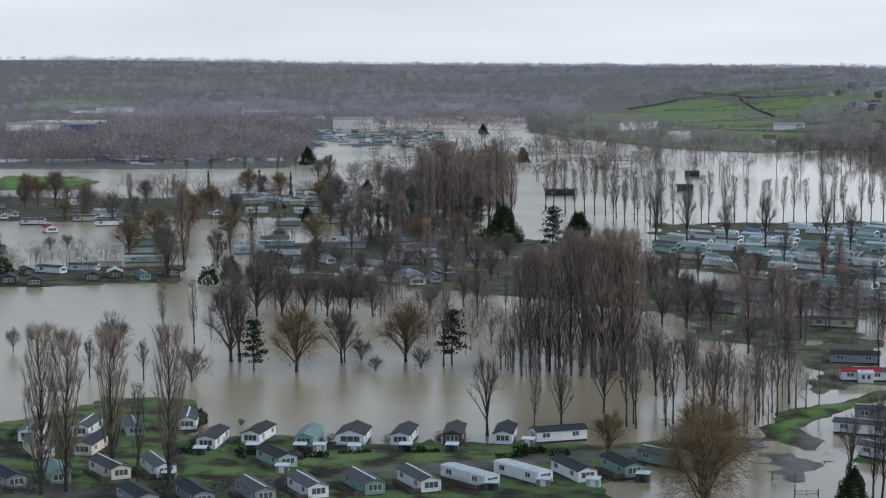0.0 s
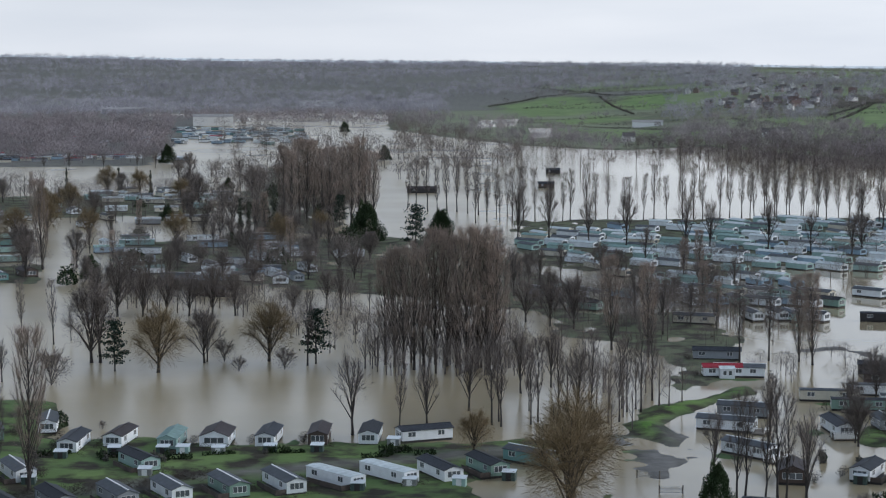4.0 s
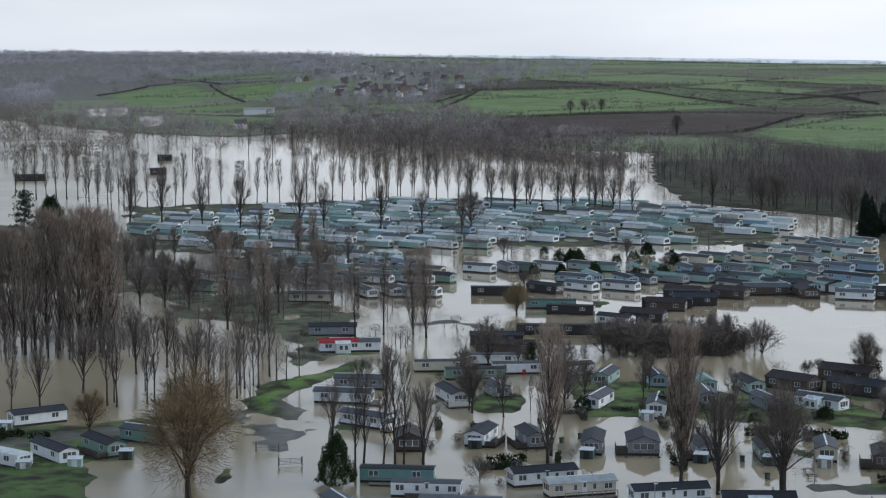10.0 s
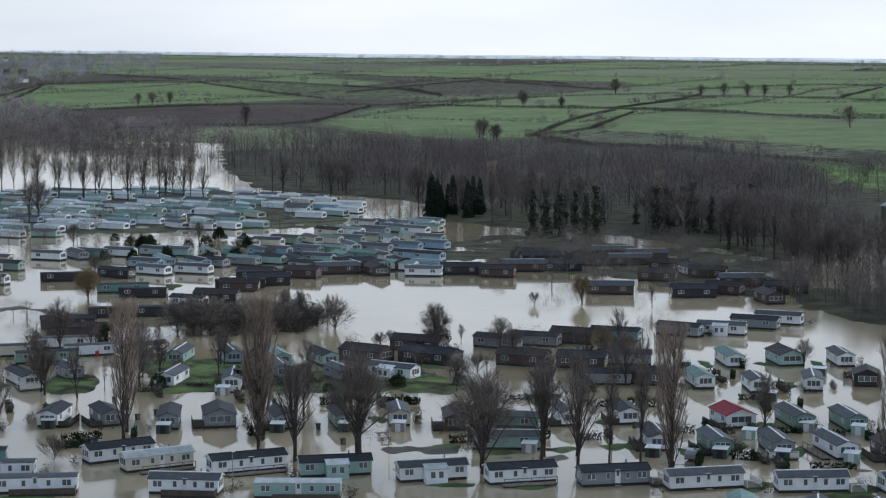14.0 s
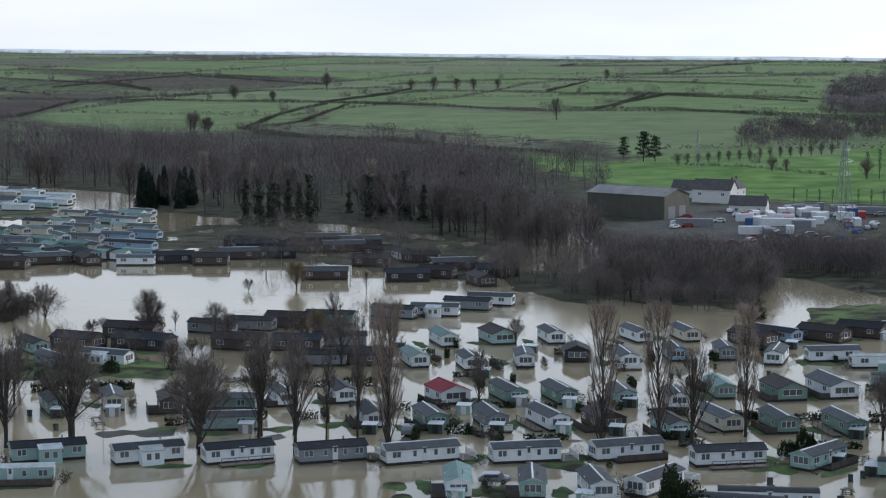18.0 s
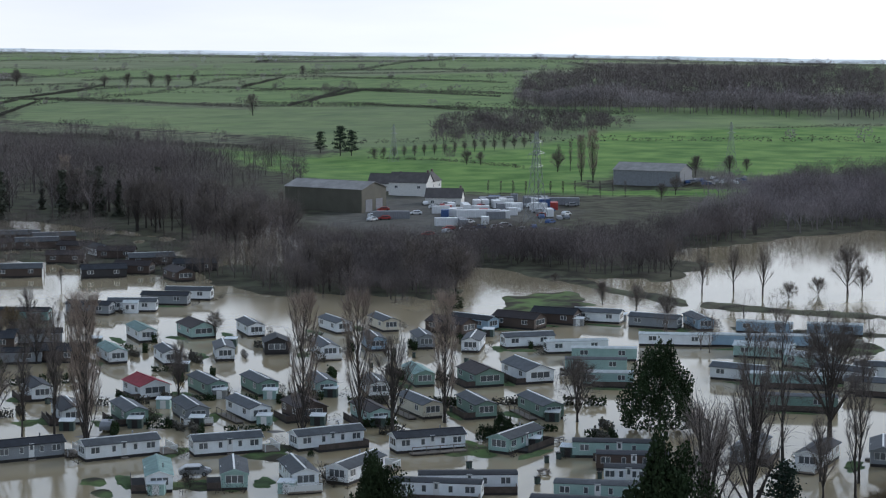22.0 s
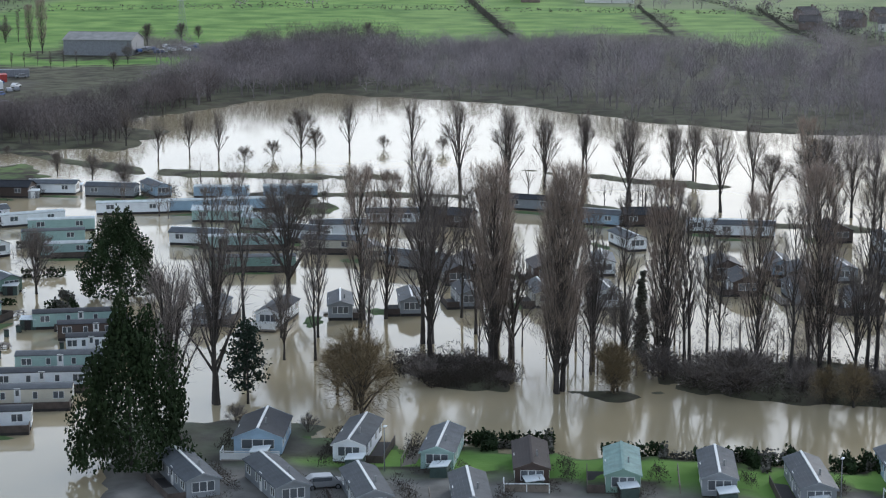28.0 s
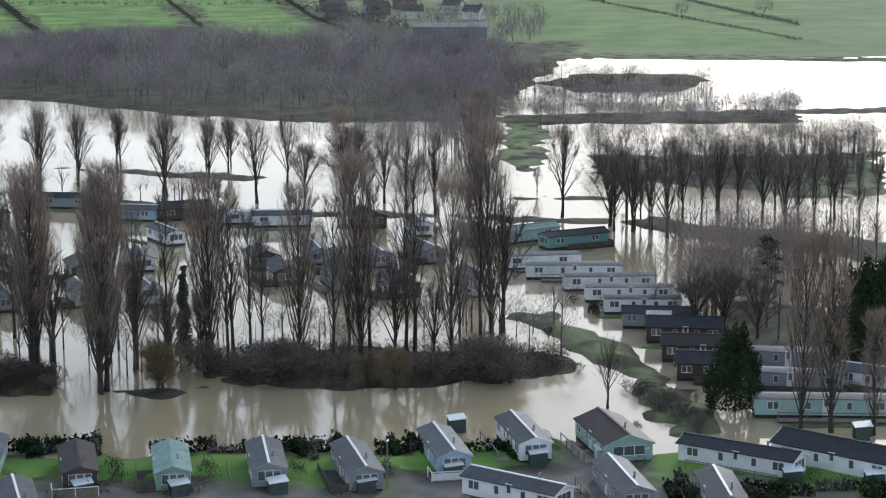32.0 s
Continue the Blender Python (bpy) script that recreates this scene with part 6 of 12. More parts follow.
caravan(-56.3, 325.2, -59, "single", 9, "cream", "slate", "", True)
caravan(-48.3, 326.9, -67, "single", 9, "white", "slate", "", True)
caravan(-48.3, 304.0, -62, "single", 9, "grey", "dark", "", True)
caravan(-48.7, 369.5, -86, "single", 8.5, "white", "slate", "", True)
store(-43.1, 342.1, -3, "dark")
store(-34.1, 345.1, -4, "dark")
store(-25.6, 345.0, -6, "dark")
store(-22.1, 345.0, -6, "teal")
store(-15.8, 343.9, -7, "grey")
store(-6.7, 344.9, -9, "dark")
store(1.6, 344.8, -10, "dark")
store(15.4, 349.8, -13, "grey")
store(7.9, 313.4, -11, "dark")
store(16.5, 315.9, -13, "grey")
store(24.6, 315.9, -14, "teal")
store(33.2, 320.1, -16, "dark")
store(-27.3, 326.8, -5, "grey")
store(-45.8, 321.5, -2, "dark")
# homes among the trees and along the far bank
caravan(-136.1, 610.5, -81, "cabin", 8.5, "brown", "dark", "", True)
caravan(-135.5, 633.1, -68, "single", 7, "black", "dark", "", True)
caravan(-128.8, 639.7, -29, "single", 9.5, "white", "slate", "", True)
caravan(-119.2, 646.5, -10, "single", 10, "white", "slate", "", True)
caravan(-127.0, 604.2, -78, "cabin", 7.5, "brown", "brown", "", True)
caravan(-111.3, 618.0, -80, "cabin", 8.5, "brown", "dark", "", True)
caravan(-105.5, 626.0, -80, "cabin", 8.5, "black", "pale", "", True)
caravan(-113.9, 657.0, 10, "flat", 11, "cream", "pale", "", True)
caravan(-95.4, 619.4, -71, "single", 6.5, "teal", "slate", "", True)
caravan(-88.6, 629.1, -63, "cabin", 8, "brown", "brown", "", True)
caravan(-116.2, 761.1, 11, "flat", 14, "mint", "dark", "", True)
caravan(-112.0, 733.2, 11, "flat", 14, "teal", "slate", "", True)
caravan(-108.2, 705.2, 11, "flat", 14, "mint", "slate", "", True)
caravan(-103.0, 673.5, 9, "flat", 14, "mint", "pale", "", True)
caravan(-62.4, 730.2, 5, "flat", 13, "mint", "pale", "", True)
caravan(-57.6, 698.3, -3, "flat", 13, "white", "slate", "", True)
caravan(-38.8, 745.7, 6, "flat", 12, "white", "pale", "", True)
caravan(-13.4, 718.5, 13, "flat", 11, "white", "pale", "", True)
caravan(-2.8, 685.5, 8, "flat", 13, "white", "slate", "", True)
caravan(-16.2, 677.9, -65, "single", 10, "mint", "slate", "", True)
caravan(-7.8, 604.2, -89, "cabin", 5.5, "white", "slate", "", True)
caravan(-2.9, 611.9, -80, "single", 7, "grey", "slate", "", True)
caravan(-23.9, 663.0, -18, "flat", 10, "white", "slate", "", True)
caravan(-39.9, 612.4, -16, "single", 9.5, "grey", "slate", "", True)
caravan(-18.5, 612.1, -28, "single", 9.5, "cream", "slate", "", True)
caravan(-27.5, 575.4, -17, "cabin", 9.5, "brown", "dark", "", True)
caravan(-192.8, 872.6, -59, "single", 8, "white", "slate", "", True)
caravan(-159.5, 791.8, -64, "cabin", 7, "white", "red", "", True)
caravan(-167.3, 869.0, 11, "single", 9.5, "grey", "slate", "", True)
caravan(-102.3, 877.3, -64, "cabin", 7, "white", "slate", "", True)
caravan(-84.9, 889.9, 5, "single", 8.5, "white", "pale", "", True)
caravan(-90.2, 809.3, -65, "cabin", 7, "white", "slate", "", True)
caravan(-113.8, 883.9, 7, "single", 8.5, "grey", "slate", "", True)
caravan(-142.0, 824.0, 10, "single", 8.5, "white", "slate", "", True)
caravan(-137.0, 868.4, -21, "single", 8.5, "grey", "brown", "", True)
caravan(-174.4, 830.3, -8, "single", 9.5, "white", "slate", "", True)
caravan(-155.8, 847.4, 0, "single", 8.5, "cream", "slate", "", True)
caravan(-65.4, 822.7, 5, "single", 9.5, "grey", "pale", "", True)
caravan(-54.4, 836.8, 14, "single", 10, "white", "slate", "", True)
caravan(60.1, 1005.8, -1, "cabin", 15, "black", "brown", "", True)
caravan(-101.8, 992.7, 14, "single", 9.5, "grey", "pale", "", True)
caravan(-89.5, 984.4, -66, "single", 9, "cream", "pale", "", True)
caravan(-79.7, 968.4, 5, "single", 9.5, "white", "slate", "", True)
caravan(-71.0, 984.0, -67, "single", 9, "cream", "slate", "", True)
caravan(-62.3, 960.3, -6, "single", 9.5, "cream", "pale", "", True)
caravan(-55.3, 983.6, 3, "single", 9.5, "mint", "slate", "", True)
caravan(-47.4, 967.7, 3, "single", 9.5, "mint", "pale", "", True)
caravan(-41.0, 983.3, -8, "single", 9.5, "cream", "slate", "", True)
caravan(-91.5, 945.8, 6, "single", 9.5, "cream", "pale", "", True)
caravan(-71.8, 938.1, -6, "single", 9.5, "cream", "pale", "", True)
caravan(-56.3, 930.5, 3, "single", 9.5, "cream", "slate", "", True)
caravan(-42.9, 930.3, 11, "single", 9.5, "cream", "pale", "", True)
caravan(-89.2, 1013.3, 5, "single", 9.5, "cream", "slate", "", True)
caravan(-70.1, 1012.8, 12, "single", 9.5, "white", "slate", "", True)
caravan(-52.2, 1008.2, -68, "single", 9, "cream", "pale", "", True)
# the red-roofed lodge and its neighbours
caravan(91.7, 422.2, -4, "single", 10, "white", "red", "p", True)
caravan(94.8, 422.1, -13, "single", 11, "white", "slate", "", True)
caravan(95.0, 446.7, -12, "single", 11, "grey", "dark", "", True)
caravan(102.1, 507.7, -21, "single", 11, "cream", "slate", "", True)
caravan(78.7, 360.9, -27, "single", 11, "white", "slate", "d", True)
caravan(77.7, 337.1, -53, "single", 10.5, "white", "slate", "d", True)
caravan(85.2, 375.0, -23, "single", 10, "grey", "slate", "", True)
caravan(98.9, 356.6, -89, "single", 9, "white", "dark", "d", True)
caravan(108.8, 360.2, -89, "single", 5.5, "grey", "slate", "", True)
caravan(106.4, 390.8, -12, "flat", 12, "cream", "slate", "", True)
caravan(118.6, 396.5, -15, "flat", 13, "white", "slate", "", True)
caravan(110.0, 379.8, -11, "flat", 12, "green", "dark", "s", True)
caravan(120.7, 384.0, -10, "flat", 11, "white", "slate", "", True)
caravan(129.6, 378.7, 11, "single", 9.5, "white", "slate", "", True)
caravan(126.0, 410.3, -17, "single", 13, "brown", "brown", "", True)
caravan(128.0, 423.3, -17, "single", 12, "black", "dark", "", True)
caravan(80.2, 317.2, -104, "cabin", 8.5, "brown", "brown", "", True)
gas_bottle(120.8, 381.1)
gas_bottle(121.4, 381.7)
# front rows, middle stretch
caravan(72.0, 292.3, -22, "flat", 11.5, "teal", "dark", "s", True)
caravan(73.8, 281.5, -23, "flat", 10.5, "white", "slate")
caravan(75.7, 269.6, -22, "flat", 12, "white", "slate")
caravan(58.9, 272.3, -83, "single", 9, "grey", "slate")
caravan(93.1, 284.9, 4, "single", 9.5, "white", "dark", "d")
caravan(96.2, 276.3, 1, "single", 9.5, "cream", "pale", "s")
caravan(107.4, 268.3, -4, "single", 11.5, "white", "dark", "s")
caravan(117.9, 259.8, -17, "single", 10.5, "mint", "dark", "p")
caravan(94.4, 259.0, -34, "single", 10, "white", "slate")
caravan(107.3, 249.0, -29, "flat", 12, "mint", "pale")
caravan(129.0, 250.3, -14, "single", 10, "white", "slate", "p")
caravan(139.6, 242.8, -14, "single", 10, "white", "dark", "s")
caravan(150.6, 235.1, -17, "single", 10, "grey", "dark", "d")
caravan(93.1, 317.9, -122, "single", 7.5, "white", "dark", "", True)
caravan(100.8, 314.1, -93, "single", 7, "grey", "dark", "", True)
caravan(109.5, 307.2, -113, "single", 8.5, "grey", "dark", "", True)
caravan(117.1, 304.1, -108, "lodge", 8.5, "grey", "dark", "", True)
caravan(125.6, 297.8, -103, "single", 7, "grey", "dark", "", True)
caravan(134.8, 293.4, -105, "single", 7, "green", "dark", "", True)
caravan(144.3, 291.5, -113, "single", 7.5, "cream", "slate", "", True)
caravan(150.6, 283.6, -115, "single", 7.5, "brown", "brown", "", True)
caravan(158.1, 277.9, -40, "single", 8.5, "green", "slate", "", True)
caravan(149.5, 264.2, -30, "single", 9.5, "mint", "slate", "", True)
caravan(169.0, 278.0, -109, "single", 7, "white", "slate", "", True)
caravan(178.4, 274.5, -111, "single", 7, "white", "dark", "", True)
caravan(171.0, 254.8, -114, "single", 8, "white", "dark", "", True)
caravan(134.2, 368.6, -124, "single", 8.5, "mint", "slate", "", True)
caravan(142.9, 363.6, -102, "single", 7, "blue", "dark", "", True)
caravan(123.8, 344.6, -127, "single", 8.5, "white", "slate", "", True)
caravan(132.5, 336.3, -115, "single", 8.5, "white", "slate", "d", True)
caravan(99.0, 357.9, -87, "single", 8, "white", "dark", "d", True)
caravan(150.0, 356.4, -99, "single", 8, "mint", "green", "", True)
caravan(158.1, 352.4, -95, "single", 8, "mint", "dark", "", True)
caravan(144.8, 342.7, -103, "single", 7, "grey", "slate", "", True)
caravan(153.4, 333.0, -91, "single", 9, "grey", "slate", "", True)
caravan(163.1, 331.0, -61, "single", 10, "white", "slate", "p", True)
caravan(167.4, 351.8, -61, "lodge", 10, "brown", "brown", "", True)
caravan(177.3, 343.1, -58, "lodge", 12, "black", "dark", "", True)
caravan(182.5, 358.0, -52, "lodge", 11, "brown", "brown", "", True)
caravan(198.6, 353.5, -60, "single", 10, "grey", "dark", "", True)
caravan(207.3, 352.7, -51, "single", 9.5, "grey", "dark", "", True)
caravan(216.2, 351.8, -52, "cabin", 9.5, "brown", "brown", "", True)
caravan(225.9, 350.5, -48, "single", 9.5, "teal", "dark", "", True)
caravan(242.0, 349.8, -60, "single", 10, "grey", "dark", "", True)
caravan(251.2, 347.1, -46, "single", 9.5, "white", "slate", "p", True)
caravan(262.9, 350.7, -52, "single", 9.5, "grey", "dark", "", True)
caravan(272.0, 353.9, -53, "single", 9.5, "white", "slate", "", True)
caravan(201.0, 324.1, -42, "cabin", 9.5, "brown", "dark", "", True)
caravan(210.3, 323.3, -33, "single", 9.5, "grey", "dark", "", True)
caravan(192.3, 332.0, -50, "cabin", 10, "brown", "brown", "", True)
caravan(201.8, 302.7, -54, "cabin", 9.5, "brown", "dark", "", True)
caravan(194.3, 306.4, -33, "single", 9.5, "grey", "dark", "", True)
store(90.8, 313.6, -26, "dark")
store(106.2, 300.9, -30, "dark")
store(122.9, 292.8, -33, "dark")
store(132.9, 288.0, -35, "dark")
store(127.7, 328.9, -31, "grey")
store(140.7, 284.2, -37, "grey")
store(166.2, 247.9, -44, "dark")
store(151.1, 259.7, -40, "grey")
# dark cabins round the lake
caravan(186.8, 467.0, -30, "cabin", 10, "brown", "brown", "", True)
caravan(197.9, 474.7, -18, "cabin", 11, "black", "dark", "", True)
caravan(212.5, 485.5, -44, "cabin", 9.5, "brown", "brown", "", True)
caravan(224.6, 489.8, -13, "cabin", 12, "brown", "slate", "", True)
caravan(233.3, 482.6, -97, "cabin", 10, "brown", "brown", "", True)
caravan(254.2, 472.3, -28, "cabin", 11, "black", "dark", "", True)
caravan(260.1, 462.2, -38, "cabin", 9.5, "brown", "brown", "", True)
caravan(272.9, 470.5, -25, "cabin", 12, "brown", "slate", "", True)
caravan(200.9, 489.8, -42, "cabin", 10, "brown", "brown", "", True)
caravan(233.4, 497.5, -13, "cabin", 11, "black", "dark", "", True)
caravan(244.9, 491.8, -98, "cabin", 9, "brown", "brown", "", True)
caravan(267.5, 417.4, -33, "cabin", 12, "brown", "slate", "", True)
caravan(293.6, 434.5, -42, "cabin", 10, "brown", "brown", "", True)
caravan(282.3, 401.7, -30, "cabin", 11, "black", "dark", "", True)
caravan(292.4, 402.8, -56, "cabin", 9.5, "brown", "brown", "", True)
caravan(306.5, 414.8, -25, "cabin", 12, "brown", "slate", "", True)
caravan(292.8, 384.9, -108, "cabin", 10, "brown", "brown", "", True)
caravan(282.7, 465.6, -31, "cabin", 11, "black", "dark", "", True)
caravan(297.2, 473.9, -40, "cabin", 9.5, "brown", "brown", "", True)
caravan(307.3, 468.9, -28, "cabin", 12, "brown", "slate", "", True)
caravan(309.5, 452.5, -55, "cabin", 10, "brown", "brown", "", True)
caravan(287.8, 486.4, -19, "cabin", 11, "black", "dark", "", True)
caravan(302.0, 490.9, -103, "cabin", 9, "brown", "brown", "", True)
caravan(314.9, 489.6, -33, "cabin", 12, "brown", "slate", "", True)
caravan(309.4, 433.7, -44, "cabin", 10, "brown", "brown", "", True)
caravan(306.4, 395.9, -33, "cabin", 11, "black", "dark", "", True)
caravan(290.1, 496.8, -50, "cabin", 9.5, "brown", "brown", "", True)
caravan(318.9, 477.7, -22, "cabin", 12, "brown", "slate", "", True)
caravan(243.3, 473.3, -37, "single", 8.5, "white", "slate", "", True)
caravan(309.7, 442.1, -102, "cabin", 6.5, "white", "dark", "", True)
caravan(153.9, 508.2, -17, "flat", 14, "black", "dark", "", True)
caravan(168.1, 509.4, -58, "single", 9.5, "black", "dark", "", True)
caravan(159.3, 478.2, -19, "flat", 13, "teal", "dark", "", True)
caravan(179.5, 511.5, -59, "single", 8.5, "white", "slate", "", True)
caravan(190.1, 508.6, -51, "single", 9.5, "white", "slate", "", True)
caravan(160.8, 466.8, -29, "flat", 12, "black", "dark", "", True)
caravan(164.8, 445.0, -50, "single", 7.5, "white", "dark", "", True)
caravan(173.9, 449.6, -41, "cabin", 11, "black", "brown", "", True)
caravan(189.1, 472.4, -22, "flat", 13, "black", "dark", "", True)
caravan(144.8, 435.0, -19, "flat", 16, "black", "dark", "", True)
caravan(200.6, 486.9, -23, "flat", 12, "black", "dark", "", True)
caravan(154.5, 432.4, -10, "flat", 10, "black", "dark", "", True)
# crowded park on the far side
caravan(267.5, 588.1, -65, "single", 8.5, "cream", "dark", "", True)
caravan(274.0, 586.1, -60, "single", 9.5, "white", "green", "", True)
caravan(283.0, 585.7, -61, "single", 9.5, "grey", "slate", "", True)
caravan(292.9, 589.0, -67, "single", 10.5, "mint", "slate", "", True)
caravan(295.2, 579.5, -62, "single", 10, "white", "slate", "", True)
caravan(302.3, 583.4, -63, "single", 8.5, "cream", "green", "", True)
caravan(231.2, 569.3, -86, "single", 10, "cream", "dark", "", True)
caravan(237.0, 567.1, -53, "single", 8.5, "cream", "slate", "", True)
caravan(245.0, 571.3, -58, "single", 10, "green", "slate", "", True)
caravan(252.7, 568.5, -88, "single", 8, "cream", "slate", "", True)
caravan(256.3, 564.4, -60, "single", 10, "cream", "green", "", True)
caravan(262.7, 562.4, -55, "single", 9.5, "green", "slate", "", True)
caravan(270.6, 565.0, -61, "single", 8.5, "cream", "slate", "", True)
caravan(273.7, 555.4, -97, "single", 8, "white", "green", "", True)
caravan(283.3, 560.8, -98, "single", 10, "cream", "green", "", True)
caravan(286.7, 552.8, -58, "single", 8.5, "mint", "slate", "", True)
caravan(164.7, 561.1, -51, "single", 8.5, "white", "slate", "", True)
caravan(173.5, 561.0, -88, "single", 9, "grey", "slate", "", True)
caravan(178.0, 560.4, -58, "single", 9.5, "green", "slate", "", True)
caravan(186.3, 560.1, -54, "single", 10, "white", "slate", "", True)
caravan(196.6, 557.7, -60, "single", 8.5, "mint", "slate", "", True)
caravan(201.6, 554.2, -50, "single", 8.5, "mint", "slate", "", True)
caravan(208.8, 545.5, -92, "single", 8, "cream", "green", "", True)
caravan(215.8, 545.2, -93, "single", 10, "green", "green", "", True)
caravan(223.6, 541.7, -87, "single", 9, "blue", "slate", "", True)
caravan(228.8, 541.8, -58, "single", 10, "blue", "slate", "", True)
caravan(238.4, 539.6, -64, "single", 8.5, "grey", "slate", "", True)
caravan(244.2, 536.9, -60, "single", 9.5, "green", "green", "", True)
caravan(253.8, 542.1, -96, "single", 8, "white", "slate", "", True)
caravan(258.9, 535.4, -56, "single", 9.5, "grey", "slate", "", True)
caravan(269.1, 534.8, -57, "single", 8.5, "blue", "slate", "", True)
caravan(278.5, 534.7, -63, "single", 9.5, "blue", "slate", "", True)
caravan(183.3, 528.5, -54, "single", 10, "blue", "slate", "", True)
caravan(189.9, 531.9, -91, "single", 9, "blue", "green", "", True)
caravan(196.9, 523.3, -85, "single", 9, "blue", "dark", "", True)
caravan(200.9, 522.2, -61, "single", 8.5, "grey", "dark", "", True)
caravan(210.3, 521.6, -57, "single", 10, "grey", "green", "", True)
caravan(217.9, 521.2, -58, "single", 8.5, "mint", "dark", "", True)
caravan(224.5, 517.2, -95, "single", 9, "grey", "dark", "", True)
caravan(231.6, 517.2, -54, "single", 10, "mint", "slate", "", True)
caravan(239.6, 518.0, -96, "single", 10, "green", "green", "", True)
caravan(246.5, 517.2, -66, "single", 10.5, "green", "green", "", True)
caravan(249.5, 511.5, -90, "single", 8, "cream", "slate", "", True)
caravan(259.3, 512.5, -57, "single", 9.5, "blue", "dark", "", True)
caravan(262.1, 507.1, -62, "single", 9.5, "blue", "dark", "", True)
caravan(220.7, 501.4, -59, "single", 8.5, "cream", "dark", "", True)
caravan(226.9, 497.1, -96, "single", 9, "mint", "green", "", True)
caravan(231.7, 492.6, -96, "single", 10, "grey", "slate", "", True)
caravan(239.1, 494.7, -90, "single", 8, "mint", "dark", "", True)
caravan(244.0, 488.6, -57, "single", 8.5, "white", "green", "", True)
caravan(250.8, 486.0, -62, "single", 8.5, "blue", "green", "", True)
caravan(291.5, 610.2, -66, "single", 9.5, "cream", "slate", "", True)
caravan(296.0, 606.2, -90, "single", 10, "blue", "slate", "", True)
caravan(300.4, 603.4, -91, "single", 8, "grey", "slate", "", True)
caravan(307.3, 599.2, -62, "single", 8.5, "white", "green", "", True)
caravan(313.1, 602.5, -68, "single", 8.5, "white", "slate", "", True)
caravan(106.5, 571.4, -51, "single", 9.5, "white", "slate", "", True)
caravan(112.8, 572.1, -82, "single", 9, "white", "slate", "", True)
caravan(118.3, 571.1, -47, "single", 9.5, "green", "slate", "", True)
caravan(124.6, 567.8, -52, "single", 8.5, "cream", "green", "", True)
caravan(131.8, 565.2, -48, "single", 10, "white", "slate", "", True)
caravan(136.0, 565.3, -85, "single", 9, "green", "slate", "", True)
caravan(141.5, 560.8, -85, "single", 10, "mint", "slate", "", True)
caravan(148.4, 559.0, -50, "single", 9.5, "cream", "slate", "", True)
caravan(109.3, 547.3, -82, "single", 10, "white", "slate", "", True)
caravan(116.6, 547.9, -83, "single", 9, "blue", "slate", "", True)
caravan(122.3, 547.1, -84, "single", 10, "green", "slate", "", True)
caravan(128.5, 542.6, -43, "single", 10, "white", "slate", "", True)
caravan(133.1, 547.4, -44, "single", 10, "blue", "green", "", True)
caravan(140.0, 539.8, -55, "single", 8.5, "white", "dark", "", True)
caravan(146.4, 541.2, -50, "single", 9.5, "green", "dark", "", True)
caravan(70.2, 569.2, -42, "single", 9.5, "grey", "slate", "", True)
caravan(76.0, 570.9, -79, "single", 10, "grey", "green", "", True)
caravan(81.5, 566.7, -73, "single", 10, "white", "slate", "", True)
caravan(84.1, 560.9, -73, "single", 10, "cream", "slate", "", True)
caravan(91.2, 564.1, -44, "single", 8.5, "blue", "green", "", True)
caravan(119.2, 514.5, -84, "single", 10, "white", "slate", "", True)
caravan(126.3, 515.6, -85, "single", 10, "white", "dark", "", True)
caravan(129.4, 512.6, -79, "single", 8, "mint", "slate", "", True)
caravan(133.9, 511.6, -45, "single", 9.5, "white", "slate", "", True)
caravan(77.3, 537.8, -43, "single", 10, "green", "dark", "", True)
# the flooded streets
caravan(228.8, 313.8, -112, "single", 9, "white", "green", "", True)
caravan(239.1, 309.4, -109, "lodge", 9, "mint", "brown", "", True)
caravan(248.5, 303.8, -115, "single", 8, "white", "slate", "", True)
caravan(226.1, 284.6, -125, "single", 7.5, "white", "slate", "", True)
caravan(215.8, 288.1, -115, "single", 7, "white", "slate", "", True)
caravan(209.4, 296.7, -111, "single", 8, "white", "green", "", True)
caravan(237.2, 282.6, -127, "cabin", 6.5, "black", "dark", "", True)
caravan(241.3, 273.4, -119, "single", 8, "white", "slate", "d", True)
caravan(263.4, 294.9, -109, "single", 8, "white", "slate", "", True)
caravan(272.3, 290.0, -114, "single", 8, "cream", "slate", "", True)
caravan(253.7, 273.1, -123, "single", 7, "blue", "slate", "", True)
caravan(262.2, 268.3, -125, "single", 7, "grey", "slate", "", True)
caravan(266.9, 259.2, -143, "single", 8.5, "white", "slate", "", True)
caravan(286.2, 277.7, -86, "single", 9.5, "blue", "dark", "", True)
caravan(276.1, 253.6, -28, "single", 8.5, "white", "slate", "", True)
caravan(277.8, 242.7, -34, "flat", 12, "white", "pale", "", True)
caravan(311.3, 265.4, -65, "single", 10, "white", "slate", "", True)
caravan(303.9, 270.8, -69, "cabin", 9.5, "brown", "dark", "", True)
caravan(293.8, 272.0, -77, "lodge", 10, "brown", "brown", "", True)
caravan(278.5, 276.7, -85, "cabin", 9.5, "brown", "brown", "", True)
caravan(274.9, 233.2, -50, "flat", 12, "mint", "pale", "", True)
caravan(264.3, 226.2, -50, "flat", 11, "mint", "slate", "", True)
caravan(254.9, 215.7, -50, "flat", 9, "mint", "pale", "", True)
caravan(249.7, 229.5, -114, "lodge", 11, "white", "slate", "", True)
caravan(240.7, 232.3, -115, "lodge", 9, "green", "brown", "", True)
caravan(233.3, 240.2, -120, "single", 8, "green", "green", "", True)
caravan(192.3, 263.1, -105, "lodge", 8, "white", "red", "", True)
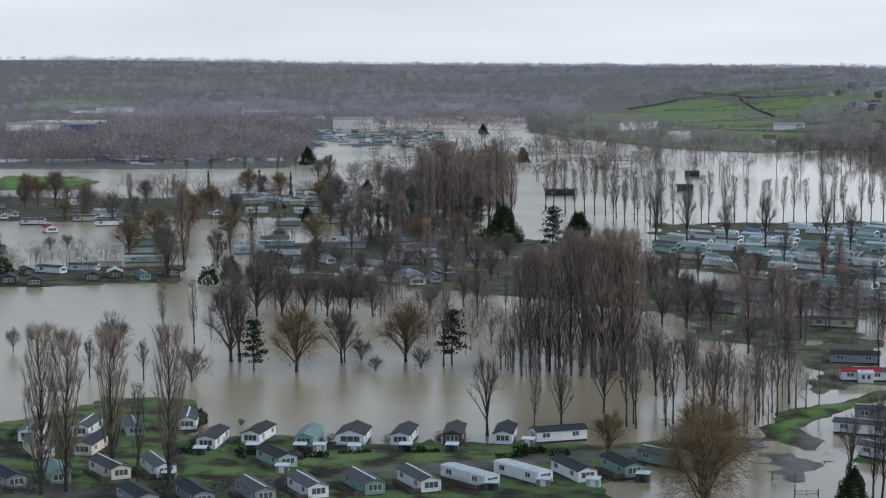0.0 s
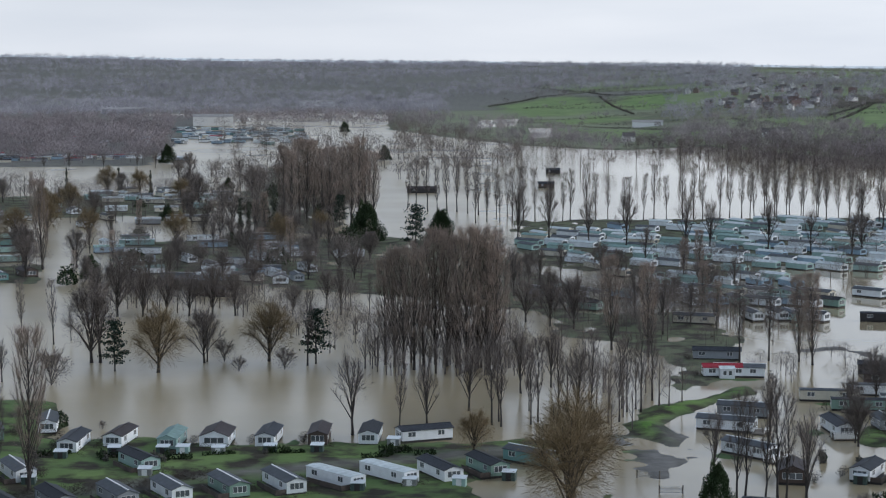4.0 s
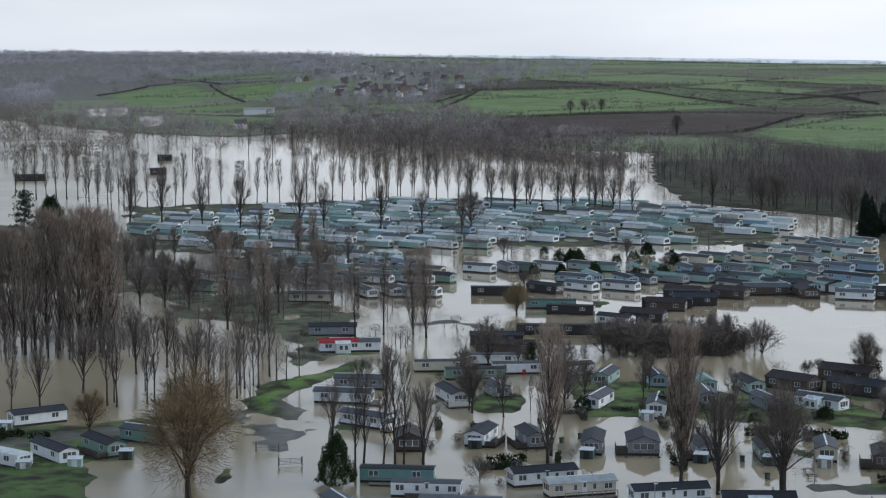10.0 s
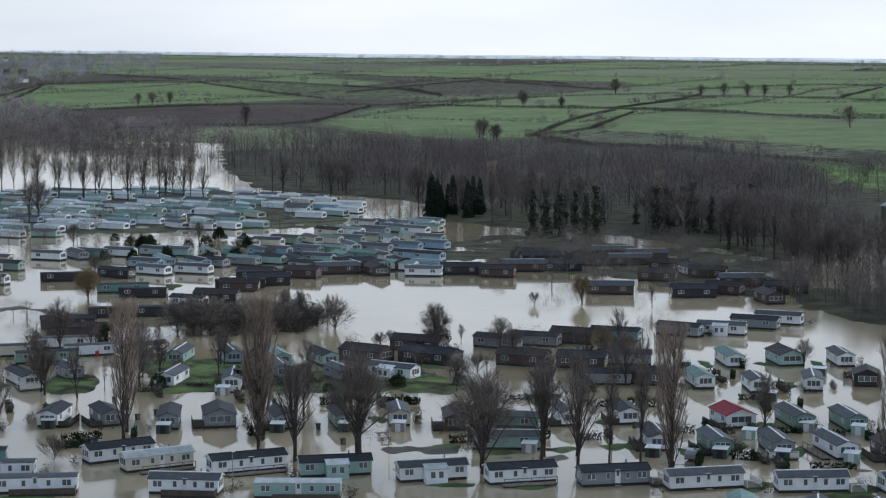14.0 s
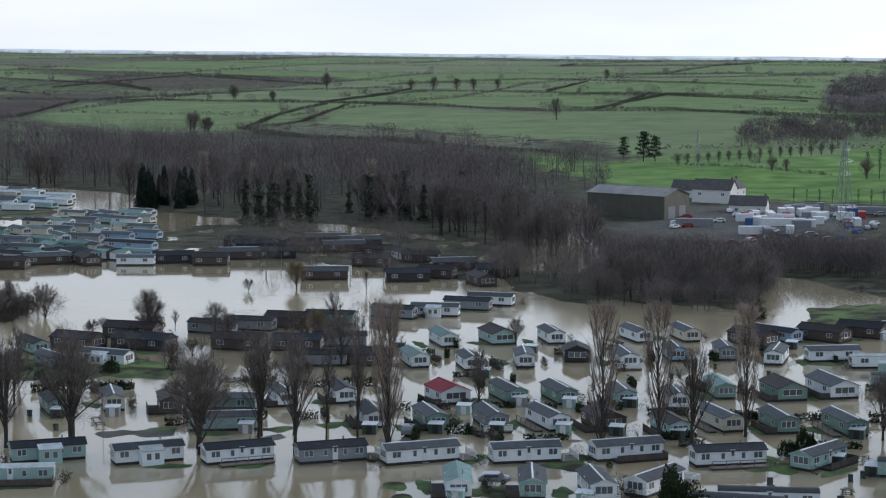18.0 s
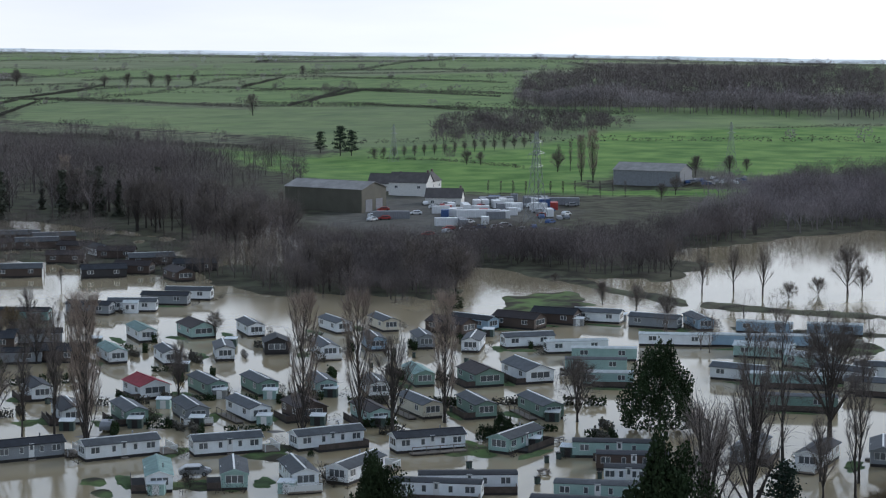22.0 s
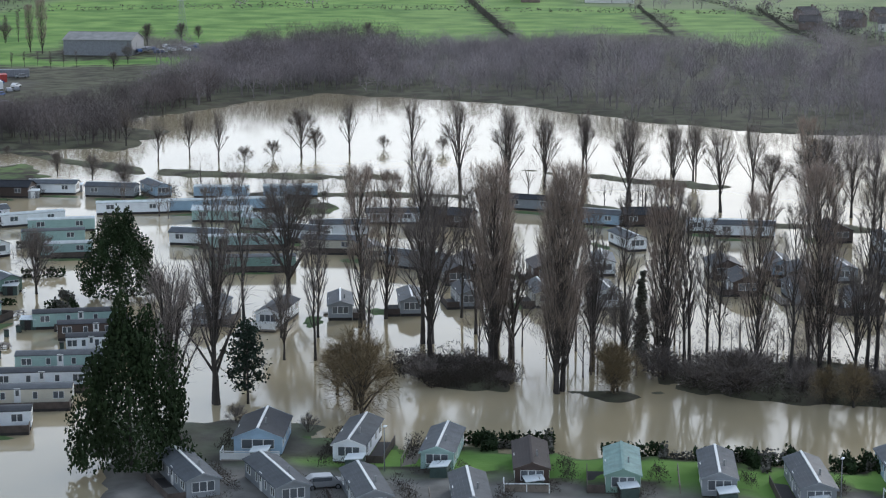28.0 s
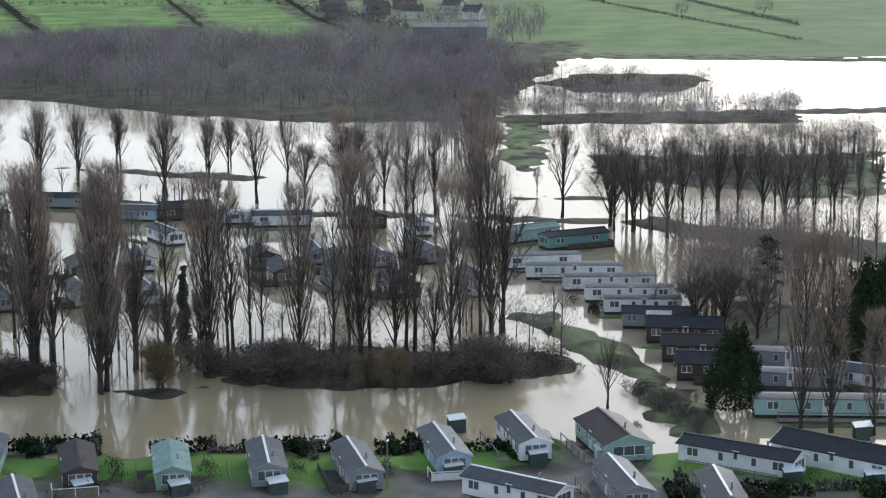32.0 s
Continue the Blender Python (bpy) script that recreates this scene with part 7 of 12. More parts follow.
caravan(201.3, 258.1, -109, "single", 9, "green", "slate", "", True)
caravan(208.0, 252.6, -111, "single", 8, "green", "slate", "", True)
caravan(215.2, 245.0, -119, "single", 7, "mint", "slate", "", True)
caravan(220.7, 237.7, -123, "single", 7, "white", "slate", "", True)
caravan(185.3, 242.2, -113, "single", 8, "grey", "slate", "d", True)
caravan(177.6, 247.7, -111, "single", 8, "green", "slate", "", True)
caravan(192.4, 236.7, -108, "single", 9, "white", "slate", "s", True)
caravan(198.5, 230.3, -112, "cabin", 8, "brown", "brown", "", True)
caravan(204.1, 221.0, -114, "single", 8, "mint", "brown", "", True)
caravan(213.9, 220.1, -111, "single", 9, "cream", "slate", "s", True)
caravan(220.1, 213.5, -117, "single", 8, "green", "slate", "", True)
caravan(227.1, 206.1, -115, "single", 9, "green", "slate", "s", True)
caravan(171.4, 254.3, -114, "single", 7, "white", "slate", "", True)
caravan(160.7, 227.1, -16, "single", 11, "white", "slate", "d")
caravan(173.1, 218.4, -24, "single", 10, "white", "slate", "d")
caravan(186.3, 211.4, -17, "single", 9.5, "white", "slate")
caravan(195.3, 199.6, -25, "single", 10.5, "white", "dark", "s")
caravan(205.3, 191.3, 13, "single", 8.5, "mint", "slate")
caravan(154.0, 209.0, -125, "single", 9, "white", "green")
caravan(161.6, 202.4, -128, "single", 7.5, "mint", "slate")
caravan(168.0, 196.6, -119, "single", 8, "white", "slate", "d")
caravan(175.6, 193.5, 17, "single", 8.5, "white", "slate", "d")
caravan(181.2, 177.8, -43, "flat", 13, "white", "dark")
caravan(175.0, 177.4, -53, "flat", 12, "white", "dark")
caravan(211.3, 177.0, -50, "flat", 13, "mint", "dark")
caravan(206.3, 170.3, -51, "flat", 10, "brown", "dark")
caravan(199.2, 165.5, -51, "flat", 6, "white", "dark")
store(187.6, 252.1, -47, "teal")
store(199.5, 252.5, -49, "grey")
store(205.2, 246.4, -50, "teal")
store(211.3, 277.7, -48, "dark")
store(190.4, 230.3, -50, "teal")
store(196.1, 224.3, -52, "dark")
store(201.9, 216.8, -53, "dark")
store(224.3, 201.0, -58, "dark")
store(235.6, 294.1, -49, "dark")
store(217.6, 313.1, -45, "dark")
store(150.5, 204.6, -47, "teal")
store(163.1, 193.2, -51, "teal")
store(206.4, 182.1, -59, "dark")
store(174.8, 242.3, -46, "dark")
store(213.5, 240.7, -52, "dark")
store(280.4, 268.0, -57, "dark")
store(315.9, 263.0, -60, "grey")
store(304.7, 265.2, -59, "grey")
store(182.1, 236.4, -48, "dark")
store(207.3, 189.7, -58, "dark")
caravan(161.7, 151.8, -53, "flat", 13, "white", "dark")
caravan(172.5, 154.7, -55, "flat", 13, "cream", "slate")
caravan(180.6, 157.9, -55, "flat", 12, "white", "dark")
caravan(189.0, 162.0, -55, "flat", 11, "mint", "slate")
caravan(162.9, 167.9, -75, "single", 8.5, "grey", "dark")
caravan(313.8, 252.2, -71, "single", 9.5, "grey", "slate", "", True)
caravan(320.1, 245.9, -124, "single", 8, "blue", "slate", "", True)
caravan(297.9, 234.6, -52, "flat", 14, "white", "pale", "", True)
caravan(305.0, 226.7, -54, "flat", 13, "blue", "pale", "", True)
caravan(313.1, 217.4, -55, "flat", 13, "blue", "pale", "", True)
caravan(298.3, 213.8, -65, "single", 11, "mint", "pale", "", True)
caravan(294.3, 200.7, -86, "single", 10, "mint", "pale", "", True)
caravan(287.2, 188.9, -87, "single", 9.5, "white", "slate", "", True)
caravan(276.1, 192.6, -55, "flat", 14, "mint", "pale", "", True)
caravan(259.5, 180.4, -56, "flat", 14, "green", "slate", "", True)
caravan(275.2, 202.4, -74, "single", 10, "white", "slate", "", True)
caravan(280.3, 178.3, -68, "single", 8.5, "cream", "slate", "", True)
caravan(277.5, 168.7, -139, "single", 7, "cream", "slate", "", True)
caravan(295.2, 185.9, -58, "single", 9.5, "white", "slate", "", True)
caravan(323.7, 231.9, -65, "flat", 11, "blue", "pale", "", True)
caravan(331.6, 220.3, -57, "flat", 11, "blue", "pale", "", True)
caravan(223.9, 163.1, -158, "single", 8.5, "grey", "slate")
caravan(227.5, 154.2, -162, "single", 9, "white", "dark", "d")
caravan(235.9, 148.9, -148, "single", 7.5, "grey", "slate")
caravan(243.4, 141.4, -147, "single", 7.5, "grey", "slate")
caravan(266.5, 146.4, -142, "cabin", 8, "brown", "dark", "", True)
caravan(258.1, 127.1, -144, "single", 8, "cream", "slate")
caravan(275.8, 135.2, -144, "cabin", 8, "brown", "brown", "", True)
caravan(285.5, 129.5, -152, "single", 7.5, "white", "slate", "", True)
caravan(263.3, 119.4, -144, "single", 8, "white", "slate", "d")
caravan(308.4, 135.1, -135, "single", 8, "white", "slate", "", True)
caravan(328.9, 149.9, -86, "single", 7.5, "blue", "slate", "", True)
caravan(332.8, 141.8, -57, "cabin", 9.5, "brown", "dark", "", True)
caravan(251.7, 136.5, -142, "single", 7, "grey", "dark")
caravan(273.6, 157.7, -90, "single", 8.5, "grey", "slate", "", True)
caravan(339.2, 168.6, -84, "single", 10, "grey", "dark", "", True)
caravan(314.8, 174.0, -81, "cabin", 9.5, "brown", "dark", "", True)
caravan(311.8, 184.4, -60, "single", 10, "white", "slate", "", True)
# last stretch
caravan(273.1, 146.5, -133, "cabin", 9, "brown", "brown", "", True)
caravan(297.8, 104.0, -151, "single", 7, "blue", "slate", "", True)
caravan(290.9, 110.8, -149, "cabin", 8, "brown", "dark", "", True)
caravan(280.1, 103.5, -146, "cabin", 8, "brown", "dark")
caravan(291.1, 97.9, -152, "cabin", 7, "brown", "dark", "", True)
caravan(298.2, 93.9, -148, "single", 8, "grey", "slate", "", True)
caravan(304.1, 87.2, -143, "single", 9, "grey", "slate", "", True)
caravan(328.2, 95.2, -154, "single", 8, "white", "slate", "", True)
caravan(278.0, 93.6, -147, "single", 8, "grey", "dark", "s")
caravan(275.2, 83.3, -149, "cabin", 8, "brown", "dark")
caravan(282.2, 73.2, -147, "single", 8, "grey", "dark", "d")
caravan(330.9, 127.3, -69, "flat", 11, "white", "pale", "", True)
caravan(329.2, 121.2, -70, "single", 9.5, "white", "slate", "", True)
caravan(333.0, 106.2, -144, "cabin", 8, "brown", "dark", "", True)
caravan(320.8, 82.0, -147, "cabin", 9, "brown", "dark", "", True)
caravan(325.0, 74.4, -42, "single", 11, "mint", "green", "", True)
caravan(321.5, 65.7, -47, "single", 12, "teal", "dark", "", True)
caravan(300.9, 67.1, -66, "flat", 13, "white", "slate", "s", True)
caravan(293.9, 60.1, -76, "flat", 15, "white", "slate", "s")
caravan(286.4, 53.1, -72, "flat", 14, "white", "slate")
caravan(278.8, 48.8, -75, "flat", 13, "white", "slate", "s")
caravan(270.9, 45.5, -76, "flat", 11, "white", "dark")
caravan(262.2, 41.7, -81, "single", 8.5, "grey", "dark", "p")
caravan(254.7, 37.1, -82, "cabin", 10, "brown", "dark")
caravan(244.5, 33.4, -82, "cabin", 10, "brown", "brown", "s")
caravan(235.0, 30.3, -83, "cabin", 9.5, "brown", "dark")
caravan(242.6, 22.3, -85, "flat", 11, "grey", "slate", "d")
caravan(231.6, 21.0, -85, "flat", 13, "grey", "slate")
caravan(220.1, 16.0, -78, "flat", 16, "mint", "slate", "s")
caravan(233.8, 10.0, -108, "single", 8.5, "white", "slate")
caravan(175.5, 88.1, -152, "single", 10, "brown", "brown", "d")
caravan(177.9, 78.8, -155, "single", 10, "green", "green")
caravan(181.5, 69.8, -156, "single", 10, "grey", "slate", "s")
caravan(183.1, 60.5, -152, "single", 11, "grey", "slate")
caravan(190.9, 53.3, -153, "single", 11, "blue", "slate", "d")
caravan(197.8, 46.3, -153, "single", 11, "white", "slate", "s")
caravan(199.8, 36.8, -152, "lodge", 11, "mint", "brown", "s")
caravan(196.2, 22.6, -109, "single", 13, "white", "dark", "s")
caravan(198.9, 12.4, -115, "lodge", 14, "white", "dark", "d")
caravan(179.1, 42.6, -112, "single", 11, "white", "slate")
caravan(183.5, 32.9, -155, "single", 11, "grey", "slate", "s")
caravan(182.3, 22.9, -163, "single", 10, "grey", "slate")
caravan(171.5, 118.9, -153, "lodge", 9, "blue", "dark", "d")
caravan(174.8, 108.7, -159, "single", 11, "white", "slate")
caravan(176.3, 99.0, -158, "single", 10, "mint", "slate", "s")
caravan(155.2, 117.1, -128, "single", 11, "grey", "slate")
caravan(157.7, 107.9, -129, "single", 11, "grey", "slate", "d")
caravan(159.1, 98.2, -139, "single", 10, "grey", "slate")
caravan(162.3, 88.2, -148, "single", 10, "grey", "slate", "s")
store(185.8, 51.0, -155, "dark")
store(192.5, 43.5, -158, "dark")
store(195.7, 37.0, -160, "teal")
store(196.7, 33.5, -161, "teal")
store(192.5, 17.0, -165, "dark")
store(170.3, 85.2, -144, "dark")
store(172.7, 75.8, -147, "dark")
store(175.8, 66.5, -150, "dark")
store(178.5, 58.1, -152, "dark")
store(211.5, 11.1, -167, "dark")
store(203.3, 55.2, -155, "dark")
store(193.6, 8.9, -168, "dark")
store(165.9, 115.5, -156, "grey")
store(168.3, 105.1, -158, "dark")
store(170.1, 95.9, -161, "dark")
# trees: first stretch
tree("poplar", -64.7, 309.8, 26.9)
tree("poplar", -61.0, 311.4, 25.7)
tree("poplar", -56.3, 327.0, 23.7)
tree("poplar", -45.1, 316.3, 25.9)
tree("lean", -50.2, 316.4, 16.6)
tree("broad", -74.4, 438.2, 13.5)
tree("lean", -71.0, 492.7, 14.0)
tree("lean", -61.5, 479.7, 15.5)
tree("lean", -58.0, 485.5, 8.3)
tree("vase", -78.1, 428.0, 9.1)
tree("vase", -65.7, 424.8, 9.2)
tree("bush", -54.6, 420.2, 8.3)
tree("broad", -103.5, 466.9, 6.0)
tree("vase", -47.3, 450.4, 20.2)
tree("broad", -49.3, 450.4, 18.8)
leafy("pine", -42.8, 437.9, 11.4)
tree("willow", -33.0, 435.4, 15.3)
tree("broad", -23.5, 448.5, 13.6)
tree("vase", -22.9, 450.2, 10.7)
tree("willow", -8.7, 450.1, 14.4)
tree("lean", 0.1, 443.2, 16.9)
leafy("pine", 2.0, 445.7, 12.6)
tree("bush", -5.0, 437.6, 5.2)
tree("bush", -15.2, 435.2, 3.6)
tree("bush", -19.0, 450.2, 5.4)
tree("vase", 8.2, 360.6, 16.4)
tree("lean", 17.0, 361.7, 14.7)
tree("vase", 22.6, 369.0, 12.7)
tree("vase", 31.9, 383.9, 13.2)
tree("lean", 35.0, 368.9, 17.2)
tree("lean", 36.6, 367.1, 16.3)
tree("lean", 42.5, 368.8, 15.0)
tree("lean", 44.2, 371.7, 15.7)
tree("lean", 48.5, 372.9, 16.6)
tree("vase", 51.8, 371.7, 15.7)
tree("lean", 54.9, 374.6, 16.4)
tree("lean", 59.8, 370.4, 15.9)
tree("lean", 63.0, 380.6, 15.5)
tree("lean", 65.8, 380.6, 16.7)
tree("lean", 70.3, 393.2, 16.1)
tree("vase", 44.4, 403.5, 13.3)
tree("vase", 51.7, 410.5, 12.3)
tree("willow", 29.2, 342.1, 8.2)
tree("willow", 42.0, 306.6, 18.1)
leafy("pine", 14.3, 807.5, 13.1)
leafy("yew", 22.6, 733.3, 16.2, 0.8)
leafy("pine", 40.1, 711.3, 16.2)
leafy("yew", 51.3, 732.9, 12.3, 0.8)
tree("poplar", -86.3, 649.5, 29.0)
tree("broad", -52.9, 597.2, 12.4)
tree("broad", -48.8, 612.5, 9.1)
tree("broad", -16.0, 582.2, 12.1)
tree("broad", -42.1, 645.4, 11.5)
tree("vase", 9.4, 530.2, 14.1)
tree("lean", 17.1, 530.1, 11.0)
leafy("shrub", -72.9, 605.1, 6.3)
leafy("shrub", -46.8, 372.4, 3.1)
tree("bush", -38.7, 369.5, 1.7)
leafy("yew", -40.1, 1033.9, 6.7, 0.8)
leafy("yew", -1.6, 1430.6, 10.5, 0.8)
leafy("yew", 53.6, 1312.5, 10.8, 0.8)
leafy("yew", 37.1, 1801.6, 10.6, 0.8)
leafy("yew", -88.5, 1281.6, 13.2, 0.8)
leafy("ivy", -97.1, 1035.1, 12.2)
leafy("ivy", -78.9, 1013.0, 12.0)
leafy("ivy", -126.9, 1058.4, 11.0)
tree("broad", -182.2, 918.8, 19.3)
tree("broad", -139.6, 824.0, 14.8)
tree("broad", -132.3, 838.2, 12.5)
tree("broad", -159.7, 868.8, 13.0)
tree("bush", -144.0, 714.1, 5.4)
tree("bush", -139.8, 724.8, 5.4)
tree("poplar", 17.8, 443.0, 23.5)
tree("poplar", 19.8, 440.5, 25.7)
tree("poplar", 21.8, 437.4, 26.7)
tree("poplar", 23.9, 435.4, 26.2)
tree("poplar", 26.4, 439.8, 27.7)
tree("poplar", 29.2, 443.0, 30.3)
tree("poplar", 31.6, 440.3, 29.0)
tree("poplar", 33.7, 437.9, 29.0)
tree("poplar", 35.6, 432.8, 31.1)
tree("poplar", 38.3, 436.8, 31.3)
tree("poplar", 40.3, 434.3, 30.3)
tree("poplar", 42.1, 434.4, 27.0)
tree("poplar", -8.8, 846.1, 30.9)
tree("poplar", -5.5, 822.6, 30.1)
tree("poplar", -2.4, 847.7, 33.6)
tree("poplar", 0.7, 828.2, 33.5)
tree("poplar", 4.0, 855.7, 32.6)
tree("poplar", 7.0, 830.7, 30.4)
tree("poplar", 10.0, 816.5, 31.5)
tree("poplar", 13.5, 842.4, 27.7)
tree("poplar", 17.0, 863.2, 29.3)
tree("poplar", 19.1, 813.6, 33.8)
tree("poplar", 23.5, 862.2, 33.5)
tree("poplar", 27.0, 870.0, 27.7)
tree("poplar", 29.5, 846.3, 28.1)
tree("lean", -31.8, 761.7, 20.2)
tree("broad", -29.3, 782.6, 19.4)
leafy("ivy", -24.9, 752.6, 16.7)
leafy("ivy", -22.1, 770.4, 13.6)
tree("lean", -18.3, 750.8, 18.0)
leafy("ivy", -15.6, 781.3, 15.9)
leafy("ivy", -12.0, 762.9, 20.6)
tree("lean", -8.7, 768.4, 19.8)
tree("broad", -56.4, 530.9, 14.2)
tree("broad", -50.9, 530.9, 15.8)
tree("broad", -44.0, 530.8, 14.2)
tree("broad", -37.8, 530.7, 14.2)
tree("broad", -31.6, 530.6, 12.6)
tree("broad", -25.4, 530.6, 14.2)
tree("broad", -19.2, 530.5, 12.6)
tree("broad", -68.5, 612.7, 9.1)
tree("broad", -60.8, 645.7, 7.7)
tree("broad", -25.7, 612.2, 10.9)
tree("broad", -34.5, 645.3, 9.5)
tree("broad", -3.7, 530.3, 9.4)
tree("broad", 5.8, 554.9, 9.9)
tree("lean", 71.6, 820.3, 21.0)
tree("lean", 76.8, 825.3, 17.5)
tree("lean", 82.0, 821.8, 19.6)
tree("lean", 88.1, 829.6, 22.0)
tree("lean", 92.6, 826.2, 22.7)
tree("lean", 98.1, 831.3, 21.9)
tree("lean", 104.7, 833.4, 19.7)
tree("lean", 109.4, 826.9, 20.1)
tree("lean", 112.9, 829.4, 21.4)
tree("lean", 119.9, 828.4, 23.8)
tree("lean", 124.6, 833.8, 19.8)
tree("lean", 130.2, 836.0, 17.9)
tree("lean", 135.3, 826.4, 18.2)
tree("lean", 138.1, 826.1, 18.4)
tree("lean", 145.4, 834.1, 19.1)
tree("lean", 149.8, 833.5, 22.9)
tree("lean", 155.2, 832.8, 18.4)
tree("lean", 161.4, 829.0, 23.6)
tree("lean", 167.8, 837.2, 22.8)
tree("lean", 170.5, 830.8, 19.7)
tree("lean", 179.6, 838.7, 22.9)
tree("lean", 183.8, 838.2, 21.4)
tree("lean", 189.7, 840.5, 21.8)
tree("lean", 193.7, 833.9, 20.1)
tree("lean", 201.2, 842.1, 21.6)
tree("lean", 204.0, 835.6, 19.2)
tree("lean", 211.6, 843.9, 20.2)
tree("lean", 217.6, 843.1, 18.9)
tree("lean", 223.5, 842.4, 19.7)
tree("lean", 225.9, 835.8, 23.4)
tree("lean", 47.2, 901.2, 20.4)
tree("lean", 51.3, 904.1, 22.9)
tree("lean", 55.4, 883.4, 23.6)
tree("lean", 59.5, 879.6, 19.7)
tree("lean", 64.3, 885.6, 24.2)
tree("lean", 68.3, 878.5, 24.6)
tree("lean", 72.6, 871.5, 23.4)
tree("lean", 76.5, 861.5, 23.4)
tree("lean", 80.2, 861.0, 21.3)
tree("lean", 83.5, 851.2, 20.3)
tree("lean", 88.5, 853.7, 18.1)
tree("lean", 92.2, 838.0, 22.3)
tree("vase", 79.4, 728.0, 21.7)
tree("vase", 90.6, 724.3, 22.3)
tree("vase", 104.3, 715.8, 19.8)
tree("vase", 117.3, 709.7, 21.4)
tree("vase", 138.0, 702.7, 21.7)
tree("vase", 145.3, 695.3, 20.0)
tree("vase", 165.1, 688.5, 19.6)
tree("vase", 179.5, 684.5, 17.1)
tree("vase", 191.0, 672.8, 17.1)
tree("lean", 197.5, 858.4, 18.6)
tree("lean", 203.8, 856.7, 21.7)
tree("lean", 207.2, 852.4, 22.9)
tree("lean", 211.3, 847.9, 16.7)
tree("lean", 216.6, 843.1, 17.4)
tree("lean", 222.0, 835.0, 20.8)
tree("lean", 225.4, 834.1, 16.2)
tree("lean", 226.3, 817.7, 18.9)
tree("vase", 228.9, 792.3, 19.6)
tree("vase", 235.7, 784.5, 18.0)
tree("vase", 243.8, 776.4, 18.6)
tree("vase", 248.0, 769.4, 15.4)
tree("vase", 255.5, 756.0, 18.5)
tree("vase", 262.4, 757.0, 19.8)
tree("vase", 269.1, 749.6, 17.6)
tree("vase", 274.3, 742.6, 16.1)
tree("vase", 282.8, 743.1, 16.1)
tree("lean", 226.8, 802.9, 21.6)
tree("lean", 227.5, 791.5, 19.6)
tree("lean", 236.5, 793.1, 20.7)
tree("lean", 241.4, 786.9, 16.9)
tree("lean", 243.8, 778.3, 21.1)
tree("lean", 248.9, 777.7, 22.3)
tree("lean", 254.7, 774.2, 22.0)
tree("lean", 259.1, 763.0, 20.6)
tree("lean", 262.4, 754.7, 17.1)
tree("lean", 266.5, 749.1, 21.0)
tree("lean", 272.8, 750.8, 22.3)
tree("lean", 276.3, 740.2, 19.0)
tree("vase", -92.9, 1236.0, 10.6)
tree("vase", -104.4, 1236.3, 9.5)
tree("vase", -124.6, 1230.5, 10.5)
tree("vase", -144.5, 1218.7, 11.9)
tree("vase", -158.9, 1212.9, 9.7)
tree("lean", 209.4, 1228.1, 18.3)
tree("lean", 222.1, 1213.6, 17.4)
tree("lean", 234.8, 1212.0, 17.7)
tree("lean", 246.5, 1210.5, 17.8)
tree("lean", 259.8, 1190.0, 16.8)
tree("lean", 271.3, 1182.4, 14.6)
tree("lean", 281.2, 1157.2, 15.4)
tree("lean", 286.6, 1144.9, 12.8)
tree("lean", 299.9, 1137.5, 16.9)
# trees: middle stretch
tree("poplar", 101.1, 304.4, 21.0)
tree("poplar", 115.0, 436.6, 20.7)
tree("poplar", 113.2, 441.7, 19.5)
tree("poplar", 79.7, 450.8, 21.6)
tree("poplar", 72.8, 462.1, 22.1)
tree("lean", 99.1, 440.9, 18.0)
tree("lean", 106.5, 443.5, 18.9)
tree("poplar", 113.9, 279.4, 23.0)
tree("vase", 116.3, 270.8, 16.3)
tree("vase", 125.8, 268.2, 18.2)
leafy("yew", 62.1, 292.2, 8.8, 0.62)
tree("vase", 67.8, 320.5, 11.7)
tree("lean", 66.6, 298.4, 17.3)
tree("lean", 68.4, 300.0, 17.9)
tree("lean", 70.9, 297.2, 17.3)
tree("lean", 72.7, 296.7, 19.2)
tree("lean", 74.5, 298.4, 17.0)
tree("vase", 77.0, 295.6, 15.5)
tree("vase", 86.5, 358.8, 12.0)
tree("willow", 39.1, 289.9, 17.5)
tree("lean", 62.6, 384.5, 13.9)
tree("lean", 65.3, 383.7, 12.7)
tree("lean", 43.8, 382.9, 12.6)
tree("lean", 36.7, 372.3, 14.4)
tree("broad", 121.9, 600.5, 7.2)
tree("willow", 146.7, 467.4, 8.0)
leafy("shrub", 129.3, 399.0, 4.3)
leafy("yew", 53.2, 773.4, 9.8, 0.8)
leafy("shrub", 144.5, 355.6, 3.4)
tree("bush", 84.2, 288.6, 4.2)
tree("bush", 178.0, 367.0, 3.0)
tree("bush", 188.7, 365.5, 3.4)
tree("poplar", 98.4, 298.0, 22.0)
tree("poplar", 114.4, 280.6, 23.5)
tree("vase", 117.9, 274.3, 14.3)
tree("vase", 126.9, 269.9, 12.9)
tree("broad", 139.0, 253.1, 15.6)
tree("vase", 151.4, 255.9, 16.9)
tree("vase", 156.1, 253.6, 16.9)
tree("poplar", 161.2, 236.1, 19.3)
tree("lean", 165.3, 258.4, 14.7)
tree("lean", 169.7, 256.3, 16.5)
tree("vase", 192.8, 255.0, 8.6)
tree("broad", 132.0, 303.0, 10.3)
tree("bush", 177.9, 368.7, 2.2)
tree("bush", 190.7, 367.6, 2.9)
tree("vase", 193.9, 360.9, 4.6)
tree("willow", 211.9, 334.0, 6.4)
tree("willow", 148.5, 473.2, 8.0)
tree("broad", 182.6, 594.7, 7.3)
tree("broad", 217.8, 577.3, 8.2)
tree("broad", 198.2, 685.9, 15.7)
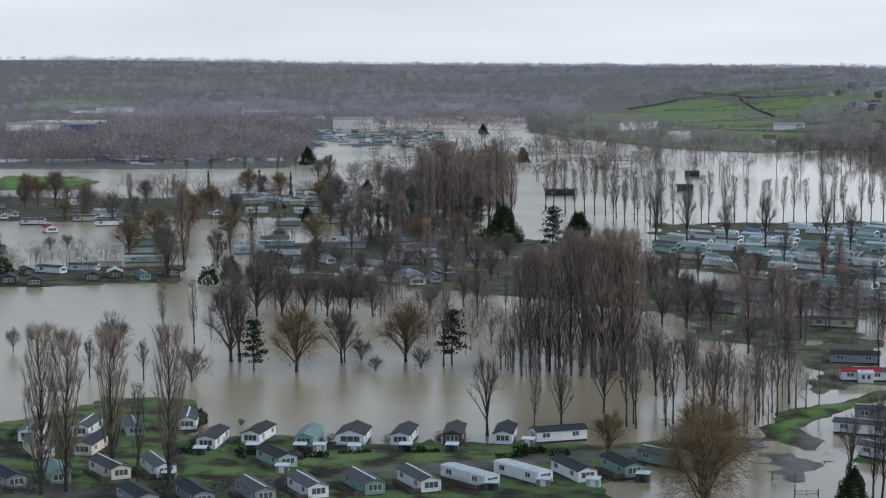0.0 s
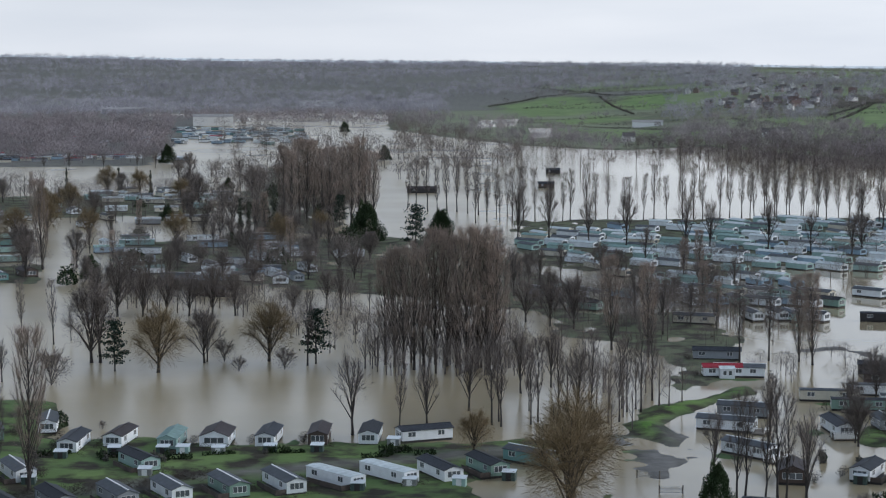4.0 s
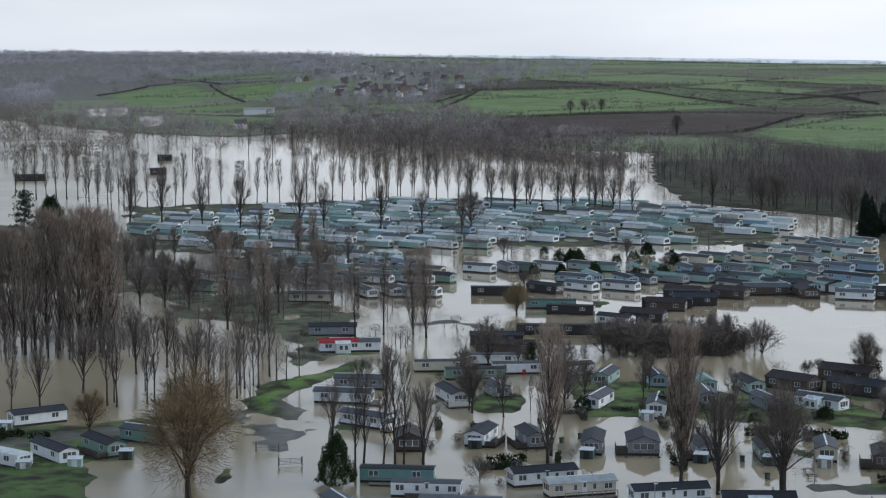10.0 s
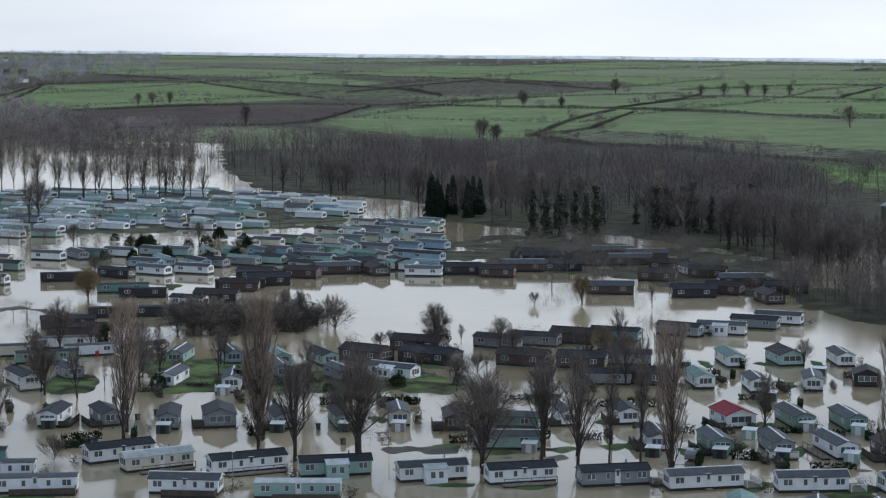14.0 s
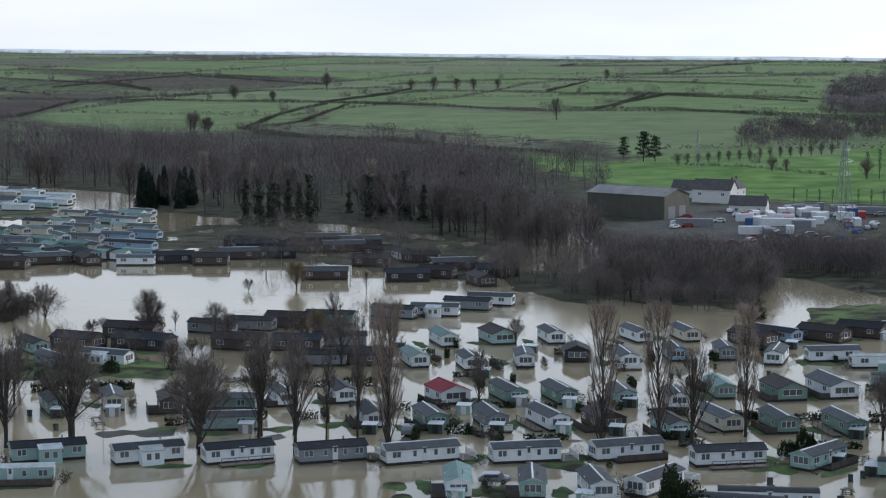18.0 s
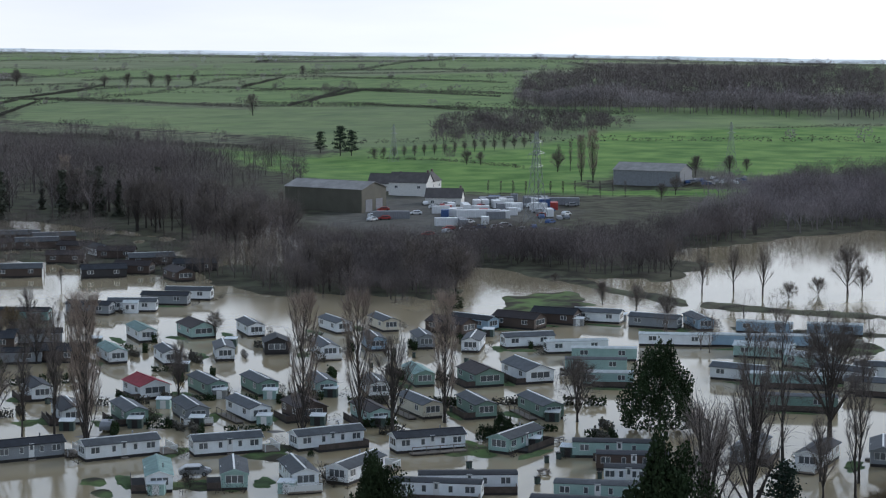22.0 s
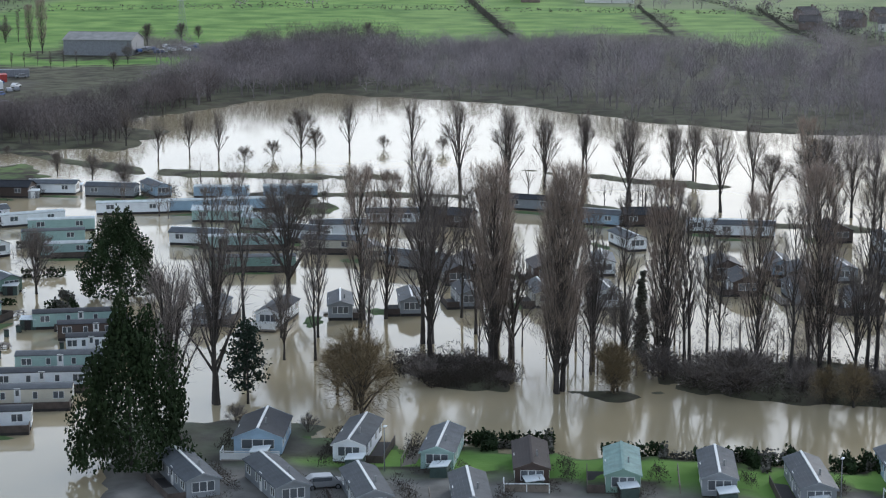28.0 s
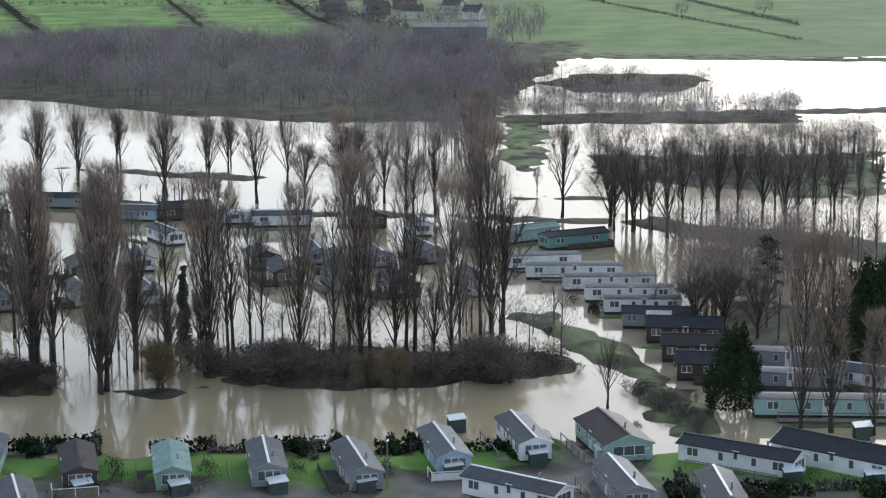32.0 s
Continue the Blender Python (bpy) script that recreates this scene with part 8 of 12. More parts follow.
tree("willow", 251.5, 405.1, 7.0)
tree("vase", 261.2, 389.1, 5.5)
tree("bush", 239.4, 407.5, 3.2)
tree("poplar", 184.0, 214.2, 22.0)
tree("poplar", 194.9, 213.5, 21.2)
tree("vase", 195.9, 207.6, 17.5)
tree("poplar", 211.2, 211.8, 19.7)
tree("poplar", 158.2, 231.3, 22.7)
tree("lean", 161.4, 244.2, 15.3)
tree("vase", 148.4, 241.2, 16.9)
tree("vase", 149.4, 253.2, 15.4)
tree("broad", 137.2, 249.6, 15.3)
tree("broad", 125.7, 268.6, 15.9)
tree("lean", 156.5, 245.3, 13.0)
tree("vase", 196.1, 259.3, 9.7)
tree("broad", 226.3, 197.7, 10.8)
tree("broad", 239.7, 304.2, 5.7)
leafy("yew", 167.6, 181.0, 6.0, 0.62)
leafy("yew", 208.9, 197.8, 4.1, 0.62)
leafy("yew", 208.4, 195.7, 3.6, 0.62)
leafy("shrub", 205.5, 197.9, 2.6)
leafy("shrub", 206.2, 197.3, 2.4)
leafy("shrub", 179.9, 207.6, 1.0)
leafy("shrub", 304.4, 301.1, 3.8)
# trees: last stretch
leafy("yew", 230.8, 185.0, 13.8, 0.8)
leafy("yew", 157.5, 126.2, 18.8, 0.62)
leafy("yew", 141.7, 153.4, 14.7, 0.62)
tree("vase", 171.1, 130.4, 21.3)
tree("vase", 184.1, 134.1, 22.5)
leafy("pine", 186.2, 131.0, 9.3)
tree("lean", 224.8, 158.2, 20.7)
tree("broad", 244.0, 163.2, 18.9)
tree("vase", 218.4, 147.6, 9.5)
tree("lean", 221.2, 143.4, 17.5)
tree("poplar", 229.2, 141.4, 22.3)
tree("poplar", 236.2, 141.4, 20.7)
tree("lean", 224.7, 128.8, 26.6)
tree("vase", 225.3, 127.9, 24.6)
tree("poplar", 219.9, 115.2, 25.5)
tree("lean", 242.3, 132.3, 17.4)
tree("lean", 233.5, 125.3, 20.0)
tree("poplar", 209.9, 100.8, 27.2)
tree("lean", 221.4, 102.0, 19.9)
tree("poplar", 226.8, 94.0, 23.8)
tree("lean", 228.4, 91.6, 21.6)
leafy("ivy", 240.0, 103.1, 10.3)
tree("lean", 229.4, 101.3, 20.5)
tree("willow", 190.0, 118.3, 10.2)
tree("willow", 212.5, 94.6, 6.4)
tree("lean", 283.1, 182.4, 8.0)
tree("vase", 382.4, 302.1, 10.1)
tree("vase", 364.4, 278.7, 10.2)
tree("vase", 372.8, 275.8, 11.0)
tree("vase", 372.3, 267.1, 11.5)
tree("broad", 387.7, 254.0, 12.4)
tree("broad", 389.6, 251.2, 6.9)
tree("vase", 398.8, 247.4, 13.2)
tree("vase", 395.1, 227.9, 14.6)
tree("vase", 354.9, 193.3, 19.8)
tree("vase", 364.2, 186.9, 17.3)
tree("vase", 401.6, 196.7, 11.3)
tree("vase", 393.5, 183.1, 14.2)
tree("vase", 356.9, 155.7, 18.0)
tree("vase", 400.5, 164.7, 11.6)
tree("vase", 403.6, 160.1, 11.0)
tree("bush", 369.7, 258.0, 4.3)
tree("bush", 411.6, 228.7, 3.8)
tree("bush", 382.1, 258.4, 4.4)
tree("broad", 319.1, 253.3, 7.3)
tree("broad", 332.0, 281.8, 5.8)
tree("broad", 329.0, 269.7, 6.3)
tree("bush", 355.6, 316.8, 2.4)
tree("lean", 418.3, 317.6, 6.2)
tree("bush", 408.3, 243.4, 3.5)
tree("vase", 168.3, 128.9, 20.1)
tree("lean", 184.5, 134.7, 25.7)
tree("vase", 207.5, 139.9, 9.1)
leafy("pine", 192.8, 136.0, 8.6)
tree("bush", 177.1, 126.4, 2.7)
tree("bush", 178.5, 117.5, 2.3)
tree("willow", 186.1, 115.1, 9.7)
tree("willow", 195.1, 124.0, 6.3)
tree("lean", 209.1, 136.1, 16.6)
tree("lean", 209.2, 128.1, 14.1)
tree("vase", 215.2, 122.3, 21.0)
tree("poplar", 221.5, 116.1, 21.2)
tree("poplar", 208.4, 100.8, 24.0)
tree("vase", 220.9, 101.9, 17.0)
leafy("ivy", 235.3, 101.3, 10.1)
tree("poplar", 230.4, 96.0, 19.7)
tree("willow", 211.2, 94.5, 4.9)
tree("poplar", 217.4, 114.4, 24.2)
tree("poplar", 209.0, 101.2, 25.8)
tree("vase", 222.3, 114.1, 15.9)
tree("lean", 224.9, 103.8, 16.5)
leafy("ivy", 232.4, 100.2, 10.7)
tree("vase", 220.3, 97.1, 11.7)
tree("lean", 227.9, 92.1, 19.4)
tree("lean", 228.6, 89.3, 19.4)
tree("lean", 229.0, 87.8, 17.9)
tree("poplar", 227.3, 82.2, 22.8)
tree("lean", 225.5, 77.1, 21.8)
tree("poplar", 230.7, 75.0, 26.2)
tree("lean", 232.4, 74.4, 23.0)
tree("vase", 234.8, 77.8, 15.0)
tree("vase", 230.3, 70.4, 16.1)
tree("lean", 233.6, 69.8, 23.0)
tree("lean", 233.9, 68.8, 25.2)
tree("poplar", 235.0, 64.2, 23.0)
tree("lean", 235.3, 63.1, 17.8)
tree("poplar", 252.4, 63.2, 28.4)
tree("lean", 248.6, 63.8, 23.3)
tree("vase", 252.7, 61.7, 20.5)
tree("vase", 234.5, 66.3, 11.9)
tree("vase", 227.1, 95.3, 10.5)
tree("willow", 212.0, 95.1, 6.4)
tree("willow", 219.2, 67.1, 5.6)
tree("willow", 219.7, 70.8, 4.6)
tree("vase", 217.2, 40.6, 8.9)
tree("poplar", 212.1, 17.9, 21.3)
tree("poplar", 213.0, 14.6, 22.0)
tree("poplar", 213.0, 9.9, 13.8)
leafy("yew", 220.1, 26.1, 10.5, 0.62)
leafy("pine", 288.8, 29.6, 8.8)
leafy("yew", 248.0, 13.5, 13.6, 0.62)
leafy("yew", 262.0, 11.3, 11.9, 0.62)
tree("broad", 260.2, 32.4, 10.3)
tree("broad", 259.2, 36.2, 9.5)
tree("broad", 257.8, 27.6, 9.4)
tree("bush", 206.9, 35.5, 1.5)
leafy("shrub", 268.5, 52.1, 1.7)
tree("bush", 250.9, 54.9, 1.9)
tree("vase", 350.9, 73.8, 18.2)
tree("vase", 380.8, 85.2, 5.8)
tree("broad", 343.6, 63.4, 16.7)
tree("lean", 326.8, 58.3, 5.0)
tree("lean", 322.5, 52.7, 6.9)
tree("vase", 220.2, 30.7, 2.0)
tree("bush", 214.9, 31.3, 2.3)
tree("bush", 208.1, 28.7, 2.6)
tree("vase", 356.6, 183.5, 17.9)
tree("vase", 365.8, 179.1, 15.8)
tree("vase", 391.5, 181.3, 12.8)
tree("vase", 352.2, 154.3, 17.8)
tree("vase", 372.2, 152.8, 15.0)
tree("vase", 388.9, 154.9, 13.7)
tree("vase", 353.2, 135.1, 17.5)
tree("vase", 376.1, 136.9, 15.5)
tree("broad", 362.4, 128.4, 11.5)
tree("vase", 348.3, 97.6, 17.3)
tree("vase", 353.5, 104.7, 14.3)
tree("broad", 344.5, 113.2, 18.4)
tree("poplar", 332.0, 110.2, 20.9)
tree("poplar", 337.9, 86.3, 24.0)
tree("poplar", 331.6, 86.7, 22.6)
tree("vase", 359.2, 110.9, 15.7)
tree("lean", 344.4, 29.9, 12.7)
tree("vase", 360.4, 46.0, 14.4)
tree("vase", 431.4, 32.4, 4.4)
tree("vase", 364.8, 46.9, 13.9)
tree("vase", 397.6, 46.0, 6.2)
tree("vase", 381.2, 56.5, 12.8)
tree("vase", 338.3, 61.8, 14.3)
tree("vase", 333.6, 51.5, 16.2)
tree("vase", 358.2, 31.1, 15.0)
tree("vase", 368.2, 36.3, 12.7)
tree("vase", 379.6, 24.6, 7.9)
tree("vase", 424.0, 64.6, 7.4)
tree("vase", 437.0, 59.0, 3.5)
tree("vase", 376.8, 29.8, 9.4)
tree("vase", 341.5, 58.6, 11.1)
tree("lean", 431.0, 43.1, 4.2)
tree("vase", 355.5, 52.0, 14.6)
tree("vase", 449.8, 59.0, 2.2)
tree("vase", 437.5, 61.8, -0.3)
tree("lean", 384.9, 21.8, 10.1)
tree("vase", 360.8, 24.7, 14.7)
tree("lean", 349.6, 19.5, 12.0)
tree("vase", 450.9, 29.4, -1.5)
tree("vase", 383.5, 18.0, 9.5)
tree("vase", 431.7, 63.1, 3.2)
tree("vase", 346.9, 56.8, 11.8)
tree("vase", 354.5, 48.4, 12.5)
tree("lean", 462.5, 24.7, 1.0)
tree("lean", 340.2, 55.2, 14.0)
tree("lean", 434.7, 40.7, 2.2)
tree("vase", 426.4, 45.5, 7.7)
tree("vase", 338.4, 58.4, 15.8)
tree("vase", 452.9, 37.1, 0.1)
tree("vase", 364.5, 42.9, 12.8)
tree("vase", 352.1, 61.9, 13.5)
tree("lean", 435.2, 47.0, 2.1)
tree("lean", 345.1, 27.1, 15.7)
tree("vase", 339.0, 31.7, 16.6)
tree("lean", 345.6, 60.8, 16.8)
tree("vase", 353.6, 37.1, 16.2)
tree("lean", 355.7, 25.0, 13.9)
tree("vase", 449.4, 76.2, -2.6)
tree("vase", 383.9, 70.4, 7.2)
tree("vase", 454.7, 60.1, 0.8)
tree("vase", 391.6, 60.7, 10.7)
tree("vase", 349.4, 58.8, 10.1)
tree("bush", 229.3, 59.5, 5.0, 1.5)
tree("bush", 218.7, 82.0, 5.6, 1.5)
tree("bush", 228.6, 77.2, 3.2, 1.5)
tree("bush", 222.3, 74.4, 3.7, 1.5)
tree("bush", 229.7, 59.8, 3.5, 1.5)
tree("bush", 229.9, 56.9, 5.2, 1.5)
tree("bush", 229.6, 76.0, 2.1, 1.5)
tree("bush", 231.2, 55.3, 2.8, 1.5)
tree("bush", 222.7, 94.2, 4.1, 1.5)
tree("bush", 232.1, 60.6, 2.0, 1.5)
tree("bush", 225.9, 88.0, 3.4, 1.5)
tree("bush", 221.8, 81.2, 4.7, 1.5)
tree("bush", 221.0, 92.1, 3.1, 1.5)
tree("bush", 227.4, 81.7, 3.3, 1.5)
tree("bush", 222.8, 84.1, 4.3, 1.5)
tree("bush", 224.0, 93.6, 3.6, 1.5)
tree("bush", 219.2, 87.2, 3.7, 1.5)
tree("bush", 226.9, 69.4, 3.4, 1.5)
tree("bush", 224.3, 83.8, 3.9, 1.5)
tree("bush", 225.9, 58.5, 5.7, 1.5)
tree("bush", 225.2, 64.4, 4.3, 1.5)
tree("bush", 218.7, 81.1, 5.4, 1.5)
tree("bush", 230.9, 65.1, 2.3, 1.5)
tree("bush", 235.5, 63.2, 2.5, 1.5)
tree("bush", 225.4, 54.2, 3.9, 1.5)
tree("bush", 231.0, 56.2, 3.6, 1.5)
tree("bush", 211.3, 116.6, 2.6, 1.5)
tree("bush", 210.0, 120.7, 2.6, 1.5)
tree("bush", 216.6, 115.4, 1.6, 1.5)
tree("bush", 217.3, 116.3, 0.4, 1.5)
tree("bush", 218.1, 117.2, 0.2, 1.5)
tree("bush", 215.6, 121.4, 1.3, 1.5)
tree("bush", 208.6, 118.4, 2.4, 1.5)
tree("bush", 211.8, 114.8, 3.4, 1.5)
tree("bush", 212.8, 114.7, 1.1, 1.5)
tree("bush", 212.6, 110.9, 2.2, 1.5)
tree("bush", 205.0, 117.4, 3.3, 1.5)
tree("bush", 214.6, 112.0, 0.9, 1.5)
tree("bush", 209.6, 118.8, 1.9, 1.5)
tree("bush", 210.5, 119.4, 1.4, 1.5)
tree("bush", 208.1, 114.7, 2.1, 1.5)
tree("bush", 207.7, 107.5, 2.4, 1.5)
tree("bush", 189.1, 417.7, 1.3, 1.3)
tree("bush", 146.4, 403.3, 8.0, 1.3)
tree("bush", 161.5, 400.5, 7.2, 1.3)
tree("bush", 163.6, 414.0, 4.6, 1.3)
tree("bush", 180.1, 394.0, 6.8, 1.3)
tree("bush", 177.3, 397.7, 4.7, 1.3)
tree("bush", 179.7, 414.8, 4.1, 1.3)
tree("bush", 167.5, 396.4, 7.0, 1.3)
tree("bush", 151.7, 397.4, 8.5, 1.3)
tree("bush", 158.7, 426.8, 4.9, 1.3)
tree("bush", 151.2, 410.8, 6.1, 1.3)
tree("bush", 148.7, 399.5, 8.1, 1.3)
tree("bush", 161.5, 417.9, 5.1, 1.3)
tree("bush", 173.7, 407.7, 3.4, 1.3)
tree("bush", 168.1, 418.8, 2.3, 1.3)
tree("bush", 151.7, 403.1, 7.5, 1.3)
tree("vase", 181.6, 415.9, 6.4)
tree("vase", 181.7, 401.6, 6.9)
tree("vase", 175.5, 403.3, 8.3)
tree("vase", 175.1, 410.2, 7.8)
tree("vase", 175.8, 423.8, 5.3)
tree("vase", 181.3, 397.4, 7.5)
tree("vase", 165.6, 401.0, 7.4)
tree("vase", 174.9, 410.6, 7.1)
tree("vase", 177.3, 422.8, 4.4)
tree("vase", 170.2, 399.8, 9.2)
# houses, barns, yard
house(609.8, 2311.4, -45, 9, 7, 5.0, "render", "tile")
house(483.4, 2320.4, -12, 10, 7, 5.0, "brick", "tile")
house(529.5, 2681.1, 69, 9, 7, 5.0, "render", "tile")
house(746.6, 3209.4, -43, 10, 7, 5.0, "brick", "tile")
house(728.1, 3235.6, -43, 9, 7, 5.0, "render", "tile")
house(723.3, 3059.1, -13, 10, 7, 5.0, "brick", "tile")
house(739.7, 3186.3, -13, 9, 7, 5.0, "render", "tile")
house(566.9, 2319.7, -14, 10, 7, 5.0, "brick", "tile")
house(688.2, 2728.3, 66, 9, 7, 5.0, "render", "tile")
house(876.2, 3430.0, 66, 10, 7, 5.0, "brick", "tile")
house(786.5, 3203.7, 66, 9, 7, 5.0, "render", "tile")
house(613.7, 2446.1, -14, 9, 7, 5.0, "render", "tile")
house(875.7, 3189.6, 25)
house(705.3, 2860.7, 66)
house(843.6, 3254.4, 65, 10, 7, 5.0, "brick", "tile")
house(648.3, 2605.4, -14)
house(619.6, 2791.3, -13, 9, 7, 5.0, "render", "tile")
house(631.5, 2918.0, -42, 11, 7, 4.8, "brick", "red")
house(518.1, 2157.3, -14, 10, 7, 5.0, "brick", "tile")
house(491.0, 2240.0, -42, 10, 7, 5.0, "brick", "tile")
house(629.1, 2374.3, 25, 11, 7, 4.8, "brick", "red")
house(565.6, 2550.9, -13, 10, 7, 5.0, "brick", "tile")
house(582.6, 2308.0, -14, 11, 7, 4.8, "brick", "red")
house(537.5, 2140.8, 66, 9, 7, 5.0, "render", "tile")
house(871.4, 3312.5, 25, 10, 7, 5.0, "brick", "tile")
house(710.5, 2503.9, -16, 11, 7, 4.8, "brick", "red")
house(698.3, 2622.6, -15, 10, 7, 5.0, "brick", "tile")
house(504.2, 2331.5, 28)
house(551.3, 2374.0, -13, 10, 7, 5.0, "brick", "tile")
house(727.8, 3605.1, -41, 10, 7, 5.0, "brick", "tile")
house(562.8, 2221.7, 26, 11, 7, 4.8, "brick", "red")
house(797.4, 3286.9, 66, 10, 7, 5.0, "brick", "tile")
house(562.3, 2405.2, -43, 10, 7, 5.0, "brick", "tile")
house(584.0, 2519.5, -13, 9, 7, 5.0, "render", "tile")
house(541.1, 2681.4, 69, 10, 7, 5.0, "brick", "tile")
house(663.4, 3360.3, -11)
house(598.5, 2621.2, 27, 10, 7, 5.0, "brick", "tile")
house(612.9, 2411.1, 66, 10, 7, 5.0, "brick", "tile")
house(548.1, 2374.8, -13, 9, 7, 5.0, "render", "tile")
house(658.3, 3175.8, 68, 10, 7, 5.0, "brick", "tile")
house(662.6, 2510.5, -15, 11, 7, 4.8, "brick", "red")
house(780.1, 3022.9, 66, 10, 7, 5.0, "brick", "tile")
house(657.8, 2315.3, 24, 9, 7, 5.0, "render", "tile")
house(522.8, 2188.6, -13, 10, 7, 5.0, "brick", "tile")
house(635.4, 2513.6, -14, 9, 7, 5.0, "render", "tile")
house(639.6, 2830.8, 67, 10, 7, 5.0, "brick", "tile")
house(582.3, 2262.4, -14, 11, 7, 4.8, "brick", "red")
house(523.7, 2265.0, 67, 9, 7, 5.0, "render", "tile")
house(631.9, 2800.2, -43)
house(792.2, 3386.8, 67, 10, 7, 5.0, "brick", "tile")
house(582.1, 2314.6, -14)
house(696.1, 2523.7, -45, 10, 7, 5.0, "brick", "tile")
house(746.0, 2970.4, 66, 10, 7, 5.0, "brick", "tile")
house(650.1, 2745.4, -43, 9, 7, 5.0, "render", "tile")
house(518.0, 2257.2, -43)
house(609.5, 2608.3, 67)
house(601.7, 2892.1, -12, 10, 7, 5.0, "brick", "tile")
house(647.0, 2437.5, -45, 10, 7, 5.0, "brick", "tile")
house(813.5, 3298.5, 26, 10, 7, 5.0, "brick", "tile")
house(768.1, 2979.1, -14, 10, 7, 5.0, "brick", "tile")
house(680.5, 2635.1, 65, 10, 7, 5.0, "brick", "tile")
house(709.5, 3015.7, 67, 9, 7, 5.0, "render", "tile")
house(516.3, 2341.8, -12)
house(636.4, 2596.7, -44, 10, 7, 5.0, "brick", "tile")
house(638.7, 2525.8, 66, 10, 7, 5.0, "brick", "tile")
house(563.8, 2363.3, 67, 11, 7, 4.8, "brick", "red")
house(540.3, 2297.5, -43, 10, 7, 5.0, "brick", "tile")
house(727.8, 3460.7, -12, 11, 7, 4.8, "brick", "red")
house(987.7, 3404.7, -16)
house(653.8, 2647.0, -14, 10, 7, 5.0, "brick", "tile")
house(1410.7, 626.9, -66)
house(1175.6, 548.5, -65)
house(1331.4, 562.0, -67, 10, 7, 5.0, "brick", "tile")
house(1316.5, 545.1, -68, 11, 7, 4.8, "brick", "tile")
house(1263.5, 569.2, -26)
house(1181.6, 550.6, -95)
house(1486.6, 683.1, -25, 11, 7, 4.8, "brick", "tile")
house(1271.9, 546.8, -27, 11, 7, 4.8, "brick", "tile")
house(1273.5, 565.3, -96, 10, 7, 5.0, "brick", "tile")
house(1007.9, 500.4, -64, 11, 7, 4.8, "brick", "tile")
house(1277.8, 552.3, -27)
house(1099.5, 477.1, -27)
house(1365.6, 538.3, -29, 10, 7, 5.0, "brick", "tile")
house(1135.7, 520.1, -25, 11, 7, 4.8, "brick", "tile")
house(1170.7, 493.8, -27)
house(1065.4, 568.5, -22, 10, 7, 5.0, "brick", "tile")
house(1152.2, 529.7, -95, 10, 7, 5.0, "brick", "tile")
house(1027.4, 512.2, -64)
house(898.1, 277.1, -103, 10, 6, 4.2, "brick", "tile")
house(925.2, 308.5, -32, 10, 6, 4.2, "brick", "tile")
house(873.9, 290.4, -72, 10, 6, 4.2, "brick", "tile")
house(944.3, 277.3, -104, 10, 6, 4.2, "brick", "tile")
house(936.7, 314.0, -32, 10, 6, 4.2, "brick", "tile")
house(876.1, 224.5, -106, 9, 6, 4.2, "render", "tile")
house(940.5, 276.7, -34, 10, 6, 4.2, "brick", "tile")
house(910.6, 283.7, -73, 9, 6, 4.2, "render", "tile")
house(917.7, 245.4, -105, 10, 6, 4.0, "render", "tile")
house(877.1, 254.3, -74, 10, 6, 4.0, "render", "tile")
house(265.5, 1593.7, 1, 10, 7, 4.8, "render", "tile")
house(383.6, 1603.3, -13, 10, 7, 4.8, "render", "tile")
house(398.2, 1612.8, 16, 10, 7, 4.8, "render", "tile")
house(570.1, 2182.9, -15, 10, 7, 4.8, "render", "tile")
house(511.9, 527.6, -64, 15, 8, 5.6, "render", "tile")
house(520.8, 527.7, 25, 11, 7, 5.6, "render", "tile")
house(522.8, 552.2, -59, 13, 8, 3.4, "render", "tile")
house(493.9, 491.9, -55, 13, 7, 3.0, "render", "tile")
barn(450.4, 501.9, -77, 32, 15, 8.0, 2.2, M_OLIVE, M_FIBRE, "large olive-grey steel barn with a weathered sheet roof")
barn(615.0, 494.3, -71, 28, 15, 5.5, 2.6, M_GREY_STEEL, M_FIBRE, "low grey farm barn with a pale sheet roof", 1)
barn(336.6, 1907.2, -10, 30, 14, 4, 2, M_WHITE_STEEL, M_FIBRE, "long pale farm shed on the hillside")
barn(-90.9, 1983.4, 3, 40, 18, 9, 2, M_RENDER, M_FIBRE, "large pale industrial shed")
barn(-348.5, 1738.8, 11, 44, 18, 5, 2, M_BLUE, M_FIBRE, "long blue industrial shed")
barn(1028.1, 460.3, -66, 28, 10, 4, 1.5, M_RENDER, M_FIBRE, "long low pale shed near the village")
barn(784.0, 211.2, -75, 30, 10, 4, 1.5, M_GREY_STEEL, M_FIBRE, "long low farm shed near the trees")
car(440.9, 440.2, 140, "grey", 0.55, True)
car(472.7, 472.1, -40, "silver", 0.55, True)
car(476.6, 453.8, -40, "blue", 0.55, True)
car(485.7, 453.1, 140, "white", 0.55, True)
car(455.2, 467.1, 140, "white", 0.55, True)
container(518.2, 465.9, 50, "grey", 12)
container(482.9, 432.3, 50, "white", 6)
container(518.5, 470.4, -35, "grey", 9)
car(442.8, 393.8, -40, "silver", 0.55, True)
car(463.5, 459.0, -40, "silver", 0.55, True)
car(478.1, 458.6, 140, "white", 0.55, True)
container(437.0, 427.7, 50, "grey", 12)
container(435.4, 432.0, -35, "white", 9)
car(438.8, 403.6, -40, "silver", 0.55, True)
car(438.2, 414.2, -40, "white", 0.55, True)
car(434.3, 417.9, 140, "blue", 0.55, True)
container(491.6, 456.4, -35, "white", 6)
car(489.3, 443.1, 140, "silver", 0.55, True)
car(475.2, 464.2, 50, "silver", 0.55, True)
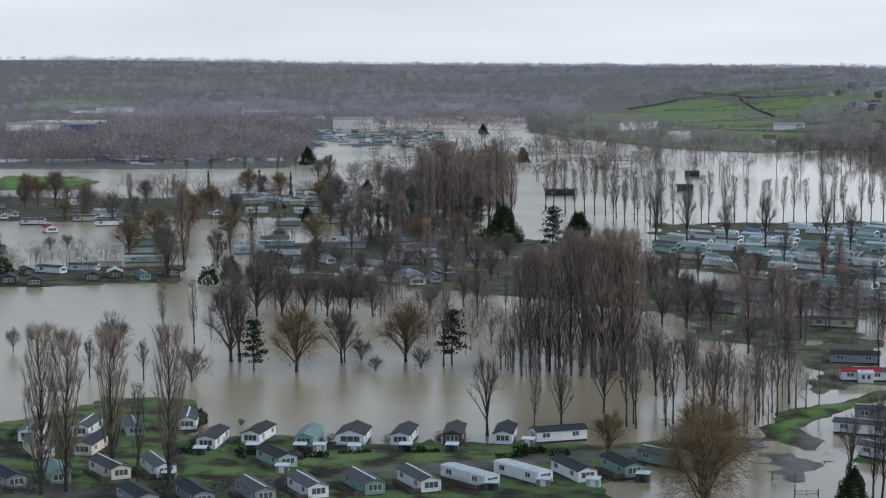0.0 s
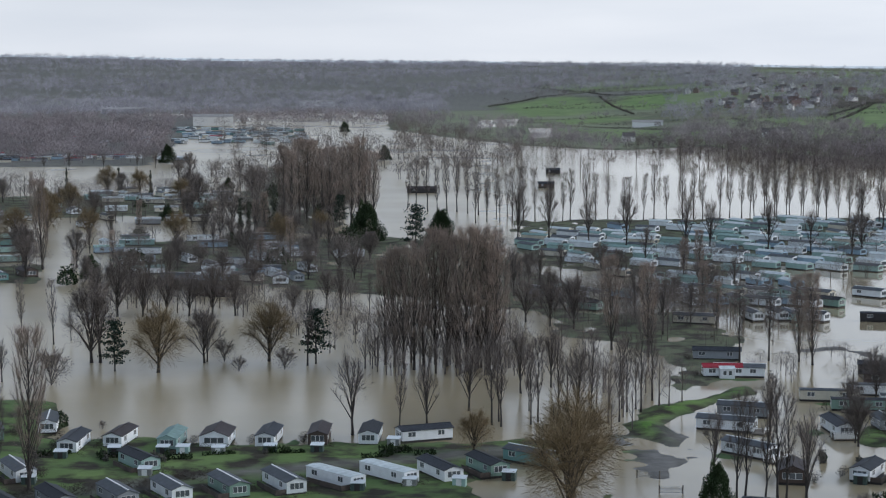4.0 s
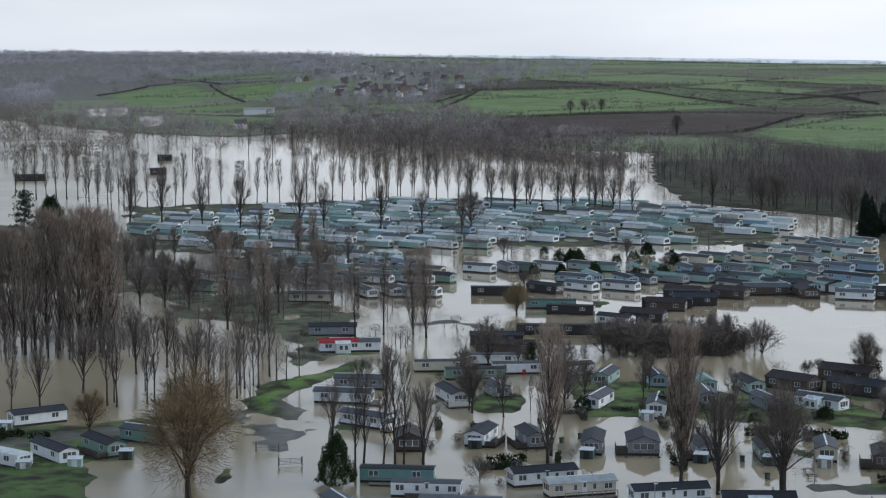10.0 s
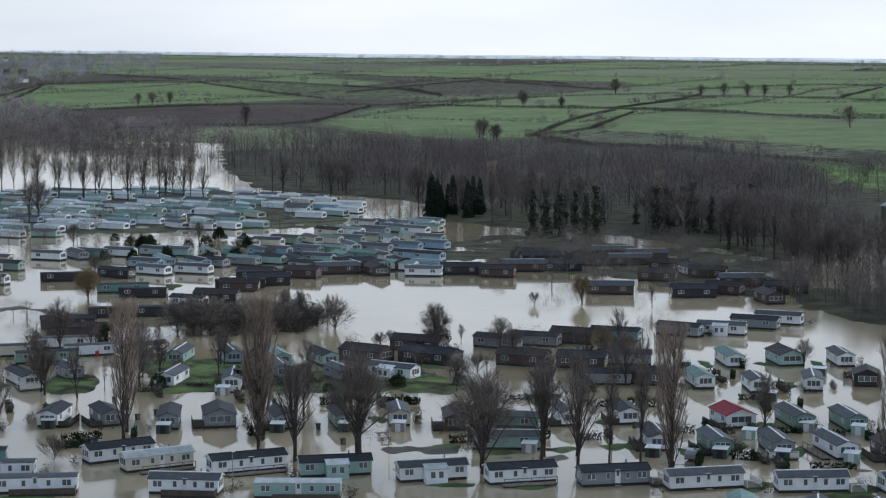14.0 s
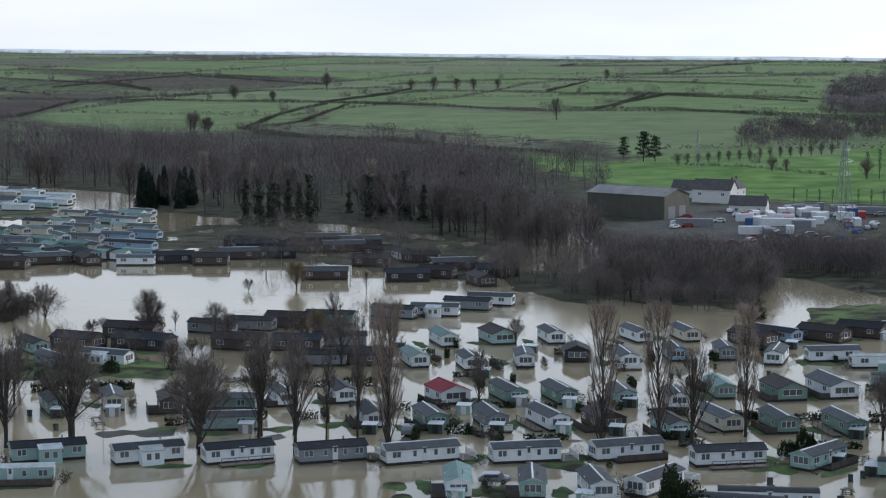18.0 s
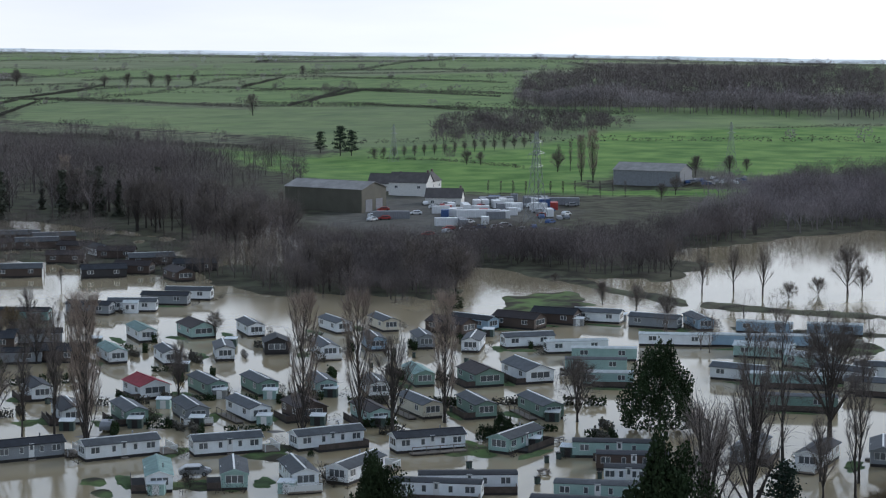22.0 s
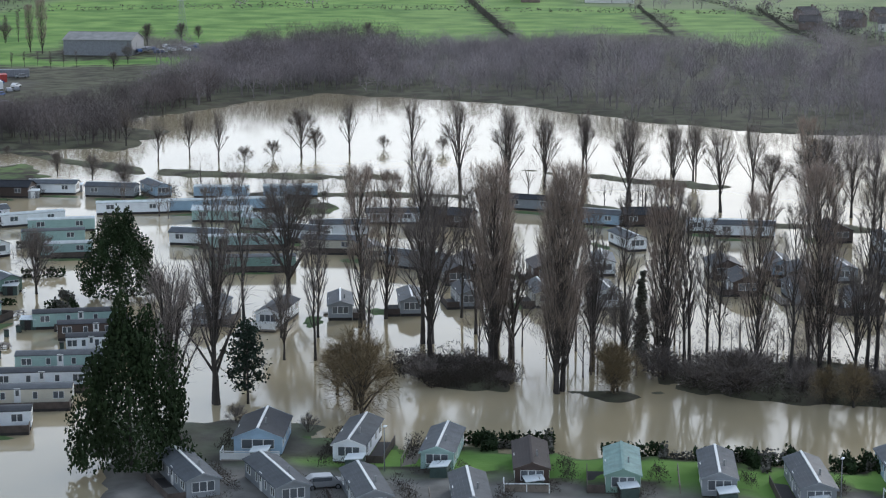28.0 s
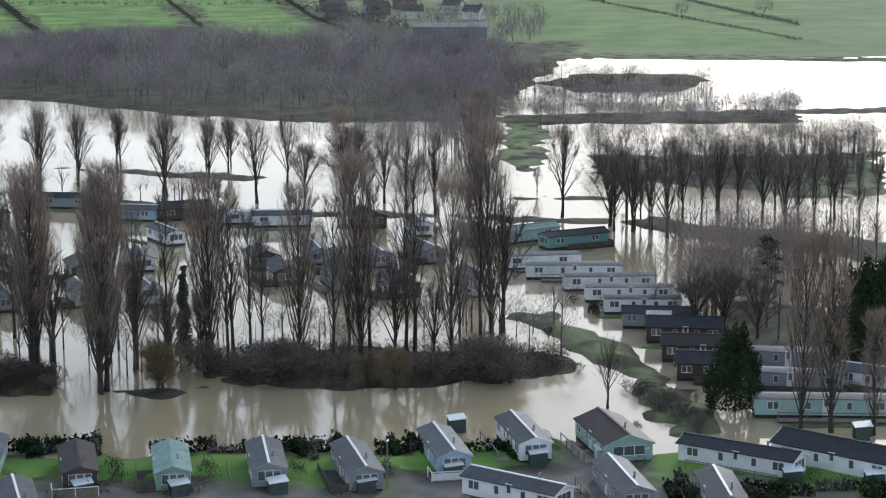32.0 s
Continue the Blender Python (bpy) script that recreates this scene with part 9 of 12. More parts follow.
container(501.0, 469.2, -40, "white", 6)
container(477.4, 465.5, 50, "white", 12)
car(486.5, 484.5, 140, "white", 0.55, True)
car(475.8, 421.5, 50, "silver", 0.55, True)
car(425.1, 416.4, 50, "white", 0.55, True)
container(520.0, 459.0, -50, "grey", 12)
car(482.7, 432.9, -40, "white", 0.55, True)
car(489.2, 459.1, 50, "grey", 0.55, True)
container(438.7, 461.8, -40, "grey", 12)
container(506.5, 478.3, -40, "grey", 12)
car(504.2, 478.7, -40, "silver", 0.55, True)
container(494.8, 473.0, 50, "white", 6)
car(474.7, 428.3, 50, "blue", 0.55, True)
car(440.8, 392.9, 140, "silver", 0.55, True)
container(464.3, 464.4, -40, "white", 6)
car(487.3, 450.4, 50, "white", 0.55, True)
car(495.5, 443.5, 140, "blue", 0.55, True)
car(438.2, 433.3, -40, "grey", 0.55, True)
car(475.6, 478.8, -40, "white", 0.55, True)
container(462.5, 437.3, -40, "grey", 6)
car(426.1, 413.5, 140, "white", 0.55, True)
container(462.8, 445.6, -36, "white", 15)
car(617.5, 479.0, 50, "blue", 0.9, True)
car(629.2, 486.6, 50, "silver", 0.9, True)
car(621.8, 479.5, -40, "grey", 0.9, True)
car(627.6, 482.5, 50, "silver", 0.9, True)
car(627.2, 480.8, 50, "grey", 0.9, True)
car(627.9, 479.9, 50, "blue", 0.9, True)
car(622.6, 474.4, 50, "blue", 0.9, True)
car(618.2, 469.7, -40, "blue", 0.9, True)
car(619.9, 469.5, -40, "white", 0.9, True)
car(639.8, 483.1, 50, "white", 0.9, True)
car(628.3, 473.1, 50, "silver", 0.9, True)
car(639.1, 479.8, -40, "silver", 0.9, True)
car(627.6, 469.8, 50, "white", 0.9, True)
car(631.3, 471.1, -40, "silver", 0.9, True)
car(643.2, 478.5, 50, "silver", 0.9, True)
car(636.8, 472.3, 50, "white", 0.9, True)
car(636.4, 470.7, 50, "white", 0.9, True)
car(631.0, 465.2, 50, "white", 0.9, True)
car(639.8, 470.3, -40, "grey", 0.9, True)
car(642.5, 470.9, -40, "blue", 0.9, True)
car(651.4, 476.0, 50, "grey", 0.9, True)
car(632.6, 460.9, -40, "grey", 0.9, True)
car(170.2, 243.3, 45, "grey", 0.15)
car(170.6, 243.6, 45, "grey", 0.15)
car(160.6, 209.4, -28, "silver", 0.15)
car(160.6, 104.1, -48, "silver", 0.3)
car(160.1, 209.1, -33, "silver", 0.15)
yard_rng = random.Random(5)
for k in range(26):
    u, v = yard_rng.random(), yard_rng.random()
    container(440 + 62 * u + 22 * v, 418 + 18 * u + 52 * v, yard_rng.choice((50, -40, 46, -35)) + yard_rng.uniform(-6, 6), yard_rng.choice(("white", "white", "blue", "grey", "red", "white")), yard_rng.choice((3.0, 4.0, 6.0)))
pylon(465.2, 422.1, 12, 30)
pylon(711.4, 527.0, 6, 20)
pylon(630.5, 660.8, 16, 18)
lamp_post(168.6, 101.7, 5, 0.1)
lamp_post(179.8, 56.2, 5, 0.1)
lamp_post(133.7, 273.7, 5, 0.1)
lamp_post(101.4, 258.8, 5, 0.1)
# woods, hedges and scrub
woodland("woodland", "leafless grey-brown winter woodland", scatter([(369.2, 942.2), (327.9, 796.5), (356.5, 699.6), (323.3, 612.6), (353.6, 526.4), (360.4, 463.5), (627.3, 806.5), (587.7, 884.9), (519, 948.7), (490.1, 1115.2), (432.7, 1103.5)], 520, 1), M_TWIG_WOOD, 13, 20, 120, 0.09, 0.3, 1, "woodland", 0.12)
woodland("woodland", "leafless grey-brown winter woodland", scatter([(270, 1232.1), (323.8, 1049.3), (369.2, 942.2), (428.1, 1091.7), (430.3, 1229.8), (406, 1457.4), (352.9, 1606.1)], 330, 2), M_TWIG_WOOD, 9, 15, 70, 0.11, 0.3, 2, "woodland", 0.12)
woodland("woodland", "leafless grey-brown winter woodland", scatter([(371.7, 552.3), (386, 507.6), (346.5, 445.2), (332.7, 389), (389.1, 454.5), (417.6, 505.1), (423, 556), (418.6, 621.6)], 260, 3), M_TWIG_WOOD, 11, 17, 150, 0.07, 0.3, 3, "woodland", 0.12)
woodland("woodland", "leafless grey-brown winter woodland", scatter([(301.2, 352.4), (289.3, 330.7), (315.8, 307), (361.6, 349.4), (381.9, 379.6), (353.4, 413.1)], 230, 4), M_TWIG_WOOD, 6, 10, 170, 0.06, 0.3, 4, "woodland", 0.12)
woodland("woodland", "leafless grey-brown winter woodland", scatter([(289.5, 340.1), (308.8, 306.5), (345.3, 336.5), (365.2, 359.9), (342.6, 401.9)], 120, 5), M_TWIG_WOOD, 6, 10, 170, 0.06, 0.3, 5, "woodland", 0.12)
woodland("woodland", "leafless grey-brown winter woodland", scatter([(365.8, 364.7), (378.7, 332.1), (405.8, 335.4), (476.6, 343.3), (506.5, 362.6), (428.5, 375.5), (389.7, 383.8)], 220, 6), M_TWIG_WOOD, 7, 12, 150, 0.09, 0.3, 6, "woodland", 0.12)
woodland("woodland", "leafless grey-brown winter woodland", scatter([(526, 378.8), (552.9, 323.2), (707.2, 413.4), (683.8, 471.8)], 240, 7), M_TWIG_WOOD, 8, 14, 90, 0.11, 0.3, 7, "woodland", 0.12)
woodland("woodland", "leafless grey-brown winter woodland", scatter([(975.5, 903.5), (1078.7, 630.6), (1970, 1151.7), (1693.3, 1394.9), (1479.2, 1345.2)], 1500, 8), M_TWIG_WOOD, 12, 18, 70, 0.2, 0.3, 8, "woodland", 0.12)
woodland("woodland", "leafless grey-brown winter woodland", scatter([(734.1, 742), (833.4, 728.6), (892.1, 735.6), (966.8, 815.9), (865.5, 859.3)], 120, 9), M_TWIG_WOOD, 7, 11, 60, 0.14, 0.3, 9, "woodland", 0.12)
# woods towards the sun: glare and haze painted as lighter twigs
woodland("woodland", "leafless grey-brown winter woodland", scatter([(442.7, 347.3), (488.4, 340.9), (529.2, 336.7), (527.3, 271), (499.2, 214.2), (490.3, 166.4), (509.1, 123.9), (561.9, 126.9), (645.4, 165), (741.6, 246.8), (734.4, 355.5), (688.1, 409.7), (621.9, 472.2)], 900, 10), M_TWIG_FAR_HAZE, 8, 13, 110, 0.1, 0.3, 10, "woodland", 0.12)
woodland("woodland", "leafless grey-brown winter woodland", scatter([(550.8, 134.6), (578.1, 128.9), (684.8, 162.9), (727, 177.3), (699.9, 209.8), (529.6, 159.3)], 160, 11), M_TWIG_FAR_HAZE, 8, 12, 100, 0.1, 0.3, 11, "woodland", 0.12)
woodland("woodland", "leafless grey-brown winter woodland", scatter([(82.2, 1944.4), (155.6, 1469.2), (184.5, 1368.3), (216.3, 1344.5), (247.8, 1541.4), (242.7, 2018.8), (137.9, 2207.8)], 260, 23), M_TWIG_FAR_HAZE, 7, 13, 70, 0.16, 0.3, 23, "woodland", 0.12)
woodland("woodland", "leafless grey-brown winter woodland", scatter([(226, 1387.8), (285.2, 1231.8), (323.6, 1106.7), (339, 902.8), (481.7, 1283), (432.9, 1480.6), (344.7, 1488), (269.6, 1568.9)], 420, 24), M_TWIG_WOOD, 8, 14, 80, 0.12, 0.3, 24, "woodland", 0.12)
woodland("woodland", "leafless grey-brown winter woodland", scatter([(282.6, 2860.3), (592.9, 2913.2), (796, 2460.8), (1075.4, 3323.6), (714.4, 3508.6), (322.5, 3259)], 420, 25), M_TWIG_FAR_HAZE, 7, 12, 40, 0.3, 0.3, 25, "woodland", 0.12)
woodland("woodland", "leafless grey-brown winter woodland", scatter([(388.2, 1938.8), (558.5, 2067.4), (490.8, 1596.3), (366.9, 1495.5), (344.5, 1601.8)], 160, 26), M_TWIG_FAR_HAZE, 7, 11, 50, 0.22, 0.3, 26, "woodland", 0.12)
woodland("woodland", "leafless grey-brown winter woodland", scatter([(1505.9, 806.2), (1636, 637.8), (990.6, 386), (976.3, 408), (1152.1, 612.8)], 420, 27), M_TWIG_FAR_HAZE, 8, 13, 70, 0.16, 0.42, 27, "woodland", 0.12)
woodland("woodland", "leafless grey-brown winter woodland", scatter([(901.5, 311.4), (914.1, 207.1), (809.9, 167.4), (734.6, 179.2), (795.5, 257.2)], 150, 28), M_TWIG_FAR_HAZE, 6, 11, 60, 0.15, 0.3, 28, "woodland", 0.12)
woodland("woodland", "leafless grey-brown winter woodland", scatter([(419.3, 1906), (572.7, 2030.3), (741.6, 2301.3), (1071.2, 3320.5), (749.7, 3396)], 330, 29), M_TWIG_FAR_HAZE, 7, 12, 40, 0.3, 0.3, 29, "woodland", 0.12)
woodland("woodland", "leafless trees round a hillside village", scatter([(671, 3616), (948, 2911), (735, 2324), (623, 2257), (480, 1782), (351, 1902)], 520, 201), M_TWIG_PALE_HAZE, 8, 14, 60, 0.34, 0.36, 201, "woodland", 0.12)
woodland("woodland", "leafless brown wood above the flood", scatter([(326, 1768), (466, 1653), (442, 1416), (475, 1295), (477, 1194), (417, 1054), (365, 1206), (311, 1406), (275, 1493)], 420, 202), M_TWIG_FAR_HAZE, 9, 15, 90, 0.2, 0.34, 202, "woodland", 0.12)
woodland("woodland", "leafless trees round a hillside village", scatter([(643, 3288), (1286, 3565), (881, 2486), (581, 2145), (559, 2414), (549, 2727)], 380, 203), M_TWIG_PALE_HAZE, 9, 15, 60, 0.4, 0.36, 203, "woodland", 0.12)
woodland("woodland", "leafless wood round a far village", scatter([(1755, 1046), (1875, 871), (1164, 540), (1105, 638)], 420, 205), M_TWIG_FAR_HAZE, 9, 15, 80, 0.26, 0.36, 205, "woodland", 0.12)
woodland("woodland", "edge of a leafless hilltop wood", scatter([(1048, 970), (1191, 696), (1110, 649), (979, 882)], 360, 206), M_TWIG_FAR_HAZE, 11, 17, 110, 0.2, 0.34, 206, "woodland", 0.12)
woodland("woodland", "leafless copse between the fields", scatter([(732, 735), (777, 708), (904, 742), (931, 791), (839, 838)], 170, 207), M_TWIG_WOOD, 6, 11, 110, 0.16, 0.36, 207, "woodland", 0.12)
woodland("woodland", "leafless trees along the far shore", scatter([(601, 438), (711, 330), (571, 265), (534, 340), (496, 358)], 420, 208), M_TWIG_FAR_HAZE, 6, 11, 130, 0.1, 0.34, 208, "woodland", 0.12)
woodland("woodland", "leafless wood at the edge of the park", scatter([(441, 947), (519, 1067), (484, 830), (544, 787), (602, 694), (501, 578), (409, 630), (347, 746)], 380, 209), M_TWIG_WOOD, 10, 17, 150, 0.09, 0.32, 209, "woodland", 0.12)
woodland("woodland", "russet leafless trees beside the caravans", scatter([(273, 45), (313, 42), (335, 28), (287, 24), (260, 33)], 40, 210), M_TWIG_RED, 6, 10, 260, 0.05, 0.4, 210, "woodland", 0.12)
woodland("woodland", "leafless scrub trees on a bank in the flood", scatter([(515.8, 122.4), (545.6, 47.0), (518.2, 44.6), (495.0, 117.5)], 110, 301), M_TWIG_FAR_HAZE, 4, 8, 90, 0.1, 0.34, 301, "woodland", 0.12)
woodland("woodland", "leafless scrub trees on a flooded strip", scatter([(578.3, 128.3), (575.2, 76.9), (553.7, 72.4), (546.5, 121.3)], 90, 302), M_TWIG_FAR_HAZE, 4, 7, 90, 0.1, 0.36, 302, "woodland", 0.12)
woodland("woodland", "bare trees on a dark bank", scatter([(436.6, 85.2), (444.1, 38.1), (410.1, 35.1), (408.4, 77.2)], 46, 303), M_TWIG, 6, 10, 150, 0.06, 0.32, 303, "woodland", 0.12)
woodland("woodland", "tall hazy bare trees by the water", scatter([(453.5, 149.0), (474.7, 117.0), (414.4, 101.0), (397.4, 128.2)], 34, 304), M_TWIG_FAR_HAZE, 10, 15, 190, 0.07, 0.3, 304, "woodland", 0.12)
# woods and tree belts of the far valley
woodland("woodland", "leafless brown wood along the far bank", scatter([(-330, 1275), (-90, 1268), (-98, 1420), (-340, 1440)], 260, 12), M_TWIG_FAR_HAZE, 10, 17, 130, 0.2, 0.34, 12, "woodland", 0.12)
woodland("woodland", "leafless brown wood behind the far bank", scatter([(-420, 1470), (-105, 1450), (-110, 1690), (-390, 1700)], 420, 13), M_TWIG_FAR_HAZE, 11, 18, 110, 0.24, 0.34, 13, "woodland", 0.12)
woodland("woodland", "leafless brown wood before the sheds", scatter([(-330, 1710), (-115, 1705), (-130, 1930), (-290, 1920)], 240, 14), M_TWIG_FAR_HAZE, 11, 17, 100, 0.26, 0.34, 14, "woodland", 0.12)
for k in range(34):
    rng = random.Random(900 + k)
    R = 1990 * (4450 / 1990) ** (k / 33)
    spots = []
    for belt in range(9):
        a0 = -14 + 25 * rng.random()
        a1 = a0 + rng.uniform(3, 9)
        spots += [(R * math.sin(radians(a)), R * math.cos(radians(a))) for a in np.arange(a0, min(a1, 4 if R < 3000 else 13), 9.0 / R * 57.3)]
    spots = [(x + rng.gauss(0, 8), y + rng.gauss(0, 22)) for x, y in spots]
    # belts past 2.3 km get the paler twigs with haze in their colour
    woodland("tree_belt", "far belt of leafless trees in the valley", spots, M_TWIG_PALE_HAZE if R > 2300 else M_TWIG_FAR_HAZE, 8, 14, 40 if R < 3000 else 26, 0.30 * R / 2000, 0.4, 900 + k, "woodland", 0.12)
woodland("woodland", "leafless wood on the fen beside the channel", scatter([(386, 380), (424, 358), (410, 316), (380, 305), (369, 321), (368, 350)], 150, 97), M_TWIG_WOOD, 6, 11, 130, 0.08, 0.32, 97, "woodland", 0.12)
woodland("scrub", "dark leafless bramble scrub on a flooded island", scatter([(151.2, 416.7), (167.3, 429.5), (190.2, 435), (187.6, 409.1), (170.4, 390.1), (152.7, 392.3)], 330, 30), M_SCRUB, 1.6, 3.6, 90, 0.06, 0.5, 30, "scrub", 0.05)
woodland("scrub", "dark leafless bramble scrub on a flooded island", scatter([(223.7, 96.2), (232.3, 94.2), (240, 81.1), (242.8, 66.2), (241.9, 50), (233.2, 46.8), (225.3, 54.4), (219.2, 67.1), (216.8, 76.4), (216.7, 88.1)], 420, 31), M_SCRUB, 1.2, 3.0, 90, 0.05, 0.55, 31, "scrub", 0.05)
woodland("scrub", "dark leafless bramble scrub on a flooded island", scatter([(212.5, 127.6), (219.1, 120.1), (214.2, 109.3), (207, 109.1), (204.8, 123.2)], 120, 32), M_SCRUB, 1.0, 2.4, 90, 0.05, 0.55, 32, "scrub", 0.05)
woodland("scrub", "dark leafless bramble scrub on a flooded island", scatter([(206.6, 119.2), (214.4, 116.5), (211.8, 107.5), (205.1, 108.4), (202.7, 115)], 110, 33), M_SCRUB, 1.0, 2.6, 90, 0.05, 0.55, 33, "scrub", 0.05)
woodland("scrub", "dark leafless hedge scrub behind the gardens", scatter([(-71.3, 309), (-41.4, 309.6), (-15.5, 321.3), (-16.3, 326.7), (-42.1, 314.6), (-72.4, 314)], 150, 34), M_SCRUB, 1.0, 2.0, 80, 0.05, 0.6, 34, "scrub", 0.05)
woodland("scrub", "dark leafless scrub beside the grass bank", scatter([(227.4, 40.7), (212.5, 32.9), (211.8, 28.6), (220, 31.7), (226.8, 37.1)], 100, 35), M_HEDGE, 1.0, 2.2, 90, 0.05, 0.6, 35, "scrub", 0.05)
woodland("bare_trees", "bare trees and scrub between the homes", scatter([(-67.6, 605), (-38, 582.5), (15.5, 554.8), (16.4, 486.7), (9.9, 449.9), (-22.3, 530.5), (-56.4, 530.9)], 79, 36), M_TWIG, 7, 11, 260, 0.05, 0.4, 36, "woodland", 0.12)
woodland("bare_trees", "bare trees and scrub between the homes", scatter([(-76.3, 741.7), (16.9, 763.8), (20.6, 611.6), (-14.3, 582.2), (-39.9, 612.4), (-64.8, 628.8)], 138, 37), M_TWIG, 6, 10, 220, 0.06, 0.46, 37, "woodland", 0.12)
woodland("bare_trees", "bare trees and scrub between the homes", scatter([(14.2, 507.5), (50.1, 496.5), (70.3, 467), (69, 432.9), (38.6, 417.9), (14.4, 427.1)], 72, 38), M_TWIG, 5, 9, 220, 0.05, 0.38, 38, "woodland", 0.12)
woodland("bare_trees", "bare trees and scrub between the homes", scatter([(66.5, 680.6), (87.3, 581), (118.2, 517.4), (106.8, 466.6), (73.2, 486.1), (51.8, 529.7)], 99, 39), M_TWIG, 6, 11, 220, 0.05, 0.42, 39, "woodland", 0.12)
woodland("bare_trees", "bare trees and scrub between the homes", scatter([(-253.9, 1038.6), (-44, 1056.6), (-35.3, 845.3), (-115.6, 823.6), (-198.7, 811.1)], 198, 40), M_TWIG, 6, 12, 170, 0.08, 0.46, 40, "woodland", 0.12)
woodland("bare_trees", "bare trees and scrub between the homes", scatter([(-57.7, 1216.4), (-9, 1314.2), (44.1, 1312.8), (27.9, 793.9), (-9.5, 745.2), (-37.8, 795)], 151, 41), M_TWIG, 9, 15, 200, 0.07, 0.36, 41, "woodland", 0.12)
woodland("bare_trees", "bare trees and scrub between the homes", scatter([(-166.1, 693.8), (-91.4, 692.7), (-83.1, 629), (-149.1, 621.7)], 52, 42), M_TWIG, 5, 9, 200, 0.06, 0.46, 42, "woodland", 0.12)
woodland("bare_trees", "bare trees and scrub between the homes", scatter([(91.4, 2025.3), (166, 1487), (142.4, 1242.5), (52.7, 1244.9)], 112, 43), M_TWIG, 9, 15, 140, 0.1, 0.34, 43, "woodland", 0.12)
woodland("bare_trees", "bare trees and scrub between the homes", scatter([(100.5, 606.3), (134.7, 597), (147, 547.5), (133.7, 476.3), (96.9, 455.6), (78.2, 491.4)], 72, 44), M_TWIG, 6, 10, 230, 0.05, 0.42, 44, "woodland", 0.12)
woodland("bare_trees", "bare trees and scrub between the homes", scatter([(76.2, 686.8), (209.4, 683.1), (303.1, 693.1), (261.3, 597.6), (179.2, 584.9), (114.9, 570.8), (76.6, 612.8)], 52, 45), M_TWIG, 6, 10, 220, 0.06, 0.4, 45, "woodland", 0.12)
woodland("bare_trees", "bare trees and scrub between the homes", scatter([(55.9, 422.9), (73.7, 418), (77.5, 387.2), (62.1, 353.6), (48.6, 369.1)], 23, 46), M_TWIG, 8, 13, 160, 0.05, 0.3, 46, "woodland", 0.12)
woodland("bare_trees", "bare trees and scrub between the homes", scatter([(107, 458.9), (139.6, 443), (128.6, 408.6), (91.2, 392.7)], 19, 47), M_TWIG, 4, 7, 150, 0.05, 0.36, 47, "woodland", 0.12)
woodland("bare_trees", "bare trees and scrub between the homes", scatter([(151.2, 363.5), (234.9, 347.9), (203.7, 301.8), (170.7, 311.3), (138.5, 333.4)], 39, 48), M_TWIG, 4, 7, 140, 0.045, 0.34, 48, "woodland", 0.12)
woodland("bare_trees", "bare trees and scrub between the homes", scatter([(306.3, 553.2), (347, 513.4), (346.1, 445.1), (294.3, 378.5), (268.1, 396.9), (257.5, 459.2)], 72, 49), M_TWIG, 5, 9, 200, 0.06, 0.42, 49, "woodland", 0.12)
woodland("bare_trees", "bare trees and scrub between the homes", scatter([(314.9, 414.7), (335.5, 383.2), (288.6, 329.9), (290.9, 346.4), (297, 382)], 59, 50), M_TWIG, 6, 11, 150, 0.06, 0.3, 50, "woodland", 0.12)
woodland("bare_trees", "bare trees and scrub between the homes", scatter([(322.4, 263.6), (347.4, 219.2), (358.9, 139.7), (321.9, 125.2), (294.9, 186.3), (282, 228.2)], 46, 51), M_TWIG, 6, 10, 150, 0.05, 0.32, 51, "woodland", 0.12)
woodland("bare_trees", "bare trees and scrub between the homes", scatter([(232.5, 127.1), (238.8, 102.5), (265.8, 54.8), (238.6, 50.1), (220.9, 95.1), (209.7, 115.1)], 66, 52), M_TWIG, 6, 12, 170, 0.04, 0.28, 52, "woodland", 0.12)
woodland("bare_trees", "bare trees and scrub between the homes", scatter([(345.4, 56.4), (343.6, 14.4), (262.1, 10.7), (244.9, 25.4), (270.2, 37.7)], 72, 53), M_TWIG, 6, 12, 150, 0.05, 0.32, 53, "woodland", 0.12)
woodland("bare_trees", "bare trees and scrub between the homes", scatter([(662.2, 159.6), (616.6, 80.7), (573, 74.9), (577.6, 128.8)], 72, 54), M_TWIG, 4, 7, 80, 0.1, 0.4, 54, "woodland", 0.12)
woodland("bare_trees", "bare trees and scrub between the homes", scatter([(434.1, 65.7), (465.7, 20), (413.8, 17.6), (400.2, 55.8)], 85, 55), M_TWIG, 6, 11, 110, 0.07, 0.34, 55, "woodland", 0.12)
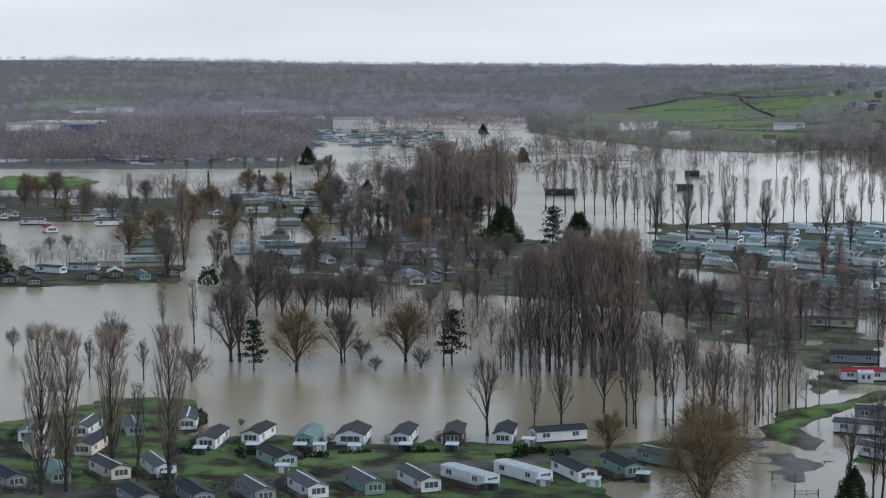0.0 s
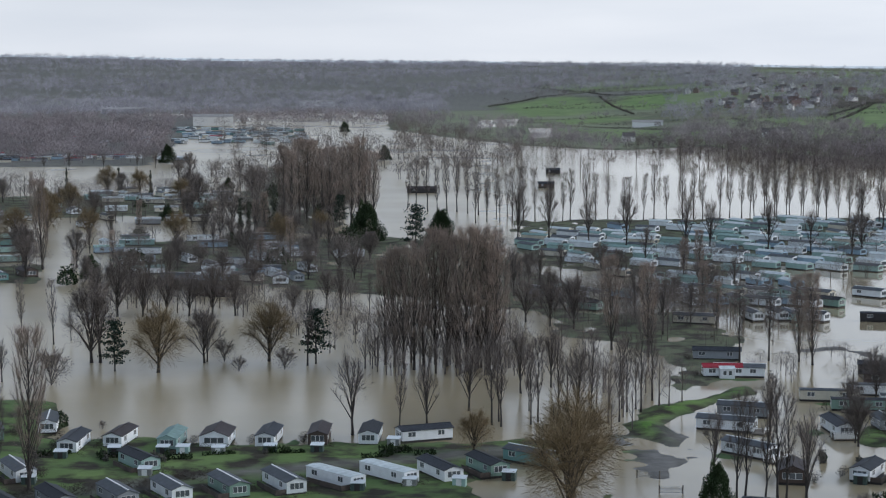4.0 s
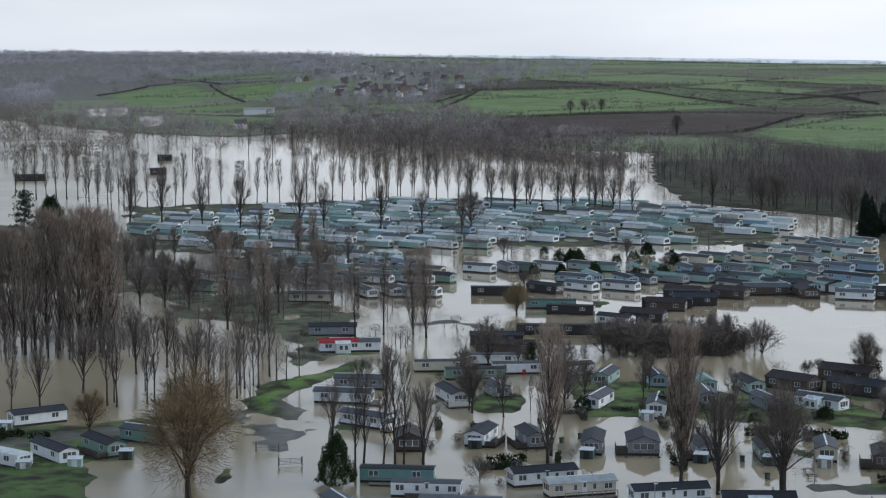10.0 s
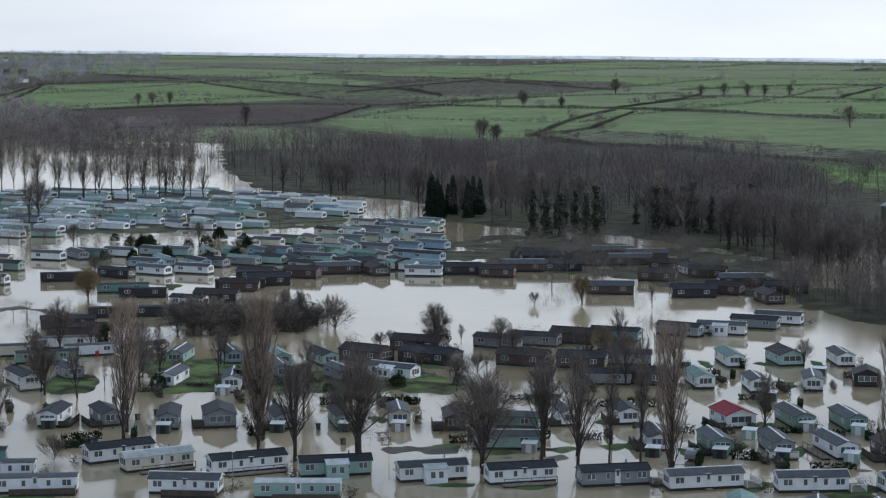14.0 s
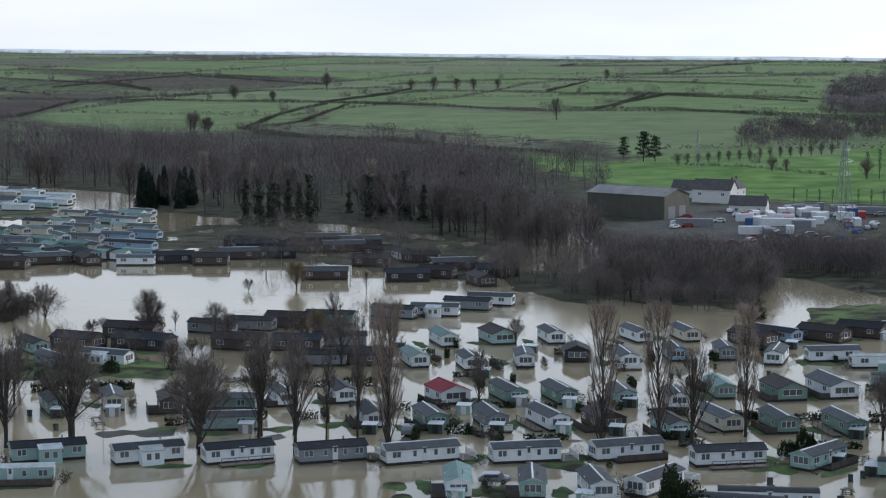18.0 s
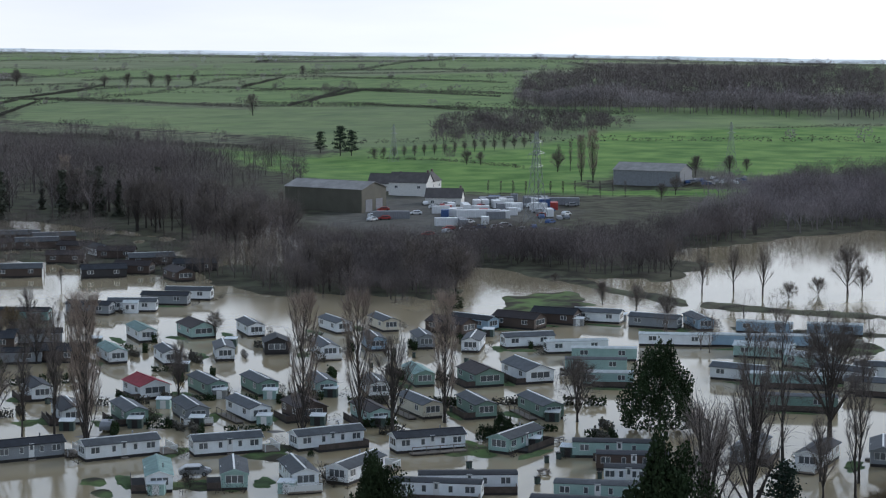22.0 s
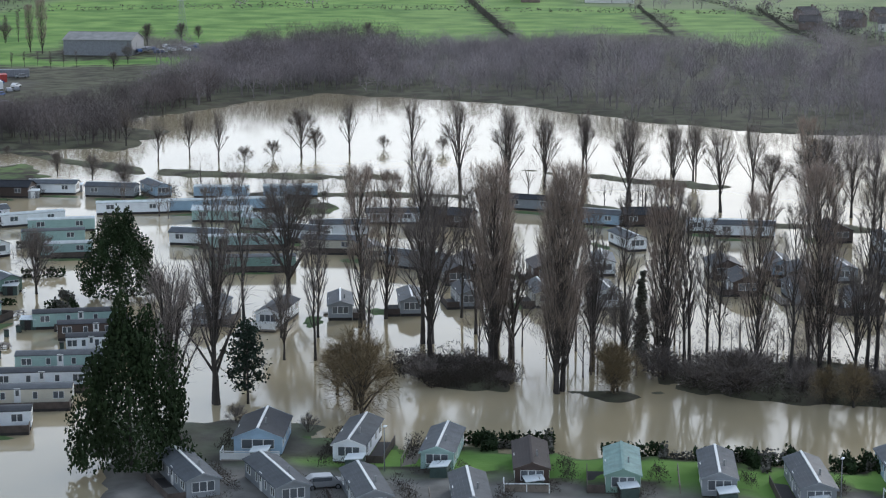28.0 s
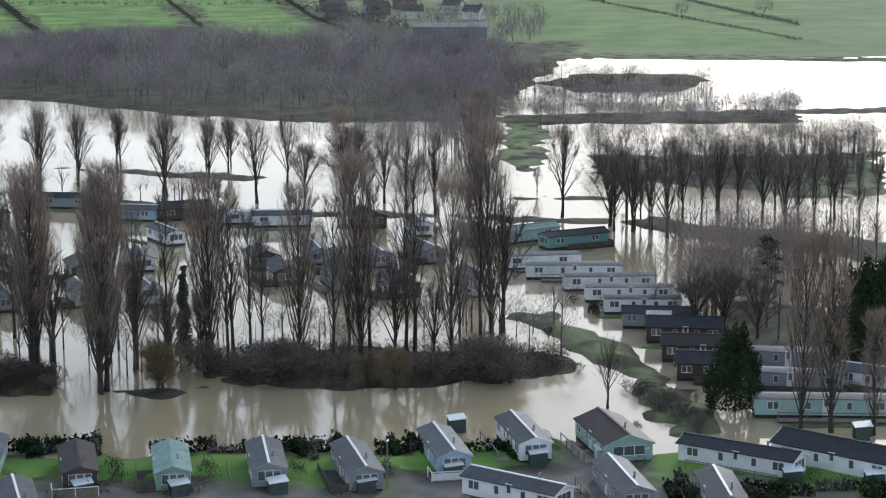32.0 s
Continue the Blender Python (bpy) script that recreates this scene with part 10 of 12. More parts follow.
HEDGE_LINES = [
    [(490, 1796), (659, 2239), (832, 2189)],
    [(832, 2189), (816, 1797)],
    [(501, 1618), (615, 1647), (709, 1661), (778, 1602), (835, 1546), (911, 1408), (927, 1281)],
    [(753, 1561), (605, 1352), (558, 1329), (497, 1381), (437, 1332)],
    [(894, 2199), (976, 1951), (949, 1794)],
    [(894, 1381), (772, 1255), (655, 1113)],
    [(655, 1113), (644, 1026), (671, 928)],
    [(916, 1424), (1090, 1567), (1147, 1586)],
    [(1068, 2385), (1119, 2237), (1199, 2104), (1201, 1963)],
    [(795, 2465), (842, 2253)],
    [(806, 1624), (1032, 1719), (1172, 1686)],
    [(951, 2034), (988, 1944), (958, 1816)],
    [(800, 1618), (874, 1524), (916, 1433), (933, 1306), (921, 1131), (966, 1038), (984, 892), (999, 825)],
    [(924, 1428), (1165, 1641)],
    [(647, 1108), (730, 1158), (874, 1326)],
    [(637, 1070), (639, 1014), (655, 946), (654, 890), (660, 797)],
    [(1128, 1638), (1190, 1523), (1202, 1367), (1209, 1307), (945, 1101)],
    [(1215, 1482), (1385, 1622)],
    [(890, 1903), (1163, 2096), (1155, 1783)],
    [(1206, 1740), (1403, 1742), (1418, 1614), (1413, 1318)],
    [(1209, 1307), (1135, 1065)],
    [(1577, 1794), (1729, 1577)],
    [(956, 1153), (983, 1061), (959, 935), (966, 879), (972, 816)],
    [(989, 1128), (1242, 1363), (1167, 1407)],
    [(1226, 1345), (1189, 1088)],
    [(1469, 1675), (1561, 1590), (1697, 1552)],
    [(1088, 590), (897, 472), (752, 381)],
    [(937, 690), (1058, 631), (1128, 524)],
    [(639, 687), (646, 649), (639, 587)],
    [(968, 515), (754, 382)],
    [(998, 430), (813, 333)],
    [(1014, 367), (874, 302), (785, 252)],
    [(1045, 210), (944, 154), (795, 69)],
    [(1058, 160), (953, 114), (873, 76)],
    [(420, 2772), (393, 2453), (374, 2213)],
    [(344, 2871), (423, 2901), (436, 2770), (534, 2745)],
    [(250, 2656), (342, 2856)],
    [(241, 1965), (327, 1839), (384, 1697)],
    [(535, 1975), (659, 2255), (824, 2243)],
    [(521, 1612), (594, 1646), (682, 1672)],
    [(438, 1355), (483, 1363), (504, 1372)],
]
for k, line in enumerate(HEDGE_LINES):
    away = math.hypot(*line[0])
    woodland("hedgerow", "dark bare field hedge", along(line, 1.5, 0.4, 56 + k), M_HEDGE, *((2.0, 3.0, 24, 0.50) if away > 1200 else (1.2, 2.2, 30, 0.24)), 0.6, 56 + k, "hedge", 0.02)
    if away > 700:
        woodland("hedgerow_trees", "bare trees standing in a field hedge", along(line, 95, 3, 156 + k), M_TWIG_WOOD, 6, 12, 170, 0.16, 0.42, 156 + k, "trees", 0.2)
for k in range(0, len(FAR_HEDGES), 24):
    spots = np.concatenate([along(line, 3.2, 0.8, 300 + k + i) for i, line in enumerate(FAR_HEDGES[k:k + 24])])
    woodland("far_hedgerows", "dark bare hedges between far fields", spots, M_HEDGE, 2.2, 3.8, 9, 0.85, 0.7, 300 + k, "hedge", 0.02)
    spots = np.concatenate([along(line, 85, 5, 400 + k + i) for i, line in enumerate(FAR_HEDGES[k:k + 24])])
    # hedgerow trees: both twig colours have haze in them, later batches the paler
    woodland("far_hedgerow_trees", "far bare trees in field hedges", spots, M_TWIG_FAR_HAZE if k < 96 else M_TWIG_PALE_HAZE, 6, 12, 60, 0.4, 0.45, 400 + k, "trees", 0.15)
garden_hedge(241.5, 285.0, 49, 6, 1.3)
garden_hedge(213.2, 231.8, -33, 6, 1.3)
garden_hedge(190.2, 12.5, -77, 4, 1.6)
garden_hedge(90.5, 297.6, -7, 7, 1.0)
garden_hedge(140.6, 310.5, -25, 4, 1.6)
garden_hedge(249.8, 229.6, -118, 6, 1.0)
garden_hedge(184.0, 96.4, -63, 5, 1.6)
garden_hedge(216.2, 302.7, -26, 4, 1.6)
garden_hedge(276.2, 253.3, -128, 6, 1.3)
garden_hedge(250.9, 232.6, -37, 5, 1.3)
garden_hedge(187.3, 21.2, -84, 7, 1.6)
garden_hedge(151.3, 326.5, -95, 4, 1.6)
garden_hedge(184.9, 227.8, -29, 7, 1.0)
garden_hedge(185.7, 21.1, -84, 7, 1.0)
garden_hedge(178.1, 230.4, 52, 5, 1.3)
garden_hedge(145.9, 333.4, -94, 5, 1.0)
garden_hedge(195.3, 55.8, -154, 4, 1.6)
garden_hedge(184.0, 97.9, 28, 7, 1.0)
garden_hedge(-7.6, 344.7, 91, 5, 1.0)
garden_hedge(192.1, 65.3, -152, 6, 1.6)
garden_hedge(233.5, 245.1, -114, 4, 1.6)
garden_hedge(184.4, 28.2, -162, 6, 1.3)
garden_hedge(167.8, 238.2, 54, 6, 1.6)
garden_hedge(186.7, 23.3, 7, 7, 1.0)
garden_hedge(224.1, 219.9, -36, 4, 1.3)
garden_hedge(206.6, 240.6, -41, 6, 1.3)
garden_hedge(236.8, 239.1, -35, 6, 1.3)
garden_hedge(-26.0, 339.2, -66, 6, 1.3)
garden_hedge(208.5, 280.0, -37, 4, 1.0)
garden_hedge(164.3, 263.3, -32, 4, 1.3)
garden_hedge(219.3, 223.2, -45, 5, 1.3)
garden_hedge(208.5, 275.3, -117, 5, 1.3)
garden_hedge(231.0, 213.6, -48, 4, 1.0)
garden_hedge(11.7, 339.2, 8, 5, 1.0)
garden_hedge(208.1, 240.8, -31, 6, 1.6)
garden_hedge(145.2, 332.1, -24, 7, 1.0)
garden_hedge(181.1, 286.8, -23, 5, 1.3)
garden_hedge(185.0, 26.6, -162, 5, 1.6)
garden_hedge(150.8, 274.3, -19, 5, 1.6)
garden_hedge(214.4, 229.8, -43, 5, 1.6)
garden_hedge(191.7, 66.3, -71, 6, 1.0)
garden_hedge(227.5, 256.0, -122, 6, 1.3)
garden_hedge(93.5, 301.6, -7, 5, 1.3)
garden_hedge(279.0, 251.0, 42, 7, 1.6)
garden_hedge(175.1, 290.1, -31, 5, 1.0)
garden_hedge(187.1, 22.6, -153, 6, 1.6)
garden_hedge(-5.1, 343.2, 11, 4, 1.6)
garden_hedge(146.2, 270.6, -19, 6, 1.3)
garden_hedge(212.7, 271.1, 52, 6, 1.0)
garden_hedge(127.2, 311.9, -92, 5, 1.6)
garden_hedge(126.3, 338.4, -21, 4, 1.0)
garden_hedge(239.1, 288.3, -40, 4, 1.6)
garden_hedge(205.6, 271.5, -117, 7, 1.0)
garden_hedge(204.4, 243.2, 50, 5, 1.0)
garden_hedge(191.3, 8.9, -88, 6, 1.3)
garden_hedge(185.9, 91.0, 26, 7, 1.3)
garden_hedge(199.9, 246.4, -39, 4, 1.3)
garden_hedge(190.2, 72.0, -60, 7, 1.6)
garden_hedge(20.5, 340.3, 7, 4, 1.3)
garden_hedge(195.4, 47.4, -147, 6, 1.0)
garden_hedge(188.8, 78.7, 22, 5, 1.0)
garden_hedge(187.4, 25.0, -163, 4, 1.0)
garden_hedge(185.7, 260.1, -106, 7, 1.3)
garden_hedge(190.3, 67.6, 19, 7, 1.0)
garden_hedge(95.4, 328.8, -86, 4, 1.0)
garden_hedge(217.9, 185.7, -50, 5, 1.6)
garden_hedge(220.2, 185.7, 40, 7, 1.0)
garden_hedge(136.1, 331.7, 67, 4, 1.3)
garden_hedge(173.4, 294.5, 59, 4, 1.3)
garden_hedge(185.1, 27.5, 8, 6, 1.3)
garden_hedge(219.2, 284.3, -108, 6, 1.6)
garden_hedge(278.1, 245.3, -119, 7, 1.3)
garden_hedge(215.0, 297.4, -106, 4, 1.0)
garden_hedge(173.0, 246.0, -115, 7, 1.0)
garden_hedge(185.1, 24.6, -73, 6, 1.3)
garden_hedge(183.2, 97.0, -133, 4, 1.3)
garden_hedge(199.5, 211.3, -34, 4, 1.3)
garden_hedge(15.4, 342.5, -3, 6, 1.6)
garden_hedge(189.4, 75.0, -59, 6, 1.0)
garden_hedge(258.8, 224.0, -119, 4, 1.3)
garden_hedge(221.0, 225.2, -45, 7, 1.0)
garden_hedge(142.9, 311.0, -15, 4, 1.6)
garden_hedge(258.2, 225.4, -39, 6, 1.6)
garden_hedge(191.6, 253.2, -27, 5, 1.3)
garden_hedge(187.5, 20.6, -154, 4, 1.0)
garden_hedge(178.9, 237.9, -107, 7, 1.0)
garden_hedge(186.2, 257.3, -26, 4, 1.3)
garden_hedge(238.7, 240.4, 45, 4, 1.3)
garden_hedge(247.2, 260.9, 46, 6, 1.6)
garden_hedge(194.9, 49.6, -66, 6, 1.6)
garden_hedge(152.0, 304.7, -17, 6, 1.3)
garden_hedge(237.3, 270.1, -122, 7, 1.3)
garden_hedge(168.4, 264.0, -113, 4, 1.0)
garden_hedge(174.0, 298.9, -20, 7, 1.0)
garden_hedge(117.0, 333.6, -100, 5, 1.6)
garden_hedge(170.6, 242.2, -115, 6, 1.6)
garden_hedge(187.2, 81.5, -57, 7, 1.6)
garden_hedge(183.7, 99.2, -62, 5, 1.3)
garden_hedge(186.4, 27.2, -162, 7, 1.6)
garden_hedge(191.7, 68.8, -61, 6, 1.3)
garden_hedge(223.0, 220.0, -36, 5, 1.6)
garden_hedge(-22.6, 339.7, 4, 5, 1.3)
garden_hedge(191.7, 289.4, -104, 4, 1.0)
garden_hedge(235.7, 249.8, -124, 4, 1.3)
garden_hedge(-24.7, 341.7, 94, 7, 1.0)
garden_hedge(219.7, 300.3, 54, 4, 1.3)
garden_hedge(135.0, 332.6, 68, 5, 1.3)
garden_hedge(193.8, 55.8, -64, 4, 1.6)
garden_hedge(191.8, 64.6, -142, 6, 1.0)
garden_hedge(139.3, 331.2, -13, 7, 1.3)
garden_hedge(100.1, 297.8, 71, 5, 1.6)
garden_hedge(201.4, 216.4, -33, 6, 1.3)
garden_hedge(183.2, 99.5, -62, 6, 1.3)
garden_hedge(176.9, 239.1, -37, 4, 1.6)
garden_hedge(158.0, 323.6, 64, 6, 1.0)
garden_hedge(188.6, 17.4, 5, 6, 1.0)
garden_hedge(237.6, 205.8, -49, 7, 1.6)
garden_hedge(187.0, 17.5, 5, 4, 1.0)
garden_hedge(228.4, 309.1, 53, 4, 1.6)
garden_hedge(90.6, 299.3, -17, 4, 1.6)
garden_hedge(248.7, 274.3, -122, 5, 1.6)
garden_hedge(187.4, 16.8, -85, 5, 1.6)
garden_hedge(194.3, 57.3, -144, 6, 1.6)
garden_hedge(216.4, 197.6, -48, 7, 1.0)
garden_hedge(-36.0, 342.5, 96, 7, 1.0)
garden_hedge(147.8, 305.2, -106, 5, 1.6)
garden_hedge(89.3, 296.3, -7, 5, 1.3)
garden_hedge(14.5, 342.1, 88, 4, 1.6)
garden_hedge(178.5, 232.4, -118, 7, 1.3)
garden_hedge(196.2, 252.6, -38, 4, 1.0)
garden_hedge(186.3, 24.0, -83, 7, 1.3)
garden_hedge(242.8, 232.2, -117, 4, 1.6)
garden_hedge(188.2, 283.0, -34, 6, 1.6)
garden_hedge(89.9, 334.1, -95, 5, 1.0)
garden_hedge(139.3, 335.3, -13, 4, 1.6)
garden_hedge(151.6, 304.9, -27, 6, 1.6)
garden_hedge(184.4, 93.6, -64, 6, 1.0)
garden_hedge(193.8, 59.7, -153, 5, 1.3)
garden_hedge(191.3, 255.4, -107, 7, 1.3)
garden_hedge(89.2, 331.3, 75, 4, 1.6)
garden_hedge(250.7, 288.0, -31, 5, 1.6)
garden_hedge(177.3, 297.0, -31, 4, 1.0)
garden_hedge(193.4, 58.6, -64, 6, 1.6)
garden_hedge(189.8, 69.2, -140, 4, 1.6)
garden_hedge(128.1, 322.2, -102, 7, 1.6)
garden_hedge(136.8, 335.5, -12, 4, 1.0)
garden_hedge(193.5, 57.3, -74, 6, 1.0)
garden_hedge(189.1, 8.1, -78, 4, 1.3)
garden_hedge(258.0, 266.8, -114, 4, 1.6)
garden_hedge(245.8, 276.2, -112, 7, 1.0)
garden_hedge(118.0, 290.2, -92, 7, 1.6)
garden_hedge(221.6, 222.0, -45, 4, 1.0)
garden_hedge(217.4, 185.5, -120, 6, 1.6)
garden_hedge(186.2, 22.5, -163, 7, 1.3)
garden_hedge(269.8, 265.5, -126, 4, 1.6)
garden_hedge(-2.5, 343.3, 10, 4, 1.0)
garden_hedge(186.6, 24.2, -163, 7, 1.6)
garden_hedge(225.1, 190.8, -120, 5, 1.3)
garden_hedge(-35.3, 341.1, 96, 6, 1.0)
garden_hedge(229.4, 214.8, -37, 6, 1.3)
garden_hedge(-33.4, 341.9, 6, 7, 1.3)
garden_hedge(157.2, 268.2, -31, 5, 1.6)
garden_hedge(269.7, 261.9, -126, 5, 1.0)
garden_hedge(192.0, 64.6, -152, 5, 1.0)
garden_hedge(-44.4, 344.1, 17, 6, 1.3)
garden_hedge(185.5, 93.3, -54, 6, 1.6)
garden_hedge(-15.6, 342.5, 13, 6, 1.0)
garden_hedge(180.2, 261.0, -25, 5, 1.3)
garden_hedge(116.4, 338.2, -19, 6, 1.0)
garden_hedge(189.8, 8.7, 2, 4, 1.6)
skyline = []
for k in range(-16, 94, 2):
    a = radians(k)
    skyline.append((4560 * math.sin(a), 4560 * math.cos(a)))
# haze on the skyline trees is in their pale twig colour
woodland("skyline_trees", "far trees along the skyline", along(skyline, 9, 110, 77), M_TWIG_PALE_HAZE, 3, 8, 40, 0.7, 0.9, 77, "woodland", 0.05)
woodland("bare_trees", "bare brushwood under the tall poplars", scatter([(12, 428), (48, 424), (50, 448), (14, 452)], 60, 310), M_TWIG, 7, 12, 150, 0.05, 0.3, 310, "trees", 0.12)
pool([(1, 2642), (21, 2612), (42, 2825), (49, 3116), (14, 3040)], 0.62)
pool([(101, 2889), (171, 2956), (187, 3148), (103, 3073)], 0.62)
pool([(167, 1888), (211, 1948), (239, 2176), (190, 2121)], 0.62)
pool([(216, 1886), (240, 1885), (213, 1676), (194, 1653)], 0.62)
# wet lawns and dark hedges on the flooded plots
def plots():
    rng = random.Random(44)
    rows = {"hedge": [], "box": []}
    verts, faces = [], []
    for x, y, heading, L, W, side, end in PLOTS:
        m = pose(x, y, 0, 0, 0, heading)
        if rng.random() < 0.62:
            # a hedge or fence line along the back of the plot
            off = -side * (W / 2 + rng.uniform(1.0, 2.4))
            a, b = -L / 2 * rng.uniform(0.2, 1.0), L / 2 * rng.uniform(0.3, 1.1)
            for k in range(int((b - a) / 0.6)):
                q = m @ Vector((a + 0.6 * k, off + rng.gauss(0, 0.2), 0))
                rows["hedge"].append((q.x, q.y))
        if rng.random() < 0.55:
            # shrubs before the glazed end
            for k in range(rng.randrange(3, 9)):
                q = m @ Vector((end * (L / 2 + rng.uniform(0.8, 2.0)), rng.uniform(-W / 2 - 1.5, W / 2 + 1.5), 0))
                rows["hedge"].append((q.x, q.y))
        if rng.random() < 0.5:
            c = m @ Vector((rng.uniform(-0.3, 0.3) * L, side * (W / 2 + rng.uniform(1.6, 3.4)), 0))
            n, k0, ph = 18, len(verts), rng.uniform(0, 6)
            verts.append((c.x, c.y, 0.13))
            for ring, (f, z) in enumerate(((0.55, 0.10), (1.0, -0.12))):
                for k in range(n):
                    t = 6.283 * k / n
                    wob = 1 + 0.28 * math.sin(2 * t + ph) + 0.16 * math.sin(5 * t + 2 * ph)
                    v = m.to_3x3() @ Vector((math.cos(t) * L * 0.46 * f * wob, math.sin(t) * 1.9 * f * wob, 0))
                    verts.append((c.x + v.x, c.y + v.y, z))
            for k in range(n):
                j = (k + 1) % n
                faces.append((k0, k0 + 1 + k, k0 + 1 + j))
                faces.append((k0 + 1 + k, k0 + 1 + n + k, k0 + 1 + n + j, k0 + 1 + j))
    woodland("hedge_rows", "dark low hedges and shrubs on the flooded plots", rows["hedge"], M_SCRUB, 0.9, 1.9, 60, 0.05, 0.55, 71, "hedge", 0.02)
    me = bpy.data.meshes.new("lawns")
    me.from_pydata(verts, [], faces)
    me.materials.append(material("wet_mown_grass", (0.070, 0.120, 0.032), 0.9, 0.55, 0.35, 3.0, 0.4))
    tagged(new("lawns", me), "wet green lawns standing out of the flood beside the homes", "lawn", kind="stuff")


plots()
wheelie_bin(110.3, 316.0, 25)
wheelie_bin(169.4, 275.8, 233)
wheelie_bin(192.4, 263.4, 58)
wheelie_bin(203.8, 181.7, 205)
wheelie_bin(106.1, 313.5, 293)
wheelie_bin(200.8, 181.3, 146)
wheelie_bin(192.0, 163.0, 126)
wheelie_bin(217.6, 216.5, 15)
wheelie_bin(93.8, 298.4, 174)
wheelie_bin(207.5, 265.5, 190)
wheelie_bin(253.3, 247.9, 201)
wheelie_bin(190.5, 186.5, 359)
wheelie_bin(237.5, 256.6, 241)
wheelie_bin(129.6, 291.6, 265)
wheelie_bin(198.4, 169.5, 122)
wheelie_bin(190.1, 173.4, 259)
wheelie_bin(255.5, 239.7, 198)
wheelie_bin(107.9, 302.5, 54)
wheelie_bin(92.6, 297.0, 39)
wheelie_bin(251.1, 259.4, 133)
wheelie_bin(107.9, 331.0, 220)
wheelie_bin(128.0, 278.5, 284)
wheelie_bin(238.5, 248.5, 100)
wheelie_bin(176.1, 267.9, 96)
wheelie_bin(187.3, 183.0, 311)
wheelie_bin(132.0, 315.6, 229)
picnic_table(195.3, 176.8, 53)
picnic_table(212.9, 189.7, 176)
picnic_table(135.2, 277.8, 166)
picnic_table(190.6, 209.2, 347)
picnic_table(195.1, 176.8, 314)
picnic_table(147.5, 269.4, 161)
picnic_table(136.4, 281.5, 172)
field_gate(58.1, 308.0, -3)
field_gate(56.5, 319.8, -16)
caravan(128.9, 1041.2, -2, "cabin", 8.5, "brown", "dark", "", True)
caravan(148.8, 1168.2, -7, "cabin", 8.5, "black", "dark", "", True)
# lone field trees
tree("broad", 542.9, 1334.6, 16.1, 1, 2.8)
tree("broad", 589.9, 1668.3, 14.0, 1, 7.5)
tree("broad", 578.4, 1673.7, 12.5, 1, 7.5)
tree("broad", 612.4, 1685.8, 13.2, 1, 7.7)
tree("broad", 1121.6, 1732.3, 15.1, 1, 10.3)
tree("broad", 617.5, 1116.9, 13.1, 1, 1.4)
tree("broad", 610.6, 1086.0, 11.0, 1, 1.1)
tree("broad", 896.7, 1536.9, 11.5, 1, 6.4)
tree("broad", 898.1, 1475.8, 10.1, 1, 6.6)
tree("broad", 667.7, 910.8, 5.0, 1, 1.2)
tree("lean", 648.9, 1094.5, 6.7, 1, 1.7)
tree("lean", 659.0, 948.2, 6.8, 1, 1.2)
tree("broad", 670.2, 938.7, 5.1, 1, 1.4)
tree("broad", 854.2, 1032.7, 16.1, 1, 6.0)
tree("broad", 1210.7, 1555.2, 12.7, 1, 10.5)
tree("broad", 612.6, 1103.4, 14.8, 1, 1.2)
tree("broad", 611.0, 1082.5, 12.0, 1, 1.1)
tree("broad", 888.7, 1526.5, 15.6, 1, 6.4)
tree("broad", 897.2, 1472.9, 10.1, 1, 6.6)
tree("broad", 1128.6, 1743.8, 16.5, 1, 10.6)
tree("broad", 662.7, 903.1, 6.3, 1, 1.1)
leafy("pine", 652.8, 737.2, 11.0, 1, 1.5)
leafy("pine", 644.9, 713.7, 15.0, 1, 1.4)
leafy("pine", 648.1, 709.0, 12.7, 1, 1.6)
tree("poplar", 603.7, 516.1, 21.0, 1, 1.0)
tree("poplar", 605.5, 523.7, 18.4, 1, 1.1)
tree("lean", 637.4, 564.2, 11.3, 1, 1.8)
tree("lean", 640.6, 560.5, 12.5, 1, 1.8)
tree("broad", 651.7, 501.0, 9.7, 1, 1.7)
tree("broad", 564.6, 449.9, 6.8, 1, 0.2)
tree("broad", 673.4, 499.5, 8.6, 1, 1.9)
tree("broad", 691.0, 503.4, 6.3, 1, 2.0)
tree("broad", 1138.9, 1604.0, 13.9, 1, 9.3)
tree("broad", 1154.3, 1586.7, 15.6, 1, 9.5)
tree("broad", 1168.7, 1568.2, 14.4, 1, 9.7)
tree("broad", 1179.9, 1555.0, 13.8, 1, 9.9)
tree("broad", 1436.0, 1647.8, 12.8, 1, 16.8)
tree("broad", 634.6, 617.4, 7.8, 1, 1.9)
tree("broad", 638.0, 612.0, 6.5, 1, 2.0)
tree("broad", 585.7, 459.7, 7.7, 1, 0.6)
tree("broad", 736.7, 445.4, 7.6, 1, 1.6)
tree("broad", 633.1, 561.2, 10.0, 1, 1.7)
tree("broad", 636.3, 680.3, 6.0, 0.7, 1.5)
tree("broad", 642.4, 679.8, 6.0, 0.7, 1.7)
tree("broad", 647.6, 678.3, 6.1, 0.7, 1.9)
tree("broad", 652.9, 676.8, 6.1, 0.7, 2.1)
tree("broad", 659.0, 676.1, 6.1, 0.7, 2.3)
tree("broad", 664.2, 674.5, 6.1, 0.7, 2.5)
tree("broad", 669.5, 672.9, 6.1, 0.7, 2.6)
tree("broad", 675.6, 672.1, 6.2, 0.7, 2.8)
tree("broad", 682.6, 672.2, 6.2, 0.7, 2.9)
tree("broad", 689.7, 672.2, 6.2, 0.7, 3.0)
tree("broad", 696.7, 672.2, 6.3, 0.7, 3.1)
tree("broad", 702.9, 671.3, 6.3, 0.7, 3.2)
tree("broad", 710.0, 671.2, 6.3, 0.7, 3.3)
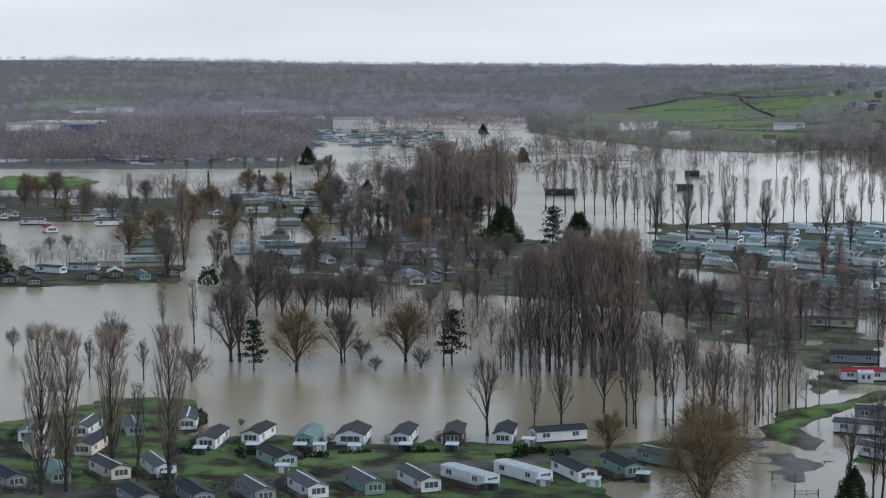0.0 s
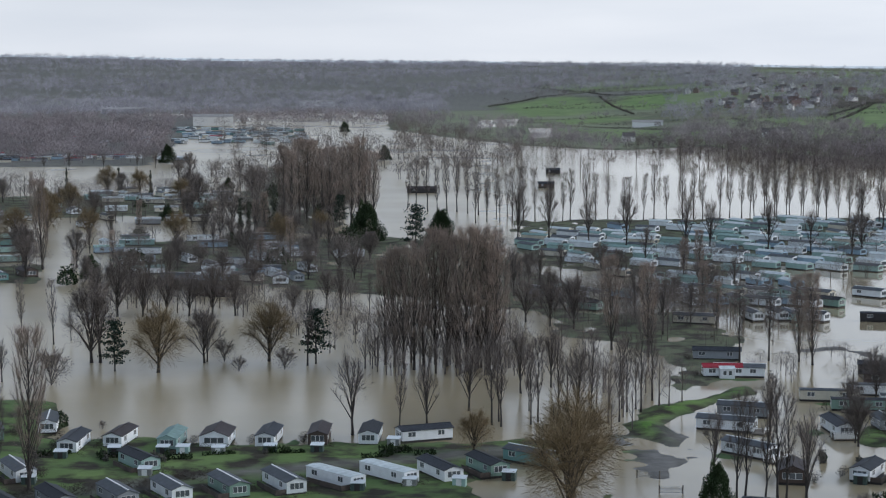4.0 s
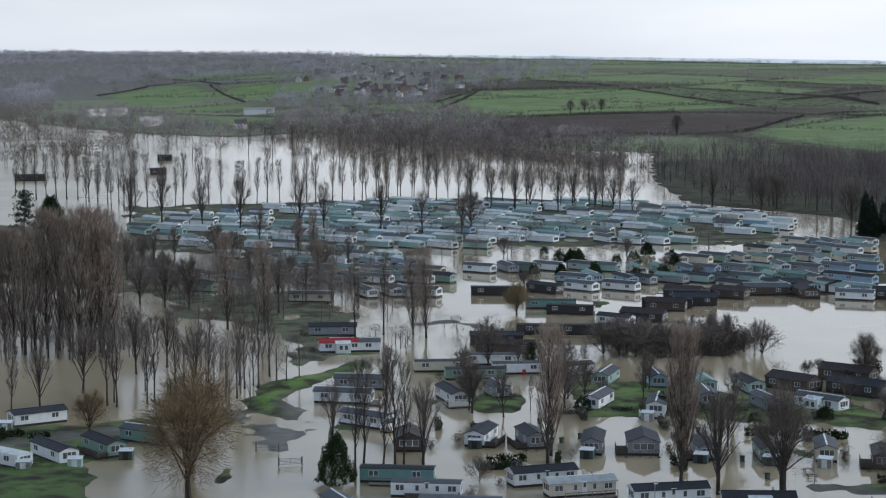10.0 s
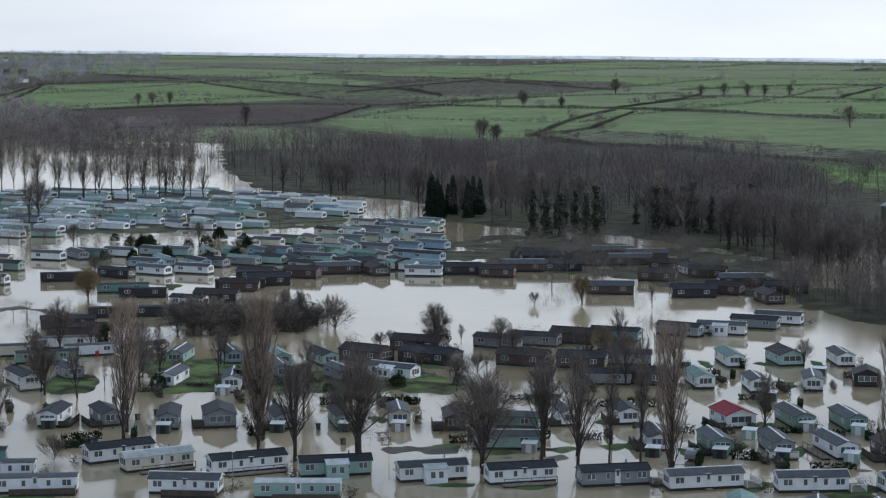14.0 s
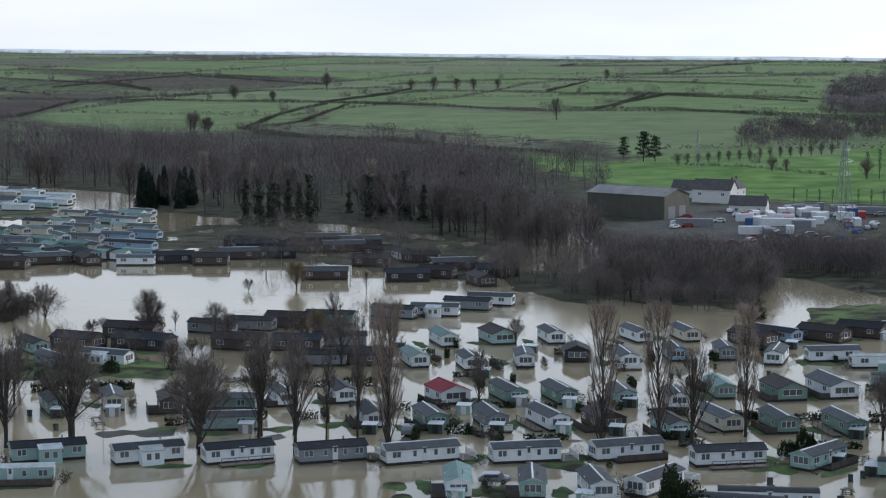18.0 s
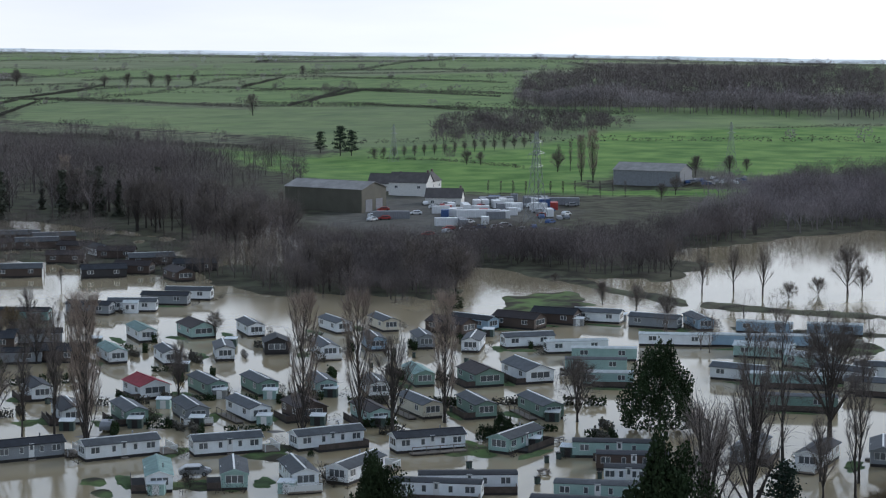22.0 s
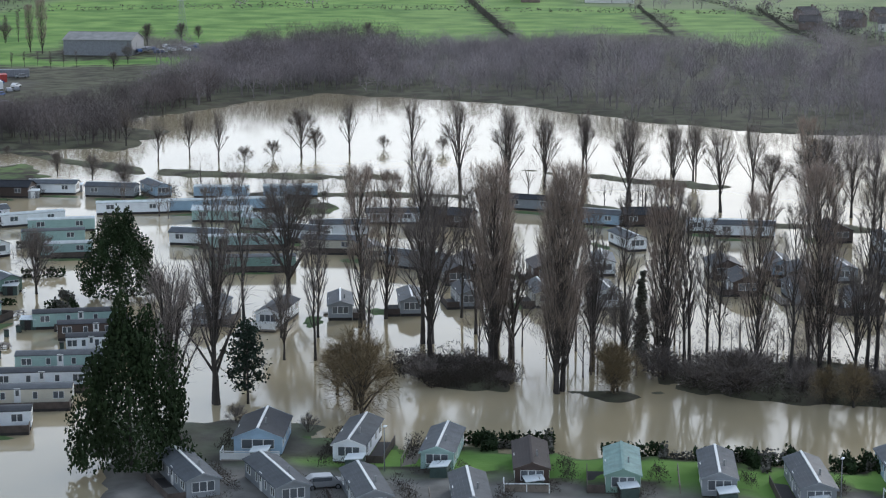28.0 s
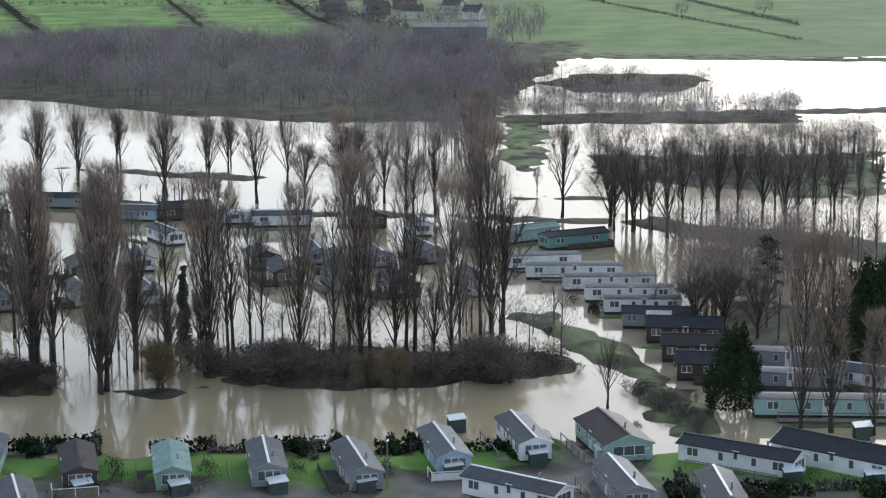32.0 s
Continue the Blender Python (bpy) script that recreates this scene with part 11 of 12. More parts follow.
tree("broad", 717.1, 671.0, 6.4, 0.7, 3.4)
tree("broad", 724.2, 670.8, 6.4, 0.7, 3.5)
tree("broad", 731.3, 670.5, 6.4, 0.7, 3.6)
tree("lean", 537.5, 511.9, 5.3, 1.2, 0.0)
tree("lean", 541.7, 509.3, 5.2, 1.2, 0.0)
tree("lean", 533.7, 495.6, 6.3, 1.2, 0.0)
tree("lean", 544.4, 499.0, 5.5, 1.2, 0.0)
tree("lean", 546.6, 494.6, 5.7, 1.2, 0.0)
tree("lean", 551.6, 492.8, 5.4, 1.2, 0.1)
tree("lean", 550.0, 485.1, 5.9, 1.2, 0.1)
tree("lean", 555.9, 484.1, 5.6, 1.2, 0.2)
tree("lean", 561.9, 483.0, 5.3, 1.2, 0.3)
tree("lean", 556.2, 472.0, 6.2, 1.2, 0.1)
tree("lean", 565.0, 473.3, 5.6, 1.2, 0.3)
tree("lean", 563.1, 465.7, 6.1, 1.2, 0.2)
leafy("conifer", 339.3, 635.5, 15.2, 0.75)
leafy("conifer", 351.0, 635.9, 13.8, 0.75)
leafy("conifer", 345.9, 631.9, 14.8, 0.75)
leafy("conifer", 340.5, 641.5, 11.7, 0.75)
leafy("conifer", 346.5, 628.3, 9.8, 0.75)
leafy("conifer", 329.6, 626.6, 12.5, 0.75)
leafy("conifer", 350.7, 649.4, 8.2, 0.75)
leafy("conifer", 328.5, 631.4, 16.6, 0.75)
leafy("conifer", 337.3, 650.2, 12.9, 0.75)
leafy("conifer", 334.2, 637.7, 14.3, 0.75)
leafy("conifer", 343.1, 645.0, 9.4, 0.75)
leafy("conifer", 336.7, 619.1, 14.2, 0.75)
leafy("ivy", 370.6, 582.8, 10.9, 1.5)
leafy("ivy", 374.6, 546.5, 12.0, 1.5)
leafy("ivy", 370.3, 541.0, 15.2, 1.5)
leafy("ivy", 337.3, 565.0, 11.7, 1.5)
leafy("ivy", 336.5, 538.9, 14.6, 1.5)
leafy("ivy", 382.5, 556.5, 11.3, 1.5)
leafy("ivy", 415.1, 555.4, 14.8, 1.5)
leafy("ivy", 346.3, 561.2, 14.6, 1.5)
leafy("ivy", 373.7, 532.2, 18.0, 1.5)
leafy("ivy", 377.9, 540.4, 16.0, 1.5)
leafy("ivy", 397.3, 568.4, 12.8, 1.5)
leafy("ivy", 386.2, 573.1, 11.0, 1.5)
leafy("ivy", 348.2, 551.3, 16.7, 1.5)
leafy("ivy", 388.2, 570.9, 12.3, 1.5)
leafy("ivy", 344.2, 570.3, 11.7, 1.5)
leafy("ivy", 348.3, 576.0, 11.5, 1.5)
leafy("ivy", 358.7, 574.2, 12.1, 1.5)
leafy("ivy", 361.1, 591.7, 9.7, 1.5)
leafy("ivy", 363.4, 573.5, 10.5, 1.5)
leafy("ivy", 400.0, 545.7, 13.4, 1.5)
leafy("ivy", 362.1, 536.4, 17.1, 1.5)
leafy("ivy", 333.1, 548.6, 14.6, 1.5)
leafy("ivy", 387.1, 557.0, 14.9, 1.5)
leafy("ivy", 379.9, 530.1, 13.4, 1.5)
leafy("ivy", 328.2, 550.4, 16.0, 1.5)
leafy("ivy", 375.4, 538.3, 13.3, 1.5)
leafy("ivy", 376.1, 569.3, 10.8, 1.5)
leafy("ivy", 327.1, 556.9, 16.0, 1.5)
# the busy middle ground of the first stretch
tree("willow", 6.0, 761.5, 10.8)
tree("broad", -88.1, 624.2, 14.5)
tree("broad", -75.8, 654.7, 13.8)
tree("broad", 22.1, 673.6, 10.3)
tree("poplar", -5.3, 674.0, 14.7)
tree("broad", -40.7, 816.7, 11.3)
tree("willow", -107.1, 733.1, 14.9)
tree("broad", -42.6, 612.4, 11.2)
tree("poplar", -64.6, 663.6, 11.4)
tree("broad", 22.1, 671.7, 10.5)
tree("willow", -100.4, 770.6, 15.1)
tree("broad", 15.2, 614.8, 11.1)
tree("broad", -94.0, 658.6, 16.1)
tree("broad", -38.4, 748.0, 10.6)
tree("poplar", -16.0, 776.7, 15.8)
tree("willow", -111.3, 691.0, 14.9)
tree("vase", -32.7, 697.9, 13.4)
tree("willow", -8.9, 714.2, 13.3)
tree("poplar", -66.7, 792.9, 12.0)
tree("broad", -4.1, 747.5, 10.6)
tree("poplar", -72.6, 617.5, 9.2)
tree("broad", -93.0, 656.7, 13.9)
tree("broad", -87.0, 814.7, 15.0)
tree("willow", -47.7, 730.0, 13.2)
tree("vase", 7.9, 679.5, 14.8)
tree("broad", -119.6, 766.0, 12.3)
tree("broad", -27.5, 734.1, 10.6)
tree("broad", 1.1, 650.1, 11.5)
tree("vase", -71.1, 723.7, 15.0)
tree("broad", 0.7, 615.0, 10.4)
tree("broad", -19.5, 650.4, 15.8)
tree("broad", -32.5, 750.3, 12.8)
tree("broad", -8.9, 789.3, 11.9)
tree("poplar", -20.3, 786.9, 12.5)
tree("poplar", -14.9, 646.8, 13.4)
tree("willow", -82.3, 753.4, 12.7)
tree("broad", 10.8, 629.4, 13.0)
tree("vase", -76.6, 702.6, 9.4)
tree("broad", -46.3, 805.8, 9.5)
tree("vase", 3.5, 677.6, 15.4)
tree("willow", -122.5, 924.7, 9.9)
tree("broad", -196.9, 990.6, 13.7)
tree("willow", -59.0, 934.2, 13.0)
tree("poplar", -139.3, 1010.1, 10.8)
tree("willow", -100.5, 1009.3, 14.3)
tree("broad", -92.0, 992.5, 12.3)
tree("vase", -50.7, 848.5, 12.5)
tree("vase", -79.3, 828.6, 10.5)
tree("vase", -171.4, 891.5, 13.1)
tree("willow", -104.8, 883.7, 13.6)
tree("poplar", -151.5, 947.0, 14.4)
tree("poplar", -52.5, 854.6, 12.1)
tree("broad", -113.7, 921.0, 9.3)
tree("broad", -52.6, 956.3, 12.4)
tree("vase", -54.5, 975.7, 9.8)
tree("willow", -211.6, 995.0, 12.9)
tree("broad", -161.7, 888.1, 14.9)
tree("willow", -83.8, 1004.7, 12.8)
tree("willow", -165.4, 853.6, 9.7)
tree("broad", -143.8, 946.9, 12.7)
tree("willow", -107.4, 837.7, 13.4)
tree("vase", -200.1, 875.9, 11.6)
tree("broad", -196.1, 915.6, 13.5)
tree("willow", -195.2, 940.5, 13.9)
leafy("shrub", -9.4, 659.2, 6.6, 1.3)
leafy("shrub", -177.9, 762.1, 7.4, 1.3)
leafy("shrub", 7.1, 875.2, 5.2, 1.3)
leafy("shrub", -76.2, 913.3, 4.3, 1.3)
leafy("shrub", -14.8, 982.8, 6.9, 1.3)
leafy("shrub", -63.8, 760.3, 4.5, 1.3)
leafy("shrub", -142.9, 623.3, 8.1, 1.3)
leafy("yew", -58.5, 836.9, 7.2, 0.8)
leafy("yew", -37.3, 678.2, 4.4, 0.8)
leafy("shrub", 9.4, 875.2, 4.9, 1.3)
leafy("yew", -67.4, 619.1, 7.7, 0.8)
leafy("shrub", -163.2, 701.9, 7.7, 1.3)
leafy("shrub", -56.1, 649.1, 6.9, 1.3)
leafy("shrub", -13.3, 792.0, 5.1, 1.3)
leafy("shrub", -27.4, 725.3, 5.1, 1.3)
leafy("yew", -18.5, 872.5, 6.9, 0.8)
leafy("shrub", -24.9, 885.5, 5.2, 1.3)
leafy("shrub", 15.9, 718.1, 8.0, 1.3)
tree("broad", 63.4, 504.8, 11.8)
tree("poplar", 124.1, 608.7, 15.4)
tree("vase", 89.8, 486.9, 16.1)
tree("vase", 80.0, 610.8, 12.2)
tree("vase", 113.5, 648.5, 13.8)
tree("poplar", 117.1, 599.6, 13.7)
tree("vase", 88.2, 520.0, 14.7)
tree("poplar", 106.3, 518.7, 14.9)
tree("poplar", 105.2, 494.9, 12.3)
tree("broad", 68.1, 594.2, 11.1)
tree("vase", 73.6, 525.9, 11.0)
tree("broad", 57.8, 512.5, 12.1)
tree("broad", 98.9, 613.7, 9.9)
tree("broad", 67.2, 536.7, 11.7)
tree("vase", 60.8, 568.8, 15.6)
tree("broad", 94.2, 616.9, 11.6)
tree("broad", 68.7, 498.4, 14.5)
tree("broad", 102.7, 539.9, 9.3)
tree("vase", 61.8, 628.7, 16.0)
tree("vase", 69.9, 579.8, 14.0)
tree("vase", 121.9, 624.7, 12.0)
tree("poplar", 95.5, 550.0, 9.4)
tree("poplar", 64.2, 585.5, 9.4)
tree("vase", 100.3, 504.4, 11.9)
tree("vase", 128.4, 579.0, 10.7)
tree("broad", 119.2, 573.6, 10.2)
tree("broad", -26.0, 975.1, 16.4)
tree("broad", -65.2, 1120.8, 16.2)
tree("vase", 10.5, 862.6, 17.3)
tree("broad", -23.2, 1016.1, 13.2)
tree("vase", 32.8, 1098.1, 16.5)
tree("broad", -70.1, 1100.5, 14.6)
tree("broad", -10.7, 1124.7, 15.9)
tree("broad", 10.8, 1032.8, 12.8)
tree("broad", -49.1, 916.3, 15.7)
tree("vase", -35.6, 1080.0, 15.6)
tree("broad", -54.4, 952.6, 18.0)
tree("broad", 31.8, 1073.7, 18.0)
tree("broad", -49.2, 848.5, 14.5)
tree("broad", 24.8, 1108.4, 16.3)
tree("vase", 24.2, 994.1, 12.0)
tree("broad", 13.5, 832.7, 15.7)
caravan(0.5, 638.7, -71, "single", 9, "white", "pale", "", True)
caravan(-9.6, 621.7, -70, "single", 9, "white", "pale", "", True)
caravan(-16.4, 749.3, 1, "single", 9.5, "blue", "slate", "", True)
caravan(-28.0, 629.1, 3, "single", 9.5, "white", "pale", "", True)
caravan(-40.1, 670.1, -68, "single", 9, "white", "pale", "", True)
caravan(-50.7, 633.8, 15, "single", 9.5, "white", "green", "", True)
caravan(-70.1, 703.9, 16, "single", 9.5, "blue", "green", "", True)
caravan(-7.7, 708.7, 1, "single", 9.5, "blue", "slate", "", True)
caravan(15.0, 681.7, 9, "single", 9.5, "white", "pale", "", True)
caravan(-20.9, 633.4, -69, "single", 9, "mint", "slate", "", True)
caravan(-13.3, 632.1, 1, "single", 9.5, "blue", "slate", "", True)
caravan(-56.5, 670.7, -25, "single", 9.5, "blue", "slate", "", True)
caravan(-64.3, 745.0, 15, "single", 9.5, "mint", "slate", "", True)
caravan(-57.4, 664.3, 5, "single", 9.5, "white", "green", "", True)
caravan(-8.1, 690.5, 1, "single", 9.5, "cream", "pale", "", True)
caravan(-30.8, 646.7, -68, "single", 9, "white", "slate", "", True)
caravan(-28.9, 613.2, 13, "single", 9.5, "blue", "pale", "", True)
caravan(-14.1, 671.9, -29, "single", 9.5, "white", "pale", "", True)
caravan(-72.4, 725.3, -65, "single", 9, "white", "pale", "", True)
caravan(-34.0, 721.0, 13, "single", 9.5, "blue", "slate", "", True)
caravan(-195.2, 861.5, -58, "single", 9, "white", "slate", "", True)
caravan(-39.6, 943.2, 2, "single", 9.5, "white", "pale", "", True)
caravan(-101.6, 960.3, 6, "single", 9.5, "mint", "green", "", True)
caravan(-46.2, 835.4, 13, "single", 9.5, "cream", "slate", "", True)
caravan(-211.7, 920.6, -17, "single", 9.5, "blue", "slate", "", True)
caravan(-49.3, 905.0, -27, "single", 9.5, "mint", "green", "", True)
caravan(-150.4, 865.9, 10, "single", 9.5, "white", "green", "", True)
caravan(-175.7, 941.8, 21, "single", 9.5, "white", "pale", "", True)
caravan(-59.7, 974.4, -67, "single", 9, "white", "pale", "", True)
caravan(-85.7, 958.8, -25, "single", 9.5, "mint", "pale", "", True)
caravan(-152.1, 881.2, 10, "single", 9.5, "blue", "pale", "", True)
caravan(-62.3, 887.1, 14, "single", 9.5, "cream", "pale", "", True)
caravan(-84.8, 846.0, -65, "single", 9, "cream", "slate", "", True)
caravan(-115.0, 911.2, -64, "single", 9, "mint", "green", "", True)
caravan(-121.4, 843.6, 8, "single", 9.5, "white", "green", "", True)
caravan(-150.3, 954.2, -62, "single", 9, "mint", "green", "", True)
woodland("bare_trees", "bare trees and scrub between the homes", scatter([(-88.2, 2005.9), (44.3, 1673.5), (180.6, 1384.5), (200.6, 1210), (160.2, 1127.4), (52.5, 1074.6), (-46.2, 1032.3)], 217, 94), M_TWIG, 10, 17, 110, 0.11, 0.34, 94, "woodland", 0.12)
woodland("woodland", "leafless grey-brown winter woodland", scatter([(181.4, 1584.1), (238.8, 1484.7), (348.7, 1538.1), (372.2, 1642.3), (264.6, 1646.1), (206.7, 1718.5)], 140, 95), M_TWIG_FAR_HAZE, 6, 10, 80, 0.16, 0.45, 95, "woodland", 0.12)
car(476.7, 444.2, 140, "white", 0.55, True)
car(447.3, 406.9, 50, "blue", 0.55, True)
car(479.6, 421.8, 50, "grey", 0.55, True)
car(484.2, 492.0, 50, "white", 0.55, True)
car(477.2, 461.7, -40, "silver", 0.55, True)
car(481.0, 480.4, 50, "red", 0.55, True)
car(494.0, 474.8, -40, "white", 0.55, True)
car(494.0, 474.7, 50, "grey", 0.55, True)
car(477.2, 476.5, 50, "red", 0.55, True)
car(461.4, 458.3, -40, "blue", 0.55, True)
car(445.8, 417.4, -40, "silver", 0.55, True)
car(480.2, 432.6, -40, "red", 0.55, True)
car(464.1, 414.9, 10, "blue", 0.55, True)
car(457.1, 484.8, 140, "red", 0.55, True)
car(408.2, 414.0, 140, "red", 0.55, True)
car(442.0, 473.9, 140, "grey", 0.55, True)
car(437.8, 469.3, -40, "white", 0.55, True)
car(434.8, 460.8, 140, "red", 0.55, True)
car(517.6, 452.6, 140, "silver", 0.55, True)
car(428.8, 460.3, 10, "white", 0.55, True)
car(446.2, 475.5, 140, "red", 0.55, True)
car(503.2, 458.2, -40, "white", 0.55, True)
car(489.5, 430.5, 10, "white", 0.55, True)
car(425.2, 422.1, 140, "red", 0.55, True)
car(418.1, 415.8, 10, "silver", 0.55, True)
car(476.8, 509.6, 140, "blue", 0.55, True)
car(444.9, 432.4, 10, "white", 0.55, True)
car(490.1, 470.2, 10, "red", 0.55, True)
car(425.2, 394.6, 140, "grey", 0.55, True)
car(437.6, 468.6, -40, "white", 0.55, True)
car(447.3, 437.1, -40, "red", 0.55, True)
car(503.6, 460.6, 10, "grey", 0.55, True)
car(521.6, 464.3, -40, "red", 0.55, True)
tree("vase", 143.1, 325.9, 10.4)
tree("broad", 116.0, 390.3, 11.1)
tree("broad", 188.3, 361.1, 8.1)
tree("broad", 140.9, 344.6, 6.7)
tree("vase", 214.4, 331.3, 10.9)
tree("broad", 117.0, 343.8, 10.9)
tree("broad", 166.8, 312.5, 6.7)
tree("vase", 103.5, 338.7, 10.1)
tree("vase", 120.8, 359.3, 7.4)
tree("broad", 99.1, 344.0, 10.2)
tree("vase", 139.1, 359.4, 8.3)
tree("broad", 185.4, 356.6, 10.2)
tree("vase", 139.3, 357.8, 7.9)
tree("vase", 135.4, 329.6, 9.3)
tree("vase", 134.2, 347.8, 8.2)
tree("broad", 192.3, 336.6, 7.6)
tree("broad", 106.2, 374.6, 8.0)
tree("broad", 120.8, 352.9, 6.7)
tree("broad", 122.5, 389.6, 6.5)
tree("broad", 124.2, 352.7, 8.0)
tree("broad", 128.6, 376.9, 8.1)
tree("vase", 134.1, 381.5, 6.5)
tree("broad", 196.9, 302.5, 10.4)
tree("broad", 99.4, 347.1, 8.1)
tree("lean", 110.1, 343.2, 6.3)
tree("broad", 195.8, 347.5, 7.7)
leafy("shrub", 204.7, 302.7, 3.8)
tree("bush", 223.4, 343.1, 2.7)
tree("bush", 137.3, 329.4, 2.5)
tree("bush", 128.4, 354.2, 3.4)
tree("bush", 215.1, 348.0, 4.0)
leafy("shrub", 159.1, 320.8, 2.8)
leafy("shrub", 218.1, 338.2, 2.9)
tree("bush", 210.6, 330.8, 3.7)
tree("bush", 182.0, 370.1, 2.7)
tree("bush", 207.9, 332.8, 3.0)
leafy("shrub", 119.1, 339.5, 3.2)
leafy("shrub", 219.8, 351.7, 2.5)
leafy("shrub", 133.5, 335.1, 4.0)
tree("bush", 180.0, 328.5, 3.8)
tree("bush", 182.2, 309.6, 3.9)
leafy("shrub", 169.2, 315.9, 3.0)
tree("bush", 187.1, 317.3, 2.4)
leafy("shrub", 144.9, 320.6, 2.4)
leafy("shrub", 158.9, 322.2, 2.3)
leafy("shrub", 186.7, 299.7, 3.0)
leafy("shrub", 190.8, 364.1, 3.9)
leafy("shrub", 178.7, 350.2, 3.4)
leafy("yew", 192.3, 536.7, 5.0)
tree("bush", 176.3, 542.4, 3.5)
tree("bush", 229.0, 591.9, 2.8)
leafy("yew", 184.8, 544.5, 3.9)
leafy("shrub", 203.9, 533.5, 3.7)
leafy("yew", 199.7, 579.3, 4.0)
leafy("yew", 230.2, 591.6, 4.5)
leafy("shrub", 195.8, 578.8, 4.3)
leafy("yew", 207.7, 594.2, 2.8)
tree("bush", 221.6, 555.7, 3.9)
leafy("shrub", 198.5, 602.0, 3.0)
leafy("shrub", 201.6, 577.2, 3.6)
leafy("yew", 232.2, 575.6, 3.7)
leafy("shrub", 178.3, 550.7, 3.4)
tree("bush", 168.7, 530.4, 3.1)
leafy("shrub", 212.5, 572.6, 3.2)
tree("bush", 227.6, 546.3, 3.1)
leafy("shrub", 200.4, 580.8, 4.3)
tree("bush", 220.3, 526.2, 4.9)
leafy("shrub", 216.0, 566.7, 4.6)
tree("bush", 167.0, 524.1, 5.0)
leafy("shrub", 213.2, 535.3, 4.2)
leafy("shrub", 200.7, 574.1, 4.5)
leafy("yew", 228.2, 563.4, 3.9)
# tall trees along the edges of the woods
tree("vase", 356.0, 597.4, 16.4)
tree("vase", 370.0, 600.3, 15.8)
tree("poplar", 386.7, 563.2, 13.9)
tree("vase", 335.3, 784.8, 15.5)
tree("broad", 340.6, 665.6, 17.2)
tree("vase", 357.6, 579.9, 14.4)
tree("vase", 372.0, 533.0, 15.3)
tree("vase", 371.4, 541.8, 14.1)
tree("broad", 350.7, 649.4, 14.8)
tree("broad", 370.0, 540.4, 17.7)
tree("broad", 332.3, 727.4, 17.4)
tree("broad", 372.8, 554.2, 16.5)
tree("broad", 366.3, 628.0, 14.1)
tree("poplar", 370.0, 623.6, 14.7)
tree("vase", 352.0, 758.2, 15.5)
tree("vase", 326.8, 763.9, 19.0)
tree("vase", 346.9, 768.0, 15.8)
tree("broad", 368.8, 651.5, 17.6)
tree("lean", 356.7, 693.1, 17.0)
tree("broad", 350.3, 759.1, 15.5)
tree("vase", 358.2, 640.1, 14.5)
tree("lean", 327.7, 777.6, 16.1)
tree("broad", 346.7, 743.5, 14.9)
tree("broad", 364.0, 588.6, 17.3)
tree("vase", 370.5, 612.8, 19.0)
tree("poplar", 387.3, 572.3, 18.1)
tree("vase", 353.7, 621.2, 18.1)
tree("vase", 372.5, 635.7, 19.3)
tree("poplar", 359.8, 642.1, 18.6)
tree("lean", 370.5, 628.6, 14.8)
tree("broad", 345.8, 432.1, 13.1)
tree("broad", 349.3, 446.6, 15.0)
tree("lean", 348.8, 431.7, 13.6)
tree("broad", 349.3, 425.7, 15.6)
tree("vase", 364.4, 503.8, 12.8)
tree("vase", 363.3, 493.1, 17.1)
tree("broad", 366.8, 490.5, 17.9)
tree("lean", 351.6, 441.0, 16.3)
tree("vase", 359.6, 461.1, 16.9)
tree("broad", 357.1, 479.9, 14.5)
tree("vase", 363.2, 479.8, 12.2)
tree("broad", 368.0, 496.5, 13.7)
tree("vase", 343.2, 424.8, 15.0)
tree("vase", 358.7, 492.0, 16.0)
tree("vase", 356.7, 489.0, 17.3)
tree("lean", 350.1, 442.1, 18.0)
tree("vase", 357.1, 488.7, 17.5)
tree("broad", 345.6, 419.4, 14.4)
tree("lean", 359.6, 457.0, 17.0)
tree("broad", 348.5, 410.2, 17.8)
tree("vase", 353.2, 461.7, 15.1)
tree("lean", 351.9, 468.9, 15.2)
tree("vase", 293.8, 341.8, 8.3)
tree("broad", 318.2, 328.5, 9.3)
tree("vase", 303.3, 341.0, 10.7)
tree("vase", 326.4, 348.8, 10.2)
tree("broad", 338.7, 340.9, 10.8)
tree("broad", 315.0, 350.4, 10.9)
tree("vase", 307.2, 352.3, 13.0)
tree("vase", 335.3, 332.7, 9.2)
tree("vase", 304.0, 335.3, 11.8)
tree("broad", 324.8, 335.1, 12.3)
tree("vase", 328.9, 328.2, 8.8)
tree("broad", 300.0, 339.6, 10.7)
tree("broad", 322.8, 318.8, 12.1)
tree("vase", 305.9, 344.1, 11.2)
barn(-432.1, 2588.2, 9, 50, 18, 6, 2, M_WHITE_STEEL, M_FIBRE, "long white industrial shed among far trees")
barn(-404.1, 1933.4, 12, 52, 18, 6, 2, M_RENDER, M_FIBRE, "long pale industrial shed among far trees")
barn(-352, 1900, 11, 30, 18, 7, 2, M_BLUE, M_FIBRE, "tall blue industrial shed among far trees")
barn(-215.1, 2375.9, 15, 50, 20, 6, 2, M_GREY_STEEL, M_FIBRE, "large grey industrial shed among far trees")
barn(18.8, 2732.1, -0, 50, 20, 6, 2, M_WHITE_STEEL, M_FIBRE, "large white industrial shed among far trees")
park_homes = []
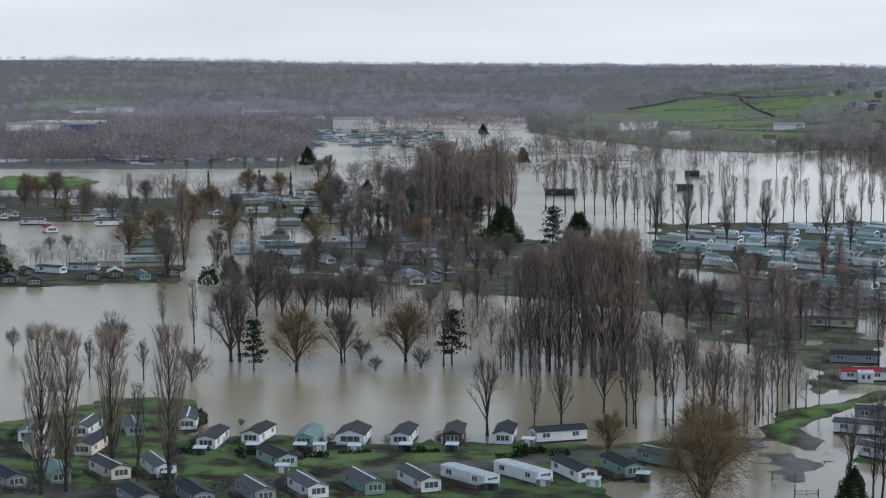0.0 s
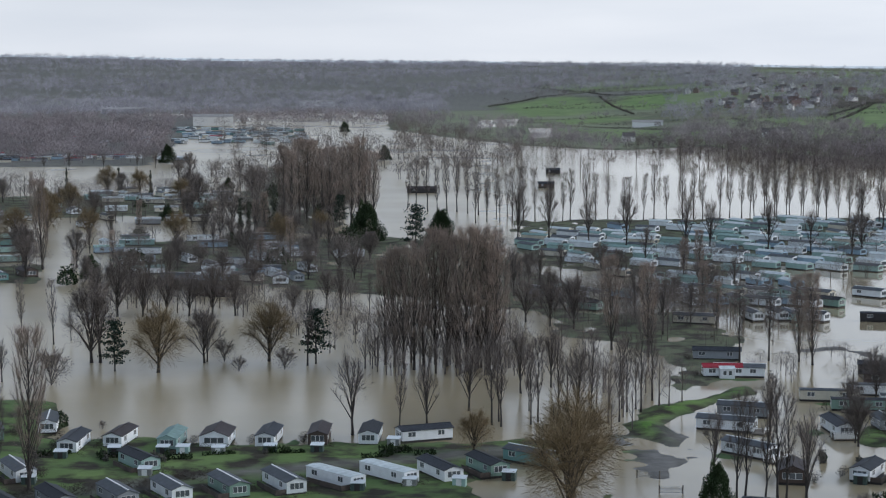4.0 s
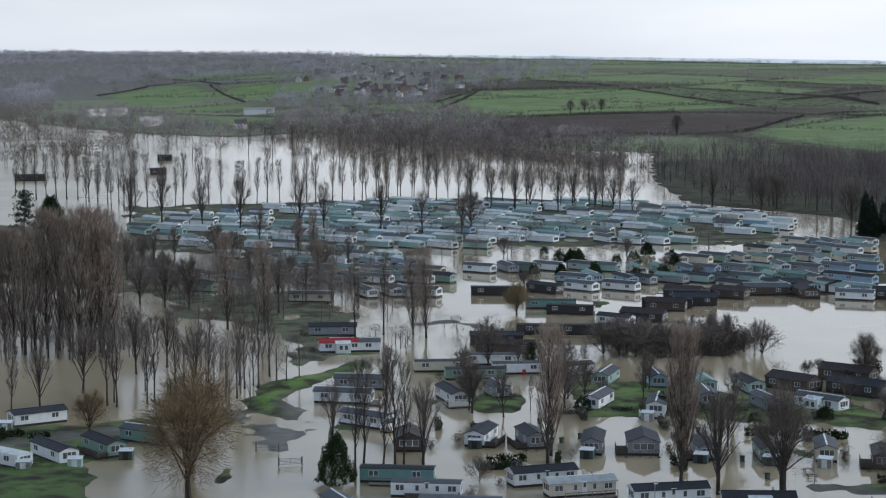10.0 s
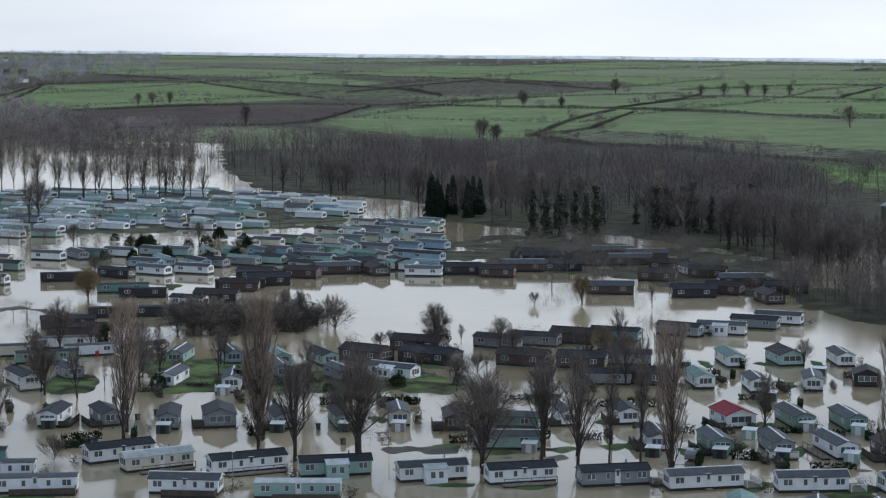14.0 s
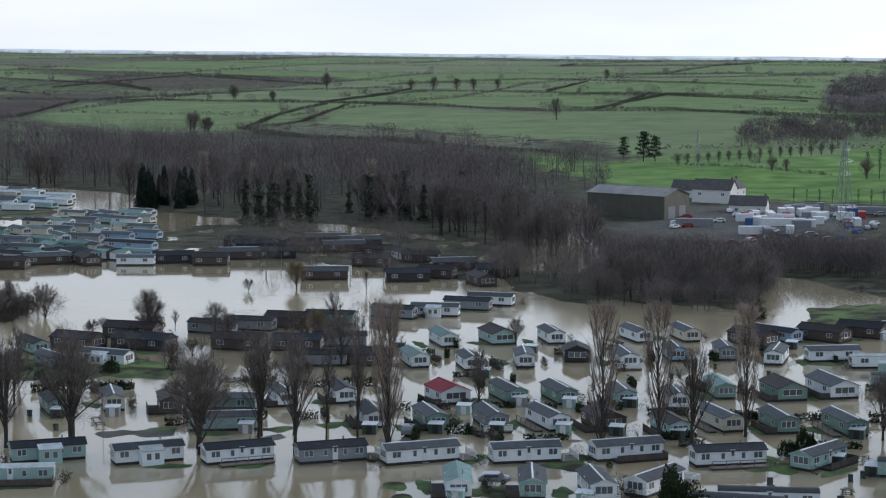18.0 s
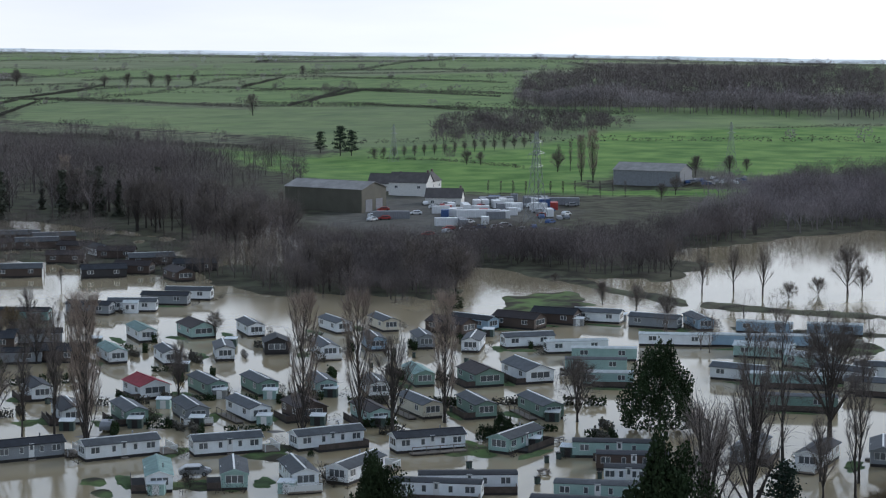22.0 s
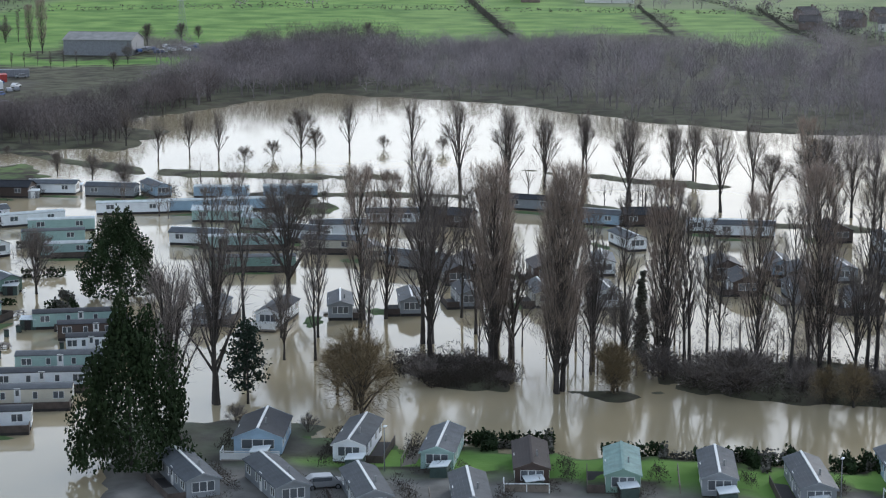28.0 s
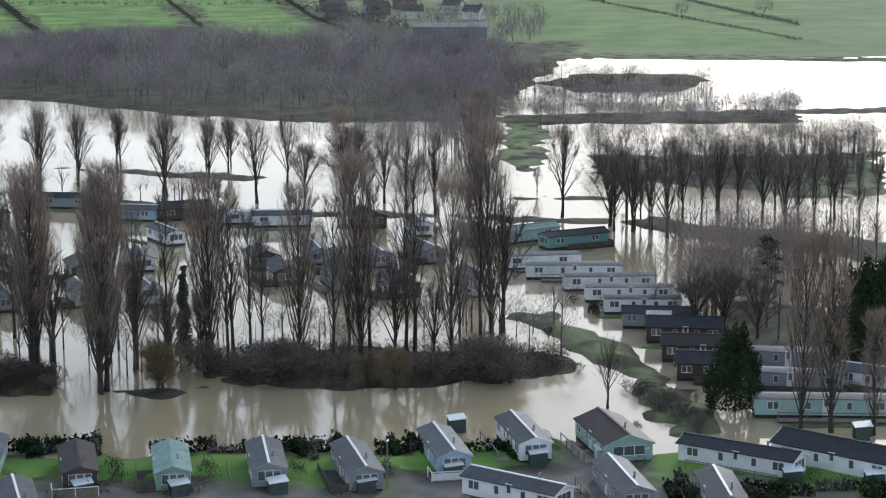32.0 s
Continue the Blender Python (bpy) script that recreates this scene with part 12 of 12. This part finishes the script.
park_homes += [(194, 816, -41, 9, "mint", "pale"), (206, 821, -42, 10, "mint", "pale"), (213, 812, -43, 11, "white", "pale"), (222, 805, -76, 9, "mint", "pale"), (232, 806, -76, 11, "blue", "pale"), (244, 805, -47, 10, "mint", "slate"), (251, 795, -46, 11, "white", "slate"), (260, 789, -53, 11, "white", "slate"), (273, 798, -49, 10, "blue", "pale"), (283, 794, -50, 9, "mint", "pale"), (288, 780, -58, 10, "mint", "pale"), (298, 777, -49, 9, "mint", "green"), (172, 809, -54, 9, "mint", "slate"), (181, 806, -73, 11, "mint", "pale")]
park_homes += [(191, 796, -49, 9, "white", "pale"), (205, 802, -42, 10, "white", "pale"), (214, 794, -50, 9, "mint", "pale"), (221, 783, -46, 9, "white", "pale"), (233, 792, -76, 11, "white", "pale"), (242, 784, -45, 11, "mint", "pale"), (253, 782, -60, 10, "white", "pale"), (260, 776, -61, 9, "mint", "pale"), (271, 777, -49, 10, "white", "green"), (292, 772, -59, 10, "cream", "pale"), (297, 760, -81, 10, "mint", "slate"), (308, 760, -57, 10, "white", "pale"), (147, 802, -38, 9, "white", "pale"), (157, 797, -71, 9, "mint", "slate")]
park_homes += [(165, 788, -72, 10, "white", "pale"), (176, 789, -55, 11, "mint", "pale"), (185, 786, -41, 10, "mint", "slate"), (195, 779, -42, 10, "white", "pale"), (204, 779, -53, 10, "mint", "green"), (217, 781, -54, 10, "cream", "slate"), (224, 766, -76, 10, "mint", "pale"), (235, 766, -59, 9, "blue", "slate"), (246, 765, -48, 10, "white", "green"), (258, 766, -57, 9, "white", "pale"), (264, 756, -49, 10, "mint", "green"), (286, 758, -49, 10, "white", "pale"), (294, 751, -49, 11, "cream", "slate"), (302, 741, -50, 9, "white", "slate")]
park_homes += [(311, 740, -65, 9, "white", "slate"), (127, 789, -69, 11, "blue", "slate"), (137, 777, -38, 9, "white", "slate"), (150, 781, -46, 9, "white", "pale"), (159, 776, -54, 9, "white", "pale"), (168, 771, -50, 9, "white", "green"), (177, 767, -43, 9, "mint", "slate"), (186, 761, -74, 10, "cream", "pale"), (208, 754, -76, 11, "cream", "slate"), (219, 752, -76, 11, "cream", "pale"), (227, 746, -52, 11, "white", "pale"), (238, 745, -56, 9, "blue", "green"), (260, 741, -54, 11, "white", "slate"), (270, 743, -48, 10, "cream", "slate")]
park_homes += [(276, 730, -56, 11, "blue", "slate"), (287, 732, -63, 9, "white", "pale"), (293, 726, -52, 9, "white", "pale"), (305, 728, -61, 10, "mint", "pale"), (315, 728, -52, 9, "cream", "pale"), (322, 721, -54, 10, "white", "slate"), (101, 770, -46, 10, "cream", "pale"), (112, 770, -38, 9, "white", "pale"), (121, 759, -47, 10, "mint", "pale"), (132, 758, -45, 9, "mint", "slate"), (154, 758, -42, 11, "blue", "pale"), (163, 752, -42, 10, "mint", "green"), (174, 750, -51, 9, "white", "pale"), (186, 747, -42, 11, "white", "green")]
park_homes += [(194, 745, -43, 9, "blue", "pale"), (202, 738, -50, 10, "mint", "green"), (211, 741, -51, 11, "mint", "pale"), (221, 734, -47, 9, "white", "pale"), (230, 729, -60, 10, "mint", "pale"), (241, 726, -60, 10, "white", "slate"), (252, 721, -79, 11, "white", "pale"), (263, 722, -80, 10, "mint", "pale"), (269, 713, -49, 10, "white", "pale"), (282, 718, -52, 9, "mint", "slate"), (294, 717, -64, 11, "mint", "pale"), (303, 712, -65, 9, "white", "slate"), (311, 709, -62, 10, "cream", "pale"), (321, 708, -66, 9, "white", "pale")]
park_homes += [(91, 754, -67, 11, "cream", "pale"), (103, 758, -43, 10, "white", "slate"), (111, 751, -50, 10, "white", "green"), (122, 744, -37, 9, "white", "pale"), (131, 742, -52, 10, "white", "pale"), (151, 737, -54, 11, "mint", "pale"), (162, 736, -47, 10, "mint", "green"), (174, 734, -51, 11, "white", "pale"), (185, 734, -49, 9, "white", "green"), (192, 724, -50, 11, "white", "green"), (203, 720, -44, 11, "cream", "pale"), (213, 717, -77, 10, "white", "pale"), (222, 715, -59, 11, "mint", "pale"), (245, 714, -57, 11, "white", "pale")]
park_homes += [(252, 702, -48, 11, "mint", "green"), (261, 701, -81, 9, "blue", "pale"), (273, 699, -59, 10, "mint", "green"), (283, 699, -82, 10, "mint", "pale"), (294, 696, -58, 10, "white", "pale"), (299, 685, -54, 11, "mint", "slate"), (310, 681, -55, 11, "blue", "pale"), (322, 686, -53, 11, "white", "pale"), (88, 743, -37, 11, "cream", "green"), (97, 734, -43, 9, "white", "slate"), (108, 736, -38, 10, "white", "slate"), (118, 732, -69, 11, "white", "green"), (126, 724, -38, 11, "cream", "pale"), (138, 723, -39, 11, "mint", "green")]
park_homes += [(149, 715, -54, 10, "white", "green"), (161, 717, -43, 11, "mint", "pale"), (171, 710, -52, 10, "blue", "slate"), (183, 710, -43, 10, "white", "slate"), (194, 704, -51, 10, "mint", "green"), (205, 699, -44, 10, "white", "green"), (215, 700, -59, 10, "white", "green"), (225, 698, -53, 9, "mint", "pale"), (236, 696, -47, 11, "mint", "pale"), (244, 694, -50, 10, "cream", "green"), (254, 688, -58, 9, "white", "slate"), (261, 680, -49, 11, "white", "pale"), (274, 682, -52, 9, "mint", "green"), (294, 674, -52, 9, "white", "slate")]
park_homes += [(311, 664, -63, 10, "white", "pale"), (83, 723, -45, 11, "mint", "slate"), (93, 722, -49, 9, "white", "pale"), (102, 713, -43, 11, "white", "pale"), (114, 714, -39, 10, "mint", "pale"), (122, 704, -38, 10, "mint", "slate"), (131, 701, -71, 9, "white", "green"), (141, 702, -49, 10, "white", "pale"), (153, 702, -72, 10, "blue", "green"), (163, 698, -55, 10, "mint", "pale"), (173, 688, -42, 11, "white", "pale"), (184, 691, -50, 11, "blue", "pale"), (194, 683, -54, 10, "blue", "slate"), (204, 684, -55, 11, "white", "pale")]
park_homes += [(213, 677, -78, 10, "cream", "pale"), (223, 674, -48, 9, "mint", "green"), (234, 675, -54, 9, "mint", "green"), (242, 668, -50, 10, "white", "green"), (264, 667, -82, 10, "mint", "pale"), (272, 663, -82, 10, "cream", "green"), (289, 651, -52, 11, "white", "pale"), (301, 656, -67, 11, "mint", "pale"), (81, 707, -67, 11, "mint", "slate"), (92, 703, -36, 9, "mint", "green"), (112, 695, -39, 11, "white", "green"), (121, 684, -40, 11, "white", "pale"), (134, 690, -46, 11, "white", "slate"), (144, 685, -54, 9, "white", "pale")]
park_homes += [(151, 678, -55, 10, "white", "slate"), (163, 675, -49, 11, "blue", "pale"), (182, 670, -43, 11, "mint", "pale"), (200, 663, -45, 11, "white", "pale"), (209, 659, -56, 11, "white", "pale"), (219, 657, -57, 11, "blue", "green"), (229, 655, -49, 10, "white", "green"), (238, 654, -80, 11, "cream", "slate"), (245, 646, -81, 10, "white", "pale"), (257, 650, -57, 11, "mint", "slate"), (87, 683, -42, 10, "cream", "slate"), (95, 674, -68, 11, "white", "green"), (106, 676, -47, 10, "mint", "slate"), (118, 672, -52, 9, "mint", "pale")]
park_homes += [(127, 672, -49, 10, "white", "pale"), (136, 669, -50, 9, "mint", "pale"), (144, 659, -40, 10, "white", "pale"), (154, 659, -55, 9, "white", "green"), (163, 658, -49, 10, "white", "slate"), (171, 653, -50, 9, "blue", "pale"), (181, 656, -58, 11, "mint", "pale"), (190, 645, -59, 11, "white", "pale"), (202, 648, -52, 9, "white", "pale"), (212, 644, -53, 11, "white", "pale"), (233, 638, -80, 11, "white", "slate"), (239, 629, -51, 9, "white", "green"), (247, 626, -60, 9, "white", "pale"), (257, 626, -57, 9, "mint", "pale")]
park_homes += [(93, 660, -46, 10, "white", "pale"), (113, 648, -48, 9, "white", "pale"), (122, 648, -46, 10, "white", "slate"), (153, 641, -42, 9, "mint", "pale"), (163, 636, -56, 9, "mint", "pale"), (173, 633, -57, 11, "white", "pale"), (184, 629, -44, 9, "mint", "slate"), (96, 643, -69, 10, "cream", "pale"), (129, 633, -47, 10, "cream", "pale"), (140, 629, -48, 9, "mint", "green"), (100, 621, -51, 9, "cream", "pale"), (110, 615, -70, 10, "mint", "slate"), (119, 610, -41, 10, "white", "pale"), (138, 608, -48, 10, "white", "slate")]
park_homes += [(147, 606, -52, 10, "mint", "pale"), (108, 597, -70, 11, "mint", "pale"), (120, 596, -39, 11, "mint", "green"), (128, 593, -54, 10, "white", "pale"), (139, 592, -73, 10, "blue", "pale"), (148, 587, -74, 10, "blue", "pale")]
far_homes("crowded_caravans", "closely packed pale caravans on a far flooded park", park_homes)
marina_homes = []
marina_homes += [(-2, 1591, 0, 9, "grey", "slate"), (-1, 1685, 10, 9, "white", "slate"), (-51, 1759, 12, 9, "blue", "pale"), (-60, 1605, 12, 9, "teal", "pale"), (-97, 1746, -57, 9, "white", "pale"), (-43, 1755, 1, 9, "teal", "pale"), (-69, 1575, -17, 9, "blue", "pale"), (-11, 1681, -60, 9, "teal", "pale"), (-56, 1711, -58, 9, "teal", "pale"), (-46, 1788, 11, 9, "teal", "slate"), (-67, 1767, 12, 9, "teal", "slate"), (-106, 1882, -57, 9, "white", "slate"), (-116, 1837, -56, 9, "white", "slate"), (-53, 1783, -58, 9, "white", "pale")]
marina_homes += [(-52, 1596, 12, 9, "blue", "slate"), (-42, 1712, 1, 9, "white", "pale"), (-77, 1693, 13, 9, "grey", "slate"), (-31, 1878, 11, 9, "blue", "pale"), (-26, 1673, 1, 9, "white", "slate"), (-47, 1644, 2, 9, "grey", "pale"), (-105, 1617, -56, 9, "grey", "pale"), (-30, 1564, -59, 9, "teal", "slate"), (-63, 1594, -18, 9, "blue", "slate"), (-18, 1861, 1, 9, "teal", "pale"), (-75, 1615, 13, 9, "white", "pale"), (-57, 1688, -58, 9, "blue", "pale"), (-93, 1677, 3, 9, "white", "pale"), (-81, 1604, 3, 9, "white", "slate")]
marina_homes += [(-27, 1556, -59, 9, "teal", "pale"), (-106, 1842, 3, 9, "white", "slate"), (-31, 1724, -19, 9, "grey", "pale"), (-69, 1826, -18, 9, "white", "pale"), (-103, 1747, 3, 9, "blue", "pale"), (-50, 1842, -58, 9, "grey", "pale"), (-121, 1855, -56, 9, "teal", "slate"), (-4, 1745, 0, 9, "white", "pale"), (-77, 1682, 13, 9, "grey", "pale"), (-43, 1786, -19, 9, "blue", "slate"), (-57, 1836, -18, 9, "blue", "slate"), (-29, 1817, 1, 9, "blue", "pale"), (-51, 1875, 2, 9, "grey", "pale"), (-61, 1742, -58, 9, "teal", "slate")]
marina_homes += [(-100, 1695, -57, 9, "white", "pale"), (-3, 1726, -20, 9, "white", "pale"), (-0, 1648, -20, 9, "white", "pale"), (-41, 1754, -19, 9, "blue", "slate"), (-5, 1636, -60, 9, "teal", "pale"), (-30, 1752, 11, 9, "teal", "slate"), (-52, 1673, -18, 9, "white", "slate"), (-116, 1877, -16, 9, "white", "pale"), (-100, 1584, -56, 9, "blue", "pale"), (-66, 1774, -58, 9, "blue", "slate"), (-63, 1814, -18, 9, "white", "slate"), (-11, 1587, -60, 9, "white", "pale"), (-87, 1783, -17, 9, "blue", "pale"), (-86, 1711, 3, 9, "blue", "slate")]
marina_homes += [(-83, 1867, 3, 9, "teal", "slate"), (-15, 1826, 10, 9, "blue", "slate"), (-33, 1630, -19, 9, "white", "pale"), (-29, 1678, 1, 9, "grey", "slate"), (-7, 1636, 10, 9, "white", "slate"), (-77, 1863, -58, 9, "white", "pale"), (-98, 1809, 3, 9, "grey", "slate"), (-30, 1783, -59, 9, "white", "slate"), (-23, 1733, 1, 9, "white", "pale"), (-15, 1597, 11, 9, "white", "pale"), (-97, 1581, -56, 9, "white", "slate"), (-112, 1796, 4, 9, "teal", "slate"), (-24, 1869, -59, 9, "teal", "slate"), (-36, 1586, -19, 9, "white", "pale")]
marina_homes += [(-55, 1737, -18, 9, "white", "slate"), (-23, 1853, -19, 9, "grey", "pale"), (-14, 1804, 0, 9, "teal", "pale"), (-72, 1731, -58, 9, "grey", "pale"), (-108, 1886, 13, 9, "teal", "pale"), (-52, 1834, -58, 9, "white", "slate"), (-18, 1767, -19, 9, "grey", "pale"), (-56, 1640, -58, 9, "grey", "pale"), (-92, 1866, -17, 9, "white", "pale"), (-93, 1780, 13, 9, "white", "pale"), (-66, 1769, 2, 9, "blue", "pale"), (-4, 1835, 0, 9, "teal", "pale"), (-18, 1652, 1, 9, "white", "pale"), (-68, 1847, -58, 9, "grey", "pale")]
marina_homes += [(-78, 1772, -17, 9, "blue", "slate"), (-36, 1778, 1, 9, "grey", "pale"), (-53, 1878, 2, 9, "white", "slate"), (-65, 1789, 2, 9, "white", "pale"), (-65, 1752, 12, 9, "blue", "pale"), (-92, 1666, -17, 9, "white", "slate")]
far_homes("far_moorings", "white boats and caravans by a far marina", marina_homes)
bank_homes = []
bank_homes += [(-270, 1362, 21, 10, "cream", "red"), (-260, 1332, 11, 10, "grey", "slate"), (-258, 1347, -9, 10, "white", "brown"), (-260, 1369, -9, 10, "white", "slate"), (-257, 1380, -9, 10, "grey", "brown"), (-254, 1379, 10, 10, "white", "pale"), (-249, 1359, -10, 10, "grey", "slate"), (-242, 1357, -10, 10, "white", "slate"), (-241, 1372, 10, 10, "white", "slate"), (-234, 1345, 10, 10, "grey", "slate"), (-227, 1330, -10, 10, "grey", "slate"), (-232, 1364, 10, 10, "grey", "brown"), (-228, 1364, 20, 10, "cream", "brown"), (-217, 1311, -11, 10, "grey", "brown")]
bank_homes += [(-218, 1353, 19, 10, "white", "brown"), (-215, 1350, 19, 10, "cream", "pale"), (-204, 1309, 9, 10, "white", "brown"), (-210, 1364, -11, 10, "grey", "pale"), (-196, 1297, 9, 10, "cream", "brown"), (-194, 1320, -12, 10, "blue", "slate"), (-196, 1343, 8, 10, "white", "brown"), (-190, 1334, 8, 10, "blue", "slate"), (-189, 1339, 18, 10, "cream", "slate"), (-183, 1318, -12, 10, "cream", "red"), (-182, 1351, 18, 10, "grey", "brown"), (-174, 1307, 18, 10, "grey", "slate"), (-173, 1338, 7, 10, "blue", "slate"), (-174, 1362, -13, 10, "cream", "slate")]
bank_homes += [(-167, 1336, 17, 10, "blue", "slate"), (-166, 1373, 17, 10, "blue", "slate"), (-160, 1348, 17, 10, "white", "pale"), (-153, 1318, -13, 10, "grey", "red"), (-152, 1335, 6, 10, "cream", "brown"), (-152, 1349, 16, 10, "grey", "red"), (-149, 1348, 16, 10, "white", "pale"), (-146, 1381, 16, 10, "white", "brown"), (-142, 1384, 6, 10, "white", "slate"), (-136, 1360, 16, 10, "white", "brown"), (-136, 1370, 16, 10, "white", "pale"), (-129, 1332, 6, 10, "grey", "brown"), (-175, 1335, -13, 11, "cream", "pale"), (-232, 1376, 10, 11, "cream", "pale")]
bank_homes += [(-116, 1348, 15, 11, "white", "pale"), (-330, 1585, 12, 11, "white", "pale"), (-221, 1576, 8, 11, "blue", "pale"), (-286, 1640, -10, 11, "blue", "pale"), (-124, 1609, 14, 11, "cream", "red"), (-228, 1375, 9, 11, "white", "pale"), (-250, 1598, -11, 11, "cream", "red"), (-90, 1325, 14, 11, "white", "pale"), (-186, 1379, 8, 11, "blue", "pale"), (-157, 1351, -13, 11, "white", "pale"), (-133, 1662, -15, 11, "blue", "pale"), (-306, 1346, -7, 11, "white", "slate"), (-93, 1684, 13, 11, "blue", "slate"), (-160, 1581, -14, 11, "white", "pale")]
bank_homes += [(-252, 1350, 11, 11, "cream", "red"), (-262, 1322, -9, 11, "blue", "pale"), (-95, 1334, 4, 11, "white", "pale"), (-281, 1592, 10, 11, "white", "red"), (-120, 1387, -15, 11, "white", "red"), (-193, 1374, -12, 11, "white", "slate"), (-340, 1732, -9, 11, "white", "slate"), (-192, 1614, 7, 11, "cream", "pale"), (-100, 1365, 14, 11, "cream", "pale"), (-100, 1616, 4, 11, "white", "pale"), (-353, 1675, 22, 11, "cream", "slate"), (-121, 1585, -16, 11, "white", "pale"), (-327, 1676, 11, 11, "cream", "red"), (-216, 1345, 9, 11, "white", "red")]
bank_homes += [(-213, 1333, 19, 11, "blue", "pale"), (-346, 1649, -8, 11, "cream", "pale"), (-291, 1643, 20, 11, "white", "slate"), (-215, 1390, 9, 11, "white", "red"), (-74, 1677, -17, 11, "white", "red"), (-255, 1700, 9, 11, "cream", "slate"), (-358, 1723, -8, 11, "white", "pale"), (-304, 1651, 10, 11, "white", "pale"), (-76, 1646, -17, 11, "cream", "pale"), (-296, 1333, 23, 11, "white", "pale"), (-311, 1363, -7, 11, "white", "pale"), (-83, 1326, 4, 11, "blue", "pale"), (-218, 1384, -11, 11, "white", "pale"), (-119, 1386, 5, 11, "cream", "pale")]
bank_homes += [(-259, 1328, 21, 11, "cream", "pale"), (-246, 1720, 8, 11, "white", "red"), (-290, 1343, 12, 11, "white", "slate"), (-208, 1560, -12, 11, "white", "pale"), (-149, 1362, 16, 11, "cream", "pale"), (-82, 1702, 13, 11, "cream", "pale"), (-302, 1615, 11, 11, "cream", "pale"), (-221, 1621, 18, 11, "white", "pale"), (-133, 1328, -14, 11, "cream", "pale"), (-146, 1362, 16, 11, "cream", "red"), (-298, 1705, 20, 11, "cream", "pale"), (-125, 1360, 15, 11, "blue", "red"), (-344, 1672, 22, 11, "cream", "pale"), (-380, 1723, -8, 11, "blue", "slate")]
bank_homes += [(-126, 1640, -16, 11, "blue", "pale"), (-187, 1659, 16, 11, "blue", "red")]
far_homes("far_caravans", "row of pale and red-roofed caravans on a far bank", bank_homes)
